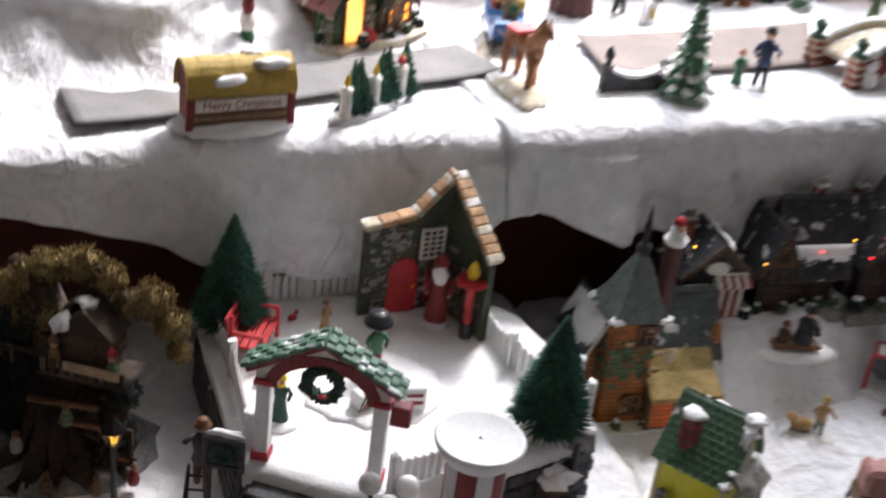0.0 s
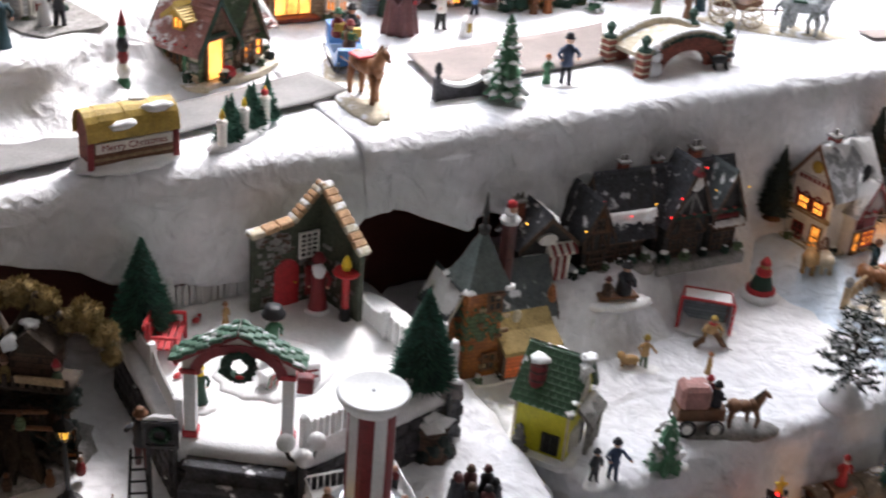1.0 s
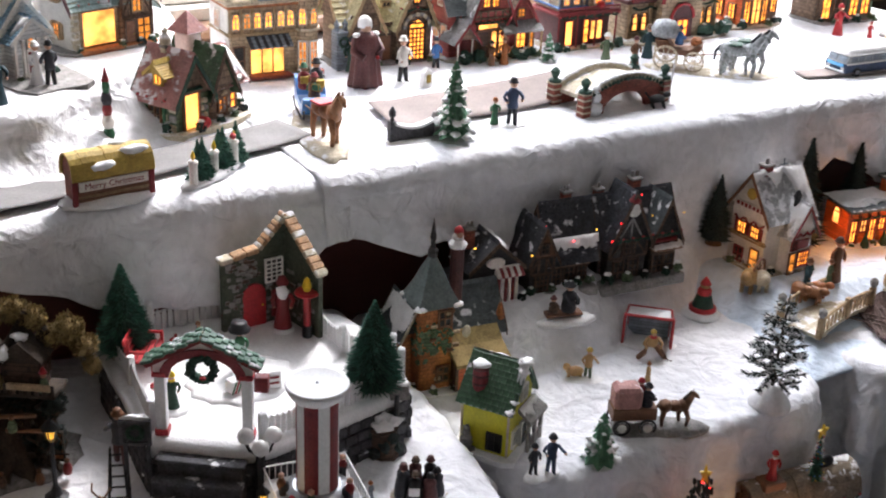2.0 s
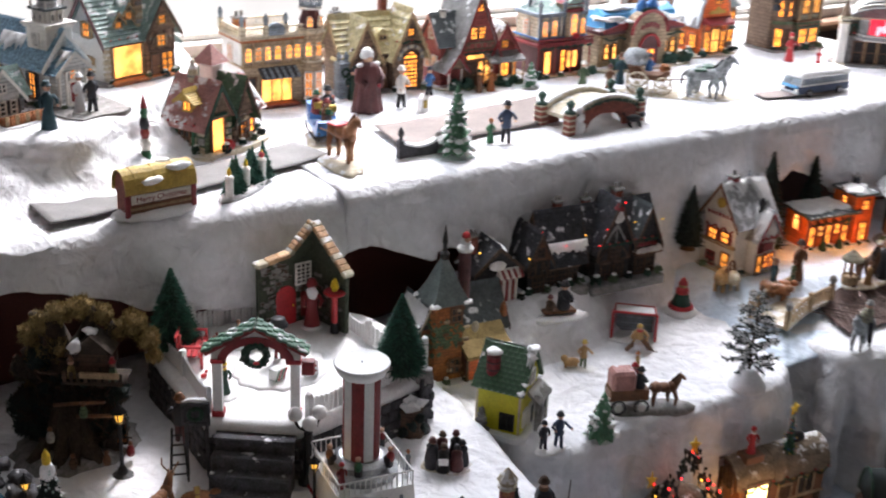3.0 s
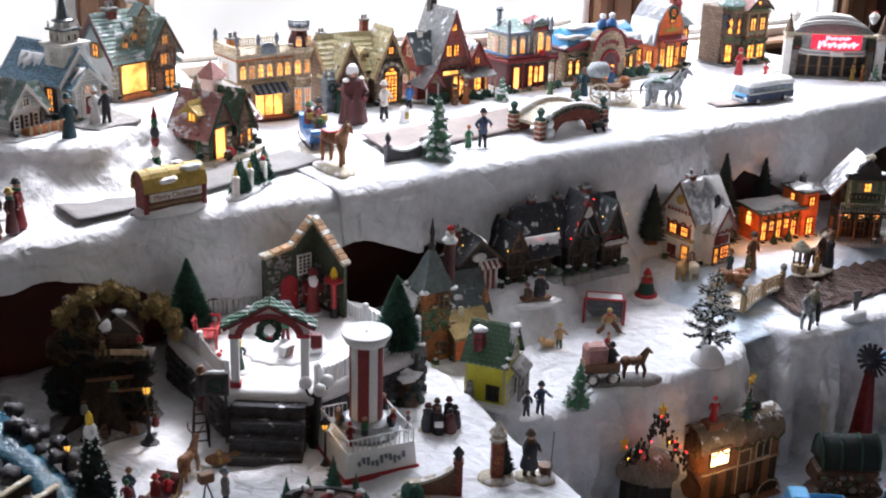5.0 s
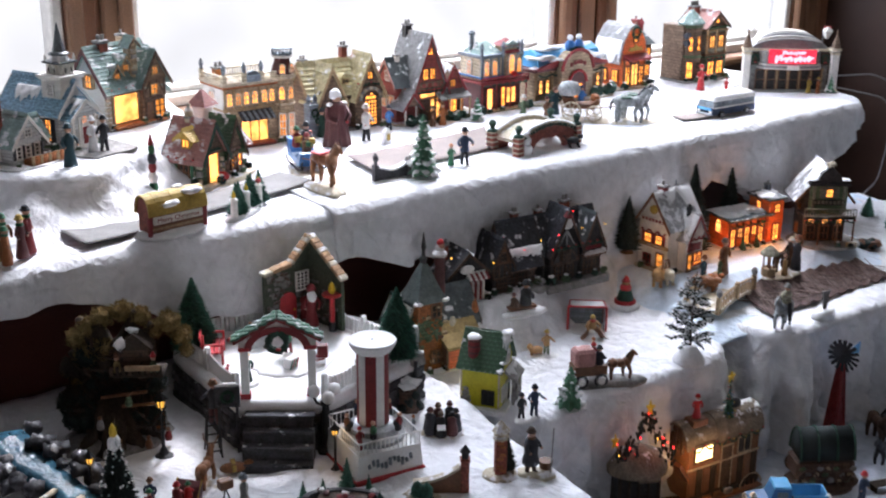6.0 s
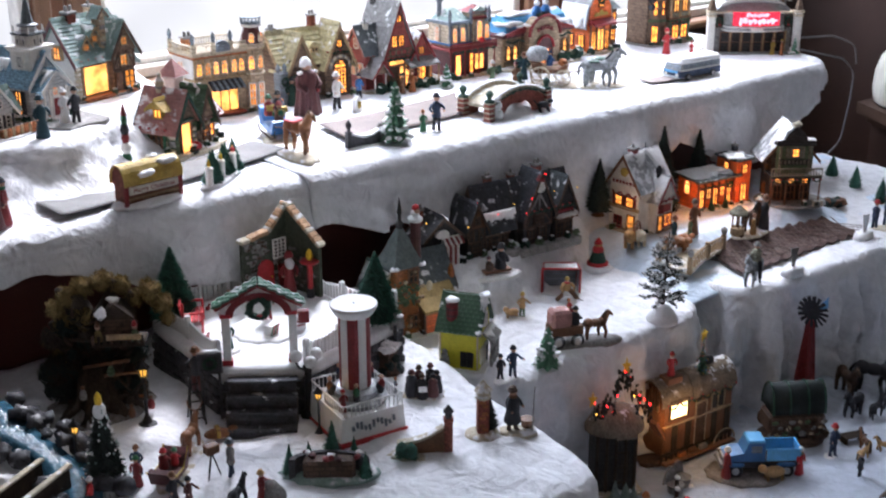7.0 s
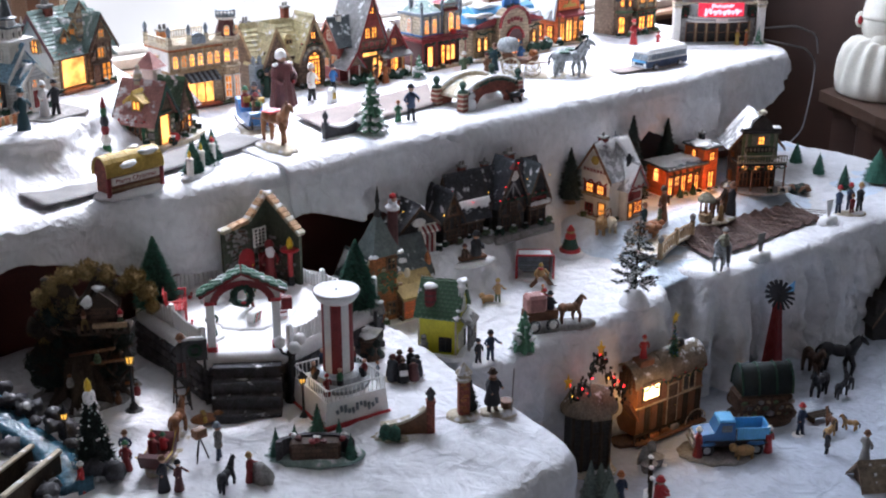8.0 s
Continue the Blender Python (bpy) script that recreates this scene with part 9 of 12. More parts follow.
s.part("fir", DARKPINE, t, kind="stuff")
figure("shepherd", 0.786, 0.838, TB + 0.005, 0.052, 10, CHARCOAL, BROWNWALL, "dark-coated old man figurine holding a staff", legs=BROWNWALL, skirt=False, arm=1.0, scarf=BROWN, extra=lambda s, m: s.lathe([(0.17, 0.20), (0.175, 0.24), (0.13, 0.45), (0.15, 0.64), (0.12, 0.75)], m=0, seg=12))
t = empty("snow_plinth", place(0.791, 0.836, TB - 0.001, -30), "stony base with a thin staff and basket", "plinth")
mound(t, 0.046, 0.028, 0.007, SAND)
s = Sh()
s.tube([(0.015, -0.006, 0.004), (0.017, -0.006, 0.058)], 0.0007, 5)
s.part("staff", STONE, t)
s = Sh()
s.cone((0.012, 0.004, 0.006), 0.006, 0.008, 0.010, 10)
s.part("basket", BROWN, t)

t = empty("sign_lamp", place(0.786, 1.041, TB, -35), "black sign post lamp with a small white board", "lamp", "village lamps")
s = Sh()
s.lathe([(0.011, 0), (0.010, 0.005), (0.003, 0.009), (0.0025, 0.060)], seg=10)
s.part("post", BLACK, t)
s = Sh()
s.box((0.002, 0, 0.062), (0.018, 0.003, 0.016), 0.001, 0, -8)
b = s.part("board", STONE, t)
s = Sh()
s.lump((0.002, 0, 0.071), 0.008, (1.1, 0.4, 0.3), 0.3, 2)
s.part("snow_cap", SNOWP, b, smooth=True)
t = empty("snowy_mailbox", place(0.772, 1.040, TB, -30, 0.86), "dark stone kiosk with snow on top beside the terrace", "kiosk")
s = Sh()
s.lathe([(0.018, 0), (0.018, 0.004), (0.015, 0.007), (0.0145, 0.032), (0.017, 0.035), (0.006, 0.040)], seg=8)
s.part("wall", BROWNWALL, t)
s = Sh()
for k in range(9):
    a = 2 * math.pi * k / 9
    s.lump((0.015 * math.cos(a), 0.015 * math.sin(a), 0.010 + 0.009 * (k % 3)), 0.006, (1, 1, 1.1), 0.5, 2)
s.part("evergreen_trim", DARKPINE, t, kind="stuff")
s = Sh()
s.lump((0, 0, 0.041), 0.017, (1, 0.95, 0.5), 0.55, 2)
s.lump((-0.005, 0.002, 0.047), 0.010, (1, 0.95, 0.6), 0.5, 2)
s.part("snow_cap", SNOWP, t)

# waterfall rocks
t = empty("waterfall", place(0.336, 1.085, TB), "rocky waterfall of blue resin water with snowy banks", "model waterfall")
mound(t, 0.12, 0.24, 0.010, SNOWP)
s = Sh()
n = 16
P = []
for i in range(n + 1):
    f = i / n
    P.append((Vector((0.034 + 0.012 * math.sin(f * 5) - 0.012 * f, -0.10 + 0.18 * f, 0.014 + 0.050 * max(0, f - 0.25))), 0.018 + 0.004 * math.sin(f * 9)))
q = [[s.bm.verts.new(p + Vector((dx * w, 0, 0.002 * math.sin(i * 2.1 + dx * 3)))) for dx in (-1, -0.4, 0.2, 1)] + [s.bm.verts.new(p + Vector((w, 0, -0.02))), s.bm.verts.new(p + Vector((-w, 0, -0.02)))] for i, (p, w) in enumerate(P)]
for A, B in zip(q, q[1:]):
    for k in range(6):
        s.bm.faces.new((A[k], A[(k + 1) % 6], B[(k + 1) % 6], B[k]))
s.bm.faces.new(q[0][::-1])
s.bm.faces.new(q[-1])
s.part("stream", WATER, t, "glossy blue stream", smooth=True)
for i in range(64):
    f = random.random()
    side = random.choice((-1, 1))
    p = P[int(f * n)][0]
    s = Sh()
    r = random.uniform(0.006, 0.0115)
    s.lump((p.x + side * random.uniform(0.019, 0.038), p.y + random.uniform(-0.01, 0.01), p.z + random.uniform(-0.004, 0.006)), r, (1, 1, 0.85), 0.45, 2)
    s.part("rock", ROCKB if i % 4 else DSTONE, t, smooth=True)
street_lamp(0.396, 1.058, TB, 0.062, "black street lamp by the waterfall with amber glass", power=0.005)
t = empty("footbridge", place(0.326, 1.012, TB, 30), "dark brown covered footbridge over the stream", "model bridge")
for sy in (-1, 1):
    s = Sh()
    s.box((0, sy * 0.016, 0.018), (0.085, 0.003, 0.030), 0.001)
    s.part("side_wall", BARK, t)
    s = Sh()
    s.box((0, sy * 0.016, 0.035), (0.090, 0.006, 0.004), 0.001)
    s.part("coping", SAND, t, "snow-dusted coping")
s = Sh()
s.box((0, 0, 0.010), (0.085, 0.030, 0.004), 0.001)
s.part("deck", BROWNWALL, t)
s = Sh()
s.box((0, 0, 0.004), (0.020, 0.034, 0.012), 0.001)
s.part("pier", DSTONE, t)

# ---- skating ground ----
MZ = 0.7405


def bank(name, x0, x1, y0, y1, hfun, label, m):
    bm = bmesh.new()
    nx, ny = 70, 34
    g = [[bm.verts.new((x0 + (x1 - x0) * i / nx, y0 + (y1 - y0) * j / ny, hfun(x0 + (x1 - x0) * i / nx, y0 + (y1 - y0) * j / ny))) for j in range(ny + 1)] for i in range(nx + 1)]
    for i in range(nx):
        for j in range(ny):
            bm.faces.new((g[i][j], g[i + 1][j], g[i + 1][j + 1], g[i][j + 1]))
    bmesh.ops.recalc_face_normals(bm, faces=bm.faces)
    me = bpy.data.meshes.new(name)
    bm.to_mesh(me)
    bm.free()
    me.materials.append(m)
    me.shade_smooth()
    ob = new(name, me)
    so = ob.modifiers.new("thickness", "SOLIDIFY")
    so.thickness, so.offset = 0.004, -1
    return tagged(ob, label, "snow cloth", kind="structure")


def sst(a, b, x):
    f = min(1, max(0, (x - a) / (b - a)))
    return f * f * (3 - 2 * f)


bank("snow_bank", 0.90, 1.40, 1.09, 1.30,
     lambda x, y: 0.738 + 0.066 * sst(1.115, 1.185, y - max(0, x - 1.06) * 0.33) * sst(0.94, 0.98, x) * (1 - sst(1.235, 1.31, x - 1.2 * max(0, y - 1.19))) + 0.004 * noise.noise(Vector((x * 30, y * 30, 2))) * sst(1.11, 1.16, y) + 0.003 * noise.noise(Vector((x * 70, y * 20, 7))) * sst(1.11, 1.16, y),
     "white cotton snow cloth rising in folds to a back step", SNOW)


def rise(x, y):
    return 0.738 + 0.030 * sst(1.05, 1.13, y) * sst(1.29, 1.35, x) * (1 - sst(1.72, 1.82, x))


bank("snow_rise", 1.27, 2.09, 1.00, 1.335, lambda x, y: rise(x, y) + 0.0035 + 0.0025 * noise.noise(Vector((x * 22, y * 22, 4))) - 0.006 * (1 - sst(1.00, 1.03, y)) - 0.006 * (1 - sst(1.27, 1.30, x)),
     "white snow cloth rising to the far houses, blue light tinted in", SNOWBLUELIT)

# orange tower house
h = house("tower_shop", 0.926, 1.180, MZ, -6, "orange tower house with ivy, slate spire and dark wing roof", "skating ground houses")
foot(h, 0.105, 0.095)
body(h, -0.049, -0.013, -0.032, 0.004, 0.004, 0.104, ORANGE, "tower")
s = Sh()
rings = [[s.bm.verts.new((-0.031 + sx * w, -0.014 + sy * w, z)) for sx, sy in ((-1, -1), (1, -1), (1, 1), (-1, 1))] for w, z in ((0.0205, 0.099), (0.0240, 0.101), (0.0190, 0.110), (0.0140, 0.121), (0.0088, 0.136), (0.0030, 0.150))]
for A, B in zip(rings, rings[1:]):
    for i in range(4):
        s.bm.faces.new((A[i], A[(i + 1) % 4], B[(i + 1) % 4], B[i]))
s.bm.faces.new(rings[0][::-1])
s.bm.faces.new(rings[-1])
s.part("tower_roof", TOWERSLATE, h, "flared grey-green slate roof")
s = Sh()
s.lathe([(0.0034, 0.148), (0.0056, 0.152), (0.0056, 0.156), (0.0026, 0.159), (0.0022, 0.166), (0.0034, 0.170), (0.0004, 0.190)], (-0.031, -0.014, 0), 8)
s.part("spire", DARKWALL, h)
for k, (dx, dy) in enumerate(((-0.022, -0.022), (0.022, -0.022), (-0.022, 0.022))):
    s = Sh()
    s.lump((-0.031 + dx * 0.92, -0.014 + dy * 0.92, 0.102), 0.005, (1.2, 1.2, 0.6), 0.4)
    s.part("eave_snow", SNOWP, h, smooth=True)
body(h, -0.006, 0.050, -0.012, 0.036, 0.004, 0.060, ORANGE, "wing")
gable(h, -0.006, 0.050, -0.014, 0.038, 0.060, 0.038, "x", DARKWALL, SLATE, 0.006, 7, trim=BROWNWALL, snow=(0.0, 0.5))
body(h, -0.062, -0.047, -0.010, 0.030, 0.004, 0.066, ORANGE, "side_wing")
gable(h, -0.062, -0.036, -0.016, 0.036, 0.066, 0.026, "y", DARKWALL, SLATE, 0.004, 6, trim=SAND, snow=(0.8, 0.4))
body(h, -0.013, 0.042, -0.042, -0.010, 0.004, 0.044, BROWN, "porch")
s = Sh()
s.prism([(-0.052, 0.040), (-0.030, 0.050), (-0.010, 0.066), (-0.010, 0.060), (-0.030, 0.045), (-0.052, 0.036)], "x", -0.016, 0.046)
s.part("porch_roof", MOSS, h, "mossy tan swept porch roof")
for xx in (-0.012, 0.011, 0.030, 0.042):
    pilaster(h, xx, -0.0432, 0.004, 0.043, BROWNWALL, 0.003)
# Orange wall colour on this pane stands in for its lit glow.
win(h, -0.0005, -0.0422, 0.006, 0.019, 0.034, 0, ORANGEW, BROWN, 1, 1)
door(h, 0.0205, -0.0422, 0.006, 0.014, 0.034, 0, ROSE, BROWN)
s = Sh()
s.cone((0.006, 0.006, 0.086), 0.0072, 0.0072, 0.062, 12)
c = s.part("chimney", MAROON, h, "round dark red chimney")
s = Sh()
s.lathe([(0.009, 0.146), (0.010, 0.150), (0.006, 0.154)], (0.006, 0.006, 0), 12)
s.part("cap", SNOWP, c)
s = Sh()
s.ball((0.006, 0.006, 0.157), 0.0062, (1, 1, 0.8), m=0)
s.ball((0.006, 0.002, 0.161), 0.0038, m=1)
s.lathe([(0.0055, 0.163), (0.0045, 0.167), (0.0005, 0.170)], (0.006, 0.005, 0), 10, m=2)
s.part("chimney_ornament", [SNOWP, SKIN, RED], h, "small red and white ornament in the chimney", smooth=True)
s = Sh()
for i in range(120):
    a = random.random()
    s.lump((random.uniform(-0.049, -0.013), -0.0328, 0.050 + 0.030 * a + random.gauss(0, 0.004)), random.uniform(0.0014, 0.0032), (1, 0.5, 1), 0.6, 1)
for i in range(80):
    s.lump((-0.0498, random.uniform(-0.032, 0.004), 0.062 + random.gauss(0, 0.014)), random.uniform(0.0014, 0.0030), (0.5, 1, 1), 0.6, 1)
s.part("ivy", GREENWALL, h, "green ivy and wreath", kind="stuff")
for k in range(26):
    s = Sh()
    s.box((-0.0445 if k % 2 else random.uniform(-0.042, -0.006), random.uniform(-0.030, 0.004) if k % 2 else -0.0345, random.uniform(0.008, 0.098)), (0.002, 0.007, 0.004) if k % 2 else (0.007, 0.002, 0.004), 0.0006)
    s.part("wall_stone", (BROWN, BRICK, TAN, ORANGE)[k % 4], h)
for zz in (0.016, 0.080):
    win(h, -0.024, -0.0342, zz, 0.012, 0.016, 0, DARKWALL, BROWN, 2, 2)
    win(h, -0.0442, -0.014, zz, 0.010, 0.014, -90, DARKWALL, BROWN, 2, 2)
s = Sh()
s.ball((0.000, -0.0365, 0.070), 0.006, (0.8, 0.4, 1.2))
s.part("plaque", SAND, h, smooth=True)
s = Sh()
s.lathe([(0.004, 0.060), (0.005, 0.070), (0.003, 0.078), (0.0008, 0.082)], (0.052, -0.010, 0), 8)
s.part("side_lantern", ORANGE, h)
shrubs(h, [(-0.050, -0.022), (-0.036, -0.040), (-0.012, -0.040), (0.046, -0.044), (-0.060, 0.004)], 0.006)

# three dim houses on the back step, their shade put into near-black materials
h = house("striped_awning_shop", 0.992, 1.218, 0.799, -6, "dim shop with white oval sign and red striped front", "skating ground houses")
body(h, -0.028, 0.030, -0.016, 0.022, 0.0, 0.048, DARKWALL)
gable(h, -0.028, 0.030, -0.018, 0.022, 0.048, 0.026, "y", DARKWALL, DARKROOF, 0.005, 8, 0.0013, trim=BROWNWALL, snow=(0.0, 0.35))
s = Sh()
s.cone((0.0, -0.0178, 0.052), 0.011, 0.011, 0.003, 16, rx=90, sy=0.55)
s.part("oval_sign", HOUSEWHITE, h, "white oval sign")
for k in range(7):
    s = Sh()
    s.cone((0.002 + 0.0042 * k, -0.0185, 0.004), 0.0021, 0.0021, 0.038, 8)
    s.part("column_stripe", (HOUSEWHITE, DRED)[k % 2], h)
awning(h, 0.000, 0.032, -0.018, 0.047, 0.010, 0.008, [HOUSEWHITE, DRED], 8)
win(h, -0.014, -0.0165, 0.010, 0.016, 0.024, 0, DARKWALL, HOUSEWHITE, 2, 3)
door(h, 0.016, -0.0165, 0.003, 0.012, 0.030, 0, DRED, HOUSEWHITE)
chimney(h, -0.018, 0.012, 0.060, 0.010, 0.022, BRICK, 2)
s = Sh()
s.ball((-0.026, -0.020, 0.073), 0.0011, sub=1)
s.part("fairy_bulb", LEDY, h)
body(h, -0.034, 0.036, -0.028, 0.024, -0.006, 0.003, STONE, "base")
shrubs(h, [(-0.026, -0.022), (-0.004, -0.024), (0.034, -0.022)], 0.006)

h = house("snowy_roof_inn", 1.080, 1.220, 0.800, -6, "dark timbered inn with steep blue-black roof and snowy eaves", "skating ground houses")
body(h, -0.040, 0.040, -0.014, 0.026, 0.0, 0.044, DARKWALL)
gable(h, -0.014, 0.042, -0.016, 0.028, 0.044, 0.050, "x", DARKWALL, DARKROOF, 0.006, 10, 0.0014, trim=BROWNWALL)
snow_sheet(h, (-0.020, -0.016, 0.062), (0.048, -0.016, 0.062), (-0.020, -0.024, 0.042), (0.048, -0.024, 0.042), 0.6, 0.004, 2.0)
body(h, -0.040, -0.012, -0.024, 0.024, 0.0, 0.046, DARKWALL, "wing")
gable(h, -0.042, -0.010, -0.026, 0.026, 0.046, 0.034, "y", BROWN, DARKROOF, 0.004, 8, 0.0013, trim=BROWNWALL, snow=(0.0, 0.6))
timbers(h, -0.040, -0.012, -0.0246, 0.026, 0.046, n=3, m=BROWNWALL)
timbers(h, -0.010, 0.040, -0.0146, 0.026, 0.042, n=5, m=UMBER)
for xx in (-0.002, 0.014, 0.030):
    win(h, xx, -0.0146, 0.006, 0.010, 0.018, 0, DARKWALL, BROWNWALL, 2, 3)
win(h, -0.026, -0.0246, 0.006, 0.014, 0.018, 0, DARKWALL, BROWNWALL, 3, 3)
win(h, -0.026, -0.0266, 0.052, 0.008, 0.010, 0, DARKWALL, BROWNWALL, 2, 2)
chimney(h, 0.018, 0.012, 0.086, 0.010, 0.018, BRICK, 2)
for k, (x, z, m) in enumerate(((-0.026, 0.084, LEDR), (0.040, 0.070, LEDY), (-0.042, 0.052, LEDY), (0.012, 0.060, LEDR))):
    s = Sh()
    s.ball((x, -0.028 if x < 0 else -0.024, z), 0.0010, sub=1)
    s.part("fairy_bulb", m, h)
body(h, -0.046, 0.046, -0.032, 0.028, -0.008, 0.003, STONE, "base")
shrubs(h, [(-0.040, -0.028), (-0.012, -0.026), (0.008, -0.022), (0.022, -0.022), (0.040, -0.020)], 0.006)

h = house("timbered_tavern", 1.186, 1.218, 0.797, -4, "dark half-timbered tavern with steep gables and red bulbs", "skating ground houses")
body(h, -0.048, 0.050, -0.012, 0.026, 0.0, 0.054, DARKWALL)
gable(h, -0.050, 0.052, -0.014, 0.028, 0.054, 0.040, "x", DARKWALL, DARKROOF, 0.006, 9, 0.0013, trim=BROWNWALL)
for cx, w, zr, rm, sn in ((-0.018, 0.026, 0.056, DARKROOF, (0.0, 0.35)), (0.032, 0.018, 0.042, SLATE, (0, 0))):
    body(h, cx - w, cx + w, -0.026, 0.0, 0.0, 0.052, DARKWALL, "front_bay")
    gable(h, cx - w, cx + w, -0.028, 0.008, 0.052, zr, "y", DARKWALL, rm, 0.005, 8, 0.0013, trim=BROWNWALL, snow=sn)
    timbers(h, cx - w + 0.001, cx + w - 0.001, -0.0266, 0.030, 0.052, n=3, m=BROWNWALL)
for dx, ry in ((-0.007, 32), (0.007, -32), (0.0, 0)):
    s = Sh()
    s.box((-0.018 + dx, -0.0290, 0.068), (0.0024, 0.002, 0.028), 0.0003, 0, ry)
    s.part("timber", STONE, h)
s = Sh()
s.cone((-0.018, -0.0286, 0.090), 0.009, 0.009, 0.003, 16, rx=90)
em = s.part("round_emblem", HOUSEWHITE, h, "white round emblem on the gable")
s = Sh()
s.lathe([(0.006, 0.098), (0.007, 0.101), (0.0006, 0.110)], (-0.018, -0.030, 0), 10)
s.part("red_cap", DRED, em)
body(h, 0.012, 0.052, -0.038, -0.024, 0.034, 0.037, BROWN, "awning_board")
snow_sheet(h, (0.012, -0.026, 0.0375), (0.052, -0.026, 0.0375), (0.012, -0.039, 0.0375), (0.052, -0.039, 0.0375), 0.9, 0.004, 8.0)
body(h, 0.016, 0.048, -0.030, -0.026, 0.042, 0.047, DRED, "sign_board")
for cx in (-0.030, -0.010, 0.024, 0.040):
    win(h, cx, -0.0266, 0.006, 0.012, 0.020, 0, DARKWALL, BROWNWALL, 2, 3)
win(h, -0.018, -0.0286, 0.036, 0.012, 0.012, 0, DARKWALL, BROWNWALL, 3, 2)
for x, z, m in ((-0.036, 0.076, LEDR), (0.006, 0.080, LEDY), (0.050, 0.078, LEDY), (-0.012, 0.108, LEDR), (-0.046, 0.056, LEDR)):
    s = Sh()
    s.ball((x, -0.033, z), 0.0010, sub=1)
    s.part("fairy_bulb", m, h)
chimney(h, 0.010, 0.014, 0.086, 0.012, 0.022, BRICK, 2)
chimney(h, -0.040, 0.012, 0.084, 0.010, 0.018, BRICK, 1)
swag(h, -0.044, 0.050, -0.031, 0.056, 7, 0.004)
body(h, -0.056, 0.058, -0.040, 0.028, -0.010, 0.003, STONE, "base")
shrubs(h, [(-0.046, -0.032), (-0.020, -0.034), (0.004, -0.034), (0.032, -0.036), (0.052, -0.032)], 0.007)

# yellow house with green shingles
h = house("yellow_house", 0.899, 1.046, MZ, 33, "mustard yellow house with green shingle roof and thick snow", "skating ground houses")
h.matrix_world = h.matrix_world @ Matrix.Diagonal((0.96, 0.96, 0.92, 1))
foot(h, 0.080, 0.074)
body(h, -0.028, 0.026, -0.026, 0.026, 0.004, 0.064, YELLOW)
s = Sh()
s.prism([(-0.028, 0.064), (0.026, 0.064), (0.006, 0.098), (0.002, 0.098)], "y", -0.026, 0.026)
s.part("gable", YELLOW, h)
# shingles, each its own piece
a, b = Vector((-0.033, 0, 0.060)), Vector((0.003, 0, 0.101))
sh = Sh()
sh.box((0, 0, 0), (0.0070, 0.0022, 0.0074), 0.0005)
me = sh.mesh("shingle", GREENROOF)
tilt = math.degrees(math.atan2(b.x - a.x, b.z - a.z))
for row in range(9):
    for col in range(8):
        p = a.lerp(b, (row + 0.4) / 9)
        ob = new("shingle", me)
        ob.parent = h
        ob.matrix_local = pose(p.x - 0.001, -0.029 + 0.0071 * (col + 0.25 + 0.5 * (row % 2)), p.z, 0, tilt - 6 + random.uniform(-2, 2), 0) @ pose(0, 0, 0, 0, 0, 90)
s = Sh()
s.prism([(-0.034, 0.059), (-0.031, 0.057), (0.005, 0.098), (0.003, 0.101)], "y", -0.030, 0.031)
s.part("roof", GREENROOF, h)
s = Sh()
s.prism([(0.031, 0.057), (0.034, 0.059), (0.006, 0.103), (0.002, 0.102), (0.004, 0.098)], "y", -0.030, 0.031)
s.part("roof", GREENROOF, h)
snow_sheet(h, (0.005, -0.031, 0.104), (0.005, 0.031, 0.104), (0.034, -0.031, 0.060), (0.034, 0.031, 0.060), 0.85, 0.005, 4.0)
snow_sheet(h, (0.003, -0.031, 0.104), (0.003, -0.020, 0.104), (-0.014, -0.031, 0.081), (-0.014, -0.024, 0.081), 0.9, 0.005, 8.6)
snow_on(h, [(-0.031, -0.027, 0.064, 0.8), (-0.024, -0.028, 0.072, 0.7), (-0.004, -0.027, 0.098, 1.0), (0.004, -0.026, 0.104, 1.2)], 0.0045, 0.8)
win(h, -0.0282, -0.011, 0.012, 0.013, 0.017, -90, BLACK, BLACK, 2, 2, b=0.002)
for k in range(2):
    body(h, -0.0292, -0.0282, -0.026 + 0.050 * k, -0.024 + 0.050 * k, 0.005, 0.063, SAND, "corner_board")
win(h, 0.002, -0.0262, 0.062, 0.011, 0.015, 0, BLACK, HOUSEWHITE, 2, 2)
win(h, -0.014, -0.0262, 0.014, 0.012, 0.018, 0, BLACK, HOUSEWHITE, 2, 2)
door(h, 0.006, -0.0262, 0.004, 0.012, 0.028, 0, BLACK, HOUSEWHITE)
s = Sh()
s.cone((-0.018, 0.012, 0.072), 0.0075, 0.0078, 0.026, 14)
c = s.part("chimney", DRED, h, "round red chimney")
for zz in (0.078, 0.087, 0.095):
    s = Sh()
    s.lathe([(0.0078, zz), (0.0084, zz + 0.0012), (0.0078, zz + 0.0024)], (-0.018, 0.012, 0), 14)
    s.part("chimney_band", MAROON, c)
s = Sh()
s.lump((-0.018, 0.012, 0.100), 0.009, (1, 1, 0.5), 0.3)
s.part("snow_cap", SNOWP, c, smooth=True)
s = Sh()
for k in range(5):
    s.lump((-0.033, 0.017, 0.006 + 0.0065 * k), 0.0085 - 0.0012 * k, (0.8, 1, 0.7), 0.4, 2)
s.part("snowy_bush", STONE, h, smooth=True)
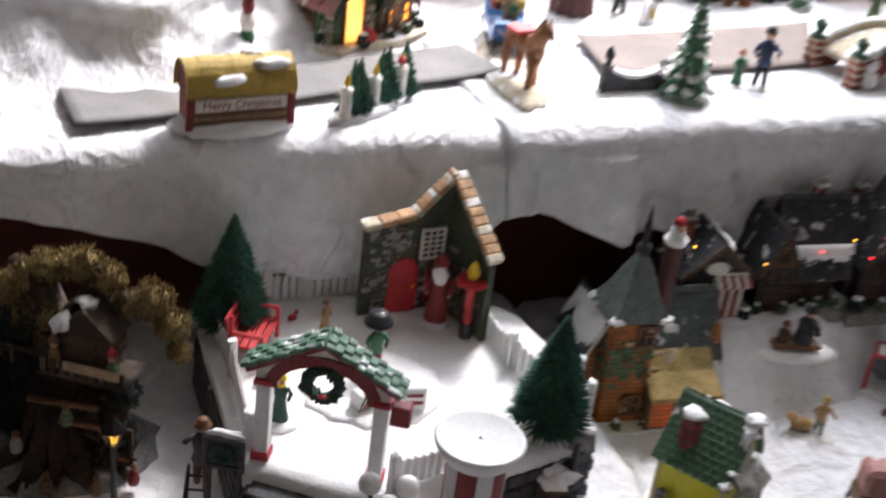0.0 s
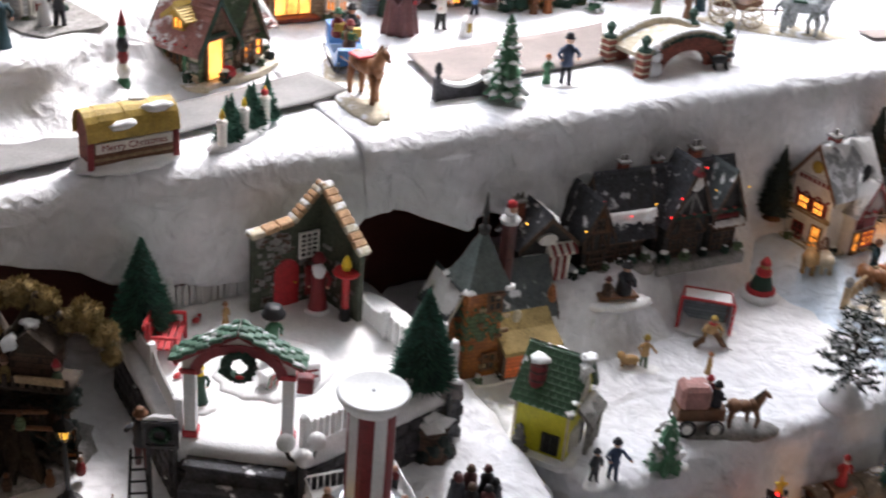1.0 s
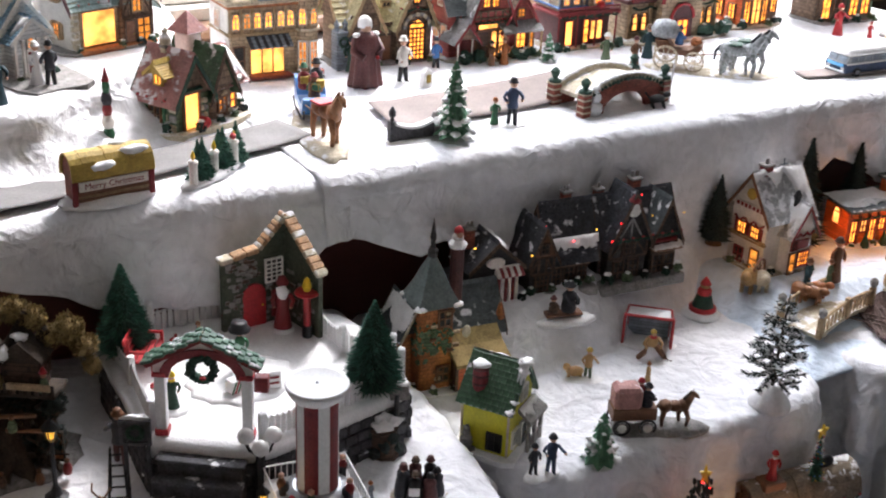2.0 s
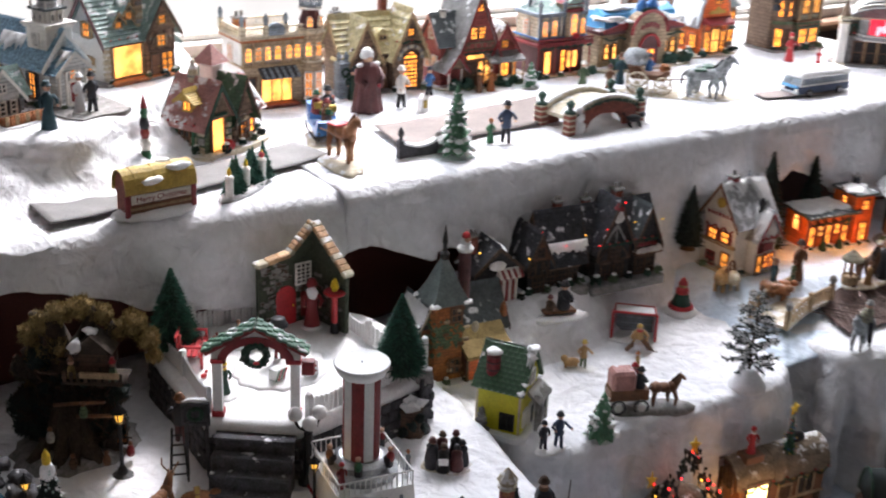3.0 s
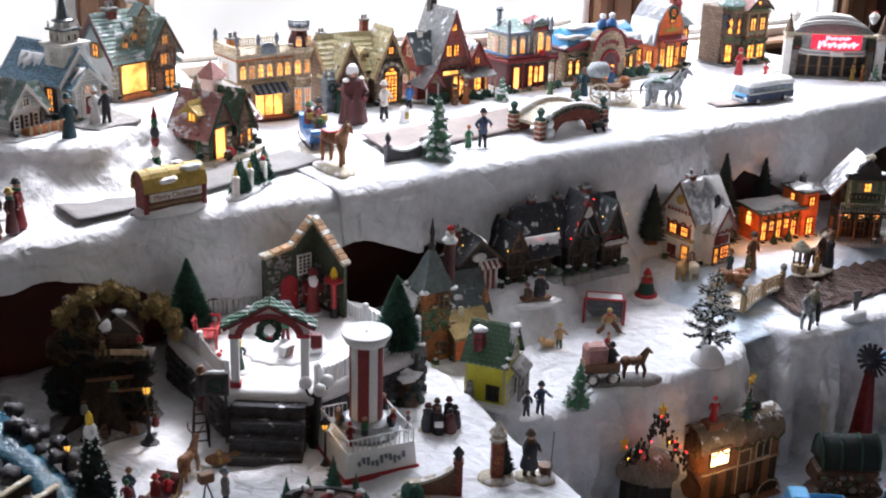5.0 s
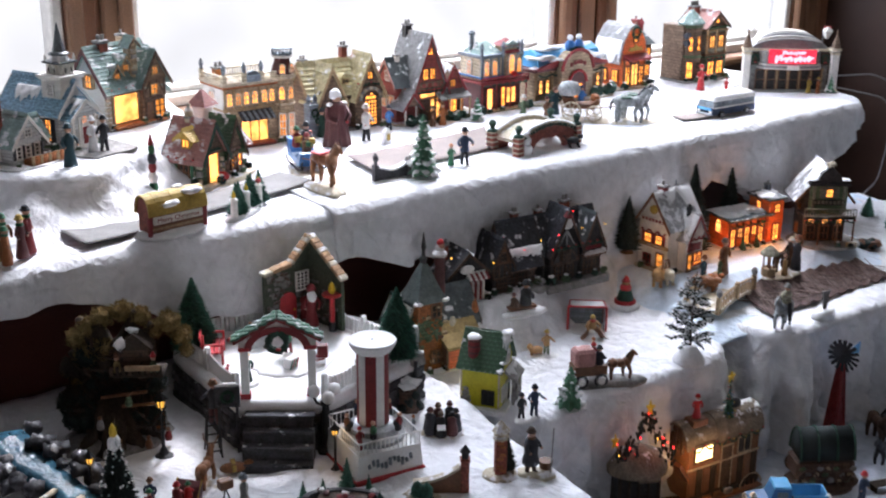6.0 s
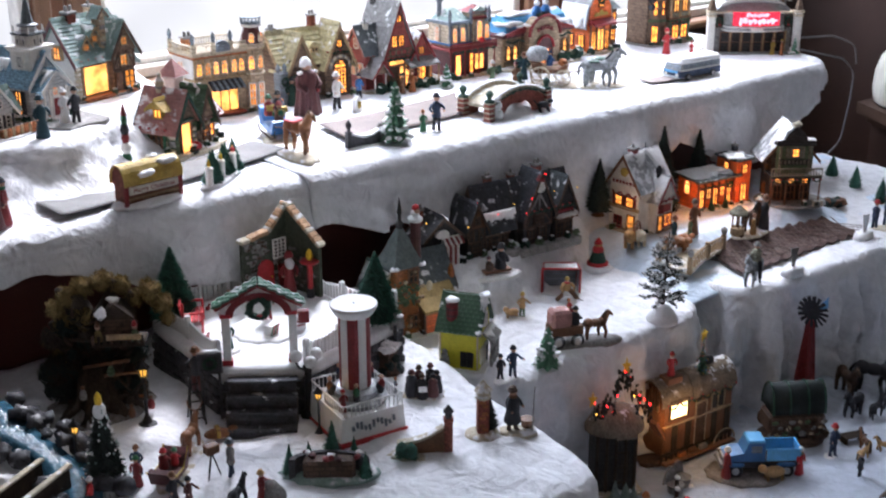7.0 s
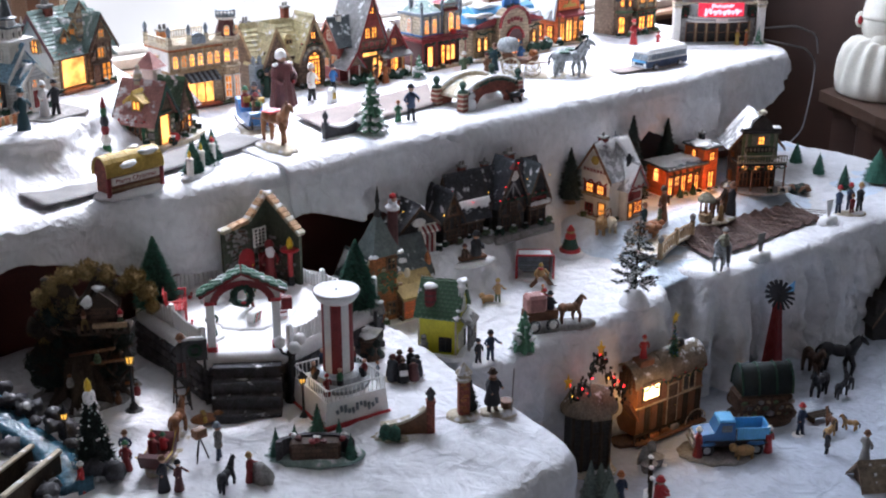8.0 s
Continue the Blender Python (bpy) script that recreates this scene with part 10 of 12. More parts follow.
# grey porch of posts and braces
for xx, yy in ((-0.004, -0.037), (0.012, -0.037), (0.028, -0.037)):
    s = Sh()
    s.box((xx, yy, 0.022), (0.004, 0.004, 0.038), 0.0006)
    s.part("porch_post", STONE, h)
    s = Sh()
    s.tube([(xx, yy, 0.026), (xx + 0.006, yy, 0.038)], 0.0014, 5)
    s.part("brace", STONE, h)
s = Sh()
s.prism([(-0.041, 0.040), (-0.026, 0.054), (-0.026, 0.049), (-0.041, 0.036)], "x", -0.008, 0.034)
s.part("porch_roof", STONE, h, "grey snowy porch roof")
snow_sheet(h, (-0.008, -0.027, 0.0535), (0.034, -0.027, 0.0535), (-0.008, -0.041, 0.0405), (0.034, -0.041, 0.0405), 0.55, 0.003, 5.0)
for k in range(7):
    s = Sh()
    s.box((-0.002 + 0.0046 * k, -0.0375, 0.011), (0.0016, 0.0016, 0.014), 0)
    s.part("porch_baluster", STONE, h)
s = Sh()
s.box((0.012, -0.0375, 0.0185), (0.034, 0.0022, 0.0018), 0.0003)
s.part("porch_rail", STONE, h)

# small things on the ice
t = empty("snow_plinth", place(0.909, 0.979, MZ, 10), "snowy oval under two skaters", "plinth")
mound(t, 0.044, 0.022, 0.003)
figure("skater", 0.900, 0.981, MZ + 0.002, 0.034, 0, CHARCOAL, CHARCOAL, "small black-coated skater figurine", group="skating pair", skirt=False)
figure("skater", 0.917, 0.977, MZ + 0.002, 0.042, -20, NAVY, CHARCOAL, "black-coated skater figurine with one arm out", group="skating pair", skirt=False, arm=1.8)
snow_tree(0.969, 0.970, MZ - 0.001, 0.058, 0.019, "glossy green fir with snow at the tier's edge", 5)

t = empty("stage_wagon", place(1.052, 0.991, MZ, -24, 0.93), "red-brown horse wagon with driver on a snowy base", "model wagon")
mound(t, 0.122, 0.038, 0.010, STONE)
s = Sh()
s.box((-0.026, 0, 0.028), (0.048, 0.024, 0.014), 0.001)
s.part("wagon_bed", BROWN, t)
s = Sh()
s.box((-0.034, 0, 0.046), (0.030, 0.026, 0.026), 0.004)
s.part("cab", ROSE, t, "rose-red cab")
for xx, rr in ((-0.040, 0.0095), (-0.012, 0.0095)):
    for sy in (-1, 1):
        wheel(t, xx, sy * 0.0145, rr + 0.005, rr, BLACK, 8)
        s = Sh()
        s.cone((xx, sy * 0.0162 - 0.0008, rr + 0.005), 0.005, 0.005, 0.0016, 12, rx=-90)
        s.part("hub", HOUSEWHITE, t)
sit(t, -0.012, -0.003, 0.034, 0.028, CHARCOAL, BLACK, 90)
sit(t, -0.018, 0.004, 0.040, 0.024, DRED, RED, 90)
s = Sh()
horse_mesh(s, 0, 1, Matrix.Translation((0.020, 0, 0.008)) @ Matrix.Diagonal((0.044, 0.062, 0.043, 1)))
s.part("horse", [BROWN, BROWNWALL], t, "brown horse", smooth=True)

t = empty("hockey_goal", place(1.166, 1.143, MZ, -42), "red-framed hockey goal with snowy top", "goal")
mound(t, 0.074, 0.046, 0.003)
for sx in (-1, 1):
    s = Sh()
    s.tube([(sx * 0.027, -0.012, 0.0), (sx * 0.027, -0.012, 0.038)], 0.0018, 8)
    s.part("post", RED, t)
    s = Sh()
    s.tube([(sx * 0.027, -0.012, 0.038), (sx * 0.024, 0.012, 0.038), (sx * 0.024, 0.016, 0.002)], 0.0015, 6)
    s.part("side_frame", RED, t)
for a, b in (((-0.027, -0.012, 0.038), (0.027, -0.012, 0.038)), ((-0.024, 0.012, 0.038), (0.024, 0.012, 0.038))):
    s = Sh()
    s.tube([a, b], 0.0018, 8)
    s.part("crossbar", RED, t)
s = Sh()
s.box((0, 0, 0.0375), (0.047, 0.022, 0.002), 0.0005)
s.part("top", SNOWP, t, "snow on the goal's top")
s = Sh()
s.box((0, 0.012, 0.018), (0.046, 0.001, 0.034))
for sx in (-1, 1):
    s.box((sx * 0.0245, 0.002, 0.018), (0.001, 0.022, 0.034))
s.part("net", BLUEGREY, t, "grey net")
t = empty("goalkeeper", place(1.146, 1.112, MZ + 0.002, -25, 0.034), "tan and red crouching hockey player figurine before the goal", "figurine", "village figures")
s = Sh()
for sx in (-1, 1):
    s.tube([(sx * 0.42, -0.06, 0.02), (sx * 0.28, -0.20, 0.26), (sx * 0.10, 0.06, 0.46)], 0.09, 8, r2=0.11)
    s.ball((sx * 0.44, -0.12, 0.03), 0.07, (1, 1.7, 0.7), 1)
s.part("legs", BROWN, t, smooth=True)
s = Sh()
s.lathe([(0.10, 0.40), (0.17, 0.46), (0.19, 0.62), (0.16, 0.76), (0.06, 0.82)], (0, -0.05, 0), 12, k=(1, 0.8))
for sx in (-1, 1):
    s.tube([(sx * 0.16, -0.05, 0.72), (sx * 0.30, -0.16, 0.56), (sx * 0.22, -0.30, 0.44)], 0.07, 8, r2=0.05)
s.part("jersey", TANFIG, t, smooth=True)
s = Sh()
s.lathe([(0.12, 0.74), (0.13, 0.78), (0.08, 0.82)], (0, -0.08, 0), 10)
s.part("scarf", RED, t, smooth=True)
s = Sh()
s.ball((0, -0.10, 0.90), 0.10, m=0)
s.lathe([(0.115, 0.91), (0.105, 0.97), (0.05, 1.03), (0.005, 1.04)], (0, -0.08, 0), 10, m=1)
s.part("head", [SKIN, GOLD], t, smooth=True)
s = Sh()
s.tube([(0.22, -0.30, 0.44), (0.50, -0.36, 0.04), (0.62, -0.36, 0.03)], 0.025, 5)
s.part("stick", BROWNWALL, t)
figure("hockey_player", 1.055, 1.106, MZ + 0.002, 0.036, -30, TANFIG, GOLD, "yellow and tan hockey player figurine with stick", legs=GREENWALL, skirt=False, arm=1.8)
s = Sh()
s.ball((0, 0, 0.012), 0.010, (1.4, 0.8, 0.8))
s.ball((-0.013, 0, 0.020), 0.006)
for sx in (-1, 1):
    s.tube([(sx * 0.008, 0, 0.010), (sx * 0.010, 0, 0.0)], 0.0026, 6)
s.thing("dog", TANFIG, place(1.042, 1.112, MZ + 0.001, -20, 0.72), "yellow-tan dog figurine playing on the ice", "animal figurine")
t = empty("snow_plinth", place(1.050, 1.107, MZ, -30), "snowy base under the hockey player", "plinth")
mound(t, 0.056, 0.028, 0.003)
figure("little_skater", 1.108, 1.070, MZ, 0.026, 60, TANFIG, ORANGE, "tan child figurine behind the wagon")
t = empty("child_sled", place(1.056, 1.160, 0.7845, -14), "dark child figurine on a wooden sled, oval snowy base", "ornament")
mound(t, 0.074, 0.032, 0.006)
s = Sh()
s.box((0, 0, 0.010), (0.042, 0.014, 0.004), 0.001)
s.part("sled", BROWN, t)
sit(t, 0.006, 0.0, 0.012, 0.036, CHARCOAL, BLACK, 20)
sit(t, -0.012, 0.0, 0.010, 0.022, BROWNWALL, MAROON, 20)
s = Sh()
s.lathe([(0.025, 0), (0.026, 0.005), (0.020, 0.010), (0.014, 0.012)], seg=16, m=0)
s.lathe([(0.019, 0.008), (0.019, 0.015), (0.013, 0.017)], seg=14, m=1)
s.lathe([(0.016, 0.014), (0.011, 0.030), (0.009, 0.038)], seg=14, m=2)
s.lathe([(0.010, 0.034), (0.010, 0.040), (0.007, 0.044)], seg=14, m=1)
s.ball((0, 0, 0.047), 0.007, m=3)
s.lathe([(0.008, 0.049), (0.004, 0.056), (0.0006, 0.060)], seg=10, m=1)
s.thing("elf_cone", [SNOWP, RED, DGREEN, TANFIG], place(1.268, 1.166, MZ + 0.001, 0, 0.86), "cone-shaped elf figure in green and red, snowy foot", "figurine")

# sparse frosted pine
t = empty("frosted_pine", place(1.194, 0.976, MZ, 0, 0.88), "sparse frosted grey-green pine on a snowy mound", "tree")
s = Sh()
s.lathe([(0.025, 0), (0.025, 0.005), (0.020, 0.014), (0.011, 0.026), (0.003, 0.028)], seg=16)
s.part("mound", SNOWP, t, "white snowy foot", smooth=True)
s = Sh()
s.tube([(0, 0, 0.02), (0.001, 0, 0.08), (0.004, 0, 0.146)], 0.0026, 7, r2=0.0008)
limbs = []
for k in range(11):
    f = k / 10
    for i in range(7 if k < 8 else 4):
        a = random.uniform(0, 6.28)
        l = 0.035 * (1 - f) ** 0.8 * random.uniform(0.7, 1.1) + 0.006
        z = 0.040 + 0.094 * f
        p, q = Vector((0.002 * f, 0, z)), Vector((math.cos(a) * l, math.sin(a) * l, z + l * random.uniform(-0.15, 0.3)))
        limbs.append((p, q))
        s.tube([p, q], 0.0009, 4, r2=0.0004)
s.part("trunk", BARK, t)
s = Sh()
for p, q in limbs:
    n = int(16 + (q - p).length * 1500)
    for i in range(n):
        f = random.uniform(0.25, 1.05)
        c = p.lerp(q, f)
        d = Vector((random.gauss(0, 1), random.gauss(0, 1), random.gauss(0, 1))).normalized() * 0.0062 + (q - p).normalized() * 0.003
        u = d.orthogonal().normalized() * 0.0013
        vs = [s.bm.verts.new(v) for v in (c + u, c - u, c + d)]
        s.bm.faces.new(vs).material_index = 0 if random.random() < 0.62 else 1
s.part("needles", [DARKPINE, SNOWP], t, "dark needles with white frost", kind="stuff")

# white barn-shop
h = house("gabled_inn", 1.404, 1.204, 0.769, 2, "white gabled inn with red swags, grey snowy roof and lit windows", "far houses", k=0.92)
foot(h, 0.105, 0.088, SAND)
body(h, -0.044, 0.030, -0.030, 0.034, 0.004, 0.086, HOUSEWHITE)
gable(h, -0.044, 0.034, -0.032, 0.036, 0.086, 0.050, "x", HOUSEWHITE, PALEROOF, 0.007, 9, trim=BROWN, snow=(0.4, 0.7))
body(h, -0.016, 0.026, -0.048, -0.028, 0.004, 0.066, HOUSEWHITE, "bay")
gable(h, -0.016, 0.026, -0.050, -0.006, 0.066, 0.034, "y", HOUSEWHITE, PALEROOF, 0.006, 8, trim=DRED, snow=(0.6, 0.5))
for yy in (-0.012, 0.012):
    win(h, -0.0442, yy, 0.050, 0.013, 0.015, -90, LIT, BROWN, 3, 2)
win(h, -0.0442, -0.016, 0.006, 0.013, 0.028, -90, LITDIM, BROWN, 1, 2)
win(h, -0.0442, 0.012, 0.010, 0.014, 0.018, -90, DARKWALL, DRED, 2, 2)
win(h, 0.012, -0.0482, 0.014, 0.018, 0.020, 0, LIT, DRED, 4, 3, b=0.002)
win(h, -0.008, -0.0482, 0.006, 0.010, 0.028, 0, LITDIM, BROWN, 1, 2)
win(h, -0.007, -0.0482, 0.040, 0.010, 0.012, 0, DARKWALL, DRED, 2, 2)
s = Sh()
s.box((0.008, -0.0495, 0.046), (0.022, 0.002, 0.014), 0.001)
s.part("red_sign", DRED, h, "round-edged red sign")
s = Sh()
s.cone((-0.045, 0.002, 0.108), 0.008, 0.008, 0.002, 14, ry=-90)
s.part("clock", GOLD, h, "round ochre clock")
s = Sh()
s.box((-0.0455, 0.002, 0.090), (0.002, 0.052, 0.009), 0.0006)
sg = s.part("sign_board", HOUSEWHITE, h, "white sign with dark bars")
for k in range(7):
    s = Sh()
    s.box((-0.0468, -0.020 + 0.0072 * k, 0.090), (0.0008, 0.0046, 0.0052), 0)
    s.part("bar", DRED, sg)
for yy in (-0.018, 0.0, 0.018):
    s = Sh()
    s.tube([(-0.046, yy - 0.008, 0.072), (-0.0465, yy - 0.004, 0.068), (-0.0465, yy, 0.0665), (-0.0465, yy + 0.004, 0.068), (-0.046, yy + 0.008, 0.072)], 0.0016, 5)
    s.part("swag", DRED, h)
chimney(h, -0.024, 0.004, 0.124, 0.013, 0.020, DRED, 1)
s = Sh()
for a in range(4):
    s.tube([(0.006, 0.002, 0.142), (0.006 + 0.007 * math.cos(a * 1.57), 0.002, 0.142 + 0.007 * math.sin(a * 1.57))], 0.0010, 5)
s.tube([(0.006, 0.002, 0.13), (0.006, 0.002, 0.15)], 0.0010, 5)
s.part("weather_vane", BLUEGREY, h)
s = Sh()
s.lathe([(0.004, 0.094), (0.004, 0.104), (0.006, 0.110), (0.002, 0.118)], (0.001, -0.034, 0), 8)
s.part("roof_finial", BLACK, h)
s = Sh()
s.prism([(-0.026, 0.050), (0.026, 0.050), (0.022, 0.056), (-0.026, 0.070)], "y", 0.0, 0.036)
bmesh.ops.translate(s.bm, verts=s.bm.verts, vec=(0.048, -0.02, 0))
s.part("lean_to_roof", PALEROOF, h, "grey lean-to roof")
body(h, 0.030, 0.070, -0.012, 0.012, 0.004, 0.050, BROWNWALL, "lean_to")
timbers(h, -0.032, 0.032, -0.0446, 0.044, 0.048, rz=-90, n=4, m=OAKSTONE)
for yy in (-0.012, 0.012):
    shutters(h, -0.0444, yy, 0.050, 0.015, 0.015, -90, DRED)
for k in range(14):
    s = Sh()
    s.lump((-0.0446, -0.028 + 0.0042 * k, 0.007 + 0.003 * (k % 3)), 0.0032, (0.5, 1.2, 0.9), 0.4, 1)
    s.part("wall_stone", (TAN, STONE, SAND)[k % 3], h)
for k in range(7):
    s = Sh()
    s.lump((-0.014 + 0.006 * k, -0.0488, 0.007), 0.0032, (1.2, 0.5, 0.9), 0.4, 1)
    s.part("wall_stone", (STONE, TAN, SAND)[k % 3], h)
swag(h, -0.014, 0.024, -0.0495, 0.062, 3, 0.004, m=DRED)
shrubs(h, [(-0.050, -0.024), (-0.050, 0.020), (-0.030, -0.036), (0.030, -0.050)], 0.006)
bulb("inn_glow", (1.330, 1.168, 0.825), 0.014, (1.0, 0.55, 0.2))

# animals and people in front of the inn
for k, (x, y, c, q, hh, lab) in enumerate(((1.4386, 1.1246, BROWN, BROWNWALL, 0.058, "tall dark brown figurine with child by the inn"), (1.425, 1.1203, GREENWALL, BROWN, 0.034, "green-coated kneeling figurine beside the inn"), (1.384, 1.1176, TEAL, BROWN, 0.046, "teal-coated figurine tending small animals"))):
    figure("villager", x, y, rise(x, y) + 0.003, hh, 20 * k, c, q, lab)
for k, (x, y, c, sc) in enumerate(((1.333, 1.160, TANFIG, 1.3), (1.342, 1.148, SAND, 1.1), (1.368, 1.112, CHEST, 1.0), (1.382, 1.104, CHEST, 1.0), (1.396, 1.109, ORANGE, 0.9))):
    s = Sh()
    s.ball((0, 0, 0.013), 0.009, (1.5, 0.95, 0.95))
    s.ball((-0.014, 0, 0.018), 0.0055, (1.2, 0.9, 0.9))
    for sx in (-1, 1):
        for sy in (-1, 1):
            s.tube([(sx * 0.008, sy * 0.004, 0.010), (sx * 0.008, sy * 0.004, 0)], 0.0022, 5)
    s.thing("sheep" if k < 2 else "calf", c, place(x, y, rise(x, y) + 0.003, 30 + 25 * k, sc), "cream woolly sheep figurine" if k < 2 else "small reddish-brown calf figurine", "animal figurine", "small animals")
wheel_t = empty("leaning_wheel", place(1.3465, 1.160, rise(1.3465, 1.16) + 0.003, 20), "brown cart wheel leaning on the inn", "wheel")
wheel(wheel_t, 0, 0, 0.017, 0.016, BROWN, 8)

# orange station
h = house("orange_station", 1.594, 1.203, 0.769, -8, "glowing orange station house with flat snowy roof and cupola", "far houses", k=0.84)
foot(h, 0.16, 0.075)
body(h, -0.074, 0.030, -0.022, 0.034, 0.004, 0.062, ORANGEW)
s = Sh()
s.prism([(-0.034, 0.061), (0.040, 0.068), (0.040, 0.071), (-0.034, 0.065)], "x", -0.080, 0.034)
s.part("roof", SLATE, h, "flat grey roof")
snow_on(h, [(-0.05, 0.0, 0.068, 1.3), (-0.02, 0.01, 0.069, 1.6), (0.01, 0.004, 0.069, 1.4)], 0.012, 0.25)
body(h, 0.024, 0.064, -0.028, 0.030, 0.004, 0.090, ORANGEW, "cupola")
strip(h, 0.020, 0.068, -0.033, 0.034, 0.093, 0.005, SLATE, "cupola_roof")
snow_on(h, [(0.036, -0.01, 0.097, 1.3), (0.052, 0.01, 0.097, 1.3)], 0.010, 0.3)
for k in range(5):
    win(h, -0.062 + k * 0.018, -0.0222, 0.026 if k % 2 else 0.010, 0.010, 0.018 if k % 2 else 0.034, 0, LITHOT if k == 1 else LIT, DRED, 2, 2, b=0.002)
win(h, 0.044, -0.0282, 0.066, 0.012, 0.016, 0, LIT, DRED, 2, 2)
win(h, 0.044, -0.0282, 0.010, 0.014, 0.032, 0, LIT, DRED, 2, 3)
win(h, -0.0742, 0.004, 0.034, 0.014, 0.018, -90, LITHOT, ORANGEW, 1, 1, True)
win(h, 0.0238, 0.0, 0.072, 0.010, 0.012, -90, LIT, DRED, 1, 2)
for xx in (-0.044, -0.008):
    s = Sh()
    s.cone((xx, -0.034, 0.004), 0.008, 0.001, 0.024, 8)
    s.part("fir", DGREEN, h)
s = Sh()
for i in range(10):
    a = 2 * math.pi * i / 10
    s.ball((0.012 + 0.006 * math.cos(a), -0.024, 0.046 + 0.006 * math.sin(a)), 0.0026, sub=1)
s.part("wreath", DGREEN, h, kind="stuff")
bulb("station_glow", (1.590, 1.140, 0.800), 0.06, (1.0, 0.35, 0.07))
bulb("station_glow", (1.500, 1.180, 0.800), 0.035, (1.0, 0.35, 0.07))
strip(h, -0.076, 0.026, -0.0245, -0.020, 0.058, 0.004, DRED, "fascia")
for xx in (-0.072, -0.053, -0.035, -0.017, 0.001, 0.020):
    pilaster(h, xx, -0.0232, 0.005, 0.056, BRICK, 0.003)
snow_sheet(h, (-0.078, 0.036, 0.0715), (0.020, 0.036, 0.0715), (-0.078, -0.034, 0.0655), (0.020, -0.034, 0.0655), 0.6, 0.004, 3.0)
swag(h, -0.070, 0.020, -0.026, 0.052, 5, 0.004)
shrubs(h, [(-0.066, -0.030), (-0.026, -0.032), (0.012, -0.032), (0.036, -0.036), (0.058, -0.034)], 0.006)
chimney(h, 0.058, 0.016, 0.092, 0.010, 0.018, CHARCOAL, 1)

# green saloon
h = house("green_saloon", 1.704, 1.142, rise(1.70, 1.14) + 0.002, -38, "dark green saloon, stepped front, pale snowy roof and balcony", "far houses", k=0.88)
s = Sh()
s.cone((0.004, -0.012, 0), 0.070, 0.068, 0.004, 28, sy=0.8)
s.part("base", STONE, h)
body(h, -0.040, 0.040, -0.020, 0.040, 0.004, 0.098, DARKWALL)
gable(h, -0.050, 0.046, -0.014, 0.050, 0.090, 0.056, "y", DARKWALL, PALEROOF, 0.008, 8, trim=BROWN, snow=(0.55, 0.3))
body(h, -0.032, 0.036, -0.028, -0.016, 0.060, 0.116, GREENWALL, "false_front", "green false front")
s = Sh()
s.prism([(-0.034, 0.116), (0.038, 0.116), (0.038, 0.124), (0.024, 0.126), (0.018, 0.138), (0.002, 0.152), (-0.014, 0.138), (-0.020, 0.126), (-0.034, 0.124)], "y", -0.029, -0.016)
s.part("stepped_gable", DARKWALL, h, "dark stepped gable")
for x0, x1, zz in ((-0.036, -0.018, 0.1255), (0.022, 0.040, 0.1255)):
    snow_sheet(h, (x0, -0.014, zz), (x1, -0.014, zz), (x0, -0.032, zz), (x1, -0.032, zz), 0.95, 0.003, x0 * 70)
strip(h, -0.036, 0.040, -0.033, -0.014, 0.117, 0.004, DARKWALL, "cornice")
body(h, -0.016, 0.020, -0.030, -0.027, 0.090, 0.113, OLIVE, "front_panel", "pale green panel")
win(h, 0.002, -0.0302, 0.094, 0.011, 0.014, 0, LIT, BROWN, 2, 2)
for xx in (-0.026, 0.030):
    pilaster(h, xx, -0.0292, 0.062, 0.115, OLIVE, 0.005)
strip(h, -0.046, 0.050, -0.050, 0.0, 0.058, 0.005, DARKWALL, "balcony")
balustrade(h, -0.046, 0.050, -0.049, 0.061, 0.014, OLIVE, n=18)
snow_sheet(h, (0.030, -0.020, 0.061), (0.050, -0.020, 0.061), (0.030, -0.050, 0.061), (0.050, -0.050, 0.061), 0.95, 0.004, 3.0)
for xx in (-0.044, -0.016, 0.018, 0.048):
    s = Sh()
    s.cone((xx, -0.047, 0.004), 0.0018, 0.0016, 0.052, 8)
    s.part("post", BROWN, h)
s = Sh()
s.box((0.002, -0.0305, 0.083), (0.060, 0.002, 0.010), 0.0006)
sg = s.part("sign_board", DARKWALL, h, "dark sign with pale bars")
for k in range(8):
    s = Sh()
    s.box((-0.024 + 0.0074 * k, -0.0318, 0.083), (0.0048, 0.0008, 0.0064))
    s.part("bar", OLIVE, sg)
for k, xx in enumerate((-0.024, 0.002, 0.028)):
    win(h, xx, -0.0204, 0.040, 0.009, 0.009, 0, LITHOT if k < 2 else LIT, BROWN, 2, 2)
    win(h, xx, -0.0204, 0.008, 0.014, 0.026, 0, DARKWALL, BROWN, 2, 2)
win(h, -0.0402, 0.006, 0.052, 0.012, 0.018, -90, DARKWALL, BROWN, 2, 2)
win(h, -0.0402, 0.010, 0.012, 0.012, 0.020, -90, LITDIM, BROWN, 2, 2)
s = Sh()
s.lump((0.002, -0.022, 0.154), 0.007, (1.4, 1, 0.8), 0.6, 2)
s.part("roof_ornament", SAND, h)
swag(h, -0.044, 0.048, -0.0515, 0.055, 6, 0.004)
shrubs(h, [(-0.046, -0.040), (-0.048, -0.010), (0.046, -0.052), (0.020, -0.054)], 0.006)
s = Sh()
s.box((0.044, -0.058, 0.014), (0.020, 0.006, 0.002), 0.0005)
for sx in (-1, 1):
    s.box((0.044 + sx * 0.008, -0.058, 0.009), (0.002, 0.006, 0.010), 0.0004)
s.part("porch_bench", SAND, h)

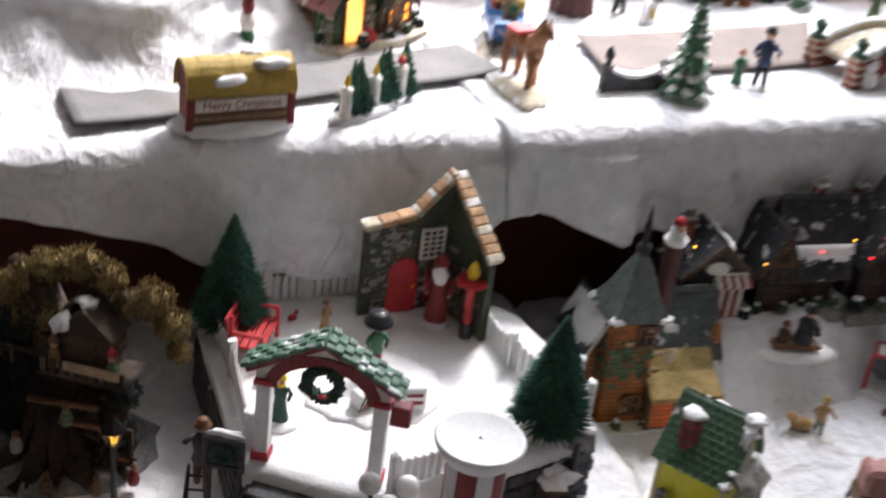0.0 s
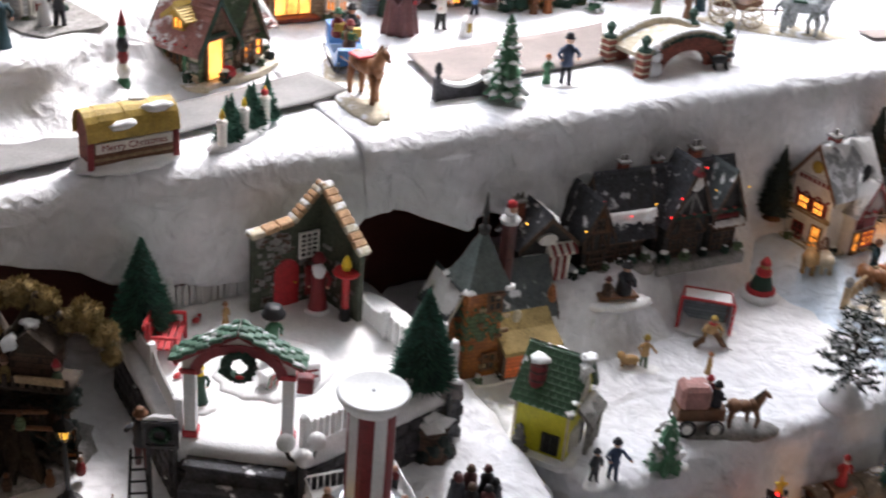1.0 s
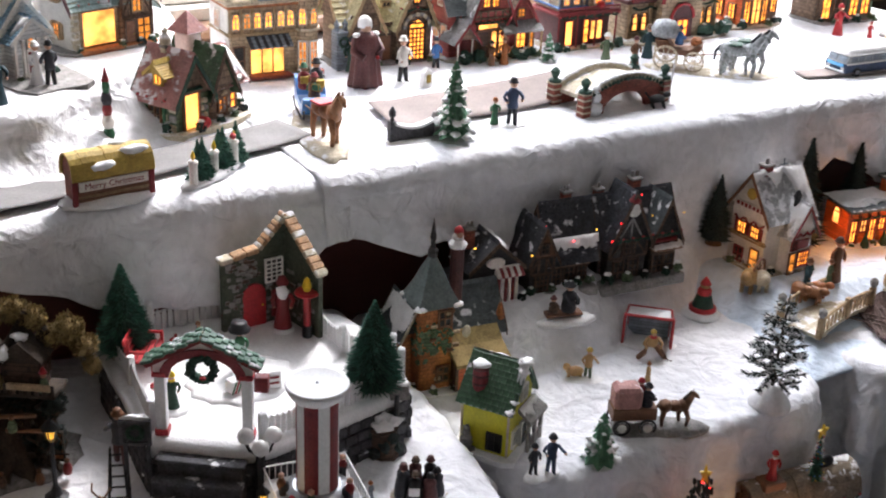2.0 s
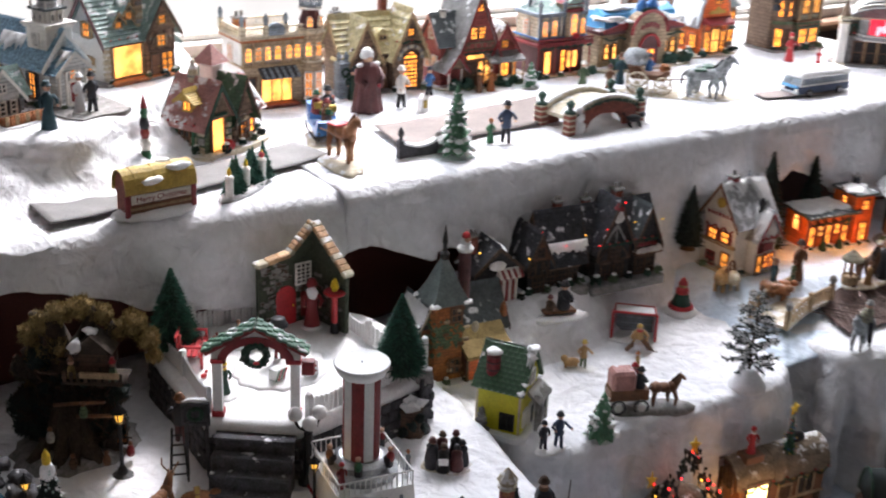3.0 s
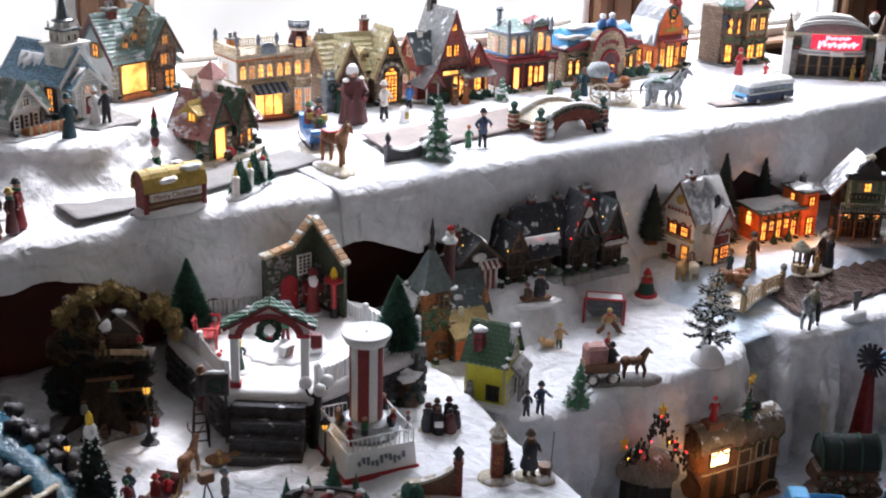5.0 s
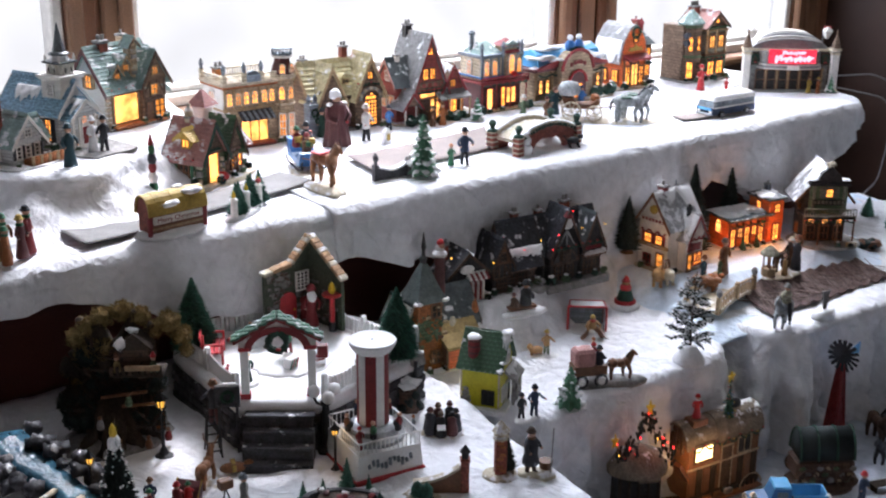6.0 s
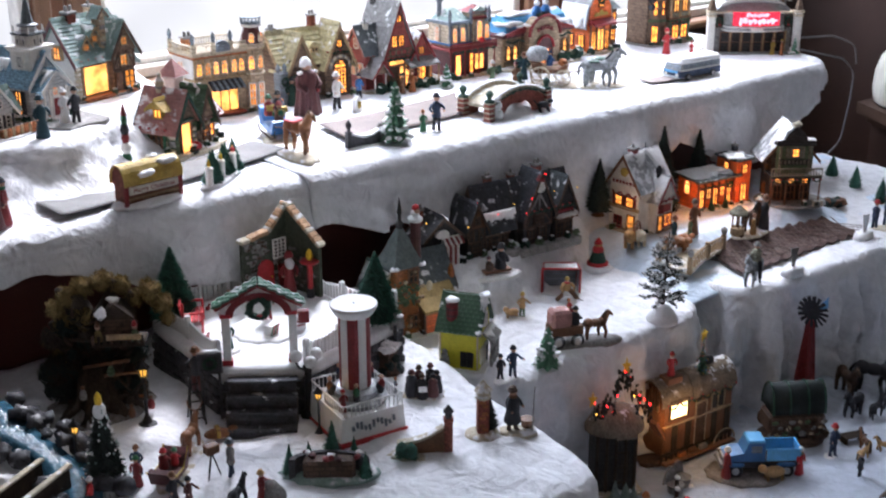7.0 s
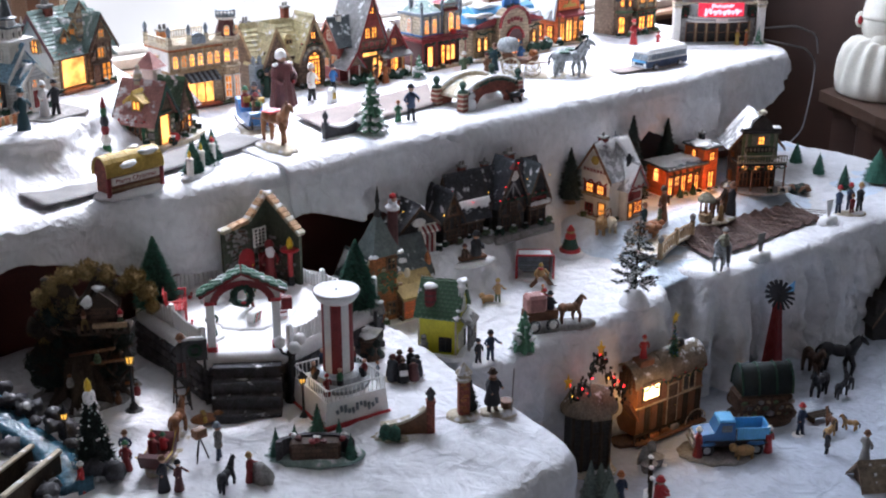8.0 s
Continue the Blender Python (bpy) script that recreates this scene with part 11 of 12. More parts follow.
# dark firs by the skirt
for x, y, z, hh, r in ((1.334, 1.240, 0.798, 0.092, 0.020), (1.478, 1.236, 0.768, 0.150, 0.030), (1.590, 1.252, 0.768, 0.124, 0.024)):
    brush_tree(x, y - 0.01, z, hh, r, DARKPINE, "very dark fir standing against the snow cloth", 34, 40, group="dark firs")
for x, y, hh, r in ((1.968, 1.221, 0.045, 0.014), (1.934, 1.150, 0.045, 0.013), (1.890, 1.071, 0.048, 0.013), (1.968, 1.050, 0.068, 0.028)):
    brush_tree(x, y, MZ, hh, r, NEEDLE, "small green fir with frost at the tier's far end", 18, 26, group="little far firs")
t = empty("log_pile", place(1.785, 1.105, rise(1.785, 1.105) + 0.002, -20), "dark pile of logs and greenery in the snow", "log pile")
for k in range(7):
    s = Sh()
    s.lump((-0.022 + 0.0075 * k, 0, 0.010), 0.012, (1, 1, 0.8), 0.5, 1)
    s.part("log", (BROWN, DARKPINE)[k % 2], t)

# stone footbridge and track
t = empty("railed_bridge", place(1.388, 1.086, MZ + 0.010, 15, 1.12), "tan stone bridge with balustrades over the notch", "model bridge")
n = 14
arc = lambda x: 0.005 + 0.005 * (1 - (x / 0.055) ** 2)
top = [(-0.055 + 0.11 * i / n, arc(-0.055 + 0.11 * i / n)) for i in range(n + 1)]
s = Sh()
s.prism([(-0.055, 0.001)] + top + [(0.055, 0.001)] + [(0.040 * math.cos(math.pi * i / 8), 0.001 + 0.005 * math.sin(math.pi * i / 8)) for i in range(9)], "y", -0.024, 0.024)
s.part("deck", SAND, t, "pale stone deck")
for sy in (-1, 1):
    s = Sh()
    s.tube([(x, sy * 0.023, z + 0.017) for x, z in top], 0.0017, 6)
    s.part("handrail", OAKSTONE, t)
    for i in range(0, n + 1):
        x, z = top[i]
        s = Sh()
        s.lathe([(0.0010, z), (0.0017, z + 0.006), (0.0009, z + 0.016)], (x, sy * 0.023, 0), 6)
        s.part("baluster", OAKSTONE, t)
    for sx in (-1, 0, 1):
        s = Sh()
        x = sx * 0.055
        s.box((x, sy * 0.023, arc(x) + 0.009), (0.006, 0.006, 0.024), 0.0006)
        p = s.part("newel", OAKSTONE, t)
        if sx:
            s = Sh()
            s.lathe([(0.002, 0), (0.0045, 0.004), (0.0045, 0.008), (0.001, 0.011)], (x, sy * 0.023, arc(x) + 0.021), 8)
            s.part("urn", STONE, p)

bm = bmesh.new()
nx, ny = 74, 8
A, B, D, C = Vector((1.408, 1.005)), Vector((1.700, 0.998)), Vector((1.438, 1.090)), Vector((1.722, 1.072))
g = [[None] * (ny + 1) for _ in range(nx + 1)]
for i in range(nx + 1):
    for j in range(ny + 1):
        p = A.lerp(B, i / nx).lerp(D.lerp(C, i / nx), j / ny)
        g[i][j] = bm.verts.new((p.x, p.y, rise(p.x, p.y) + 0.0105 + 0.0022 * math.sin(i * 0.85 + j * 0.5) + 0.002 * noise.noise(Vector((p.x * 60, p.y * 60, 1)))))
for i in range(nx):
    for j in range(ny):
        bm.faces.new((g[i][j], g[i + 1][j], g[i + 1][j + 1], g[i][j + 1]))
me = bpy.data.meshes.new("track_mat")
bm.to_mesh(me)
bm.free()
me.materials.append(RAILMAT)
ob = new("track_mat", me)
so = ob.modifiers.new("thickness", "SOLIDIFY")
so.thickness = 0.003
tagged(ob, "dark brown rippled woven strip lying on the snow", "track mat")
sl = Sh()
sl.box((0, 0, 0), (0.0014, 0.076, 0.0012), 0.0003)
me = sl.mesh("ribbing", MATRIB)
for i in range(84):
    f = (i + 0.5) / 84
    p = A.lerp(B, f).lerp(D.lerp(C, f), 0.5)
    o = new("rib", me)
    o.parent = ob
    o.matrix_local = pose(p.x, p.y, rise(p.x, p.y) + 0.0125 + 0.0022 * math.sin(f * 74 * 0.85 + 2), 0, 0, 32 if i % 2 else -36)

# riders and groups on the far snow
t = empty("horse_rider", place(1.394, 0.975, MZ, 190, 1.05), "grey and green rider on a dapple grey horse", "figurine group")
mound(t, 0.040, 0.020, 0.003)
s = Sh()
horse_mesh(s, 0, 1, Matrix.Translation((0, 0, 0.002)) @ Matrix.Diagonal((0.050, 0.050, 0.052, 1)))
s.part("horse", [DAPPLE, CHARCOAL], t, smooth=True)
sit(t, -0.004, 0, 0.034, 0.030, OLIVE, STONE, 90)
for sy in (-1, 1):
    s = Sh()
    s.tube([(-0.002, sy * 0.006, 0.038), (0.003, sy * 0.010, 0.026), (0.001, sy * 0.010, 0.015)], 0.0028, 6)
    s.part("rider_leg", CHARCOAL, t)
t = empty("well_group", place(1.540, 1.095, rise(1.54, 1.095) + 0.002, 0), "stone well and dark donkey with attendants on sandy base", "figurine group")
mound(t, 0.088, 0.050, 0.004, SAND)
s = Sh()
s.lathe([(0.011, 0.002), (0.0115, 0.016), (0.010, 0.017), (0.008, 0.014)], (-0.028, 0, 0), 12)
w = s.part("well", OAKSTONE, t, "tan stone well")
for k in range(4):
    a = math.pi / 4 + math.pi / 2 * k
    s = Sh()
    s.tube([(-0.028 + 0.0085 * math.cos(a), 0.0085 * math.sin(a), 0.014), (-0.028 + 0.0085 * math.cos(a), 0.0085 * math.sin(a), 0.040)], 0.0014, 6)
    s.part("well_post", BROWN, w)
s = Sh()
s.lathe([(0.015, 0.038), (0.015, 0.041), (0.010, 0.046), (0.002, 0.053)], (-0.028, 0, 0), 10)
s.part("well_roof", OLIVE, w, "mossy grey-green roof")
s = Sh()
horse_mesh(s, 0, 1, Matrix.Translation((0.008, 0.004, 0.003)) @ Matrix.Diagonal((0.044, 0.044, 0.046, 1)))
s.part("donkey", [BROWNWALL, BLACK], t, smooth=True)
for x, y, hh, c, q in ((0.030, -0.008, 0.056, CHARCOAL, BROWN), (-0.006, -0.014, 0.034, TANFIG, BROWN), (0.036, 0.008, 0.048, BROWN, SAND)):
    s = Sh(Matrix.Translation((x, y, 0.003)) @ Matrix.Diagonal((hh, hh, hh, 1)))
    s.lathe([(0.16, 0), (0.14, 0.3), (0.10, 0.5), (0.13, 0.66), (0.05, 0.78)], seg=10)
    s.ball((0, 0, 0.88), 0.09, m=1, sub=1)
    s.lathe([(0.13, 0.92), (0.09, 0.94), (0.07, 1.02), (0.02, 1.04)], m=2, seg=10)
    s.part("attendant", [c, SKIN, q], t, smooth=True)
for x, y in ((1.476, 0.964), (1.700, 0.985)):
    t = empty("snow_spray", place(x, y, MZ), "little snow mound with a clear plastic fan", "ornament", "snow mounds")
    mound(t, 0.044, 0.026, 0.014)
    s = Sh()
    s.prism([(-0.003, 0.012), (0.003, 0.012), (0.010, 0.042), (-0.010, 0.044)], "y", -0.0006, 0.0006)
    s.part("fan", STONE if x < 1.5 else SNOWP, t)
t = empty("children_group", place(1.772, 0.990, MZ, -30), "three children figurines in red and navy on a base", "figurine group")
mound(t, 0.064, 0.034, 0.005, SAND)
for x, y, hh, c, q in ((-0.020, 0, 0.048, NAVY, RED), (0.020, 0.002, 0.050, CHARCOAL, TANFIG), (0.002, -0.006, 0.034, DRED, BROWN), (0.006, 0.010, 0.048, NAVY, RED)):
    s = Sh(Matrix.Translation((x, y, 0.004)) @ Matrix.Diagonal((hh, hh, hh, 1)))
    for sx in (-1, 1):
        s.tube([(sx * 0.07, 0, 0), (sx * 0.05, 0, 0.42)], 0.05, 7, m=0)
    s.lathe([(0.12, 0.38), (0.11, 0.55), (0.14, 0.68), (0.05, 0.78)], seg=10, m=3)
    s.ball((0, 0, 0.88), 0.09, m=1, sub=1)
    s.lathe([(0.12, 0.92), (0.09, 0.94), (0.07, 1.02), (0.02, 1.04)], m=2, seg=10)
    s.part("child", [c, SKIN, q, c], t, smooth=True)

# ---- lowest step ----
LZ = 0.558
h = house("trailer_house", 1.209, 0.938, LZ, -6, "brown trailer home with snowy barrel roof and bright window", "low step houses")
h.matrix_world = h.matrix_world @ Matrix.Diagonal((1, 0.6, 1, 1))
foot(h, 0.170, 0.092, BROWNWALL, label="dark mossy base")
n = 12
s = Sh()
s.prism([(0.036, 0.012), (0.036, 0.085)] + [(0.036 * math.cos(math.pi * i / n), 0.085 + 0.030 * math.sin(math.pi * i / n)) for i in range(1, n)] + [(-0.036, 0.085), (-0.036, 0.012)], "x", -0.060, 0.068)
s.part("wall", BROWN, h)
s = Sh()
s.prism([(0.040 * math.cos(math.pi * i / n), 0.086 + 0.034 * math.sin(math.pi * i / n)) for i in range(n + 1)] + [(0.036 * math.cos(math.pi * i / n), 0.086 + 0.030 * math.sin(math.pi * i / n)) for i in range(n, -1, -1)], "x", -0.010, 0.074)
s.part("roof", DRIFTWOOD, h, "weathered tan barrel roof")
for x0 in (0.010, 0.042):
    snow_sheet(h, (x0, 0.010, 0.1205), (x0 + 0.032, 0.010, 0.1205), (x0, -0.026, 0.1125), (x0 + 0.032, -0.026, 0.1125), 0.75, 0.004, x0 * 90)
swag(h, -0.058, 0.070, -0.041, 0.090, 6, 0.008)
for k in range(6):
    s = Sh()
    s.ball((-0.050 + 0.022 * k, -0.043, 0.083 + 0.003 * (k % 2)), 0.0015, sub=1)
    s.part("fairy_bulb", LEDY if k < 2 else GOLD, h)
strip(h, -0.062, 0.070, -0.039, -0.034, 0.056, 0.003, TAN, "belt_board")
strip(h, -0.062, 0.070, -0.039, -0.034, 0.014, 0.004, BARK, "plinth_board")
body(h, -0.070, 0.066, -0.064, -0.038, 0.006, 0.010, BROWN, "porch_deck")
for k in range(3):
    body(h, -0.040 + 0.020 * k, -0.026 + 0.020 * k, -0.058, -0.048, 0.010, 0.017, (ORANGE, BROWN, STONE)[k], "crate")
s = Sh()
s.prism([(0.039 * math.cos(math.pi * i / n), 0.086 + 0.033 * math.sin(math.pi * i / n)) for i in range(n + 1)] + [(0.036 * math.cos(math.pi * i / n), 0.086 + 0.030 * math.sin(math.pi * i / n)) for i in range(n, -1, -1)], "x", -0.066, -0.0105)
s.part("front_roof", DRIFTWOOD, h)
win(h, -0.034, -0.0362, 0.066, 0.030, 0.024, 0, LITMAX, BROWNWALL, 1, 1, b=0.003)
door(h, 0.008, -0.0362, 0.014, 0.018, 0.062, 0, BROWNWALL, TAN)
win(h, 0.040, -0.0362, 0.060, 0.022, 0.022, 0, DARKWALL, TAN, 2, 1, b=0.002)
for k in range(5):
    s = Sh()
    s.box((-0.0665, -0.024 + 0.009 * k, 0.094 + 0.006 * math.sin(k)), (0.004, 0.004, 0.030), 0.0006)
    s.part("slat", BROWNWALL, h)
for k in range(10):
    s = Sh()
    s.box((-0.052 + 0.0125 * k, -0.0368, 0.034), (0.0105, 0.002, 0.040), 0.0005)
    s.part("plank", (BROWN, BARK)[k % 2], h)
for x0, x1 in ((-0.070, -0.020), (0.022, 0.060)):
    s = Sh()
    for k in range(6):
        s.box((x0 + (x1 - x0) * k / 5, -0.050, 0.014), (0.003, 0.002, 0.018), 0.0003)
    s.box(((x0 + x1) / 2, -0.050, 0.020), (x1 - x0, 0.0016, 0.003))
    s.part("fence", BARK, h, kind="stuff")
for k in range(9):
    bush(h, -0.064 + 0.014 * k, -0.044, 0.004, random.uniform(0.004, 0.007), DARKPINE, False)
s = Sh()
s.tube([(0.045 + 0.020 * math.cos(a / 10 * math.pi), -0.058, 0.012 + 0.018 * math.sin(a / 10 * math.pi)) for a in range(11)], 0.0012, 6)
s.part("garden_arch", TAN, h)
s = Sh()
s.prism([(-0.046, 0.090), (-0.030, 0.060), (-0.030, 0.056), (-0.050, 0.086)], "y", -0.060, -0.030)
bmesh.ops.translate(s.bm, verts=s.bm.verts, vec=(-0.040, 0.0, -0.01))
s.part("ramp_rail", ORANGE, h)
s = Sh()
s.ball((0.036, 0.0, 0.122), 0.010, (1.3, 0.9, 0.9), m=0)
s.part("sack", BLACK, h)
bulb("trailer_glow", (1.168, 0.888, LZ + 0.080), 0.040, (1.0, 0.6, 0.25))
bulb("trailer_glow", (1.132, 0.914, LZ + 0.070), 0.026, (1.0, 0.5, 0.12))

figure("roof_santa", 1.171, 0.936, LZ + 0.121, 0.036, -30, RED, RED, "small red santa figurine seated on the trailer roof", scarf=SNOWP)
s = Sh()
s.box((0, 0, 0.004), (0.026, 0.020, 0.010), 0.001)
s.thing("santa_plinth", BROWN, place(1.171, 0.936, LZ + 0.114, -8), "brown block under the roof santa", "plinth", smooth=False)
t = empty("roof_tree", place(1.224, 0.926, LZ + 0.113), "tinsel tree with star and coloured baubles on a roof", "tree")
s = Sh(Matrix.Diagonal((0.056, 0.056, 0.056, 1)))
needles(s, 0.02, 0.92, 0.14, 0.02, 16, 18, 0.4, 0.2)
s.cone((0, 0, -0.05), 0.05, 0.02, 0.9, 8)
s.part("crown", NEEDLE, t, kind="stuff")
s = Sh()
for i in range(36):
    f = random.random()
    a, r = random.uniform(0, 6.28), 0.008 * (1 - f) + 0.002
    s.ball((r * math.cos(a), r * math.sin(a), 0.002 + 0.05 * f), 0.0012, sub=1, m=i % 4)
s.part("baubles", [RED, BLUE, HOUSEWHITE, GOLD], t, kind="stuff")


def star(s, c, r, m=None):
    s.prism([(c[0] + (r if i % 2 == 0 else r * 0.45) * math.sin(i * math.pi / 5), c[2] + (r if i % 2 == 0 else r * 0.45) * math.cos(i * math.pi / 5)) for i in range(10)], "y", c[1] - 0.0012, c[1] + 0.0012, m)


s = Sh()
star(s, (0, 0, 0.058), 0.008)
s.part("star", YSTAR, t, "yellow star")

# stall with the coloured lights
h = house("lights_stall", 1.046, 0.922, LZ, -30, "tan-roofed stall below a string of coloured lights", "low step houses")
h.matrix_world = h.matrix_world @ Matrix.Diagonal((0.70, 0.66, 1.36, 1))
foot(h, 0.105, 0.080, SAND)
body(h, -0.040, 0.040, -0.022, 0.026, 0.004, 0.070, DARKWALL)
for k in range(5):
    body(h, -0.040 + 0.018 * k, -0.034 + 0.018 * k, -0.026, -0.0222, 0.004, 0.068, BARK, "stall_post")
s = Sh()
s.lathe([(0.056, 0.068), (0.056, 0.073), (0.038, 0.088), (0.012, 0.094), (0.002, 0.095)], seg=20, k=(1, 0.8))
s.part("roof", DRIFTWOOD, h, "rounded weathered tan roof", smooth=True)
s = Sh()
s.box((0.012, -0.034, 0.070), (0.040, 0.022, 0.003), 0.001, rx=18)
s.part("awning", DRIFTWOOD, h)
win(h, 0.010, -0.0222, 0.016, 0.022, 0.030, 0, DARKWALL, BARK, 2, 2)
s = Sh()
pts = [(-0.046 + 0.100 * i / 30, -0.020 + 0.010 * math.sin(i), 0.092 + 0.034 * math.exp(-((i - 17) / 6) ** 2) + 0.006 * math.sin(i * 1.7)) for i in range(31)]
s.tube(pts, 0.0008, 5)
s.part("light_cord", BLACK, h)
for i, p in enumerate(pts):
    if i % 2 == 0:
        s = Sh()
        s.ball((p[0], p[1] - 0.003, p[2] + random.uniform(-0.008, 0.010)), 0.0016, (1, 1, 0.75), 1)
        s.part("bulb", (LEDR, LEDY, BLUE, LEDR, SNOWP)[(i // 2) % 5] if i % 4 else LEDR, h)
s = Sh()
for i in range(150):
    p = pts[random.randrange(31)]
    s.lump((p[0] + random.gauss(0, 0.003), p[1] + random.gauss(0, 0.004), p[2] + random.gauss(-0.002, 0.004)), 0.0026, (1, 1, 1), 0.7, 1)
s.part("garland", DARKPINE, h, "dark green garland", kind="stuff")
for x, z in ((0.010, 0.136), (-0.050, 0.104)):
    s = Sh()
    star(s, (x, -0.022, z), 0.009)
    s.part("star", YSTAR, h, "yellow star")
bulb("string_light_glow", (1.050, 0.885, LZ + 0.150), 0.010, (1.0, 0.2, 0.05))

# blue truck
t = empty("pickup_truck", place(1.222, 0.832, LZ, -38), "blue pickup truck with parcels and red-coated helper", "toy truck")
mound(t, 0.122, 0.078, 0.006, STONE)
s = Sh()
s.box((0.014, 0, 0.022), (0.090, 0.032, 0.012), 0.003)
s.part("chassis", CHARCOAL, t)
s = Sh()
s.prism([(-0.040, 0.020), (-0.040, 0.034), (-0.016, 0.038), (-0.010, 0.052), (0.012, 0.052), (0.014, 0.024), (0.014, 0.020)], "y", -0.015, 0.015)
s.part("cab", BLUE, t, "blue cab and bonnet")
s = Sh()
s.box((0.001, 0, 0.054), (0.024, 0.030, 0.004), 0.002)
s.part("cab_roof", SKYBLUE, t, "sky blue cab roof")
for sy in (-1, 1):
    s = Sh()
    s.box((0.001, sy * 0.0152, 0.044), (0.014, 0.001, 0.010), 0.0003)
    s.part("side_window", BLUEGREY, t)
    s = Sh()
    s.box((0.038, sy * 0.0155, 0.036), (0.046, 0.002, 0.018), 0.0006)
    s.part("bed_side", SKYBLUE, t, "sky blue bed side")
    for xx in (-0.026, 0.042):
        s = Sh()
        s.cone((xx, sy * 0.016 - 0.003, 0.014), 0.010, 0.010, 0.006, 16, rx=-90)
        w = s.part("wheel", BLACK, t)
        s = Sh()
        s.cone((xx, sy * 0.0195 - 0.001, 0.014), 0.005, 0.005, 0.002, 12, rx=-90)
        s.part("hubcap", METAL, w)
        s = Sh()
        s.lathe([(0.0125, 0), (0.0125, 0.001), (0.010, 0.004)], (xx, sy * 0.016, 0.021), 14, k=(1, 0.35))
        s.part("mudguard", BLUE, t)
    s = Sh()
    s.ball((-0.041, sy * 0.011, 0.030), 0.0036)
    s.part("headlight", METAL, t, smooth=True)
s = Sh()
s.box((0.060, 0, 0.036), (0.002, 0.030, 0.018), 0.0005)
s.part("tailgate", SKYBLUE, t)
s = Sh()
s.box((-0.044, 0, 0.020), (0.004, 0.034, 0.006), 0.001)
s.part("bumper", METAL, t)
s = Sh()
s.lattice([-0.010, -0.006, -0.002, 0.002, 0.006, 0.010], [0.022, 0.024, 0.026, 0.028, 0.030, 0.032], lambda i, j: i % 2 == 0 or j % 2 == 0, -0.001, 0.001)
bmesh.ops.rotate(s.bm, verts=s.bm.verts, cent=(0, 0, 0), matrix=Matrix.Rotation(radians(90), 3, "Z"))
bmesh.ops.translate(s.bm, verts=s.bm.verts, vec=(-0.041, 0, 0))
s.part("grille", METAL, t)
figure("truck_helper", 1.262, 0.784, LZ + 0.004, 0.042, 0, RED, SNOWP, "red-coated helper figurine behind the truck", scarf=GREEN)
figure("truck_driver", 1.182, 0.842, LZ + 0.004, 0.046, 60, DRED, HOUSEWHITE, "grey-haired figurine in red by the bonnet")
s = Sh()
s.ball((0, 0, 0.012), 0.009, (1.7, 0.9, 0.9))
s.ball((0.017, 0, 0.018), 0.006)
for sx in (-1, 1):
    for sy in (-1, 1):
        s.tube([(sx * 0.010, sy * 0.004, 0.010), (sx * 0.010, sy * 0.004, 0)], 0.002, 5)
s.thing("dog", TANFIG, place(1.226, 0.798, LZ + 0.004, 150), "tan dog figurine beside the truck", "animal figurine")

# windmill
t = empty("windmill", place(1.446, 0.906, LZ, 0, 0.97), "dark red lattice windmill with grey vanes and blue tail", "toy windmill")
for sx in (-1, 1):
    for sy in (-1, 1):
        s = Sh()
        s.tube([(sx * 0.013, sy * 0.013, 0), (sx * 0.0035, sy * 0.0035, 0.140)], 0.0018, 6)
        s.part("leg", DRED, t)
for k in range(6):
    z0, z1 = 0.012 + 0.02 * k, 0.032 + 0.02 * k
    w0, w1 = 0.013 - 0.0095 * z0 / 0.14, 0.013 - 0.0095 * z1 / 0.14
    for a in range(4):
        s = Sh(pose(0, 0, 0, 0, 0, 90 * a))
        s.tube([(-w0, -w0, z0), (w1, -w1, z1)], 0.0009, 4)
        s.part("brace", DRED, t)
        s = Sh(pose(0, 0, 0, 0, 0, 90 * a))
        s.tube([(w0, -w0, z0), (-w1, -w1, z1)], 0.0009, 4)
        s.part("brace", DRED, t)
s = Sh()
s.cone((0, 0, 0.0), 0.0165, 0.0042, 0.140, 4, rz=45)
s.part("tower_sheet", DRED, t, "dark red tapered tower sheet")
s = Sh()
s.box((0, 0, 0.142), (0.010, 0.010, 0.006), 0.001)
s.part("platform", RED, t)
hub = Matrix.Translation((-0.010, -0.008, 0.160)) @ pose(0, 0, 0, 0, 0, -84)
s = Sh(hub)
s.cone((0, 0.006, 0), 0.004, 0.004, 0.008, 8, rx=90)
wh = s.part("hub", CHARCOAL, t)
for k in range(16):
    a = 22.5 * k
    s = Sh(hub @ pose(0, 0, 0, 0, a, 0))
    s.box((0, 0, 0.014), (0.0056, 0.0008, 0.021), 0, 25)
    s.part("vane", CHARCOAL, wh)
s = Sh(hub)
s.tube([(0, 0.004, 0), (0, 0.026, 0)], 0.0008, 5)
s.part("tail_rod", CHARCOAL, t)
s = Sh(hub)
s.prism([(0.024, -0.005), (0.048, -0.009), (0.048, 0.009), (0.024, 0.005)], "x", -0.0005, 0.0005)
s.part("tail", SKYBLUE, t, "pale blue tail")

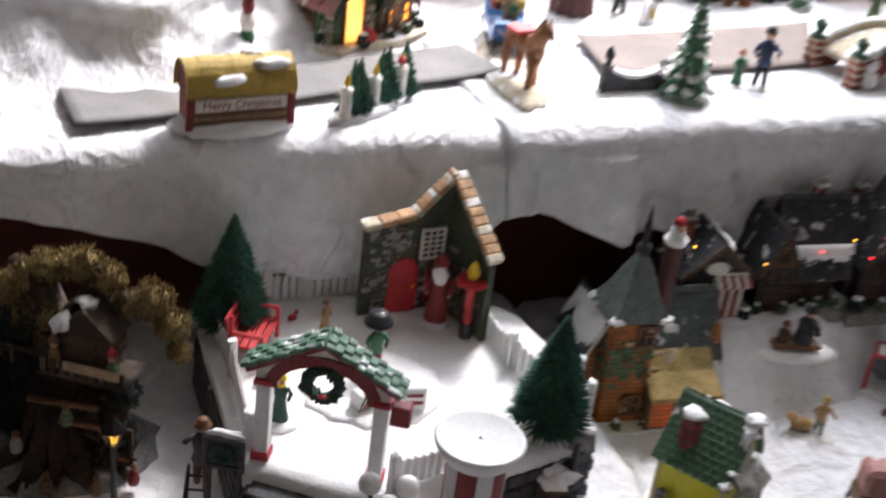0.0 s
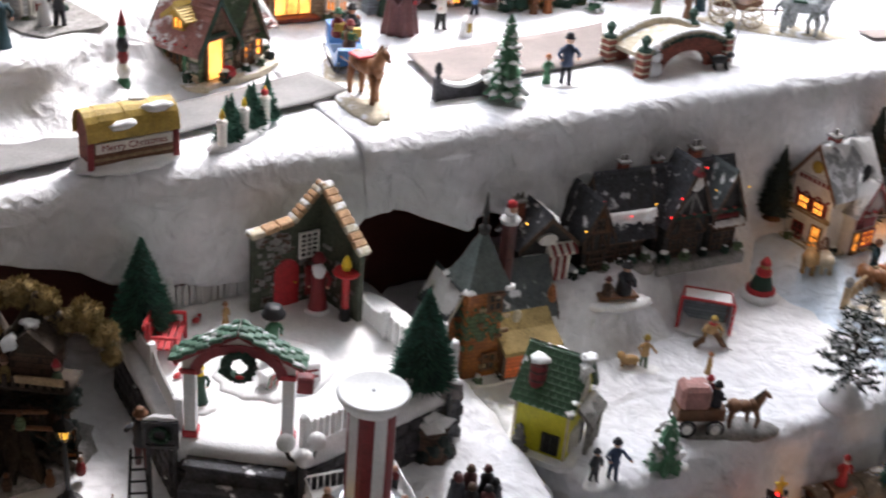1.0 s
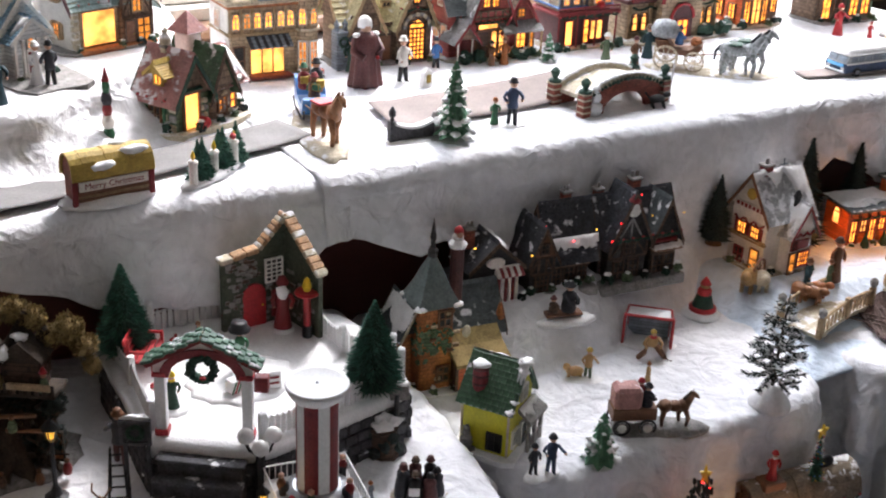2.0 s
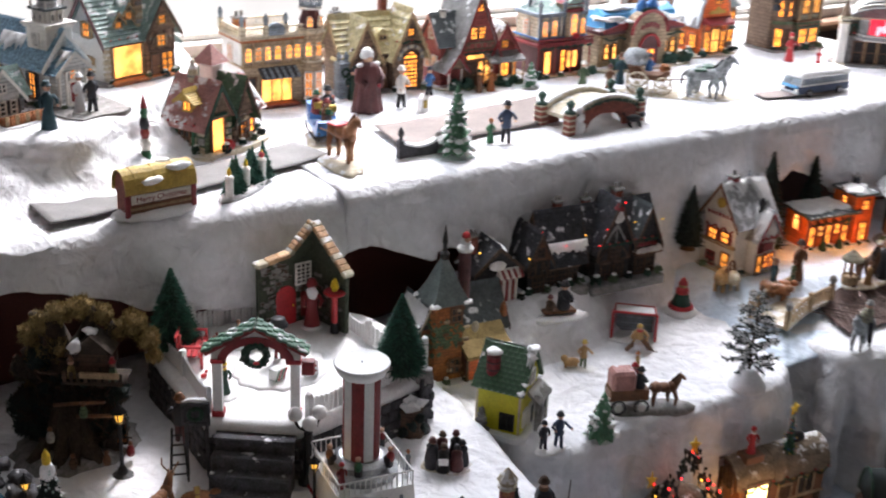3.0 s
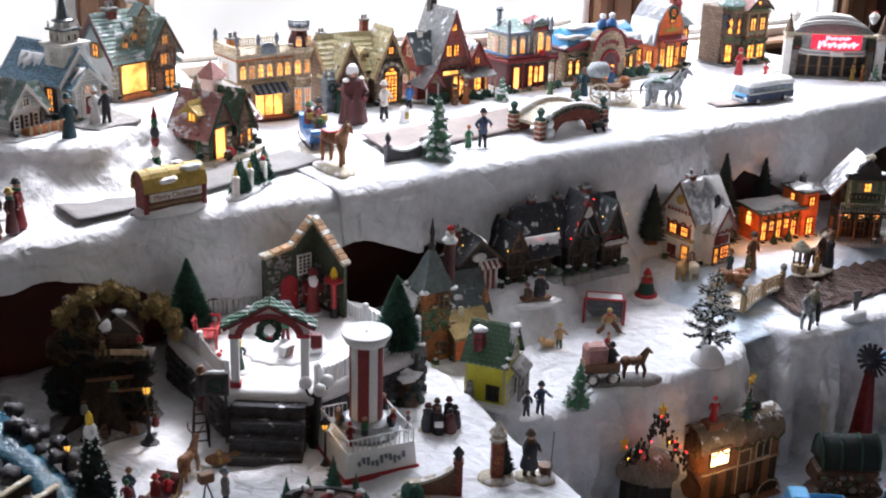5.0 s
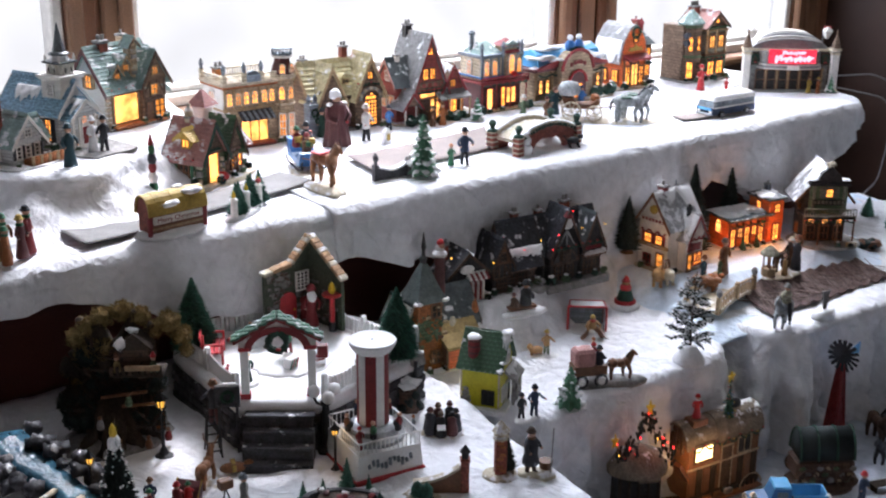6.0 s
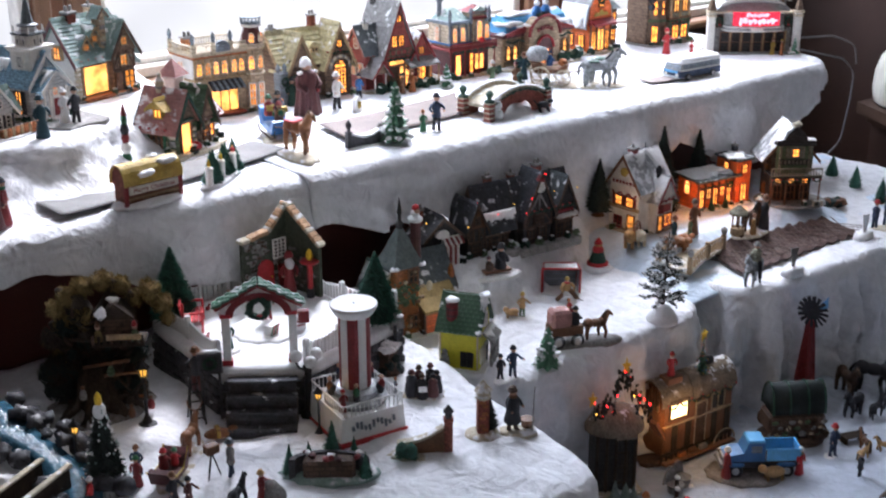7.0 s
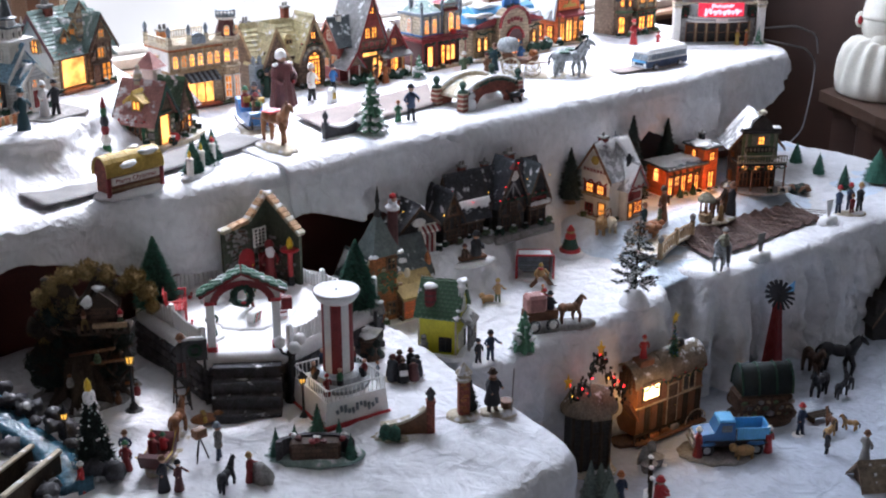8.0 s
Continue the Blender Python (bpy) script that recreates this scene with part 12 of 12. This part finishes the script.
t = empty("covered_cart", place(1.346, 0.856, LZ, -34, 1.1), "dark green covered cart on a mossy base", "toy cart")
mound(t, 0.092, 0.062, 0.010, BROWNWALL)
s = Sh()
s.box((0, 0, 0.028), (0.074, 0.038, 0.026), 0.003)
s.part("bed", BROWNWALL, t, "mossy brown bed")
for k in range(22):
    s = Sh()
    s.lump((-0.036 + 0.0035 * k, -0.0195 + 0.001 * (k % 2), 0.016 + 0.008 * (k % 3)), random.uniform(0.003, 0.0055), (1.2, 0.5, 0.9), 0.5, 1)
    s.part("stone", (STONE, BROWNWALL, GREENWALL, TAN)[k % 4], t, smooth=True)
n = 10
s = Sh()
s.prism([(0.021 * math.cos(math.pi * i / n), 0.044 + 0.036 * math.sin(math.pi * i / n)) for i in range(n + 1)], "x", -0.034, 0.034)
s.part("canvas", TEALBLACK, t, "dark teal canvas cover", smooth=True)
for xx in (-0.034, -0.012, 0.012, 0.034):
    s = Sh()
    s.tube([(xx, 0.0215 * math.cos(math.pi * i / n), 0.044 + 0.0368 * math.sin(math.pi * i / n)) for i in range(n + 1)], 0.0014, 6)
    s.part("hoop", DGREEN, t)
for xx in (-0.024, 0.024):
    for sy in (-1, 1):
        wheel(t, xx, sy * 0.024, 0.020, 0.013, BROWNWALL, 8)
for k, (x, y, hh, c, q, lab) in enumerate(((1.343, 0.786, 0.050, NAVY, RED, "navy figurine with red cap at the lowest step"), (1.317, 0.728, 0.042, CHARCOAL, TANFIG, "dark child figurine on the lowest step"), (1.340, 0.684, 0.050, STONE, BROWN, "grey-coated figurine with basket on the lowest step"))):
    figure("villager", x, y, LZ + 0.002, hh, 40 * k, c, q, lab, skirt=k == 2)
    tt = empty("snow_plinth", place(x, y, LZ - 0.001), "small snowy base under a figurine", "plinth")
    mound(tt, 0.026, 0.022, 0.004)
for k, (x, y, sc, c) in enumerate(((1.362, 0.752, 0.030, TANFIG), (1.388, 0.765, 0.034, BROWN), (1.405, 0.745, 0.028, TANFIG), (1.470, 0.835, 0.050, CHARCOAL), (1.520, 0.880, 0.062, BROWNWALL), (1.560, 0.860, 0.072, BLACK), (1.492, 0.812, 0.036, CHARCOAL), (1.530, 0.822, 0.030, CHARCOAL))):
    s = Sh()
    horse_mesh(s, 0, 1, Matrix.Diagonal((sc, sc, sc, 1)))
    s.thing("farm_animal", [c, BLACK], place(x, y, LZ, 60 * k), "tan goat figurine in the snow" if sc < 0.035 else "dark cow or horse figurine in the snow", "animal figurine", "farm animals")
t = empty("bench", place(1.398, 0.790, LZ, -20), "small dark bench on the lowest step", "bench")
for yy in (-0.006, 0.0, 0.006):
    s = Sh()
    s.box((0, yy, 0.014), (0.036, 0.005, 0.002), 0.0004)
    s.part("seat_slat", BARK, t)
for sx in (-1, 1):
    s = Sh()
    s.box((sx * 0.014, 0, 0.007), (0.003, 0.014, 0.013), 0.0004)
    s.part("leg", BARK, t)
h = house("black_barn", 1.775, 0.880, LZ, -30, "near-black barn with shed roof on the lowest step", "low step houses")
body(h, -0.060, 0.050, -0.030, 0.030, 0.0, 0.070, DARKWALL)
gable(h, -0.020, 0.052, -0.032, 0.032, 0.070, 0.046, "y", DARKWALL, DARKWALL, 0.008, 7)
gable(h, -0.062, -0.018, -0.032, 0.032, 0.040, 0.034, "y", DARKWALL, DARKWALL, 0.006, 6)
door(h, 0.014, -0.0302, 0.0, 0.026, 0.040, 0, BARK, BARK)

t = empty("wicker_seat", place(1.112, 0.862, LZ, 0), "pale twig chair pair in the snow", "chair")
for k, (x, y) in enumerate(((-0.010, 0), (0.012, 0.006))):
    s = Sh()
    s.lathe([(0.009, 0), (0.011, 0.012), (0.012, 0.014)], (x, y, 0.002), 10)
    s.part("seat", STONE, t)
    s = Sh()
    s.prism([(x + 0.012 * math.cos(math.pi * i / 8), 0.014 + 0.022 * math.sin(math.pi * i / 8)) for i in range(9)], "y", y + 0.009, y + 0.011)
    s.part("backrest", STONE, t)
mound(t, 0.050, 0.036, 0.003)
t = empty("rail_group", place(1.062, 0.822, LZ, 40), "red-coated figures by a snowy rail fence", "figurine group")
mound(t, 0.060, 0.026, 0.004)
for k in range(2):
    s = Sh()
    s.tube([(-0.026, 0.004, 0.014 + 0.014 * k), (0.028, 0.004, 0.018 + 0.014 * k)], 0.0022, 7)
    s.part("rail", BARK, t)
for k in range(3):
    s = Sh()
    s.tube([(-0.026 + 0.027 * k, 0.004, 0), (-0.026 + 0.027 * k, 0.004, 0.040)], 0.0024, 7)
    s.lump((-0.026 + 0.027 * k, 0.004, 0.042), 0.004, (1, 1, 0.7), 0.3, 1, m=1)
    s.part("post", [BARK, SNOWP], t)
sit(t, -0.020, -0.008, 0.006, 0.036, RED, RED, 0)
sit(t, -0.004, -0.008, 0.004, 0.030, BROWNWALL, BLACK, 0)
for x, y, hh in ((0.985, 0.862, 0.066), (1.003, 0.848, 0.058), (0.992, 0.832, 0.052), (1.012, 0.868, 0.050)):
    brush_tree(x, y, LZ, hh, 0.015, PINE, "frosted grey-green fir in a dark clump", 22, 26, group="frosted firs")
figure("villager", 1.012, 0.890 - 0.055, LZ, 0.001 + 0.05, 0, NAVY, ORANGE, "navy figurine with orange cap by the stall")
h = house("brown_cabin", 1.305, 0.640, LZ - 0.012, -35, "brown snowy-roofed cabin at the front of the step", "low step houses", k=0.72)
body(h, -0.040, 0.040, -0.026, 0.026, 0.0, 0.034, BROWNWALL)
gable(h, -0.042, 0.042, -0.028, 0.028, 0.034, 0.034, "x", BROWNWALL, DRIFTWOOD, 0.008, 7)
chimney(h, 0.022, 0.0, 0.060, 0.010, 0.020, BARK, 1)

# ---- beyond the shelf: stand with the ceramic jar, cables ----
t = empty("corner_stand", place(0, 0, 0), "brown wooden corner stand with a moulded top", "stand")
TOP = [(2.346, 1.412), (2.300, 1.325), (2.262, 1.262), (2.225, 1.205), (2.200, 1.140), (2.195, 1.00), (2.595, 1.00), (2.595, 1.412)]
s = Sh()
s.prism(TOP, "z", 0.772, 0.796)
s.part("top", STANDW, t, "brown moulded top board")
s = Sh()
s.prism([(x + (0.018 if x < 2.5 else 0), y - (0.014 if y > 1.3 else -0.014)) for x, y in TOP], "z", 0.752, 0.772)
s.part("moulding", STANDW, t)
s = Sh()
s.prism([(x + (0.032 if x < 2.5 else 0), y - (0.02 if y > 1.3 else -0.02)) for x, y in TOP], "z", 0.0, 0.752)
s.part("carcass", DWOOD, t)
s = Sh()
n = 96
rings = []
for rr, zz, fl in ((0.098, 0.0, 0.0), (0.104, 0.006, 0.01), (0.106, 0.030, 0.03), (0.101, 0.062, 0.06), (0.090, 0.090, 0.09), (0.076, 0.108, 0.07), (0.058, 0.112, 0.02), (0.052, 0.118, 0.0)):
    rings.append([s.bm.verts.new((rr * (1 + fl * math.sin(16 * 2 * math.pi * i / n)) * math.cos(2 * math.pi * i / n), rr * (1 + fl * math.sin(16 * 2 * math.pi * i / n)) * math.sin(2 * math.pi * i / n), zz + 0.03 * fl * math.sin(16 * 2 * math.pi * i / n) + 0.010 * (zz / 0.11) * abs(math.cos(2 * math.pi * i / n)))) for i in range(n)])
for A, B in zip(rings, rings[1:]):
    for i in range(n):
        s.bm.faces.new((A[i], A[(i + 1) % n], B[(i + 1) % n], B[i]))
s.bm.faces.new(rings[0][::-1])
s.bm.faces.new(rings[-1])
s.ball((0, 0, 0.154), 0.064, (1, 1, 0.95), 4, m=0)
s.ball((0, -0.030, 0.126), 0.042, (1.1, 0.8, 0.75), 3, m=0)
s.lathe([(0.0645, 0.164), (0.0665, 0.168), (0.0640, 0.174), (0.0600, 0.196), (0.050, 0.222), (0.034, 0.244), (0.014, 0.258), (0.003, 0.261)], seg=40, m=0)
s.ball((0, -0.066, 0.140), 0.0165, (1.25, 0.9, 0.95), 3, m=1)
for sx in (-1, 1):
    s.ball((sx * 0.066, 0.004, 0.160), 0.016, (0.7, 0.6, 1.1), 3, m=0)
    s.ball((sx * 0.068, -0.006, 0.159), 0.009, (0.6, 0.5, 1.1), 2, m=1)
s.ball((0.0, -0.105, 0.028), 0.015, (1, 0.5, 0.8), 2, m=1)
s.thing("ceramic_jar", [CERAM, RED], place(2.424, 1.302, 0.797, -50), "large cream ceramic jar with pleated collar and red knobs", "ceramic jar")
t = empty("lamp_cord", place(0, 0, 0), "loose grey lamp cords hanging behind the shelf end", "cable")
for run in (((2.03, 1.46, 0.962), (2.12, 1.48, 0.955), (2.247, 1.50, 0.935), (2.364, 1.50, 0.926), (2.457, 1.50, 0.895), (2.469, 1.50, 0.850)),
            ((2.03, 1.44, 0.955), (2.14, 1.47, 0.930), (2.251, 1.50, 0.908), (2.418, 1.50, 0.868), (2.465, 1.50, 0.831), (2.459, 1.50, 0.762), (2.438, 1.50, 0.673), (2.373, 1.50, 0.644))):
    s = Sh()
    s.tube([tuple(p) for p in smooth_line(list(run), 0.012, 3)], 0.0021, 7)
    s.part("cord", CORD, t)
